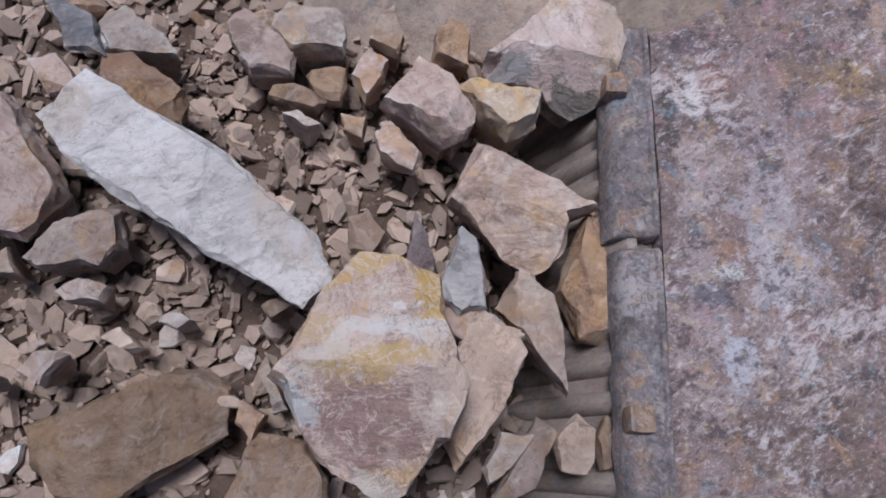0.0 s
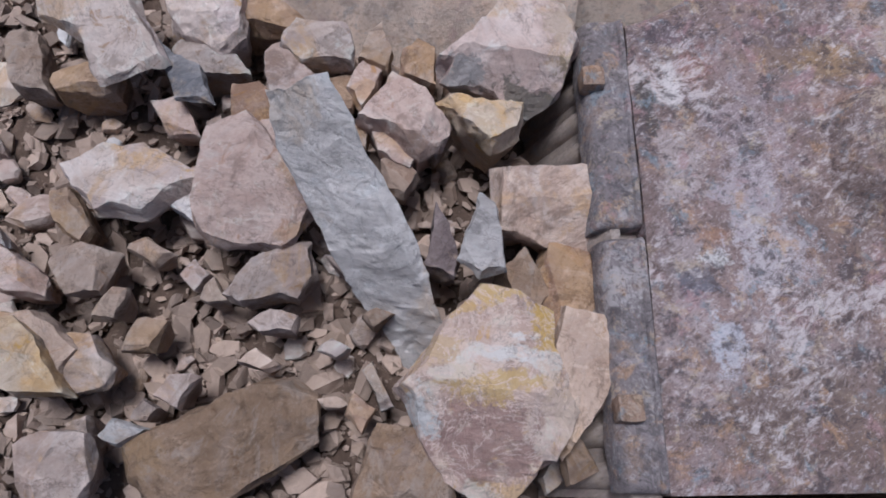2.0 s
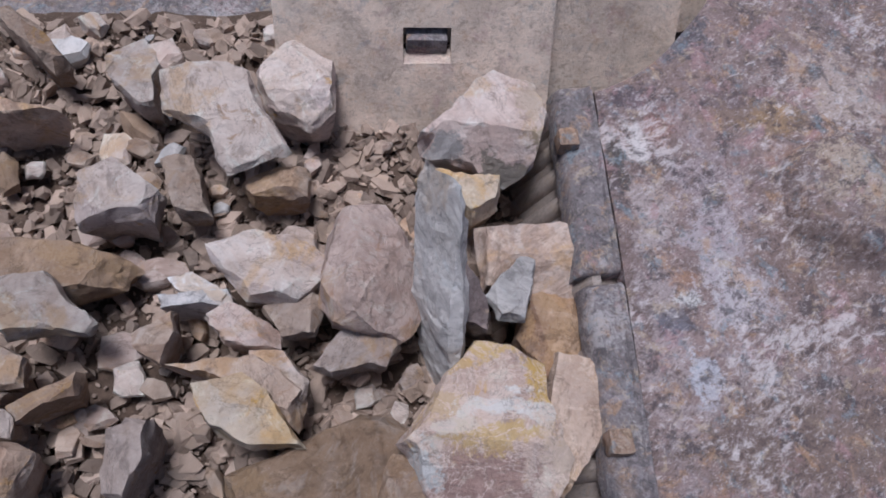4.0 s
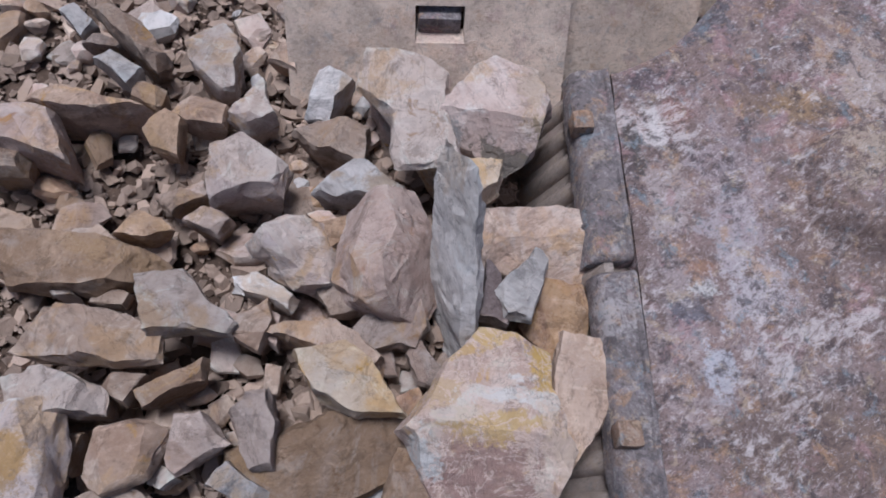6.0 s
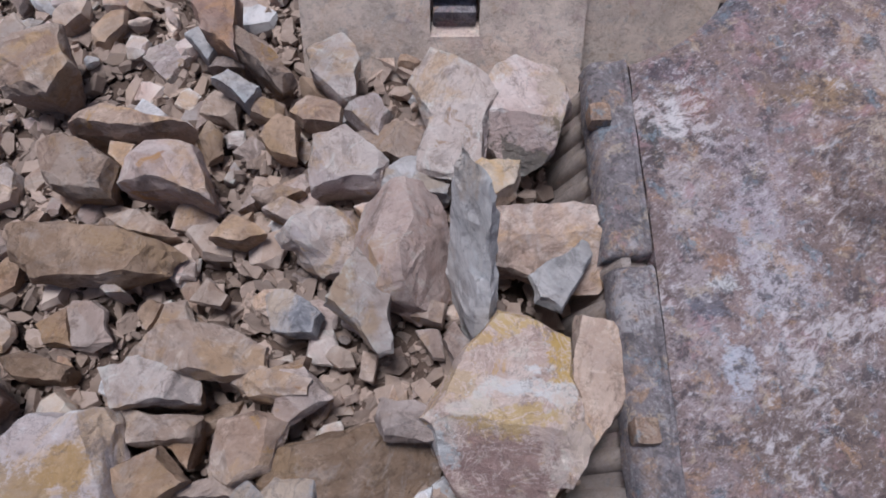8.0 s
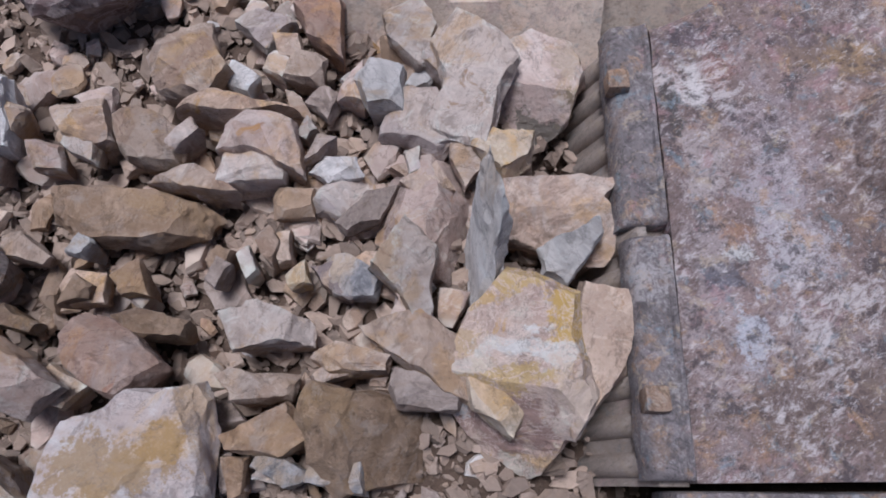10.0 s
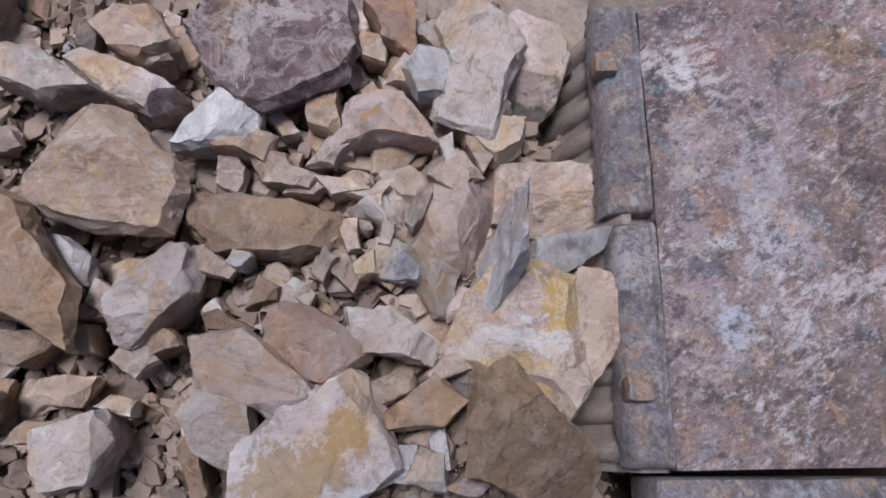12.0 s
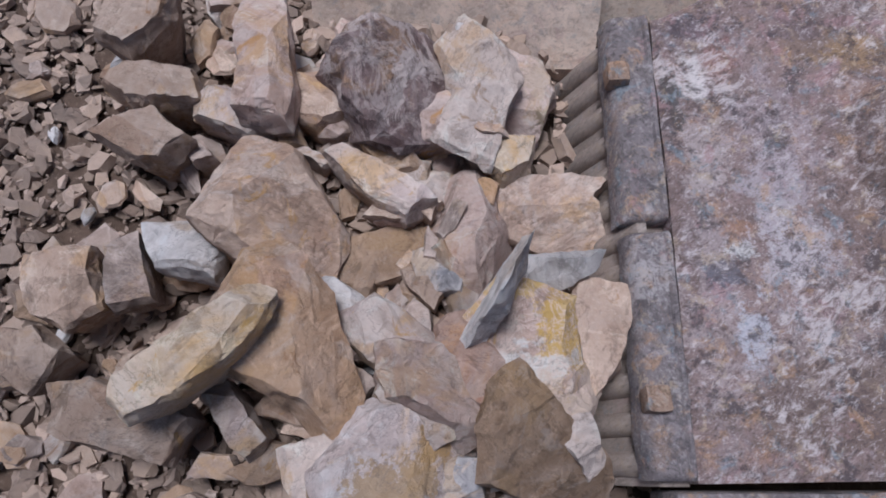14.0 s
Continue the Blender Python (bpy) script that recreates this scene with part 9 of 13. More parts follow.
    roll("s016", [(0, -2.479, -0.091, -0.483, 0, 0, -30.5), (8.5, -1.204, -0.091, -0.483, 0, 0, -6.9), (9, -1.15, -0.092, -0.447, 0, 0, -5.5), (9.5, -1.086, -0.092, -0.267, 0, 0, -4.2), (10, -0.973, -0.093, -0.123, 0, 0, -2.8), (10.5, -0.812, -0.103, -0.123, 0, 0, -1.4), (11, -0.687, -0.109, -0.123, 0, 0, 0), (11.5, -0.522, -0.122, -0.123, 0, 0, 1.4), (12, -0.395, -0.132, -0.123, 0, 0, 2.8), (12.5, -0.274, -0.135, -0.159, 0, 0, 4.2), (13, -0.194, -0.146, -0.339, 0, 0, 5.5), (13.5, -0.12, -0.154, -0.483, 0, 0, 6.9), (14, -0.068, -0.154, -0.483, 0, 0, 8.3)])
    roll("s017", [(0, -2.042, -0.642, -0.468, 0, 0, -11.7), (8.5, -0.767, -0.642, -0.468, 0, 0, -2.7), (9, -0.711, -0.641, -0.432, 0, 0, -2.1), (9.5, -0.661, -0.641, -0.252, 0, 0, -1.6), (10, -0.601, -0.646, -0.108, 0, 0, -1.1), (10.5, -0.495, -0.642, -0.108, 0, 0, -0.5), (11, -0.386, -0.634, -0.108, 0, 0, 0), (11.5, -0.255, -0.628, -0.108, 0, 0, 0.5), (12, -0.157, -0.651, -0.108, 0, 0, 1.1), (12.5, -0.105, -0.645, -0.144, 0, 0, 1.6), (13, -0.057, -0.651, -0.324, 0, 0, 2.1), (13.5, -0.006, -0.648, -0.468, 0, 0, 2.7), (14, 0.02, -0.652, -0.468, 0, 0, 3.2)])
    roll("s018", [(0, -1.921, -0.624, -0.488, 0, 0, -29.1), (8.5, -0.646, -0.624, -0.488, 0, 0, -6.6), (9, -0.6, -0.624, -0.452, 0, 0, -5.3), (9.5, -0.557, -0.625, -0.272, 0, 0, -4), (10, -0.502, -0.631, -0.128, 0, 0, -2.6), (10.5, -0.405, -0.626, -0.128, 0, 0, -1.3), (11, -0.299, -0.619, -0.128, 0, 0, 0), (11.5, -0.174, -0.607, -0.128, 0, 0, 1.3), (12, -0.087, -0.634, -0.128, 0, 0, 2.6), (12.5, -0.041, -0.629, -0.164, 0, 0, 4), (13, 0.001, -0.635, -0.344, 0, 0, 5.3), (13.5, 0.047, -0.631, -0.488, 0, 0, 6.6), (14, 0.069, -0.636, -0.488, 0, 0, 7.9)])
    roll("s019", [(0, -1.792, -0.323, -0.459, 0, 0, -30.8), (8.5, -0.517, -0.323, -0.459, 0, 0, -7), (9, -0.462, -0.325, -0.423, 0, 0, -5.6), (9.5, -0.405, -0.329, -0.243, 0, 0, -4.2), (10, -0.328, -0.337, -0.099, 0, 0, -2.8), (10.5, -0.234, -0.341, -0.099, 0, 0, -1.4), (11, -0.118, -0.346, -0.099, 0, 0, 0), (11.5, -0.014, -0.345, -0.099, 0, 0, 1.4), (12, 0.058, -0.363, -0.099, 0, 0, 2.8), (12.5, 0.126, -0.366, -0.135, 0, 0, 4.2), (13, 0.171, -0.389, -0.315, 0, 0, 5.6), (13.5, 0.206, -0.4, -0.459, 0, 0, 7), (14, 0.224, -0.41, -0.459, 0, 0, 8.4)])
    roll("s020", [(0, -1.574, -0.123, -0.446, 0, 0, 13.3), (8.5, -0.299, -0.123, -0.446, 0, 0, 3), (9, -0.248, -0.121, -0.41, 0, 0, 2.4), (9.5, -0.194, -0.123, -0.23, 0, 0, 1.8), (10, -0.123, -0.143, -0.086, 0, 0, 1.2), (10.5, -0.051, -0.158, -0.086, 0, 0, 0.6), (11, 0.016, -0.168, -0.086, 0, 0, -0), (11.5, 0.061, -0.17, -0.086, 0, 0, -0.6), (12, 0.094, -0.174, -0.086, 0, 0, -1.2), (12.5, 0.147, -0.175, -0.122, 0, 0, -1.8), (13, 0.175, -0.202, -0.302, 0, 0, -2.4), (13.5, 0.193, -0.211, -0.446, 0, 0, -3), (14, 0.208, -0.214, -0.446, 0, 0, -3.6)])
    roll("s021", [(0, -3.108, -0.199, -0.478, 0, 0, 22), (8.5, -1.833, -0.199, -0.478, 0, 0, 5), (9, -1.733, -0.201, -0.442, 0, 0, 4), (9.5, -1.638, -0.201, -0.262, 0, 0, 3), (10, -1.53, -0.192, -0.118, 0, 0, 2), (10.5, -1.329, -0.186, -0.118, 0, 0, 1), (11, -1.182, -0.218, -0.118, 0, 0, -0), (11.5, -1.005, -0.231, -0.118, 0, 0, -1), (12, -0.834, -0.269, -0.118, 0, 0, -2), (12.5, -0.665, -0.288, -0.154, 0, 0, -3), (13, -0.507, -0.292, -0.334, 0, 0, -4), (13.5, -0.332, -0.314, -0.478, 0, 0, -5), (14, -0.227, -0.327, -0.478, 0, 0, -6)])
    roll("s022", [(0, -2.017, 0.625, -0.491, 0, 0, 28.7), (8.5, -0.742, 0.625, -0.491, 0, 0, 6.5), (9, -0.695, 0.619, -0.455, 0, 0, 5.2), (9.5, -0.638, 0.61, -0.275, 0, 0, 3.9), (10, -0.523, 0.585, -0.131, 0, 0, 2.6), (10.5, -0.385, 0.558, -0.131, 0, 0, 1.3), (11, -0.295, 0.545, -0.131, 0, 0, -0), (11.5, -0.199, 0.55, -0.131, 0, 0, -1.3), (12, -0.135, 0.547, -0.131, 0, 0, -2.6), (12.5, -0.099, 0.547, -0.167, 0, 0, -3.9), (13, -0.073, 0.538, -0.347, 0, 0, -5.2), (13.5, -0.047, 0.551, -0.491, 0, 0, -6.5), (14, -0.03, 0.544, -0.491, 0, 0, -7.8)])
    roll("s023", [(0, -2.242, 0.295, -0.482, 0, 0, -6.8), (8.5, -0.967, 0.295, -0.482, 0, 0, -1.5), (9, -0.946, 0.296, -0.446, 0, 0, -1.2), (9.5, -0.91, 0.293, -0.266, 0, 0, -0.9), (10, -0.799, 0.268, -0.122, 0, 0, -0.6), (10.5, -0.638, 0.242, -0.122, 0, 0, -0.3), (11, -0.513, 0.215, -0.122, 0, 0, 0), (11.5, -0.374, 0.215, -0.122, 0, 0, 0.3), (12, -0.295, 0.215, -0.122, 0, 0, 0.6), (12.5, -0.241, 0.211, -0.158, 0, 0, 0.9), (13, -0.196, 0.194, -0.338, 0, 0, 1.2), (13.5, -0.147, 0.182, -0.482, 0, 0, 1.5), (14, -0.102, 0.178, -0.482, 0, 0, 1.9)])
    roll("s024", [(0, -2.703, 0.541, -0.5, 0, 0, -13.9), (10.5, -1.128, 0.541, -0.5, 0, 0, -2.7), (11, -0.91, 0.493, -0.464, 0, 0, -2.1), (11.5, -0.675, 0.496, -0.284, 0, 0, -1.6), (12, -0.495, 0.448, -0.14, 0, 0, -1.1), (12.5, -0.409, 0.42, -0.14, 0, 0, -0.5), (13, -0.305, 0.378, -0.14, 0, 0, 0), (13.5, -0.23, 0.35, -0.14, 0, 0, 0.5), (14, -0.176, 0.329, -0.14, 0, 0, 1.1)])
    roll("s025", [(0, -2.279, 0.384, -0.48, 0, 0, 14.8), (10.5, -0.704, 0.384, -0.48, 0, 0, 2.9), (11, -0.568, 0.344, -0.444, 0, 0, 2.3), (11.5, -0.387, 0.357, -0.264, 0, 0, 1.7), (12, -0.298, 0.347, -0.12, 0, 0, 1.1), (12.5, -0.245, 0.337, -0.12, 0, 0, 0.6), (13, -0.19, 0.317, -0.12, 0, 0, -0), (13.5, -0.139, 0.305, -0.12, 0, 0, -0.6), (14, -0.096, 0.296, -0.12, 0, 0, -1.1)])
    roll("s026", [(0, -2.506, 0.297, -0.451, 0, 0, 1.5), (10.5, -0.931, 0.297, -0.451, 0, 0, 0.3), (11, -0.767, 0.261, -0.415, 0, 0, 0.2), (11.5, -0.563, 0.257, -0.235, 0, 0, 0.2), (12, -0.436, 0.232, -0.091, 0, 0, 0.1), (12.5, -0.364, 0.218, -0.091, 0, 0, 0.1), (13, -0.283, 0.189, -0.091, 0, 0, -0), (13.5, -0.211, 0.165, -0.091, 0, 0, -0.1), (14, -0.154, 0.155, -0.091, 0, 0, -0.1)])
    roll("s027", [(0, -2.4, 0.263, -0.481, 0, 0, 1.5), (10.5, -0.825, 0.263, -0.481, 0, 0, 0.3), (11, -0.677, 0.224, -0.445, 0, 0, 0.2), (11.5, -0.494, 0.221, -0.265, 0, 0, 0.2), (12, -0.393, 0.206, -0.121, 0, 0, 0.1), (12.5, -0.327, 0.195, -0.121, 0, 0, 0.1), (13, -0.258, 0.171, -0.121, 0, 0, -0), (13.5, -0.194, 0.151, -0.121, 0, 0, -0.1), (14, -0.141, 0.144, -0.121, 0, 0, -0.1)])
    roll("s028", [(0, -1.932, 0.169, -0.458, 0, 0, 34.6), (10.5, -0.357, 0.169, -0.458, 0, 0, 6.6), (11, -0.29, 0.166, -0.422, 0, 0, 5.3), (11.5, -0.218, 0.169, -0.242, 0, 0, 4), (12, -0.178, 0.171, -0.098, 0, 0, 2.7), (12.5, -0.143, 0.171, -0.098, 0, 0, 1.3), (13, -0.121, 0.159, -0.098, 0, 0, -0), (13.5, -0.09, 0.155, -0.098, 0, 0, -1.3), (14, -0.056, 0.158, -0.098, 0, 0, -2.7)])
    roll("s029", [(0, -1.723, 0.125, -0.441, 0, 0, 37.2), (10.5, -0.148, 0.125, -0.441, 0, 0, 7.2), (11, -0.107, 0.119, -0.405, 0, 0, 5.7), (11.5, -0.063, 0.119, -0.225, 0, 0, 4.3), (12, -0.036, 0.12, -0.081, 0, 0, 2.9), (12.5, -0.011, 0.12, -0.081, 0, 0, 1.4), (13, -0.007, 0.107, -0.081, 0, 0, -0), (13.5, 0.007, 0.107, -0.081, 0, 0, -1.4), (14, 0.027, 0.115, -0.081, 0, 0, -2.9)])
    roll("s030", [(0, -1.843, 0.054, -0.455, 0, 0, -26.9), (10.5, -0.268, 0.054, -0.455, 0, 0, -5.2), (11, -0.219, 0.052, -0.419, 0, 0, -4.1), (11.5, -0.166, 0.052, -0.239, 0, 0, -3.1), (12, -0.131, 0.052, -0.095, 0, 0, -2.1), (12.5, -0.096, 0.052, -0.095, 0, 0, -1), (13, -0.084, 0.039, -0.095, 0, 0, 0), (13.5, -0.06, 0.037, -0.095, 0, 0, 1), (14, -0.033, 0.043, -0.095, 0, 0, 2.1)])
    roll("s031", [(0, -2.151, 0.059, -0.499, 0, 0, -22.4), (10.5, -0.576, 0.059, -0.499, 0, 0, -4.3), (11, -0.487, 0.051, -0.463, 0, 0, -3.5), (11.5, -0.387, 0.045, -0.283, 0, 0, -2.6), (12, -0.323, 0.041, -0.139, 0, 0, -1.7), (12.5, -0.261, 0.036, -0.139, 0, 0, -0.9), (13, -0.216, 0.021, -0.139, 0, 0, 0), (13.5, -0.163, 0.012, -0.139, 0, 0, 0.9), (14, -0.116, 0.01, -0.139, 0, 0, 1.7)])
    roll("s032", [(0, -2.069, -0.052, -0.478, 0, 0, -6.1), (10.5, -0.494, -0.052, -0.478, 0, 0, -1.2), (11, -0.429, -0.048, -0.442, 0, 0, -0.9), (11.5, -0.34, -0.055, -0.262, 0, 0, -0.7), (12, -0.269, -0.062, -0.118, 0, 0, -0.5), (12.5, -0.195, -0.066, -0.118, 0, 0, -0.2), (13, -0.154, -0.079, -0.118, 0, 0, 0), (13.5, -0.105, -0.085, -0.118, 0, 0, 0.2), (14, -0.064, -0.082, -0.118, 0, 0, 0.5)])
    roll("s033", [(0, -2.468, -0.124, -0.499, 0, 0, 35.4), (10.5, -0.893, -0.124, -0.499, 0, 0, 6.8), (11, -0.755, -0.131, -0.463, 0, 0, 5.4), (11.5, -0.575, -0.145, -0.283, 0, 0, 4.1), (12, -0.441, -0.153, -0.139, 0, 0, 2.7), (12.5, -0.312, -0.154, -0.139, 0, 0, 1.4), (13, -0.223, -0.164, -0.139, 0, 0, -0), (13.5, -0.137, -0.174, -0.139, 0, 0, -1.4), (14, -0.078, -0.176, -0.139, 0, 0, -2.7)])
    roll("s034", [(0, -2.756, -0.117, -0.489, 0, 0, -35.5), (10.5, -1.181, -0.117, -0.489, 0, 0, -6.8), (11, -1.023, -0.141, -0.453, 0, 0, -5.5), (11.5, -0.825, -0.166, -0.273, 0, 0, -4.1), (12, -0.659, -0.194, -0.129, 0, 0, -2.7), (12.5, -0.504, -0.199, -0.129, 0, 0, -1.4), (13, -0.367, -0.206, -0.129, 0, 0, 0), (13.5, -0.227, -0.225, -0.129, 0, 0, 1.4), (14, -0.145, -0.233, -0.129, 0, 0, 2.7)])
    roll("s035", [(0, -1.843, -0.272, -0.488, 0, 0, -19.9), (10.5, -0.268, -0.272, -0.488, 0, 0, -3.8), (11, -0.173, -0.273, -0.452, 0, 0, -3.1), (11.5, -0.088, -0.276, -0.272, 0, 0, -2.3), (12, -0.005, -0.293, -0.128, 0, 0, -1.5), (12.5, 0.08, -0.298, -0.128, 0, 0, -0.8), (13, 0.127, -0.322, -0.128, 0, 0, 0), (13.5, 0.164, -0.331, -0.128, 0, 0, 0.8), (14, 0.187, -0.336, -0.128, 0, 0, 1.5)])
    roll("s036", [(0, -3.006, -0.1, -0.444, 0, 0, -34.5), (10.5, -1.431, -0.1, -0.444, 0, 0, -6.6), (11, -1.297, -0.14, -0.408, 0, 0, -5.3), (11.5, -1.14, -0.132, -0.228, 0, 0, -4), (12, -0.974, -0.158, -0.084, 0, 0, -2.7), (12.5, -0.807, -0.185, -0.084, 0, 0, -1.3), (13, -0.641, -0.199, -0.084, 0, 0, 0), (13.5, -0.431, -0.228, -0.084, 0, 0, 1.3), (14, -0.279, -0.253, -0.084, 0, 0, 2.7)])
    roll("s037", [(0, -3.039, -0.156, -0.479, 0, 0, 11.3), (10.5, -1.464, -0.156, -0.479, 0, 0, 2.2), (11, -1.335, -0.198, -0.443, 0, 0, 1.7), (11.5, -1.186, -0.179, -0.263, 0, 0, 1.3), (12, -1.021, -0.199, -0.119, 0, 0, 0.9), (12.5, -0.853, -0.224, -0.119, 0, 0, 0.4), (13, -0.684, -0.239, -0.119, 0, 0, -0), (13.5, -0.467, -0.269, -0.119, 0, 0, -0.4), (14, -0.301, -0.297, -0.119, 0, 0, -0.9)])
    roll("s038", [(0, -3.053, -0.252, -0.469, 0, 0, -21.5), (10.5, -1.478, -0.252, -0.469, 0, 0, -4.1), (11, -1.349, -0.294, -0.433, 0, 0, -3.3), (11.5, -1.204, -0.269, -0.253, 0, 0, -2.5), (12, -1.046, -0.287, -0.109, 0, 0, -1.7), (12.5, -0.872, -0.31, -0.109, 0, 0, -0.8), (13, -0.702, -0.323, -0.109, 0, 0, 0), (13.5, -0.49, -0.351, -0.109, 0, 0, 0.8), (14, -0.327, -0.377, -0.109, 0, 0, 1.7)])
    roll("s039", [(0, -3.271, -0.263, -0.494, 0, 0, -19.4), (10.5, -1.696, -0.263, -0.494, 0, 0, -3.7), (11, -1.581, -0.313, -0.458, 0, 0, -3), (11.5, -1.447, -0.269, -0.278, 0, 0, -2.2), (12, -1.246, -0.298, -0.134, 0, 0, -1.5), (12.5, -1.064, -0.32, -0.134, 0, 0, -0.7), (13, -0.893, -0.356, -0.134, 0, 0, 0), (13.5, -0.65, -0.401, -0.134, 0, 0, 0.7), (14, -0.43, -0.44, -0.134, 0, 0, 1.5)])
    roll("s040", [(0, -2.931, -0.278, -0.452, 0, 0, -28.1), (10.5, -1.356, -0.278, -0.452, 0, 0, -5.4), (11, -1.203, -0.308, -0.416, 0, 0, -4.3), (11.5, -1.018, -0.316, -0.236, 0, 0, -3.2), (12, -0.86, -0.341, -0.092, 0, 0, -2.2), (12.5, -0.69, -0.349, -0.092, 0, 0, -1.1), (13, -0.529, -0.351, -0.092, 0, 0, 0), (13.5, -0.358, -0.37, -0.092, 0, 0, 1.1), (14, -0.253, -0.382, -0.092, 0, 0, 2.2)])
    roll("s041", [(0, -3.069, -0.412, -0.498, 0, 0, -34.8), (10.5, -1.494, -0.412, -0.498, 0, 0, -6.7), (11, -1.355, -0.44, -0.462, 0, 0, -5.3), (11.5, -1.211, -0.418, -0.282, 0, 0, -4), (12, -1.087, -0.424, -0.138, 0, 0, -2.7), (12.5, -0.895, -0.443, -0.138, 0, 0, -1.3), (13, -0.724, -0.447, -0.138, 0, 0, 0), (13.5, -0.532, -0.465, -0.138, 0, 0, 1.3), (14, -0.378, -0.484, -0.138, 0, 0, 2.7)])
    roll("s042", [(0, -2.978, -0.464, -0.495, 0, 0, 12.4), (10.5, -1.403, -0.464, -0.495, 0, 0, 2.4), (11, -1.237, -0.47, -0.459, 0, 0, 1.9), (11.5, -1.034, -0.47, -0.279, 0, 0, 1.4), (12, -0.91, -0.47, -0.135, 0, 0, 1), (12.5, -0.726, -0.476, -0.135, 0, 0, 0.5), (13, -0.563, -0.47, -0.135, 0, 0, -0), (13.5, -0.405, -0.481, -0.135, 0, 0, -0.5), (14, -0.304, -0.487, -0.135, 0, 0, -1)])
    roll("s043", [(0, -3.246, -0.48, -0.463, 0, 0, -32.6), (10.5, -1.671, -0.48, -0.463, 0, 0, -6.3), (11, -1.558, -0.509, -0.427, 0, 0, -5), (11.5, -1.444, -0.479, -0.247, 0, 0, -3.8), (12, -1.305, -0.487, -0.103, 0, 0, -2.5), (12.5, -1.1, -0.512, -0.103, 0, 0, -1.3), (13, -0.921, -0.545, -0.103, 0, 0, 0), (13.5, -0.688, -0.578, -0.103, 0, 0, 1.3), (14, -0.505, -0.603, -0.103, 0, 0, 2.5)])
    roll("s044", [(0, -3.464, -0.453, -0.48, 0, 0, -33.1), (10.5, -1.889, -0.453, -0.48, 0, 0, -6.4), (11, -1.786, -0.463, -0.444, 0, 0, -5.1), (11.5, -1.675, -0.458, -0.264, 0, 0, -3.8), (12, -1.508, -0.482, -0.12, 0, 0, -2.5), (12.5, -1.296, -0.508, -0.12, 0, 0, -1.3), (13, -1.096, -0.546, -0.12, 0, 0, 0), (13.5, -0.845, -0.581, -0.12, 0, 0, 1.3), (14, -0.641, -0.608, -0.12, 0, 0, 2.5)])
    roll("s045", [(0, -3.104, -0.557, -0.467, 0, 0, 14.6), (10.5, -1.529, -0.557, -0.467, 0, 0, 2.8), (11, -1.381, -0.56, -0.431, 0, 0, 2.3), (11.5, -1.226, -0.548, -0.251, 0, 0, 1.7), (12, -1.118, -0.549, -0.107, 0, 0, 1.1), (12.5, -0.917, -0.568, -0.107, 0, 0, 0.6), (13, -0.745, -0.563, -0.107, 0, 0, -0), (13.5, -0.565, -0.575, -0.107, 0, 0, -0.6), (14, -0.426, -0.586, -0.107, 0, 0, -1.1)])
    roll("s046", [(0, -2.788, -0.681, -0.481, 0, 0, 25.2), (10.5, -1.213, -0.681, -0.481, 0, 0, 4.8), (11, -1.042, -0.668, -0.445, 0, 0, 3.9), (11.5, -0.814, -0.664, -0.265, 0, 0, 2.9), (12, -0.666, -0.636, -0.121, 0, 0, 1.9), (12.5, -0.526, -0.607, -0.121, 0, 0, 1), (13, -0.404, -0.603, -0.121, 0, 0, -0), (13.5, -0.292, -0.608, -0.121, 0, 0, -1), (14, -0.228, -0.606, -0.121, 0, 0, -1.9)])
    roll("s047", [(0, -3.249, -0.63, -0.495, 0, 0, 27.4), (10.5, -1.674, -0.63, -0.495, 0, 0, 5.3), (11, -1.565, -0.634, -0.459, 0, 0, 4.2), (11.5, -1.464, -0.628, -0.279, 0, 0, 3.2), (12, -1.349, -0.63, -0.135, 0, 0, 2.1), (12.5, -1.148, -0.653, -0.135, 0, 0, 1.1), (13, -0.964, -0.68, -0.135, 0, 0, -0), (13.5, -0.738, -0.708, -0.135, 0, 0, -1.1), (14, -0.57, -0.727, -0.135, 0, 0, -2.1)])
    roll("s048", [(0, -3.408, -0.614, -0.459, 0, 0, -38.7), (10.5, -1.833, -0.614, -0.459, 0, 0, -7.5), (11, -1.732, -0.616, -0.423, 0, 0, -6), (11.5, -1.632, -0.615, -0.243, 0, 0, -4.5), (12, -1.508, -0.62, -0.099, 0, 0, -3), (12.5, -1.302, -0.644, -0.099, 0, 0, -1.5), (13, -1.098, -0.679, -0.099, 0, 0, 0), (13.5, -0.852, -0.71, -0.099, 0, 0, 1.5), (14, -0.674, -0.73, -0.099, 0, 0, 3)])
    roll("s049", [(0, -2.162, -0.57, -0.49, 0, 0, 35.2), (10.5, -0.587, -0.57, -0.49, 0, 0, 6.8), (11, -0.472, -0.564, -0.454, 0, 0, 5.4), (11.5, -0.332, -0.569, -0.274, 0, 0, 4.1), (12, -0.227, -0.586, -0.13, 0, 0, 2.7), (12.5, -0.158, -0.579, -0.13, 0, 0, 1.4), (13, -0.096, -0.586, -0.13, 0, 0, -0), (13.5, -0.036, -0.585, -0.13, 0, 0, -1.4), (14, -0.002, -0.588, -0.13, 0, 0, -2.7)])
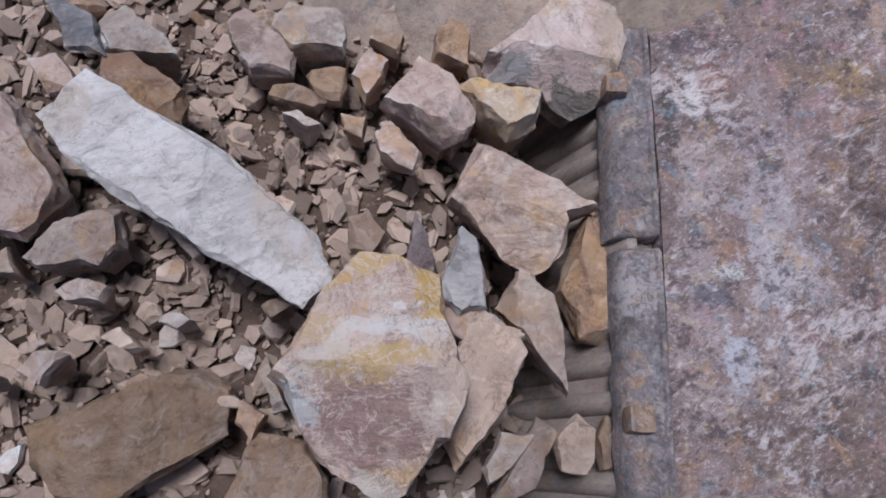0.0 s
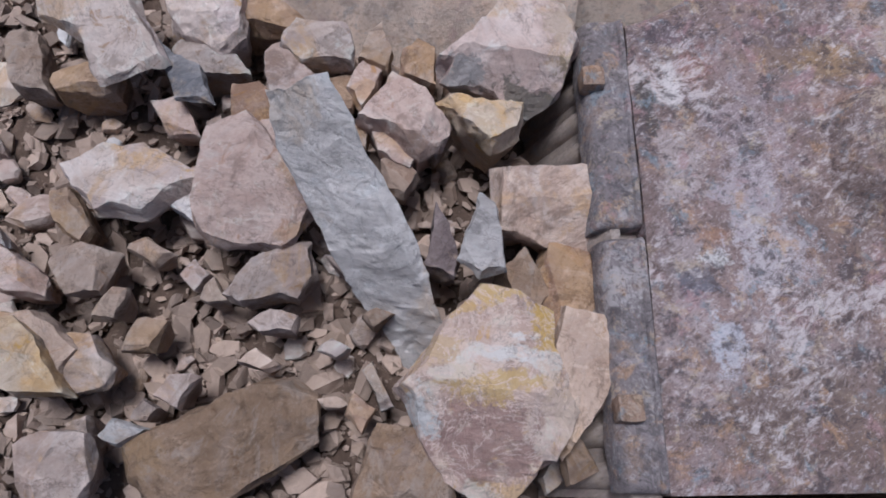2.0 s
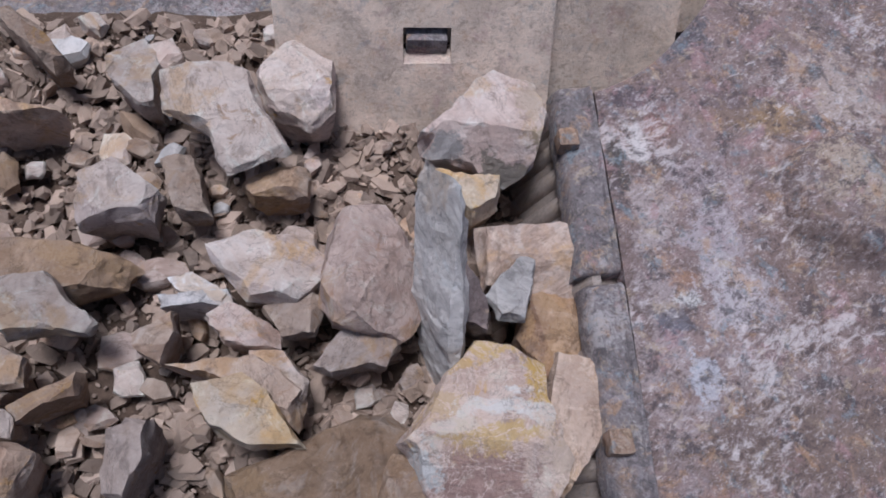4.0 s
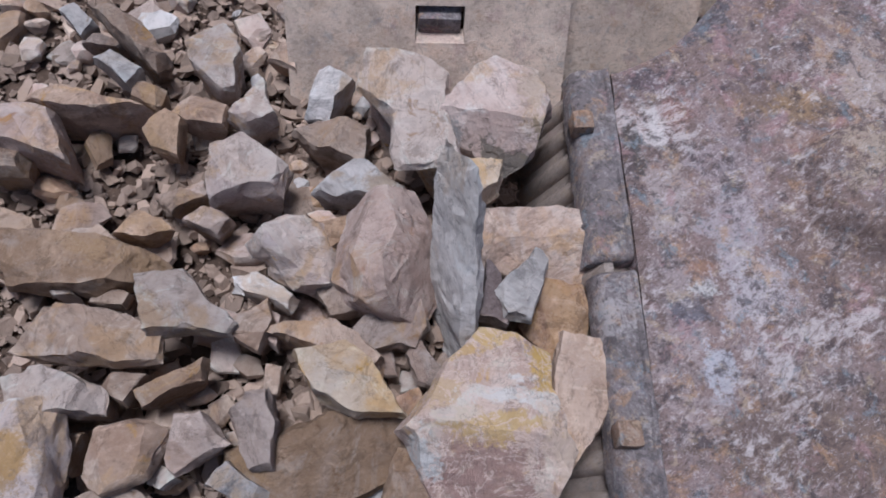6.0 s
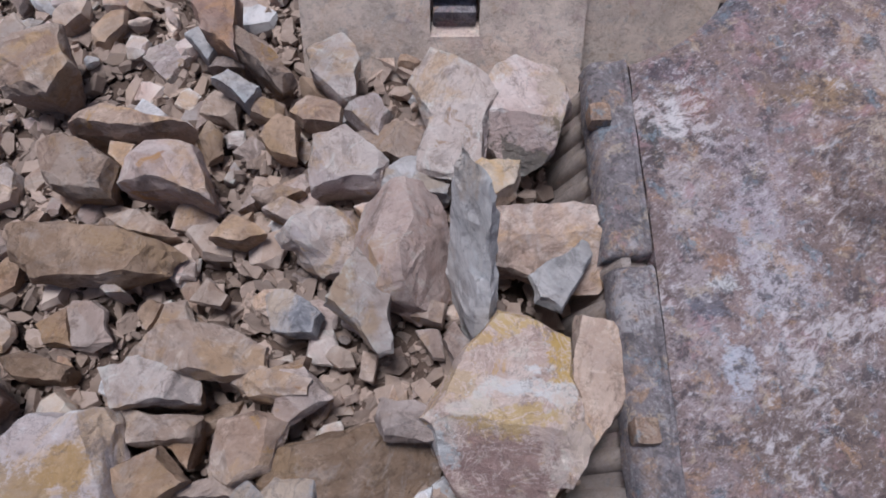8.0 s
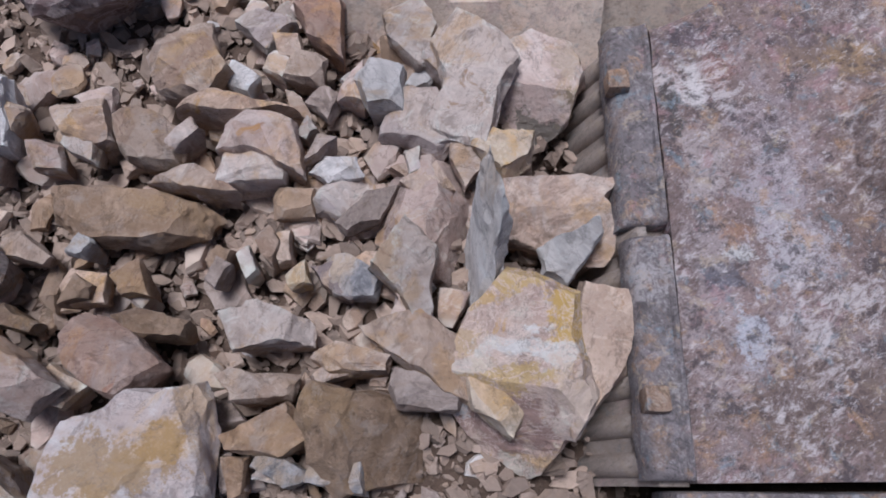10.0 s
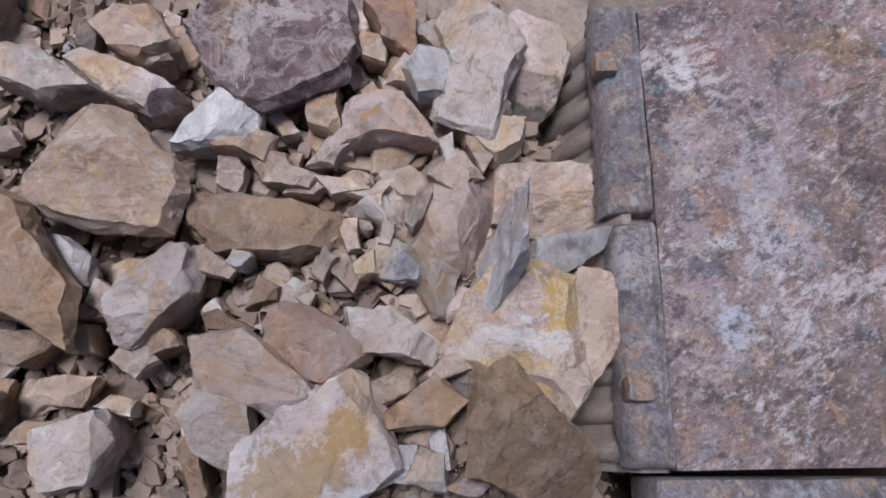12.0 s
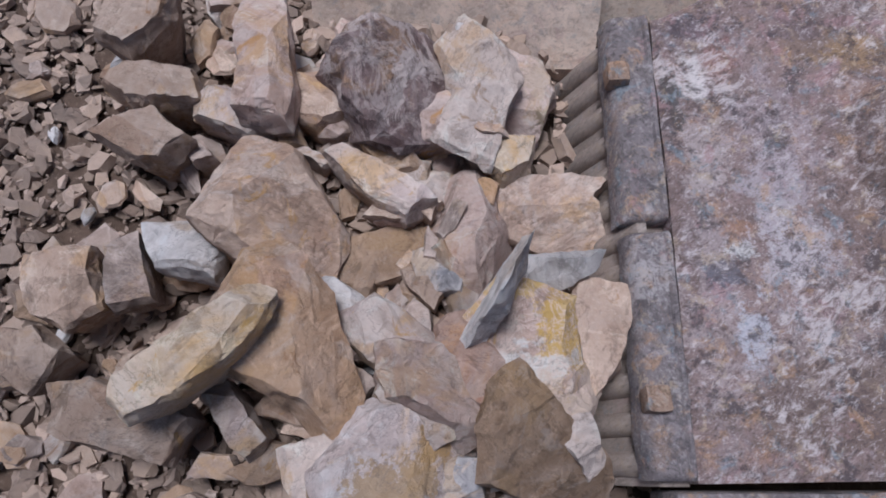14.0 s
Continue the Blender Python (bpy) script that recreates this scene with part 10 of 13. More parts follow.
    roll("s050", [(0, -1.975, -0.629, -0.441, 0, 0, -2.6), (10.5, -0.4, -0.629, -0.441, 0, 0, -0.5), (11, -0.294, -0.621, -0.405, 0, 0, -0.4), (11.5, -0.171, -0.613, -0.225, 0, 0, -0.3), (12, -0.095, -0.64, -0.081, 0, 0, -0.2), (12.5, -0.051, -0.632, -0.081, 0, 0, -0.1), (13, -0.008, -0.639, -0.081, 0, 0, 0), (13.5, 0.038, -0.636, -0.081, 0, 0, 0.1), (14, 0.061, -0.64, -0.081, 0, 0, 0.2)])
    roll("s051", [(0, -1.844, -0.575, -0.476, 0, 0, 20.5), (10.5, -0.269, -0.575, -0.476, 0, 0, 3.9), (11, -0.157, -0.575, -0.44, 0, 0, 3.2), (11.5, -0.033, -0.567, -0.26, 0, 0, 2.4), (12, 0.029, -0.595, -0.116, 0, 0, 1.6), (12.5, 0.065, -0.589, -0.116, 0, 0, 0.8), (13, 0.099, -0.598, -0.116, 0, 0, -0), (13.5, 0.136, -0.598, -0.116, 0, 0, -0.8), (14, 0.153, -0.605, -0.116, 0, 0, -1.6)])
    roll("s052", [(0, -1.751, -0.658, -0.464, 0, 0, -25.5), (10.5, -0.176, -0.658, -0.464, 0, 0, -4.9), (11, -0.063, -0.667, -0.428, 0, 0, -3.9), (11.5, 0.076, -0.662, -0.248, 0, 0, -2.9), (12, 0.115, -0.694, -0.104, 0, 0, -2), (12.5, 0.134, -0.686, -0.104, 0, 0, -1), (13, 0.155, -0.692, -0.104, 0, 0, 0), (13.5, 0.182, -0.692, -0.104, 0, 0, 1), (14, 0.191, -0.7, -0.104, 0, 0, 2)])
    roll("s053", [(0, -1.543, 0.239, -0.473, 0, 0, 6.1), (10.5, 0.032, 0.239, -0.473, 0, 0, 1.2), (11, 0.052, 0.236, -0.437, 0, 0, 0.9), (11.5, 0.085, 0.236, -0.257, 0, 0, 0.7), (12, 0.105, 0.236, -0.113, 0, 0, 0.5), (12.5, 0.119, 0.233, -0.113, 0, 0, 0.2), (13, 0.116, 0.221, -0.113, 0, 0, -0), (13.5, 0.122, 0.224, -0.113, 0, 0, -0.2), (14, 0.135, 0.23, -0.113, 0, 0, -0.5)])
    roll("s054", [(0, -3.299, 0.874, -0.497, 0, 0, -32.5), (10.5, -1.724, 0.874, -0.497, 0, 0, -6.2), (11, -1.553, 0.833, -0.461, 0, 0, -5), (11.5, -1.374, 0.824, -0.281, 0, 0, -3.7), (12, -1.173, 0.755, -0.137, 0, 0, -2.5), (12.5, -1.016, 0.708, -0.137, 0, 0, -1.2), (13, -0.854, 0.669, -0.137, 0, 0, 0), (13.5, -0.693, 0.621, -0.137, 0, 0, 1.2), (14, -0.505, 0.564, -0.137, 0, 0, 2.5)])
    roll("s055", [(0, -3.595, 0.632, -0.498, 0, 0, 0.5), (10.5, -2.02, 0.632, -0.498, 0, 0, 0.1), (11, -1.896, 0.617, -0.462, 0, 0, 0.1), (11.5, -1.766, 0.607, -0.282, 0, 0, 0.1), (12, -1.574, 0.559, -0.138, 0, 0, 0), (12.5, -1.44, 0.524, -0.138, 0, 0, 0), (13, -1.215, 0.469, -0.138, 0, 0, -0), (13.5, -1.007, 0.416, -0.138, 0, 0, -0), (14, -0.804, 0.381, -0.138, 0, 0, -0)])
    roll("s056", [(0, -3.285, 0.704, -0.45, 0, 0, 28.8), (10.5, -1.71, 0.704, -0.45, 0, 0, 5.5), (11, -1.528, 0.658, -0.414, 0, 0, 4.4), (11.5, -1.34, 0.654, -0.234, 0, 0, 3.3), (12, -1.133, 0.597, -0.09, 0, 0, 2.2), (12.5, -0.947, 0.54, -0.09, 0, 0, 1.1), (13, -0.789, 0.499, -0.09, 0, 0, -0), (13.5, -0.652, 0.461, -0.09, 0, 0, -1.1), (14, -0.496, 0.413, -0.09, 0, 0, -2.2)])
    roll("s057", [(0, -3.096, 0.781, -0.456, 0, 0, -35.1), (10.5, -1.521, 0.781, -0.456, 0, 0, -6.7), (11, -1.33, 0.73, -0.42, 0, 0, -5.4), (11.5, -1.128, 0.728, -0.24, 0, 0, -4), (12, -0.916, 0.66, -0.096, 0, 0, -2.7), (12.5, -0.697, 0.588, -0.096, 0, 0, -1.3), (13, -0.537, 0.52, -0.096, 0, 0, 0), (13.5, -0.43, 0.479, -0.096, 0, 0, 1.3), (14, -0.339, 0.44, -0.096, 0, 0, 2.7)])
    roll("s058", [(0, -3.217, 0.666, -0.462, 0, 0, -22.5), (10.5, -1.642, 0.666, -0.462, 0, 0, -4.3), (11, -1.454, 0.616, -0.426, 0, 0, -3.5), (11.5, -1.26, 0.615, -0.246, 0, 0, -2.6), (12, -1.048, 0.561, -0.102, 0, 0, -1.7), (12.5, -0.822, 0.487, -0.102, 0, 0, -0.9), (13, -0.652, 0.423, -0.102, 0, 0, 0), (13.5, -0.525, 0.381, -0.102, 0, 0, 0.9), (14, -0.417, 0.343, -0.102, 0, 0, 1.7)])
    roll("s059", [(0, -3.619, -0.21, -0.494, 0, 0, 5.1), (10.5, -2.044, -0.21, -0.494, 0, 0, 1), (11, -1.943, -0.216, -0.458, 0, 0, 0.8), (11.5, -1.806, -0.229, -0.278, 0, 0, 0.6), (12, -1.554, -0.294, -0.134, 0, 0, 0.4), (12.5, -1.348, -0.319, -0.134, 0, 0, 0.2), (13, -1.155, -0.36, -0.134, 0, 0, -0), (13.5, -0.902, -0.402, -0.134, 0, 0, -0.2), (14, -0.642, -0.437, -0.134, 0, 0, -0.4)])
    roll("s060", [(0, -2.685, -0.404, -0.491, 0, 0, -26.9), (10.5, -1.11, -0.404, -0.491, 0, 0, -5.2), (11, -0.933, -0.413, -0.455, 0, 0, -4.1), (11.5, -0.708, -0.418, -0.275, 0, 0, -3.1), (12, -0.543, -0.408, -0.131, 0, 0, -2.1), (12.5, -0.397, -0.385, -0.131, 0, 0, -1), (13, -0.279, -0.384, -0.131, 0, 0, 0), (13.5, -0.172, -0.394, -0.131, 0, 0, 1), (14, -0.108, -0.396, -0.131, 0, 0, 2.1)])
    roll("s061", [(0, -2.707, -0.056, -0.482, 0, 0, 2.7), (7, -1.657, -0.056, -0.482, 0, 0, 0.7), (7.5, -1.559, -0.063, -0.446, 0, 0, 0.6), (8, -1.465, -0.069, -0.266, 0, 0, 0.4), (8.5, -1.381, -0.074, -0.122, 0, 0, 0.3), (9, -1.31, -0.077, -0.122, 0, 0, 0.1), (9.5, -1.245, -0.077, -0.122, 0, 0, -0), (10, -1.15, -0.076, -0.122, 0, 0, -0.1), (10.5, -0.978, -0.082, -0.122, 0, 0, -0.3), (11, -0.838, -0.096, -0.122, 0, 0, -0.4), (11.5, -0.654, -0.114, -0.194, 0, 0, -0.6), (12, -0.514, -0.127, -0.374, 0, 0, -0.7), (12.5, -0.38, -0.131, -0.482, 0, 0, -0.8), (14, -0.28, -0.131, -0.482, 0, 0, -1.3)])
    roll("s062", [(0, -2.315, -0.078, -0.44, 0, 0, -20.1), (7, -1.265, -0.078, -0.44, 0, 0, -5.3), (7.5, -1.238, -0.075, -0.404, 0, 0, -4.2), (8, -1.208, -0.072, -0.224, 0, 0, -3.2), (8.5, -1.171, -0.07, -0.08, 0, 0, -2.1), (9, -1.131, -0.069, -0.08, 0, 0, -1.1), (9.5, -1.078, -0.068, -0.08, 0, 0, 0), (10, -0.981, -0.067, -0.08, 0, 0, 1.1), (10.5, -0.821, -0.079, -0.08, 0, 0, 2.1), (11, -0.697, -0.088, -0.08, 0, 0, 3.2), (11.5, -0.532, -0.102, -0.152, 0, 0, 4.2), (12, -0.409, -0.113, -0.332, 0, 0, 5.3), (12.5, -0.291, -0.116, -0.44, 0, 0, 6.3), (14, -0.191, -0.116, -0.44, 0, 0, 9.5)])
    roll("s063", [(0, -2.036, -0.021, -0.441, 0, 0, 2.6), (7, -0.986, -0.021, -0.441, 0, 0, 0.7), (7.5, -0.951, -0.018, -0.405, 0, 0, 0.6), (8, -0.915, -0.012, -0.225, 0, 0, 0.4), (8.5, -0.88, -0.004, -0.081, 0, 0, 0.3), (9, -0.844, 0.004, -0.081, 0, 0, 0.1), (9.5, -0.795, 0.011, -0.081, 0, 0, -0), (10, -0.715, 0.007, -0.081, 0, 0, -0.1), (10.5, -0.598, 0, -0.081, 0, 0, -0.3), (11, -0.513, -0.002, -0.081, 0, 0, -0.4), (11.5, -0.404, -0.011, -0.153, 0, 0, -0.6), (12, -0.325, -0.019, -0.333, 0, 0, -0.7), (12.5, -0.25, -0.022, -0.441, 0, 0, -0.8), (14, -0.15, -0.022, -0.441, 0, 0, -1.3)])
    roll("s064", [(0, -2.006, -0.023, -0.471, 0, 0, -13.1), (7, -0.956, -0.023, -0.471, 0, 0, -3.4), (7.5, -0.912, -0.022, -0.435, 0, 0, -2.8), (8, -0.863, -0.017, -0.255, 0, 0, -2.1), (8.5, -0.812, -0.01, -0.111, 0, 0, -1.4), (9, -0.76, -0.001, -0.111, 0, 0, -0.7), (9.5, -0.703, 0.006, -0.111, 0, 0, 0), (10, -0.631, 0.003, -0.111, 0, 0, 0.7), (10.5, -0.533, -0, -0.111, 0, 0, 1.4), (11, -0.46, 0.002, -0.111, 0, 0, 2.1), (11.5, -0.368, -0.005, -0.183, 0, 0, 2.8), (12, -0.298, -0.011, -0.363, 0, 0, 3.4), (12.5, -0.23, -0.014, -0.471, 0, 0, 4.1), (14, -0.13, -0.014, -0.471, 0, 0, 6.2)])
    roll("s065", [(0, -1.934, 0.063, -0.471, 0, 0, 11.9), (7, -0.884, 0.063, -0.471, 0, 0, 3.1), (7.5, -0.842, 0.062, -0.435, 0, 0, 2.5), (8, -0.792, 0.065, -0.255, 0, 0, 1.9), (8.5, -0.74, 0.069, -0.111, 0, 0, 1.3), (9, -0.688, 0.075, -0.111, 0, 0, 0.6), (9.5, -0.635, 0.078, -0.111, 0, 0, -0), (10, -0.57, 0.07, -0.111, 0, 0, -0.6), (10.5, -0.474, 0.065, -0.111, 0, 0, -1.3), (11, -0.402, 0.063, -0.111, 0, 0, -1.9), (11.5, -0.323, 0.061, -0.183, 0, 0, -2.5), (12, -0.268, 0.059, -0.363, 0, 0, -3.1), (12.5, -0.216, 0.058, -0.471, 0, 0, -3.8), (14, -0.116, 0.058, -0.471, 0, 0, -5.6)])
    roll("s066", [(0, -1.828, 0.234, -0.476, 0, 0, 20.1), (7, -0.778, 0.234, -0.476, 0, 0, 5.3), (7.5, -0.744, 0.23, -0.44, 0, 0, 4.2), (8, -0.698, 0.23, -0.26, 0, 0, 3.2), (8.5, -0.653, 0.231, -0.116, 0, 0, 2.1), (9, -0.61, 0.234, -0.116, 0, 0, 1.1), (9.5, -0.566, 0.233, -0.116, 0, 0, -0), (10, -0.5, 0.216, -0.116, 0, 0, -1.1), (10.5, -0.388, 0.203, -0.116, 0, 0, -2.1), (11, -0.307, 0.198, -0.116, 0, 0, -3.2), (11.5, -0.226, 0.201, -0.188, 0, 0, -4.2), (12, -0.176, 0.204, -0.368, 0, 0, -5.3), (12.5, -0.138, 0.206, -0.476, 0, 0, -6.4), (14, -0.038, 0.206, -0.476, 0, 0, -9.5)])
    roll("s067", [(0, -1.603, 0.289, -0.477, 0, 0, -27.8), (7, -0.553, 0.289, -0.477, 0, 0, -7.3), (7.5, -0.522, 0.296, -0.441, 0, 0, -5.9), (8, -0.492, 0.306, -0.261, 0, 0, -4.4), (8.5, -0.466, 0.316, -0.117, 0, 0, -2.9), (9, -0.442, 0.326, -0.117, 0, 0, -1.5), (9.5, -0.416, 0.334, -0.117, 0, 0, 0), (10, -0.37, 0.33, -0.117, 0, 0, 1.5), (10.5, -0.266, 0.31, -0.117, 0, 0, 2.9), (11, -0.196, 0.305, -0.117, 0, 0, 4.4), (11.5, -0.122, 0.309, -0.189, 0, 0, 5.9), (12, -0.074, 0.314, -0.369, 0, 0, 7.3), (12.5, -0.041, 0.316, -0.477, 0, 0, 8.8), (14, 0.059, 0.316, -0.477, 0, 0, 13.2)])
    roll("s068", [(0, -1.744, 0.408, -0.442, 0, 0, -7.2), (7, -0.694, 0.408, -0.442, 0, 0, -1.9), (7.5, -0.658, 0.403, -0.406, 0, 0, -1.5), (8, -0.612, 0.403, -0.226, 0, 0, -1.1), (8.5, -0.568, 0.405, -0.082, 0, 0, -0.8), (9, -0.528, 0.407, -0.082, 0, 0, -0.4), (9.5, -0.487, 0.408, -0.082, 0, 0, 0), (10, -0.424, 0.398, -0.082, 0, 0, 0.4), (10.5, -0.303, 0.38, -0.082, 0, 0, 0.8), (11, -0.221, 0.376, -0.082, 0, 0, 1.1), (11.5, -0.137, 0.381, -0.154, 0, 0, 1.5), (12, -0.082, 0.387, -0.334, 0, 0, 1.9), (12.5, -0.048, 0.388, -0.442, 0, 0, 2.3), (14, 0.052, 0.388, -0.442, 0, 0, 3.4)])
    roll("s069", [(0, -1.834, 0.514, -0.47, 0, 0, 9.2), (7, -0.784, 0.514, -0.47, 0, 0, 2.4), (7.5, -0.751, 0.505, -0.434, 0, 0, 1.9), (8, -0.705, 0.502, -0.254, 0, 0, 1.5), (8.5, -0.657, 0.499, -0.11, 0, 0, 1), (9, -0.608, 0.496, -0.11, 0, 0, 0.5), (9.5, -0.556, 0.491, -0.11, 0, 0, -0), (10, -0.476, 0.475, -0.11, 0, 0, -0.5), (10.5, -0.342, 0.455, -0.11, 0, 0, -1), (11, -0.25, 0.448, -0.11, 0, 0, -1.5), (11.5, -0.16, 0.455, -0.182, 0, 0, -1.9), (12, -0.101, 0.459, -0.362, 0, 0, -2.4), (12.5, -0.067, 0.459, -0.47, 0, 0, -2.9), (14, 0.033, 0.459, -0.47, 0, 0, -4.4)])
    roll("s070", [(0, -1.311, 0.293, -0.495, 0, 0, 13), (7, -0.261, 0.293, -0.495, 0, 0, 3.4), (7.5, -0.241, 0.3, -0.459, 0, 0, 2.7), (8, -0.22, 0.307, -0.279, 0, 0, 2), (8.5, -0.2, 0.314, -0.135, 0, 0, 1.4), (9, -0.181, 0.32, -0.135, 0, 0, 0.7), (9.5, -0.162, 0.325, -0.135, 0, 0, -0), (10, -0.131, 0.326, -0.135, 0, 0, -0.7), (10.5, -0.058, 0.302, -0.135, 0, 0, -1.4), (11, -0.028, 0.301, -0.135, 0, 0, -2), (11.5, 0.015, 0.301, -0.207, 0, 0, -2.7), (12, 0.045, 0.303, -0.387, 0, 0, -3.4), (12.5, 0.066, 0.303, -0.495, 0, 0, -4.1), (14, 0.166, 0.303, -0.495, 0, 0, -6.1)])
    roll("s071", [(0, -1.622, 0.596, -0.453, 0, 0, -20.9), (7, -0.572, 0.596, -0.453, 0, 0, -5.5), (7.5, -0.525, 0.603, -0.417, 0, 0, -4.4), (8, -0.477, 0.609, -0.237, 0, 0, -3.3), (8.5, -0.43, 0.615, -0.093, 0, 0, -2.2), (9, -0.386, 0.619, -0.093, 0, 0, -1.1), (9.5, -0.343, 0.624, -0.093, 0, 0, 0), (10, -0.292, 0.637, -0.093, 0, 0, 1.1), (10.5, -0.198, 0.625, -0.093, 0, 0, 2.2), (11, -0.146, 0.628, -0.093, 0, 0, 3.3), (11.5, -0.103, 0.627, -0.165, 0, 0, 4.4), (12, -0.067, 0.621, -0.345, 0, 0, 5.5), (12.5, -0.042, 0.623, -0.453, 0, 0, 6.6), (14, 0.058, 0.623, -0.453, 0, 0, 9.9)])
    roll("s072", [(0, -1.793, 0.616, -0.478, 0, 0, -16.3), (7, -0.743, 0.616, -0.478, 0, 0, -4.3), (7.5, -0.703, 0.61, -0.442, 0, 0, -3.4), (8, -0.653, 0.607, -0.262, 0, 0, -2.6), (8.5, -0.601, 0.604, -0.118, 0, 0, -1.7), (9, -0.549, 0.601, -0.118, 0, 0, -0.9), (9.5, -0.495, 0.598, -0.118, 0, 0, 0), (10, -0.425, 0.594, -0.118, 0, 0, 0.9), (10.5, -0.304, 0.576, -0.118, 0, 0, 1.7), (11, -0.228, 0.569, -0.118, 0, 0, 2.6), (11.5, -0.157, 0.571, -0.19, 0, 0, 3.4), (12, -0.105, 0.568, -0.37, 0, 0, 4.3), (12.5, -0.075, 0.569, -0.478, 0, 0, 5.1), (14, 0.025, 0.569, -0.478, 0, 0, 7.7)])
    roll("s073", [(0, -1.925, 0.796, -0.454, 0, 0, -11.1), (7, -0.875, 0.796, -0.454, 0, 0, -2.9), (7.5, -0.824, 0.787, -0.418, 0, 0, -2.3), (8, -0.769, 0.777, -0.238, 0, 0, -1.8), (8.5, -0.711, 0.766, -0.094, 0, 0, -1.2), (9, -0.65, 0.754, -0.094, 0, 0, -0.6), (9.5, -0.584, 0.74, -0.094, 0, 0, 0), (10, -0.485, 0.711, -0.094, 0, 0, 0.6), (10.5, -0.364, 0.686, -0.094, 0, 0, 1.2), (11, -0.285, 0.663, -0.094, 0, 0, 1.8), (11.5, -0.207, 0.66, -0.166, 0, 0, 2.3), (12, -0.148, 0.649, -0.346, 0, 0, 2.9), (12.5, -0.11, 0.653, -0.454, 0, 0, 3.5), (14, -0.01, 0.653, -0.454, 0, 0, 5.3)])
    roll("s074", [(0, -2.042, 0.839, -0.46, 0, 0, -14.8), (7, -0.992, 0.839, -0.46, 0, 0, -3.9), (7.5, -0.946, 0.828, -0.424, 0, 0, -3.1), (8, -0.9, 0.817, -0.244, 0, 0, -2.3), (8.5, -0.852, 0.806, -0.1, 0, 0, -1.6), (9, -0.801, 0.794, -0.1, 0, 0, -0.8), (9.5, -0.734, 0.778, -0.1, 0, 0, 0), (10, -0.593, 0.735, -0.1, 0, 0, 0.8), (10.5, -0.448, 0.696, -0.1, 0, 0, 1.6), (11, -0.355, 0.658, -0.1, 0, 0, 2.3), (11.5, -0.252, 0.656, -0.172, 0, 0, 3.1), (12, -0.181, 0.644, -0.352, 0, 0, 3.9), (12.5, -0.138, 0.646, -0.46, 0, 0, 4.7), (14, -0.038, 0.646, -0.46, 0, 0, 7)])
    roll("s075", [(0, -2.148, 0.771, -0.478, 0, 0, -11.7), (7, -1.098, 0.771, -0.478, 0, 0, -3.1), (7.5, -1.074, 0.766, -0.442, 0, 0, -2.5), (8, -1.049, 0.76, -0.262, 0, 0, -1.8), (8.5, -1.02, 0.754, -0.118, 0, 0, -1.2), (9, -0.983, 0.746, -0.118, 0, 0, -0.6), (9.5, -0.914, 0.736, -0.118, 0, 0, 0), (10, -0.727, 0.688, -0.118, 0, 0, 0.6), (10.5, -0.55, 0.632, -0.118, 0, 0, 1.2), (11, -0.438, 0.585, -0.118, 0, 0, 1.8), (11.5, -0.296, 0.588, -0.19, 0, 0, 2.5), (12, -0.208, 0.579, -0.37, 0, 0, 3.1), (12.5, -0.161, 0.576, -0.478, 0, 0, 3.7), (14, -0.061, 0.576, -0.478, 0, 0, 5.5)])
    roll("s076", [(0, -2.198, 1.046, -0.483, 0, 0, 0.8), (7, -1.148, 1.046, -0.483, 0, 0, 0.2), (7.5, -1.08, 1.027, -0.447, 0, 0, 0.2), (8, -1.013, 1.009, -0.267, 0, 0, 0.1), (8.5, -0.946, 0.992, -0.123, 0, 0, 0.1), (9, -0.878, 0.974, -0.123, 0, 0, 0), (9.5, -0.799, 0.953, -0.123, 0, 0, -0), (10, -0.659, 0.901, -0.123, 0, 0, -0), (10.5, -0.521, 0.859, -0.123, 0, 0, -0.1), (11, -0.434, 0.808, -0.123, 0, 0, -0.1), (11.5, -0.333, 0.793, -0.195, 0, 0, -0.2), (12, -0.249, 0.773, -0.375, 0, 0, -0.2), (12.5, -0.187, 0.783, -0.483, 0, 0, -0.3), (14, -0.087, 0.783, -0.483, 0, 0, -0.4)])
    roll("s077", [(0, -2.675, 0.485, -0.454, 0, 0, -10.9), (7, -1.625, 0.485, -0.454, 0, 0, -2.9), (7.5, -1.563, 0.48, -0.418, 0, 0, -2.3), (8, -1.504, 0.474, -0.238, 0, 0, -1.7), (8.5, -1.451, 0.469, -0.094, 0, 0, -1.1), (9, -1.404, 0.465, -0.094, 0, 0, -0.6), (9.5, -1.347, 0.459, -0.094, 0, 0, 0), (10, -1.226, 0.433, -0.094, 0, 0, 0.6), (10.5, -1.027, 0.403, -0.094, 0, 0, 1.1), (11, -0.829, 0.365, -0.094, 0, 0, 1.7), (11.5, -0.594, 0.366, -0.166, 0, 0, 2.3), (12, -0.434, 0.337, -0.346, 0, 0, 2.9), (12.5, -0.352, 0.315, -0.454, 0, 0, 3.4), (14, -0.252, 0.315, -0.454, 0, 0, 5.2)])
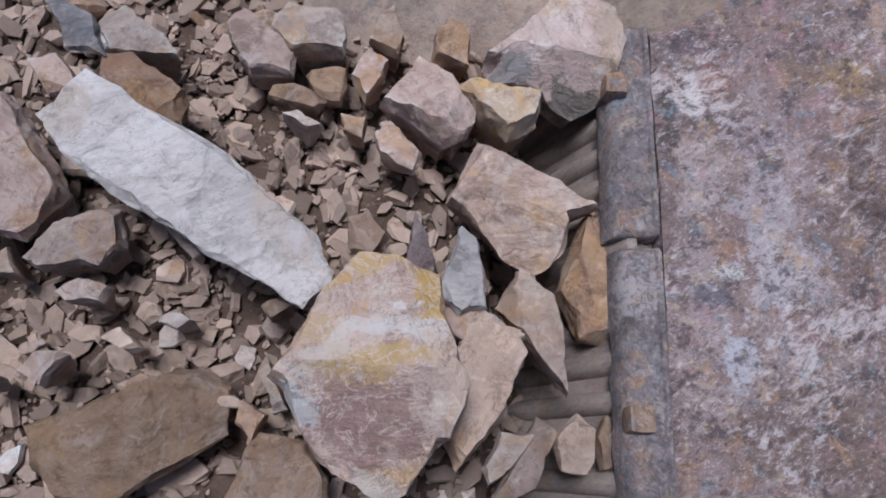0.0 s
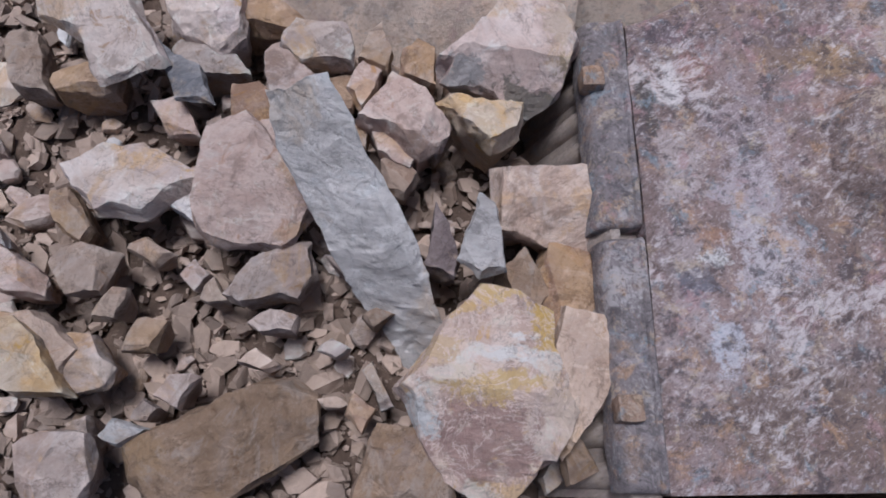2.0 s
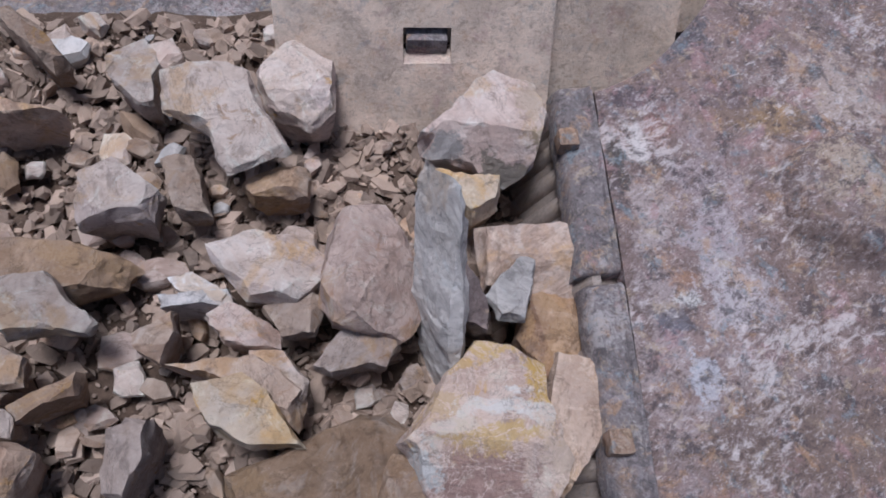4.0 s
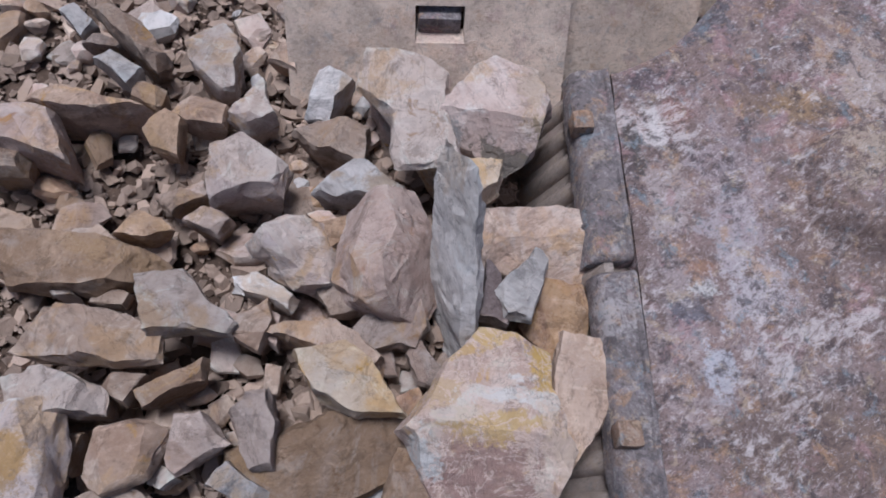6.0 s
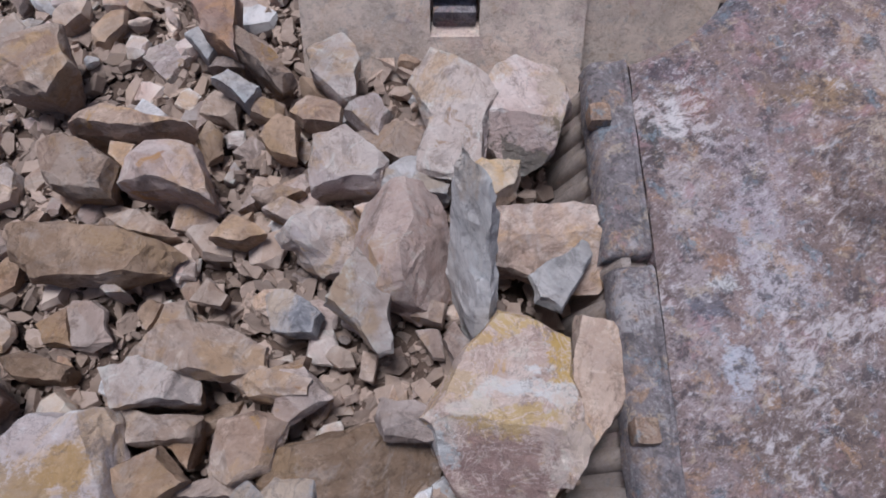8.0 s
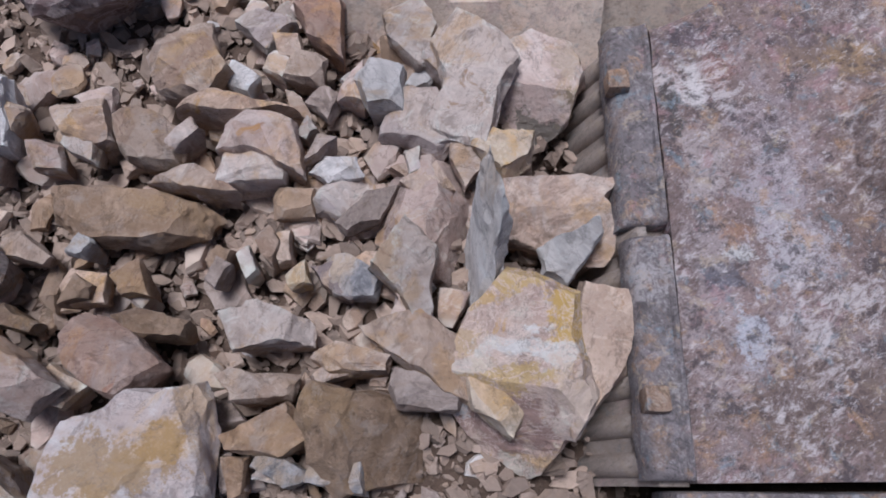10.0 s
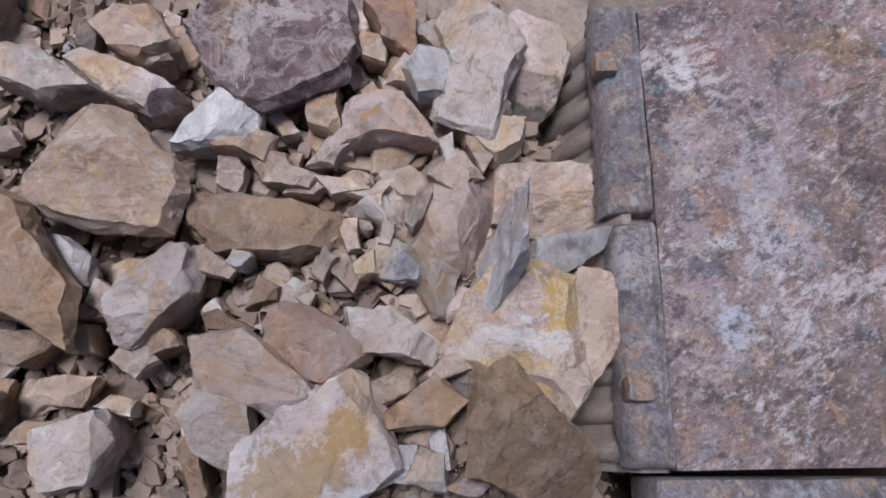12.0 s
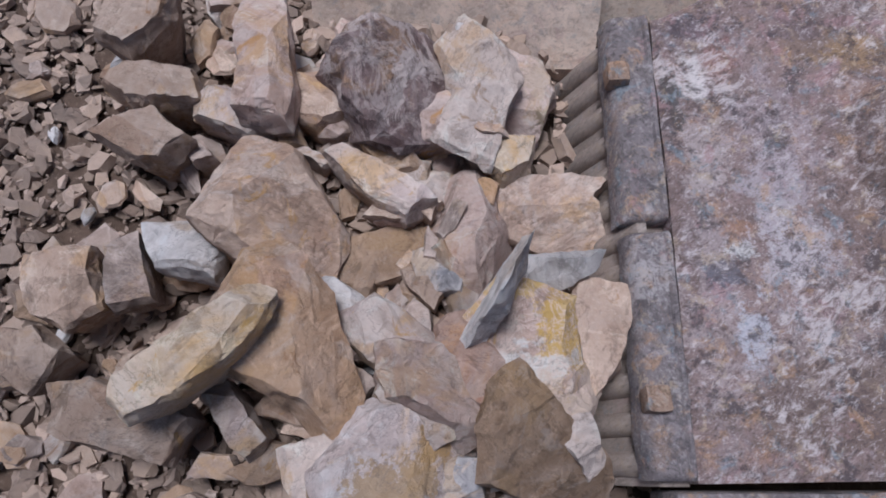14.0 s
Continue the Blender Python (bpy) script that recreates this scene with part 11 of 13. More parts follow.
    roll("s078", [(0, -2.906, 0.722, -0.482, 0, 0, -25.4), (7, -1.856, 0.722, -0.482, 0, 0, -6.7), (7.5, -1.747, 0.698, -0.446, 0, 0, -5.3), (8, -1.639, 0.675, -0.266, 0, 0, -4), (8.5, -1.535, 0.653, -0.122, 0, 0, -2.7), (9, -1.443, 0.634, -0.122, 0, 0, -1.3), (9.5, -1.356, 0.623, -0.122, 0, 0, 0), (10, -1.219, 0.59, -0.122, 0, 0, 1.3), (10.5, -1.013, 0.554, -0.122, 0, 0, 2.7), (11, -0.815, 0.506, -0.122, 0, 0, 4), (11.5, -0.583, 0.506, -0.194, 0, 0, 5.3), (12, -0.429, 0.474, -0.374, 0, 0, 6.7), (12.5, -0.346, 0.449, -0.482, 0, 0, 8), (14, -0.246, 0.449, -0.482, 0, 0, 12)])
    roll("s079", [(0, -1.418, -0.324, -0.461, 0, 0, -4.6), (7, -0.368, -0.324, -0.461, 0, 0, -1.2), (7.5, -0.331, -0.323, -0.425, 0, 0, -1), (8, -0.293, -0.322, -0.245, 0, 0, -0.7), (8.5, -0.253, -0.321, -0.101, 0, 0, -0.5), (9, -0.211, -0.319, -0.101, 0, 0, -0.2), (9.5, -0.165, -0.322, -0.101, 0, 0, 0), (10, -0.094, -0.351, -0.101, 0, 0, 0.2), (10.5, -0.009, -0.372, -0.101, 0, 0, 0.5), (11, 0.093, -0.404, -0.101, 0, 0, 0.7), (11.5, 0.185, -0.414, -0.173, 0, 0, 1), (12, 0.215, -0.428, -0.353, 0, 0, 1.2), (12.5, 0.24, -0.434, -0.461, 0, 0, 1.5), (14, 0.34, -0.434, -0.461, 0, 0, 2.2)])
    roll("s080", [(0, -1.261, -0.14, -0.499, 0, 0, -2.7), (7, -0.211, -0.14, -0.499, 0, 0, -0.7), (7.5, -0.178, -0.135, -0.463, 0, 0, -0.6), (8, -0.148, -0.13, -0.283, 0, 0, -0.4), (8.5, -0.117, -0.124, -0.139, 0, 0, -0.3), (9, -0.083, -0.118, -0.139, 0, 0, -0.1), (9.5, -0.046, -0.117, -0.139, 0, 0, 0), (10, 0.008, -0.14, -0.139, 0, 0, 0.1), (10.5, 0.075, -0.162, -0.139, 0, 0, 0.3), (11, 0.13, -0.178, -0.139, 0, 0, 0.4), (11.5, 0.166, -0.181, -0.211, 0, 0, 0.6), (12, 0.185, -0.186, -0.391, 0, 0, 0.7), (12.5, 0.219, -0.188, -0.499, 0, 0, 0.8), (14, 0.319, -0.188, -0.499, 0, 0, 1.3)])
    roll("s081", [(0, -2.04, -0.631, -0.485, 0, 0, -9.8), (7, -0.99, -0.631, -0.485, 0, 0, -2.6), (7.5, -0.924, -0.63, -0.449, 0, 0, -2.1), (8, -0.857, -0.629, -0.269, 0, 0, -1.5), (8.5, -0.793, -0.627, -0.125, 0, 0, -1), (9, -0.734, -0.625, -0.125, 0, 0, -0.5), (9.5, -0.682, -0.626, -0.125, 0, 0, 0), (10, -0.624, -0.63, -0.125, 0, 0, 0.5), (10.5, -0.522, -0.628, -0.125, 0, 0, 1), (11, -0.413, -0.621, -0.125, 0, 0, 1.5), (11.5, -0.28, -0.617, -0.197, 0, 0, 2.1), (12, -0.177, -0.639, -0.377, 0, 0, 2.6), (12.5, -0.121, -0.633, -0.485, 0, 0, 3.1), (14, -0.021, -0.633, -0.485, 0, 0, 4.6)])
    roll("s082", [(0, -1.84, -0.611, -0.472, 0, 0, -18.1), (7, -0.79, -0.611, -0.472, 0, 0, -4.8), (7.5, -0.732, -0.61, -0.436, 0, 0, -3.8), (8, -0.679, -0.611, -0.256, 0, 0, -2.9), (8.5, -0.631, -0.611, -0.112, 0, 0, -1.9), (9, -0.586, -0.612, -0.112, 0, 0, -1), (9.5, -0.543, -0.613, -0.112, 0, 0, 0), (10, -0.491, -0.619, -0.112, 0, 0, 1), (10.5, -0.402, -0.616, -0.112, 0, 0, 1.9), (11, -0.299, -0.61, -0.112, 0, 0, 2.9), (11.5, -0.174, -0.599, -0.184, 0, 0, 3.8), (12, -0.086, -0.625, -0.364, 0, 0, 4.8), (12.5, -0.039, -0.62, -0.472, 0, 0, 5.7), (14, 0.061, -0.62, -0.472, 0, 0, 8.6)])
    roll("s083", [(0, -2.464, -0.179, -0.461, 0, 0, -17), (7, -1.414, -0.179, -0.461, 0, 0, -4.5), (7.5, -1.327, -0.185, -0.425, 0, 0, -3.6), (8, -1.245, -0.189, -0.245, 0, 0, -2.7), (8.5, -1.166, -0.193, -0.101, 0, 0, -1.8), (9, -1.088, -0.197, -0.101, 0, 0, -0.9), (9.5, -1.002, -0.2, -0.101, 0, 0, 0), (10, -0.892, -0.2, -0.101, 0, 0, 0.9), (10.5, -0.741, -0.205, -0.101, 0, 0, 1.8), (11, -0.623, -0.199, -0.101, 0, 0, 2.7), (11.5, -0.465, -0.209, -0.173, 0, 0, 3.6), (12, -0.331, -0.222, -0.353, 0, 0, 4.5), (12.5, -0.2, -0.223, -0.461, 0, 0, 5.4), (14, -0.1, -0.223, -0.461, 0, 0, 8)])
    roll("s084", [(0, -2.791, -0.369, -0.479, 0, 0, -8.2), (7, -1.741, -0.369, -0.479, 0, 0, -2.2), (7.5, -1.642, -0.376, -0.443, 0, 0, -1.7), (8, -1.545, -0.383, -0.263, 0, 0, -1.3), (8.5, -1.448, -0.39, -0.119, 0, 0, -0.9), (9, -1.353, -0.396, -0.119, 0, 0, -0.4), (9.5, -1.26, -0.401, -0.119, 0, 0, 0), (10, -1.159, -0.399, -0.119, 0, 0, 0.4), (10.5, -0.982, -0.383, -0.119, 0, 0, 0.9), (11, -0.821, -0.387, -0.119, 0, 0, 1.3), (11.5, -0.61, -0.395, -0.191, 0, 0, 1.7), (12, -0.444, -0.395, -0.371, 0, 0, 2.2), (12.5, -0.301, -0.38, -0.479, 0, 0, 2.6), (14, -0.201, -0.38, -0.479, 0, 0, 3.9)])
    roll("s085", [(0, -2.079, 0.292, -0.456, 0, 0, -18.7), (7, -1.029, 0.292, -0.456, 0, 0, -4.9), (7.5, -1.014, 0.291, -0.42, 0, 0, -3.9), (8, -0.993, 0.293, -0.24, 0, 0, -3), (8.5, -0.973, 0.294, -0.096, 0, 0, -2), (9, -0.952, 0.296, -0.096, 0, 0, -1), (9.5, -0.917, 0.293, -0.096, 0, 0, 0), (10, -0.819, 0.27, -0.096, 0, 0, 1), (10.5, -0.657, 0.243, -0.096, 0, 0, 2), (11, -0.526, 0.213, -0.096, 0, 0, 3), (11.5, -0.384, 0.212, -0.168, 0, 0, 3.9), (12, -0.303, 0.211, -0.348, 0, 0, 4.9), (12.5, -0.248, 0.206, -0.456, 0, 0, 5.9), (14, -0.148, 0.206, -0.456, 0, 0, 8.9)])
    roll("s086", [(0, -1.48, 0.139, -0.479, 0, 0, -19.5), (7, -0.43, 0.139, -0.479, 0, 0, -5.1), (7.5, -0.4, 0.148, -0.443, 0, 0, -4.1), (8, -0.374, 0.158, -0.263, 0, 0, -3.1), (8.5, -0.348, 0.168, -0.119, 0, 0, -2.1), (9, -0.323, 0.178, -0.119, 0, 0, -1), (9.5, -0.299, 0.185, -0.119, 0, 0, 0), (10, -0.264, 0.181, -0.119, 0, 0, 1), (10.5, -0.193, 0.162, -0.119, 0, 0, 2.1), (11, -0.146, 0.155, -0.119, 0, 0, 3.1), (11.5, -0.095, 0.155, -0.191, 0, 0, 4.1), (12, -0.062, 0.156, -0.371, 0, 0, 5.1), (12.5, -0.034, 0.158, -0.479, 0, 0, 6.2), (14, 0.066, 0.158, -0.479, 0, 0, 9.3)])
    roll("s087", [(0, -1.211, -0.368, -0.448, 0, 0, -10.7), (7, -0.161, -0.368, -0.448, 0, 0, -2.8), (7.5, -0.14, -0.361, -0.412, 0, 0, -2.3), (8, -0.122, -0.352, -0.232, 0, 0, -1.7), (8.5, -0.1, -0.344, -0.088, 0, 0, -1.1), (9, -0.075, -0.336, -0.088, 0, 0, -0.6), (9.5, -0.046, -0.335, -0.088, 0, 0, 0), (10, 0.006, -0.368, -0.088, 0, 0, 0.6), (10.5, 0.081, -0.388, -0.088, 0, 0, 1.1), (11, 0.166, -0.423, -0.088, 0, 0, 1.7), (11.5, 0.249, -0.436, -0.16, 0, 0, 2.3), (12, 0.274, -0.45, -0.34, 0, 0, 2.8), (12.5, 0.29, -0.457, -0.448, 0, 0, 3.4), (14, 0.39, -0.457, -0.448, 0, 0, 5.1)])
    roll("s088", [(0, -1.868, 0.666, -0.481, 0, 0, -17.8), (3.5, -1.343, 0.666, -0.481, 0, 0, -8.2), (4, -1.232, 0.653, -0.409, 0, 0, -6.8), (4.5, -1.12, 0.64, -0.229, 0, 0, -5.5), (5, -1.009, 0.627, -0.121, 0, 0, -4.1), (5.5, -0.909, 0.616, -0.121, 0, 0, -2.7), (6, -0.856, 0.606, -0.121, 0, 0, -1.4), (6.5, -0.699, 0.564, -0.121, 0, 0, 0), (7, -0.612, 0.572, -0.121, 0, 0, 1.4), (7.5, -0.567, 0.577, -0.121, 0, 0, 2.7), (8, -0.518, 0.583, -0.121, 0, 0, 4.1), (8.5, -0.47, 0.587, -0.301, 0, 0, 5.5), (9, -0.425, 0.591, -0.481, 0, 0, 6.8), (9.5, -0.382, 0.593, -0.481, 0, 0, 8.2), (14, -0.282, 0.593, -0.481, 0, 0, 20.5)])
    roll("s089", [(0, -1.728, 0.741, -0.509, 0, 0, -1.1), (3.5, -1.203, 0.741, -0.509, 0, 0, -0.5), (4, -1.102, 0.729, -0.437, 0, 0, -0.4), (4.5, -1, 0.717, -0.257, 0, 0, -0.4), (5, -0.897, 0.706, -0.149, 0, 0, -0.3), (5.5, -0.806, 0.698, -0.149, 0, 0, -0.2), (6, -0.75, 0.697, -0.149, 0, 0, -0.1), (6.5, -0.593, 0.666, -0.149, 0, 0, 0), (7, -0.499, 0.678, -0.149, 0, 0, 0.1), (7.5, -0.449, 0.687, -0.149, 0, 0, 0.2), (8, -0.401, 0.694, -0.149, 0, 0, 0.3), (8.5, -0.355, 0.7, -0.329, 0, 0, 0.4), (9, -0.31, 0.705, -0.509, 0, 0, 0.4), (9.5, -0.265, 0.709, -0.509, 0, 0, 0.5), (14, -0.165, 0.709, -0.509, 0, 0, 1.3)])
    roll("s090", [(0, -1.978, 0.896, -0.53, 0, 0, -13.1), (3.5, -1.453, 0.896, -0.53, 0, 0, -6.1), (4, -1.34, 0.877, -0.458, 0, 0, -5), (4.5, -1.228, 0.858, -0.278, 0, 0, -4), (5, -1.116, 0.84, -0.17, 0, 0, -3), (5.5, -1.015, 0.822, -0.17, 0, 0, -2), (6, -0.95, 0.797, -0.17, 0, 0, -1), (6.5, -0.781, 0.73, -0.17, 0, 0, 0), (7, -0.694, 0.733, -0.17, 0, 0, 1), (7.5, -0.64, 0.733, -0.17, 0, 0, 2), (8, -0.584, 0.73, -0.17, 0, 0, 3), (8.5, -0.528, 0.726, -0.35, 0, 0, 4), (9, -0.472, 0.723, -0.53, 0, 0, 5), (9.5, -0.416, 0.718, -0.53, 0, 0, 6.1), (14, -0.316, 0.718, -0.53, 0, 0, 15.1)])
    roll("s091", [(0, -2.093, 0.992, -0.484, 0, 0, 0.9), (3.5, -1.568, 0.992, -0.484, 0, 0, 0.4), (4, -1.457, 0.97, -0.412, 0, 0, 0.3), (4.5, -1.345, 0.948, -0.232, 0, 0, 0.3), (5, -1.233, 0.927, -0.124, 0, 0, 0.2), (5.5, -1.13, 0.906, -0.124, 0, 0, 0.1), (6, -1.048, 0.877, -0.124, 0, 0, 0.1), (6.5, -0.879, 0.807, -0.124, 0, 0, -0), (7, -0.801, 0.807, -0.124, 0, 0, -0.1), (7.5, -0.744, 0.801, -0.124, 0, 0, -0.1), (8, -0.685, 0.792, -0.124, 0, 0, -0.2), (8.5, -0.624, 0.782, -0.304, 0, 0, -0.3), (9, -0.562, 0.773, -0.484, 0, 0, -0.3), (9.5, -0.5, 0.762, -0.484, 0, 0, -0.4), (14, -0.4, 0.762, -0.484, 0, 0, -1)])
    roll("s092", [(0, -2.482, 0.798, -0.499, 0, 0, -8.6), (3.5, -1.957, 0.798, -0.499, 0, 0, -4), (4, -1.838, 0.781, -0.427, 0, 0, -3.3), (4.5, -1.719, 0.764, -0.247, 0, 0, -2.6), (5, -1.6, 0.746, -0.139, 0, 0, -2), (5.5, -1.474, 0.712, -0.139, 0, 0, -1.3), (6, -1.308, 0.618, -0.139, 0, 0, -0.7), (6.5, -1.16, 0.54, -0.139, 0, 0, 0), (7, -1.11, 0.534, -0.139, 0, 0, 0.7), (7.5, -1.087, 0.531, -0.139, 0, 0, 1.3), (8, -1.061, 0.529, -0.139, 0, 0, 2), (8.5, -1.036, 0.527, -0.319, 0, 0, 2.6), (9, -1.01, 0.525, -0.499, 0, 0, 3.3), (9.5, -0.975, 0.521, -0.499, 0, 0, 4), (14, -0.875, 0.521, -0.499, 0, 0, 9.9)])
    roll("s093", [(0, -1.662, 0.322, -0.496, 0, 0, 12.8), (3.5, -1.137, 0.322, -0.496, 0, 0, 5.9), (4, -1.037, 0.313, -0.424, 0, 0, 4.9), (4.5, -0.936, 0.303, -0.244, 0, 0, 3.9), (5, -0.836, 0.291, -0.136, 0, 0, 3), (5.5, -0.741, 0.279, -0.136, 0, 0, 2), (6, -0.671, 0.28, -0.136, 0, 0, 1), (6.5, -0.591, 0.273, -0.136, 0, 0, -0), (7, -0.537, 0.288, -0.136, 0, 0, -1), (7.5, -0.506, 0.297, -0.136, 0, 0, -2), (8, -0.476, 0.307, -0.136, 0, 0, -3), (8.5, -0.45, 0.317, -0.316, 0, 0, -3.9), (9, -0.426, 0.328, -0.496, 0, 0, -4.9), (9.5, -0.404, 0.338, -0.496, 0, 0, -5.9), (14, -0.304, 0.338, -0.496, 0, 0, -14.8)])
    roll("s094", [(0, -1.064, 0.341, -0.493, 0, 0, -3.2), (3.5, -0.539, 0.341, -0.493, 0, 0, -1.5), (4, -0.484, 0.328, -0.421, 0, 0, -1.2), (4.5, -0.428, 0.314, -0.241, 0, 0, -1), (5, -0.369, 0.3, -0.133, 0, 0, -0.7), (5.5, -0.314, 0.287, -0.133, 0, 0, -0.5), (6, -0.301, 0.284, -0.133, 0, 0, -0.2), (6.5, -0.276, 0.275, -0.133, 0, 0, 0), (7, -0.243, 0.287, -0.133, 0, 0, 0.2), (7.5, -0.221, 0.295, -0.133, 0, 0, 0.5), (8, -0.202, 0.302, -0.133, 0, 0, 0.7), (8.5, -0.183, 0.308, -0.313, 0, 0, 1), (9, -0.164, 0.314, -0.493, 0, 0, 1.2), (9.5, -0.146, 0.32, -0.493, 0, 0, 1.5), (14, -0.046, 0.32, -0.493, 0, 0, 3.6)])
    roll("s095", [(0, -1.789, 0.306, -0.5, 0, 0, 3.1), (3.5, -1.264, 0.306, -0.5, 0, 0, 1.4), (4, -1.173, 0.298, -0.428, 0, 0, 1.2), (4.5, -1.083, 0.291, -0.248, 0, 0, 1), (5, -0.995, 0.283, -0.14, 0, 0, 0.7), (5.5, -0.916, 0.274, -0.14, 0, 0, 0.5), (6, -0.882, 0.25, -0.14, 0, 0, 0.2), (6.5, -0.786, 0.221, -0.14, 0, 0, -0), (7, -0.721, 0.229, -0.14, 0, 0, -0.2), (7.5, -0.685, 0.228, -0.14, 0, 0, -0.5), (8, -0.639, 0.23, -0.14, 0, 0, -0.7), (8.5, -0.597, 0.234, -0.32, 0, 0, -1), (9, -0.56, 0.239, -0.5, 0, 0, -1.2), (9.5, -0.525, 0.245, -0.5, 0, 0, -1.4), (14, -0.425, 0.245, -0.5, 0, 0, -3.6)])
    roll("s096", [(0, -0.746, -0.097, -0.503, 0, 0, -10.7), (3.5, -0.221, -0.097, -0.503, 0, 0, -4.9), (4, -0.192, -0.092, -0.431, 0, 0, -4.1), (4.5, -0.158, -0.086, -0.251, 0, 0, -3.3), (5, -0.119, -0.079, -0.143, 0, 0, -2.5), (5.5, -0.08, -0.074, -0.143, 0, 0, -1.6), (6, -0.069, -0.077, -0.143, 0, 0, -0.8), (6.5, -0.052, -0.079, -0.143, 0, 0, 0), (7, -0.022, -0.061, -0.143, 0, 0, 0.8), (7.5, -0.012, -0.049, -0.143, 0, 0, 1.6), (8, -0.007, -0.04, -0.143, 0, 0, 2.5), (8.5, 0.002, -0.031, -0.323, 0, 0, 3.3), (9, 0.014, -0.023, -0.503, 0, 0, 4.1), (9.5, 0.03, -0.017, -0.503, 0, 0, 4.9), (14, 0.13, -0.017, -0.503, 0, 0, 12.4)])
    roll("s097", [(0, -1.347, -0.059, -0.502, 0, 0, -8.6), (3.5, -0.822, -0.059, -0.502, 0, 0, -4), (4, -0.737, -0.062, -0.43, 0, 0, -3.3), (4.5, -0.653, -0.065, -0.25, 0, 0, -2.6), (5, -0.571, -0.067, -0.142, 0, 0, -2), (5.5, -0.496, -0.068, -0.142, 0, 0, -1.3), (6, -0.456, -0.073, -0.142, 0, 0, -0.7), (6.5, -0.389, -0.078, -0.142, 0, 0, 0), (7, -0.321, -0.061, -0.142, 0, 0, 0.7), (7.5, -0.279, -0.053, -0.142, 0, 0, 1.3), (8, -0.243, -0.049, -0.142, 0, 0, 2), (8.5, -0.206, -0.045, -0.322, 0, 0, 2.6), (9, -0.167, -0.04, -0.502, 0, 0, 3.3), (9.5, -0.126, -0.036, -0.502, 0, 0, 4), (14, -0.026, -0.036, -0.502, 0, 0, 9.9)])
    roll("s098", [(0, -0.833, -0.216, -0.538, 0, 0, 13.3), (3.5, -0.308, -0.216, -0.538, 0, 0, 6.1), (4, -0.266, -0.204, -0.466, 0, 0, 5.1), (4.5, -0.218, -0.193, -0.286, 0, 0, 4.1), (5, -0.165, -0.183, -0.178, 0, 0, 3.1), (5.5, -0.113, -0.175, -0.178, 0, 0, 2), (6, -0.096, -0.177, -0.178, 0, 0, 1), (6.5, -0.066, -0.179, -0.178, 0, 0, -0), (7, -0.021, -0.158, -0.178, 0, 0, -1), (7.5, -0.005, -0.145, -0.178, 0, 0, -2), (8, 0.004, -0.135, -0.178, 0, 0, -3.1), (8.5, 0.015, -0.126, -0.358, 0, 0, -4.1), (9, 0.031, -0.117, -0.538, 0, 0, -5.1), (9.5, 0.051, -0.11, -0.538, 0, 0, -6.1), (14, 0.151, -0.11, -0.538, 0, 0, -15.3)])
    roll("s099", [(0, -0.603, -0.211, -0.514, 0, 0, -5.9), (3.5, -0.078, -0.211, -0.514, 0, 0, -2.7), (4, -0.06, -0.208, -0.442, 0, 0, -2.3), (4.5, -0.04, -0.205, -0.262, 0, 0, -1.8), (5, -0.015, -0.201, -0.154, 0, 0, -1.4), (5.5, 0.015, -0.197, -0.154, 0, 0, -0.9), (6, 0.026, -0.201, -0.154, 0, 0, -0.5), (6.5, 0.046, -0.203, -0.154, 0, 0, 0), (7, 0.079, -0.186, -0.154, 0, 0, 0.5), (7.5, 0.089, -0.174, -0.154, 0, 0, 0.9), (8, 0.092, -0.164, -0.154, 0, 0, 1.4), (8.5, 0.096, -0.154, -0.334, 0, 0, 1.8), (9, 0.103, -0.144, -0.514, 0, 0, 2.3), (9.5, 0.114, -0.137, -0.514, 0, 0, 2.7), (14, 0.214, -0.137, -0.514, 0, 0, 6.8)])
    roll("s100", [(0, -0.652, -0.328, -0.527, 0, 0, -7.3), (3.5, -0.127, -0.328, -0.527, 0, 0, -3.3), (4, -0.112, -0.324, -0.455, 0, 0, -2.8), (4.5, -0.092, -0.32, -0.275, 0, 0, -2.2), (5, -0.063, -0.315, -0.167, 0, 0, -1.7), (5.5, -0.028, -0.311, -0.167, 0, 0, -1.1), (6, -0.014, -0.314, -0.167, 0, 0, -0.6), (6.5, 0.013, -0.317, -0.167, 0, 0, 0), (7, 0.061, -0.305, -0.167, 0, 0, 0.6), (7.5, 0.077, -0.294, -0.167, 0, 0, 1.1), (8, 0.082, -0.282, -0.167, 0, 0, 1.7), (8.5, 0.087, -0.27, -0.347, 0, 0, 2.2), (9, 0.095, -0.259, -0.527, 0, 0, 2.8), (9.5, 0.104, -0.25, -0.527, 0, 0, 3.3), (14, 0.204, -0.25, -0.527, 0, 0, 8.4)])
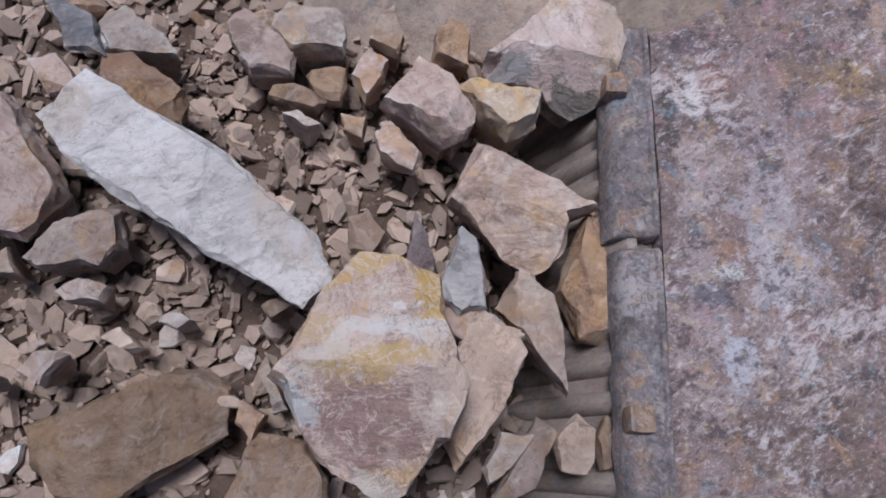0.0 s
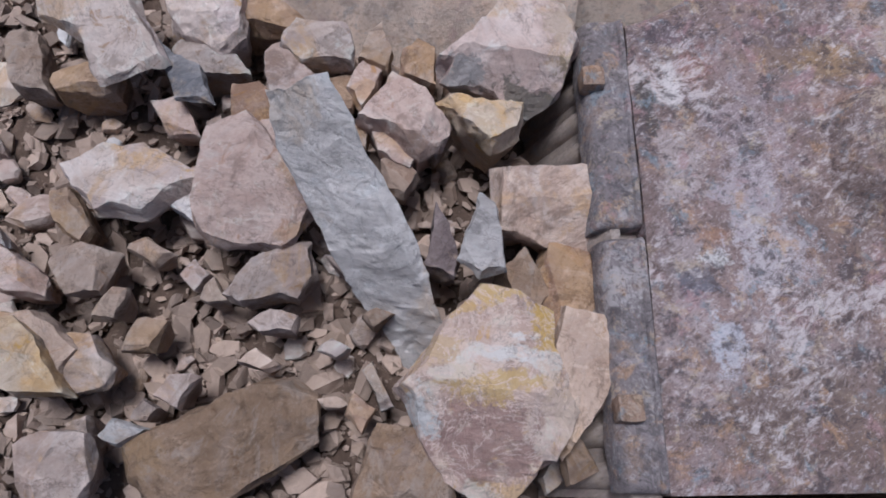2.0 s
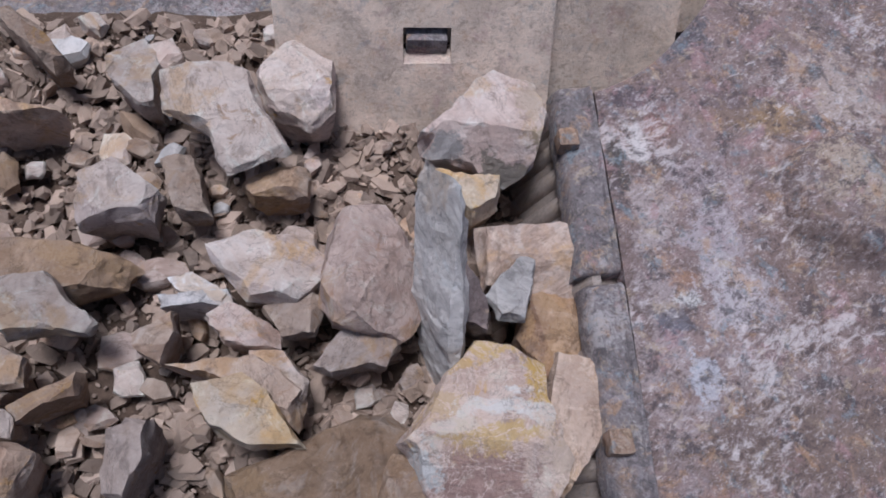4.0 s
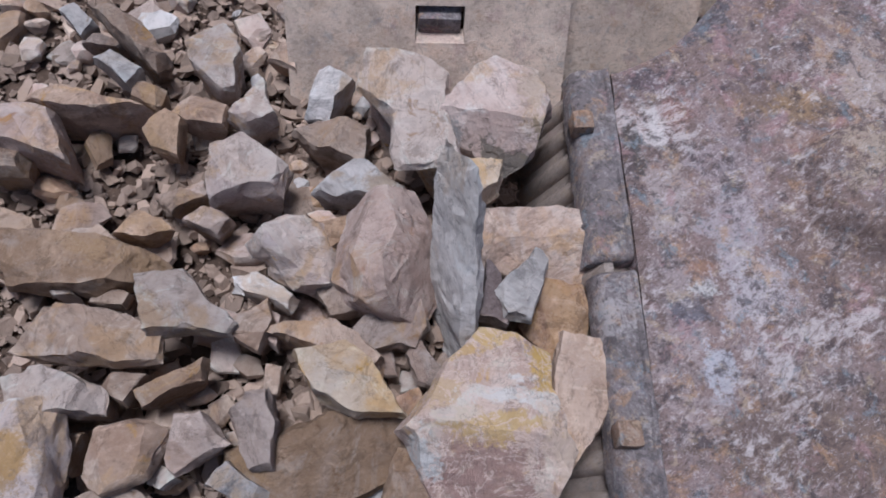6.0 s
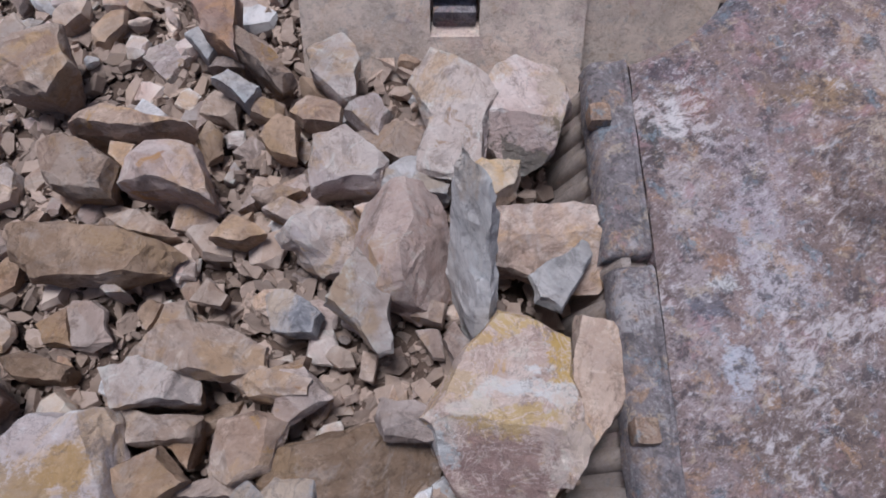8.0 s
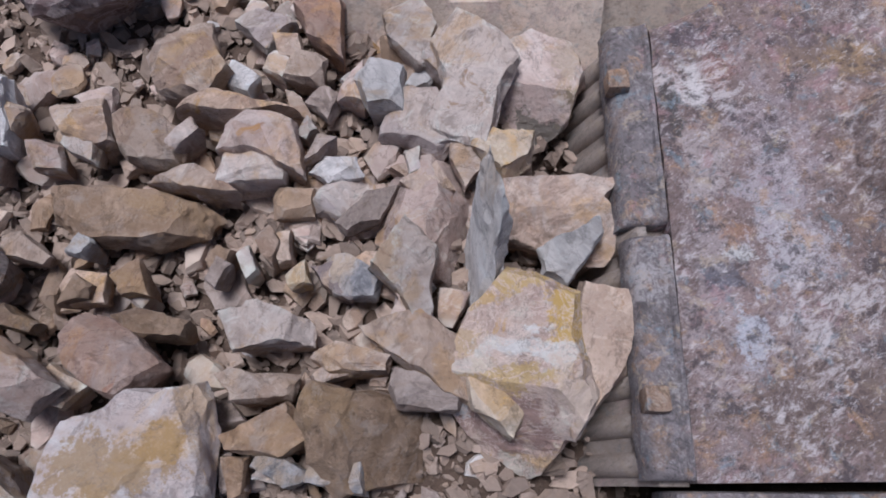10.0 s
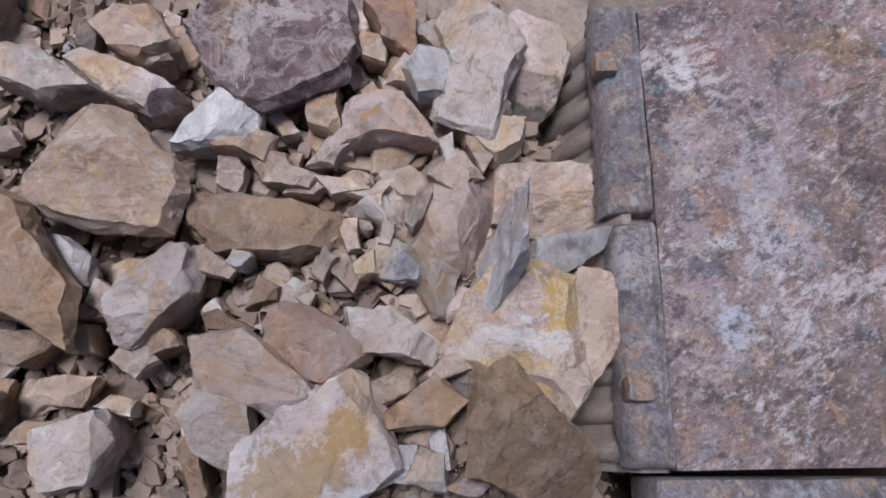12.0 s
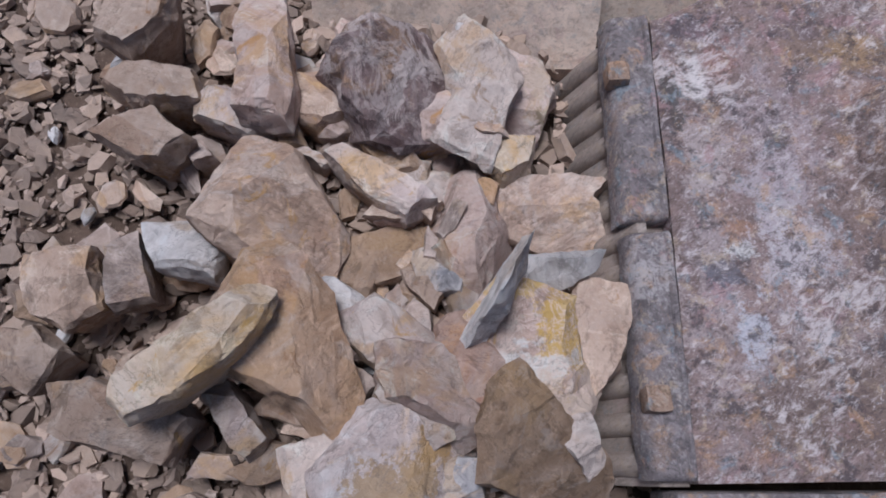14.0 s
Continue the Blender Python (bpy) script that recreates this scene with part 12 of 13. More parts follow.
    roll("s101", [(0, -1.988, -0.415, -0.502, 0, 0, 17.9), (3.5, -1.463, -0.415, -0.502, 0, 0, 8.2), (4, -1.361, -0.416, -0.43, 0, 0, 6.9), (4.5, -1.258, -0.418, -0.25, 0, 0, 5.5), (5, -1.156, -0.419, -0.142, 0, 0, 4.1), (5.5, -1.06, -0.423, -0.142, 0, 0, 2.7), (6, -0.993, -0.433, -0.142, 0, 0, 1.4), (6.5, -0.93, -0.441, -0.142, 0, 0, -0), (7, -0.856, -0.432, -0.142, 0, 0, -1.4), (7.5, -0.791, -0.43, -0.142, 0, 0, -2.7), (8, -0.725, -0.428, -0.142, 0, 0, -4.1), (8.5, -0.663, -0.426, -0.322, 0, 0, -5.5), (9, -0.604, -0.425, -0.502, 0, 0, -6.9), (9.5, -0.548, -0.424, -0.502, 0, 0, -8.2), (14, -0.448, -0.424, -0.502, 0, 0, -20.6)])
    roll("s102", [(0, -1.73, -0.509, -0.512, 0, 0, 10.7), (3.5, -1.205, -0.509, -0.512, 0, 0, 4.9), (4, -1.096, -0.512, -0.44, 0, 0, 4.1), (4.5, -0.988, -0.514, -0.26, 0, 0, 3.3), (5, -0.879, -0.516, -0.152, 0, 0, 2.5), (5.5, -0.781, -0.517, -0.152, 0, 0, 1.6), (6, -0.722, -0.512, -0.152, 0, 0, 0.8), (6.5, -0.655, -0.51, -0.152, 0, 0, -0), (7, -0.593, -0.498, -0.152, 0, 0, -0.8), (7.5, -0.551, -0.497, -0.152, 0, 0, -1.6), (8, -0.51, -0.499, -0.152, 0, 0, -2.5), (8.5, -0.468, -0.502, -0.332, 0, 0, -3.3), (9, -0.426, -0.505, -0.512, 0, 0, -4.1), (9.5, -0.384, -0.508, -0.512, 0, 0, -4.9), (14, -0.284, -0.508, -0.512, 0, 0, -12.3)])
    roll("s103", [(0, -1.372, -0.248, -0.537, 0, 0, 14.3), (3.5, -0.847, -0.248, -0.537, 0, 0, 6.6), (4, -0.749, -0.246, -0.465, 0, 0, 5.5), (4.5, -0.655, -0.243, -0.285, 0, 0, 4.4), (5, -0.564, -0.241, -0.177, 0, 0, 3.3), (5.5, -0.483, -0.237, -0.177, 0, 0, 2.2), (6, -0.437, -0.232, -0.177, 0, 0, 1.1), (6.5, -0.358, -0.23, -0.177, 0, 0, -0), (7, -0.276, -0.215, -0.177, 0, 0, -1.1), (7.5, -0.234, -0.209, -0.177, 0, 0, -2.2), (8, -0.199, -0.206, -0.177, 0, 0, -3.3), (8.5, -0.163, -0.202, -0.357, 0, 0, -4.4), (9, -0.125, -0.197, -0.537, 0, 0, -5.5), (9.5, -0.083, -0.194, -0.537, 0, 0, -6.6), (14, 0.017, -0.194, -0.537, 0, 0, -16.5)])
    roll("s104", [(0, -2.152, -0.361, -0.521, 0, 0, 12.4), (3.5, -1.627, -0.361, -0.521, 0, 0, 5.7), (4, -1.526, -0.362, -0.449, 0, 0, 4.8), (4.5, -1.425, -0.362, -0.269, 0, 0, 3.8), (5, -1.325, -0.363, -0.161, 0, 0, 2.9), (5.5, -1.234, -0.367, -0.161, 0, 0, 1.9), (6, -1.18, -0.381, -0.161, 0, 0, 1), (6.5, -1.129, -0.393, -0.161, 0, 0, -0), (7, -1.071, -0.393, -0.161, 0, 0, -1), (7.5, -1.009, -0.392, -0.161, 0, 0, -1.9), (8, -0.945, -0.388, -0.161, 0, 0, -2.9), (8.5, -0.881, -0.384, -0.341, 0, 0, -3.8), (9, -0.817, -0.38, -0.521, 0, 0, -4.8), (9.5, -0.755, -0.376, -0.521, 0, 0, -5.7), (14, -0.655, -0.376, -0.521, 0, 0, -14.3)])
    roll("s105", [(0, -1.908, 0.091, -0.528, 0, 0, 18.1), (3.5, -1.383, 0.091, -0.528, 0, 0, 8.4), (4, -1.287, 0.082, -0.456, 0, 0, 7), (4.5, -1.192, 0.075, -0.276, 0, 0, 5.6), (5, -1.097, 0.068, -0.168, 0, 0, 4.2), (5.5, -1.009, 0.06, -0.168, 0, 0, 2.8), (6, -0.954, 0.037, -0.168, 0, 0, 1.4), (6.5, -0.885, 0.018, -0.168, 0, 0, -0), (7, -0.825, 0.028, -0.168, 0, 0, -1.4), (7.5, -0.77, 0.027, -0.168, 0, 0, -2.8), (8, -0.706, 0.028, -0.168, 0, 0, -4.2), (8.5, -0.645, 0.031, -0.348, 0, 0, -5.6), (9, -0.587, 0.035, -0.528, 0, 0, -7), (9.5, -0.534, 0.04, -0.528, 0, 0, -8.4), (14, -0.434, 0.04, -0.528, 0, 0, -20.9)])
    roll("s106", [(0, -2.016, 0.089, -0.512, 0, 0, 4.7), (3.5, -1.491, 0.089, -0.512, 0, 0, 2.2), (4, -1.396, 0.083, -0.44, 0, 0, 1.8), (4.5, -1.304, 0.078, -0.26, 0, 0, 1.4), (5, -1.214, 0.075, -0.152, 0, 0, 1.1), (5.5, -1.134, 0.068, -0.152, 0, 0, 0.7), (6, -1.101, 0.039, -0.152, 0, 0, 0.4), (6.5, -1.055, 0.019, -0.152, 0, 0, -0), (7, -1.033, 0.031, -0.152, 0, 0, -0.4), (7.5, -1.023, 0.037, -0.152, 0, 0, -0.7), (8, -1.016, 0.043, -0.152, 0, 0, -1.1), (8.5, -1.014, 0.05, -0.332, 0, 0, -1.4), (9, -1.012, 0.057, -0.512, 0, 0, -1.8), (9.5, -1.004, 0.062, -0.512, 0, 0, -2.2), (14, -0.904, 0.062, -0.512, 0, 0, -5.4)])
    roll("s107", [(0, -2.302, 1.227, -0.503, 0, 0, -3.5), (3.5, -1.777, 1.227, -0.503, 0, 0, -1.6), (4, -1.67, 1.205, -0.431, 0, 0, -1.4), (4.5, -1.564, 1.184, -0.251, 0, 0, -1.1), (5, -1.457, 1.162, -0.143, 0, 0, -0.8), (5.5, -1.353, 1.14, -0.143, 0, 0, -0.5), (6, -1.244, 1.111, -0.143, 0, 0, -0.3), (6.5, -1.055, 1.041, -0.143, 0, 0, 0), (7, -0.975, 1.041, -0.143, 0, 0, 0.3), (7.5, -0.906, 1.024, -0.143, 0, 0, 0.5), (8, -0.838, 1.006, -0.143, 0, 0, 0.8), (8.5, -0.769, 0.989, -0.323, 0, 0, 1.1), (9, -0.701, 0.972, -0.503, 0, 0, 1.4), (9.5, -0.631, 0.954, -0.503, 0, 0, 1.6), (14, -0.531, 0.954, -0.503, 0, 0, 4.1)])
    roll("s108", [(0, -2.19, 1.132, -0.526, 0, 0, -15.7), (3.5, -1.665, 1.132, -0.526, 0, 0, -7.3), (4, -1.557, 1.11, -0.454, 0, 0, -6), (4.5, -1.449, 1.087, -0.274, 0, 0, -4.8), (5, -1.341, 1.064, -0.166, 0, 0, -3.6), (5.5, -1.237, 1.042, -0.166, 0, 0, -2.4), (6, -1.135, 1.013, -0.166, 0, 0, -1.2), (6.5, -0.945, 0.94, -0.166, 0, 0, 0), (7, -0.864, 0.941, -0.166, 0, 0, 1.2), (7.5, -0.8, 0.929, -0.166, 0, 0, 2.4), (8, -0.734, 0.915, -0.166, 0, 0, 3.6), (8.5, -0.669, 0.902, -0.346, 0, 0, 4.8), (9, -0.603, 0.888, -0.526, 0, 0, 6), (9.5, -0.537, 0.874, -0.526, 0, 0, 7.3), (14, -0.437, 0.874, -0.526, 0, 0, 18.1)])
    roll("s109", [(0, -1.43, 1.031, -0.54, 0, 0, 3.7), (3.5, -0.905, 1.031, -0.54, 0, 0, 1.7), (4, -0.808, 1.019, -0.468, 0, 0, 1.4), (4.5, -0.712, 1.009, -0.288, 0, 0, 1.1), (5, -0.617, 1, -0.18, 0, 0, 0.9), (5.5, -0.534, 0.995, -0.18, 0, 0, 0.6), (6, -0.482, 0.995, -0.18, 0, 0, 0.3), (6.5, -0.34, 0.965, -0.18, 0, 0, -0), (7, -0.259, 0.972, -0.18, 0, 0, -0.3), (7.5, -0.213, 0.978, -0.18, 0, 0, -0.6), (8, -0.171, 0.983, -0.18, 0, 0, -0.9), (8.5, -0.128, 0.988, -0.36, 0, 0, -1.1), (9, -0.086, 0.994, -0.54, 0, 0, -1.4), (9.5, -0.043, 1, -0.54, 0, 0, -1.7), (14, 0.057, 1, -0.54, 0, 0, -4.3)])
    roll("s110", [(0, -1.865, -0.56, -0.523, 0, 0, 3.5), (3.5, -1.34, -0.56, -0.523, 0, 0, 1.6), (4, -1.233, -0.561, -0.451, 0, 0, 1.3), (4.5, -1.127, -0.561, -0.271, 0, 0, 1.1), (5, -1.021, -0.562, -0.163, 0, 0, 0.8), (5.5, -0.922, -0.564, -0.163, 0, 0, 0.5), (6, -0.855, -0.568, -0.163, 0, 0, 0.3), (6.5, -0.791, -0.57, -0.163, 0, 0, -0), (7, -0.725, -0.559, -0.163, 0, 0, -0.3), (7.5, -0.673, -0.557, -0.163, 0, 0, -0.5), (8, -0.624, -0.559, -0.163, 0, 0, -0.8), (8.5, -0.578, -0.561, -0.343, 0, 0, -1.1), (9, -0.534, -0.562, -0.523, 0, 0, -1.3), (9.5, -0.491, -0.564, -0.523, 0, 0, -1.6), (14, -0.391, -0.564, -0.523, 0, 0, -4)])
    roll("s111", [(0, -1.775, 0.403, -0.533, 0, 0, -12.9), (3.5, -1.25, 0.403, -0.533, 0, 0, -6), (4, -1.152, 0.396, -0.461, 0, 0, -5), (4.5, -1.053, 0.389, -0.281, 0, 0, -4), (5, -0.954, 0.381, -0.173, 0, 0, -3), (5.5, -0.861, 0.373, -0.173, 0, 0, -2), (6, -0.792, 0.372, -0.173, 0, 0, -1), (6.5, -0.668, 0.357, -0.173, 0, 0, 0), (7, -0.6, 0.369, -0.173, 0, 0, 1), (7.5, -0.565, 0.373, -0.173, 0, 0, 2), (8, -0.526, 0.38, -0.173, 0, 0, 3), (8.5, -0.492, 0.387, -0.353, 0, 0, 4), (9, -0.46, 0.395, -0.533, 0, 0, 5), (9.5, -0.431, 0.401, -0.533, 0, 0, 6), (14, -0.331, 0.401, -0.533, 0, 0, 14.9)])
    roll("s112", [(0, -1.246, 0.594, -0.158, 0, 0, 4.2), (0.5, -1.142, 0.55, -0.158, 0, 0, 2.8), (1, -1.04, 0.555, -0.158, 0, 0, 1.4), (1.5, -0.922, 0.545, -0.158, 0, 0, -0), (2, -0.791, 0.518, -0.158, 0, 0, -1.4), (2.5, -0.631, 0.493, -0.158, 0, 0, -2.8), (3, -0.476, 0.477, -0.158, 0, 0, -4.2), (3.5, -0.4, 0.459, -0.194, 0, 0, -5.6), (4, -0.345, 0.439, -0.374, 0, 0, -7), (4.5, -0.286, 0.42, -0.518, 0, 0, -8.4), (5, -0.227, 0.401, -0.518, 0, 0, -9.7), (14, -0.127, 0.401, -0.518, 0, 0, -34.8)])
    roll("s113", [(0, -1.102, 0.517, -0.143, 0, 0, 3.6), (0.5, -0.991, 0.49, -0.143, 0, 0, 2.4), (1, -0.895, 0.497, -0.143, 0, 0, 1.2), (1.5, -0.776, 0.489, -0.143, 0, 0, -0), (2, -0.649, 0.474, -0.143, 0, 0, -1.2), (2.5, -0.506, 0.467, -0.143, 0, 0, -2.4), (3, -0.38, 0.461, -0.143, 0, 0, -3.6), (3.5, -0.315, 0.448, -0.179, 0, 0, -4.9), (4, -0.267, 0.433, -0.359, 0, 0, -6.1), (4.5, -0.218, 0.418, -0.503, 0, 0, -7.3), (5, -0.167, 0.403, -0.503, 0, 0, -8.5), (14, -0.067, 0.403, -0.503, 0, 0, -30.4)])
    roll("s114", [(0, -1.345, 0.005, -0.147, 0, 0, 1.4), (0.5, -1.132, -0.03, -0.147, 0, 0, 1), (1, -0.954, -0.023, -0.147, 0, 0, 0.5), (1.5, -0.818, -0.033, -0.147, 0, 0, -0), (2, -0.655, -0.024, -0.147, 0, 0, -0.5), (2.5, -0.456, -0.025, -0.147, 0, 0, -1), (3, -0.344, -0.039, -0.147, 0, 0, -1.4), (3.5, -0.293, -0.032, -0.183, 0, 0, -1.9), (4, -0.255, -0.027, -0.363, 0, 0, -2.4), (4.5, -0.215, -0.021, -0.507, 0, 0, -2.9), (5, -0.172, -0.015, -0.507, 0, 0, -3.4), (14, -0.072, -0.015, -0.507, 0, 0, -12)])
    roll("s115", [(0, -1.25, -0.06, -0.145, 0, 0, -4.1), (0.5, -1.045, -0.089, -0.145, 0, 0, -2.7), (1, -0.875, -0.08, -0.145, 0, 0, -1.4), (1.5, -0.751, -0.093, -0.145, 0, 0, 0), (2, -0.596, -0.09, -0.145, 0, 0, 1.4), (2.5, -0.411, -0.104, -0.145, 0, 0, 2.7), (3, -0.316, -0.121, -0.145, 0, 0, 4.1), (3.5, -0.271, -0.114, -0.181, 0, 0, 5.5), (4, -0.236, -0.106, -0.361, 0, 0, 6.9), (4.5, -0.196, -0.099, -0.505, 0, 0, 8.2), (5, -0.152, -0.091, -0.505, 0, 0, 9.6), (14, -0.052, -0.091, -0.505, 0, 0, 34.4)])
    roll("s116", [(0, -0.999, -0.129, -0.131, 0, 0, 0.7), (0.5, -0.811, -0.152, -0.131, 0, 0, 0.5), (1, -0.655, -0.144, -0.131, 0, 0, 0.2), (1.5, -0.544, -0.165, -0.131, 0, 0, -0), (2, -0.405, -0.174, -0.131, 0, 0, -0.2), (2.5, -0.242, -0.2, -0.131, 0, 0, -0.5), (3, -0.177, -0.22, -0.131, 0, 0, -0.7), (3.5, -0.151, -0.218, -0.167, 0, 0, -1), (4, -0.129, -0.213, -0.347, 0, 0, -1.2), (4.5, -0.103, -0.208, -0.491, 0, 0, -1.5), (5, -0.07, -0.202, -0.491, 0, 0, -1.7), (14, 0.03, -0.202, -0.491, 0, 0, -6.1)])
    roll("s117", [(0, -1.488, -0.135, -0.131, 0, 0, -1.3), (0.5, -1.288, -0.164, -0.131, 0, 0, -0.9), (1, -1.065, -0.181, -0.131, 0, 0, -0.4), (1.5, -0.945, -0.197, -0.131, 0, 0, 0), (2, -0.777, -0.21, -0.131, 0, 0, 0.4), (2.5, -0.599, -0.209, -0.131, 0, 0, 0.9), (3, -0.442, -0.201, -0.131, 0, 0, 1.3), (3.5, -0.373, -0.184, -0.167, 0, 0, 1.7), (4, -0.322, -0.17, -0.347, 0, 0, 2.1), (4.5, -0.266, -0.157, -0.491, 0, 0, 2.6), (5, -0.208, -0.146, -0.491, 0, 0, 3), (14, -0.108, -0.146, -0.491, 0, 0, 10.7)])
    roll("s118", [(0, -1.724, -0.001, -0.158, 0, 0, 3.2), (0.5, -1.571, -0.015, -0.158, 0, 0, 2.1), (1, -1.325, -0.045, -0.158, 0, 0, 1.1), (1.5, -1.098, -0.089, -0.158, 0, 0, -0), (2, -0.895, -0.11, -0.158, 0, 0, -1.1), (2.5, -0.706, -0.111, -0.158, 0, 0, -2.1), (3, -0.531, -0.11, -0.158, 0, 0, -3.2), (3.5, -0.448, -0.095, -0.194, 0, 0, -4.3), (4, -0.387, -0.083, -0.374, 0, 0, -5.4), (4.5, -0.326, -0.073, -0.518, 0, 0, -6.4), (5, -0.265, -0.064, -0.518, 0, 0, -7.5), (14, -0.165, -0.064, -0.518, 0, 0, -26.8)])
    roll("s119", [(0, -1.079, -0.345, -0.144, 0, 0, -0.6), (0.5, -0.998, -0.368, -0.144, 0, 0, -0.4), (1, -0.887, -0.366, -0.144, 0, 0, -0.2), (1.5, -0.804, -0.369, -0.144, 0, 0, 0), (2, -0.672, -0.367, -0.144, 0, 0, 0.2), (2.5, -0.529, -0.356, -0.144, 0, 0, 0.4), (3, -0.405, -0.345, -0.144, 0, 0, 0.6), (3.5, -0.355, -0.329, -0.18, 0, 0, 0.8), (4, -0.312, -0.314, -0.36, 0, 0, 1), (4.5, -0.261, -0.301, -0.504, 0, 0, 1.1), (5, -0.202, -0.29, -0.504, 0, 0, 1.3), (14, -0.102, -0.29, -0.504, 0, 0, 4.8)])
    roll("s120", [(0, -0.86, -0.267, -0.123, 0, 0, -4.2), (0.5, -0.761, -0.29, -0.123, 0, 0, -2.8), (1, -0.651, -0.281, -0.123, 0, 0, -1.4), (1.5, -0.565, -0.288, -0.123, 0, 0, 0), (2, -0.437, -0.29, -0.123, 0, 0, 1.4), (2.5, -0.299, -0.297, -0.123, 0, 0, 2.8), (3, -0.225, -0.305, -0.123, 0, 0, 4.2), (3.5, -0.197, -0.3, -0.159, 0, 0, 5.6), (4, -0.174, -0.293, -0.339, 0, 0, 7), (4.5, -0.145, -0.285, -0.483, 0, 0, 8.4), (5, -0.106, -0.278, -0.483, 0, 0, 9.8), (14, -0.006, -0.278, -0.483, 0, 0, 35.1)])
    roll("s121", [(0, -0.727, -0.193, -0.143, 0, 0, 1.3), (0.5, -0.585, -0.215, -0.143, 0, 0, 0.9), (1, -0.442, -0.224, -0.143, 0, 0, 0.4), (1.5, -0.342, -0.249, -0.143, 0, 0, -0), (2, -0.229, -0.245, -0.143, 0, 0, -0.4), (2.5, -0.106, -0.258, -0.143, 0, 0, -0.9), (3, -0.063, -0.27, -0.143, 0, 0, -1.3), (3.5, -0.047, -0.27, -0.179, 0, 0, -1.8), (4, -0.034, -0.268, -0.359, 0, 0, -2.2), (4.5, -0.019, -0.266, -0.503, 0, 0, -2.7), (5, -0, -0.263, -0.503, 0, 0, -3.1), (14, 0.1, -0.263, -0.503, 0, 0, -11.2)])
    roll("s122", [(0, -0.478, -0.466, -0.126, 0, 0, 4.5), (0.5, -0.327, -0.473, -0.126, 0, 0, 3), (1, -0.274, -0.457, -0.126, 0, 0, 1.5), (1.5, -0.219, -0.438, -0.126, 0, 0, -0), (2, -0.145, -0.43, -0.126, 0, 0, -1.5), (2.5, -0.107, -0.416, -0.126, 0, 0, -3), (3, -0.081, -0.41, -0.126, 0, 0, -4.5), (3.5, -0.07, -0.409, -0.162, 0, 0, -6), (4, -0.062, -0.409, -0.342, 0, 0, -7.5), (4.5, -0.053, -0.409, -0.486, 0, 0, -9), (5, -0.04, -0.408, -0.486, 0, 0, -10.5), (14, 0.06, -0.408, -0.486, 0, 0, -37.4)])
    roll("s123", [(0, -0.431, -0.377, -0.174, 0, 0, -0.6), (0.5, -0.269, -0.389, -0.174, 0, 0, -0.4), (1, -0.216, -0.377, -0.174, 0, 0, -0.2), (1.5, -0.166, -0.364, -0.174, 0, 0, 0), (2, -0.099, -0.354, -0.174, 0, 0, 0.2), (2.5, -0.058, -0.348, -0.174, 0, 0, 0.4), (3, -0.036, -0.349, -0.174, 0, 0, 0.6), (3.5, -0.026, -0.349, -0.21, 0, 0, 0.8), (4, -0.018, -0.349, -0.39, 0, 0, 1), (4.5, -0.009, -0.348, -0.534, 0, 0, 1.2), (5, 0.003, -0.347, -0.534, 0, 0, 1.4), (14, 0.103, -0.347, -0.534, 0, 0, 4.9)])
    roll("s124", [(0, -0.455, 0.56, -0.143, 0, 0, 3.2), (0.5, -0.416, 0.566, -0.143, 0, 0, 2.2), (1, -0.383, 0.566, -0.143, 0, 0, 1.1), (1.5, -0.359, 0.546, -0.143, 0, 0, -0), (2, -0.316, 0.528, -0.143, 0, 0, -1.1), (2.5, -0.26, 0.519, -0.143, 0, 0, -2.2), (3, -0.204, 0.512, -0.143, 0, 0, -3.2), (3.5, -0.17, 0.506, -0.179, 0, 0, -4.3), (4, -0.143, 0.499, -0.359, 0, 0, -5.4), (4.5, -0.111, 0.489, -0.503, 0, 0, -6.5), (5, -0.073, 0.478, -0.503, 0, 0, -7.5), (14, 0.027, 0.478, -0.503, 0, 0, -26.9)])
    roll("s125", [(0, -0.428, 0.477, -0.142, 0, 0, -3.5), (0.5, -0.388, 0.486, -0.142, 0, 0, -2.3), (1, -0.351, 0.482, -0.142, 0, 0, -1.2), (1.5, -0.325, 0.462, -0.142, 0, 0, 0), (2, -0.28, 0.454, -0.142, 0, 0, 1.2), (2.5, -0.217, 0.447, -0.142, 0, 0, 2.3), (3, -0.157, 0.441, -0.142, 0, 0, 3.5), (3.5, -0.132, 0.439, -0.178, 0, 0, 4.7), (4, -0.117, 0.437, -0.358, 0, 0, 5.9), (4.5, -0.099, 0.434, -0.502, 0, 0, 7), (5, -0.073, 0.427, -0.502, 0, 0, 8.2), (14, 0.027, 0.427, -0.502, 0, 0, 29.3)])
    roll("s126", [(0, -0.261, 0.477, -0.157, 0, 0, 0.6), (0.5, -0.24, 0.489, -0.157, 0, 0, 0.4), (1, -0.216, 0.484, -0.157, 0, 0, 0.2), (1.5, -0.207, 0.463, -0.157, 0, 0, -0), (2, -0.188, 0.463, -0.157, 0, 0, -0.2), (2.5, -0.15, 0.457, -0.157, 0, 0, -0.4), (3, -0.105, 0.449, -0.157, 0, 0, -0.6), (3.5, -0.088, 0.447, -0.193, 0, 0, -0.8), (4, -0.08, 0.447, -0.373, 0, 0, -1), (4.5, -0.069, 0.445, -0.517, 0, 0, -1.2), (5, -0.05, 0.44, -0.517, 0, 0, -1.4), (14, 0.05, 0.44, -0.517, 0, 0, -5.1)])
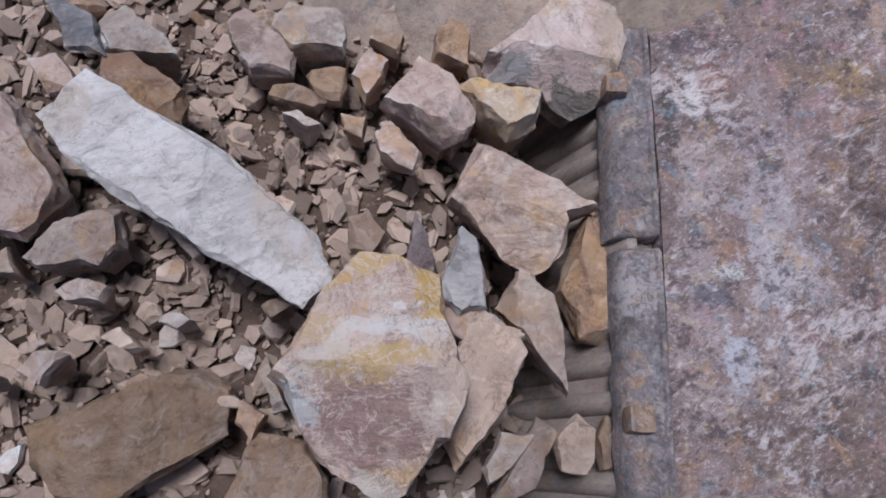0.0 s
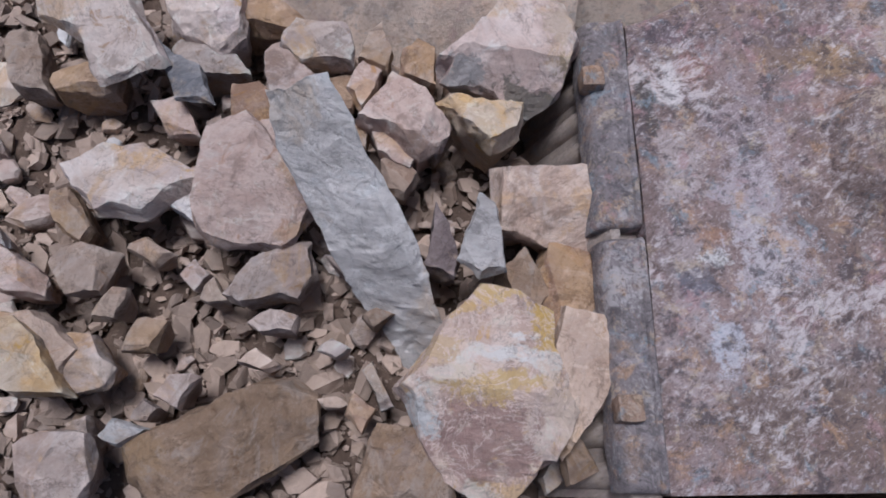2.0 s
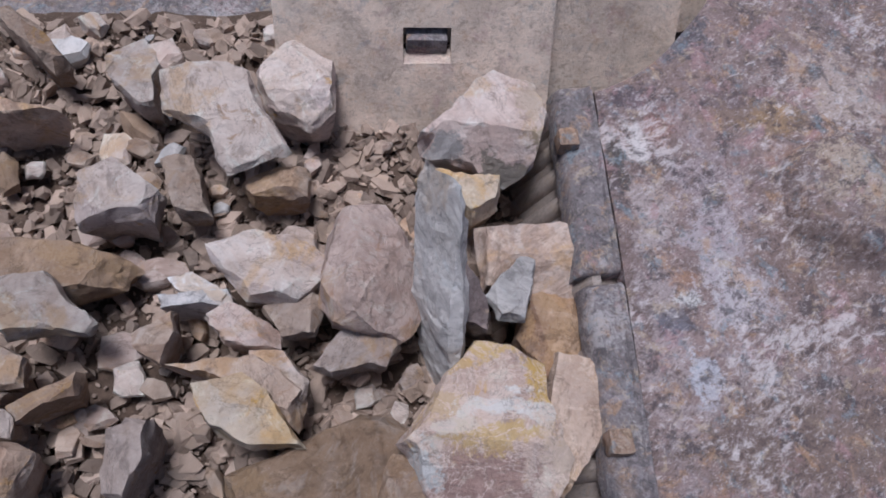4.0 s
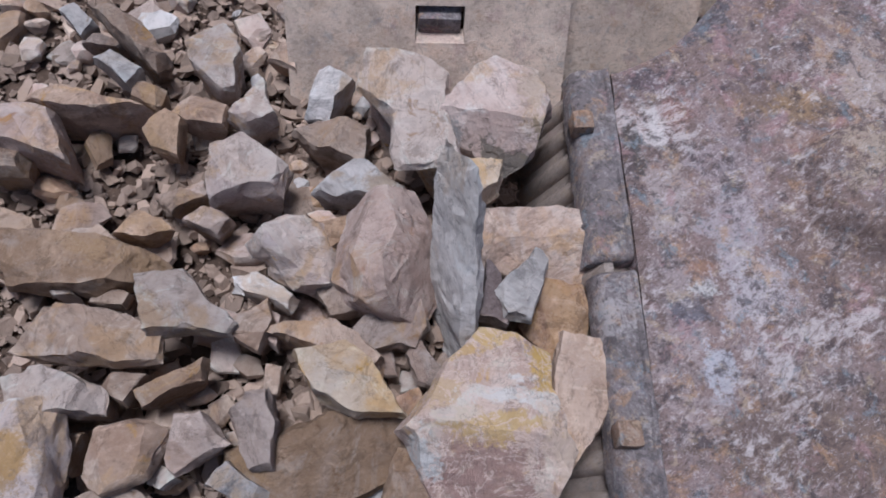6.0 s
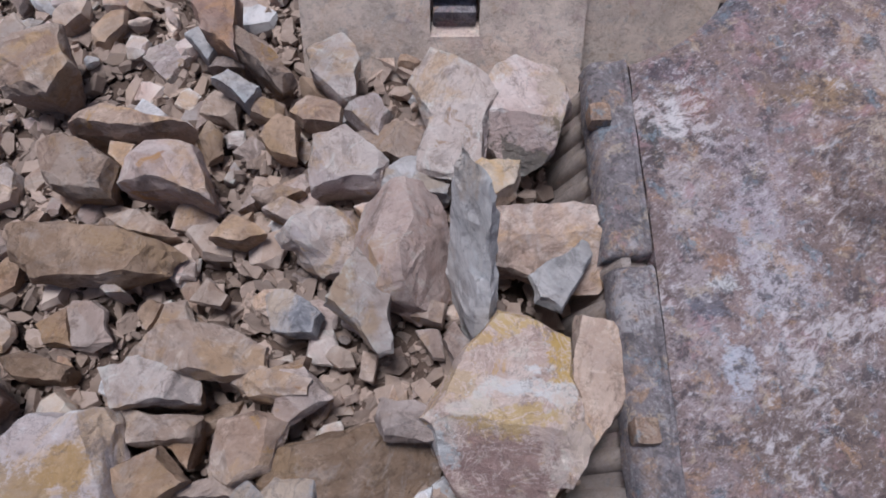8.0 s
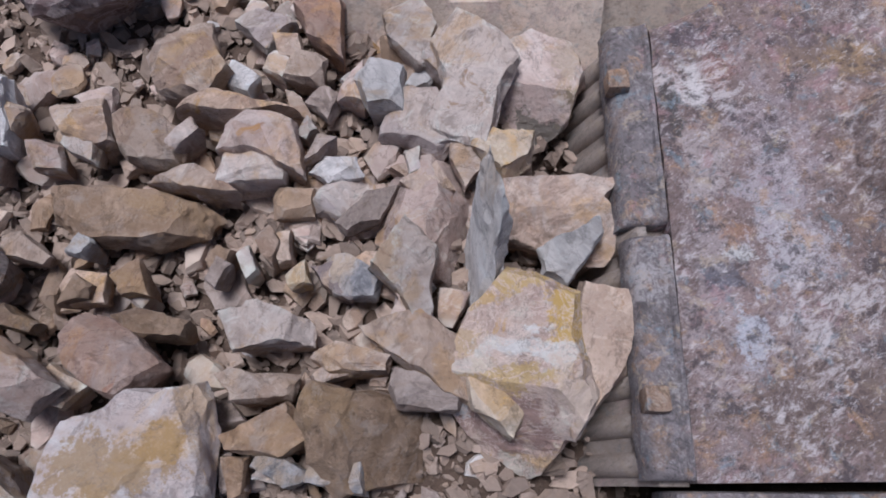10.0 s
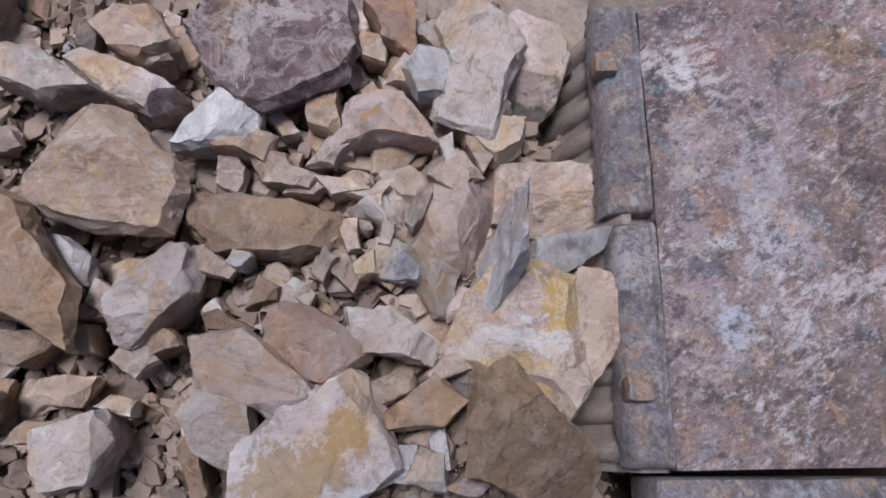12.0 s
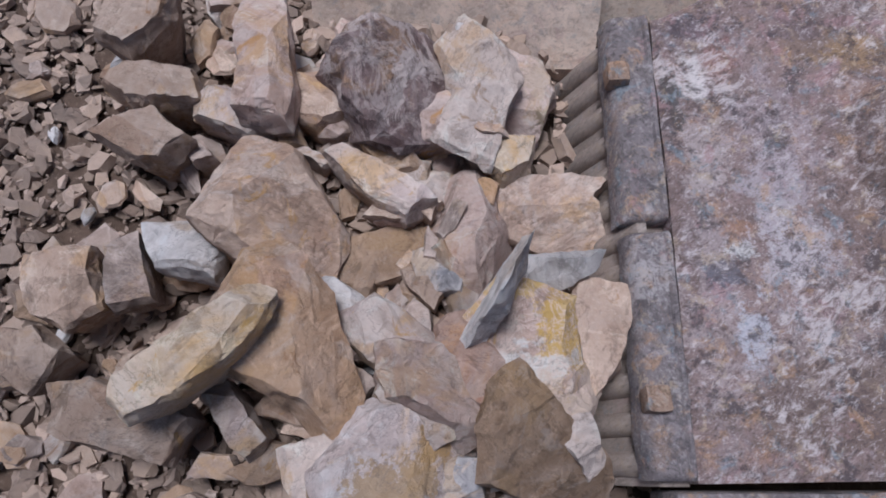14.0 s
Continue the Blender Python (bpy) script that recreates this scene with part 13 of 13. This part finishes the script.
    roll("s127", [(0, -1.721, 0.211, -0.166, 0, 0, 1.9), (0.5, -1.538, 0.18, -0.166, 0, 0, 1.3), (1, -1.263, 0.118, -0.166, 0, 0, 0.6), (1.5, -1.009, 0.07, -0.166, 0, 0, -0), (2, -0.81, 0.054, -0.166, 0, 0, -0.6), (2.5, -0.605, 0.051, -0.166, 0, 0, -1.3), (3, -0.451, 0.044, -0.166, 0, 0, -1.9), (3.5, -0.381, 0.051, -0.202, 0, 0, -2.5), (4, -0.333, 0.055, -0.382, 0, 0, -3.1), (4.5, -0.285, 0.059, -0.526, 0, 0, -3.8), (5, -0.236, 0.063, -0.526, 0, 0, -4.4), (14, -0.136, 0.063, -0.526, 0, 0, -15.6)])
    roll("s128", [(0, -0.123, 0.391, -0.122, 0, 0, 1.1), (0.5, -0.106, 0.404, -0.122, 0, 0, 0.7), (1, -0.089, 0.394, -0.122, 0, 0, 0.4), (1.5, -0.082, 0.376, -0.122, 0, 0, -0), (2, -0.072, 0.408, -0.122, 0, 0, -0.4), (2.5, -0.051, 0.406, -0.122, 0, 0, -0.7), (3, -0.018, 0.396, -0.122, 0, 0, -1.1), (3.5, -0.007, 0.395, -0.158, 0, 0, -1.4), (4, -0.004, 0.395, -0.338, 0, 0, -1.8), (4.5, -0, 0.396, -0.482, 0, 0, -2.2), (5, 0.006, 0.396, -0.482, 0, 0, -2.5), (14, 0.106, 0.396, -0.482, 0, 0, -9)])
    roll("s129", [(0, -1.223, -0.397, -0.122, 0, 0, -3.7), (0.5, -1.127, -0.417, -0.122, 0, 0, -2.5), (1, -0.973, -0.424, -0.122, 0, 0, -1.2), (1.5, -0.88, -0.433, -0.122, 0, 0, 0), (2, -0.742, -0.431, -0.122, 0, 0, 1.2), (2.5, -0.597, -0.417, -0.122, 0, 0, 2.5), (3, -0.469, -0.4, -0.122, 0, 0, 3.7), (3.5, -0.414, -0.383, -0.158, 0, 0, 5), (4, -0.366, -0.368, -0.338, 0, 0, 6.2), (4.5, -0.31, -0.355, -0.482, 0, 0, 7.4), (5, -0.25, -0.344, -0.482, 0, 0, 8.7), (14, -0.15, -0.344, -0.482, 0, 0, 31)])
    roll("s130", [(0, -1.522, -0.457, -0.144, 0, 0, 2.2), (0.5, -1.392, -0.462, -0.144, 0, 0, 1.4), (1, -1.177, -0.482, -0.144, 0, 0, 0.7), (1.5, -1.067, -0.5, -0.144, 0, 0, -0), (2, -0.914, -0.497, -0.144, 0, 0, -0.7), (2.5, -0.769, -0.476, -0.144, 0, 0, -1.4), (3, -0.638, -0.453, -0.144, 0, 0, -2.2), (3.5, -0.554, -0.435, -0.18, 0, 0, -2.9), (4, -0.483, -0.421, -0.36, 0, 0, -3.6), (4.5, -0.413, -0.409, -0.504, 0, 0, -4.3), (5, -0.344, -0.399, -0.504, 0, 0, -5), (14, -0.244, -0.399, -0.504, 0, 0, -18)])
    roll("s131", [(0, -1.354, -0.452, -0.121, 0, 0, 0), (0.5, -1.236, -0.462, -0.121, 0, 0, 0), (1, -1.047, -0.477, -0.121, 0, 0, 0), (1.5, -0.945, -0.491, -0.121, 0, 0, -0), (2, -0.803, -0.488, -0.121, 0, 0, -0), (2.5, -0.66, -0.468, -0.121, 0, 0, -0), (3, -0.533, -0.447, -0.121, 0, 0, -0), (3.5, -0.47, -0.43, -0.157, 0, 0, -0), (4, -0.416, -0.415, -0.337, 0, 0, -0.1), (4.5, -0.357, -0.403, -0.481, 0, 0, -0.1), (5, -0.296, -0.393, -0.481, 0, 0, -0.1), (14, -0.196, -0.393, -0.481, 0, 0, -0.3)])
    roll("s132", [(0, 0.04, 0.471, -0.155, 0, 0, 1.6), (0.5, 0.045, 0.481, -0.155, 0, 0, 1.1), (1, 0.049, 0.469, -0.155, 0, 0, 0.5), (1.5, 0.046, 0.441, -0.155, 0, 0, -0), (2, 0.049, 0.448, -0.155, 0, 0, -0.5), (2.5, 0.05, 0.436, -0.155, 0, 0, -1.1), (3, 0.066, 0.424, -0.155, 0, 0, -1.6), (3.5, 0.069, 0.423, -0.191, 0, 0, -2.2), (4, 0.067, 0.424, -0.371, 0, 0, -2.7), (4.5, 0.065, 0.424, -0.515, 0, 0, -3.3), (5, 0.065, 0.425, -0.515, 0, 0, -3.8), (14, 0.165, 0.425, -0.515, 0, 0, -13.6)])
    roll("s133", [(0, -0.437, -0.148, -0.121, 0, 0, 0.1), (0.5, -0.331, -0.145, -0.121, 0, 0, 0), (1, -0.246, -0.163, -0.121, 0, 0, 0), (1.5, -0.176, -0.184, -0.121, 0, 0, -0), (2, -0.103, -0.156, -0.121, 0, 0, -0), (2.5, 0.001, -0.162, -0.121, 0, 0, -0), (3, 0.039, -0.171, -0.121, 0, 0, -0.1), (3.5, 0.052, -0.172, -0.157, 0, 0, -0.1), (4, 0.064, -0.172, -0.337, 0, 0, -0.1), (4.5, 0.076, -0.172, -0.481, 0, 0, -0.1), (5, 0.089, -0.172, -0.481, 0, 0, -0.2), (14, 0.189, -0.172, -0.481, 0, 0, -0.6)])
    roll("s134", [(0, -0.746, 0.054, -0.163, 0, 0, 0.2), (0.5, -0.562, 0.032, -0.163, 0, 0, 0.1), (1, -0.403, -0.002, -0.163, 0, 0, 0.1), (1.5, -0.302, -0.035, -0.163, 0, 0, -0), (2, -0.201, -0.008, -0.163, 0, 0, -0.1), (2.5, -0.056, -0.02, -0.163, 0, 0, -0.1), (3, -0.007, -0.033, -0.163, 0, 0, -0.2), (3.5, 0.01, -0.034, -0.199, 0, 0, -0.3), (4, 0.024, -0.033, -0.379, 0, 0, -0.3), (4.5, 0.038, -0.032, -0.523, 0, 0, -0.4), (5, 0.054, -0.031, -0.523, 0, 0, -0.5), (14, 0.154, -0.031, -0.523, 0, 0, -1.7)])
    roll("s135", [(0, -0.554, -0.418, -0.173, 0, 0, -1.1), (0.5, -0.446, -0.43, -0.173, 0, 0, -0.7), (1, -0.385, -0.418, -0.173, 0, 0, -0.4), (1.5, -0.323, -0.406, -0.173, 0, 0, 0), (2, -0.231, -0.399, -0.173, 0, 0, 0.4), (2.5, -0.161, -0.388, -0.173, 0, 0, 0.7), (3, -0.12, -0.385, -0.173, 0, 0, 1.1), (3.5, -0.106, -0.384, -0.209, 0, 0, 1.5), (4, -0.095, -0.382, -0.389, 0, 0, 1.8), (4.5, -0.082, -0.38, -0.533, 0, 0, 2.2), (5, -0.062, -0.377, -0.533, 0, 0, 2.6), (14, 0.038, -0.377, -0.533, 0, 0, 9.1)])


motions()
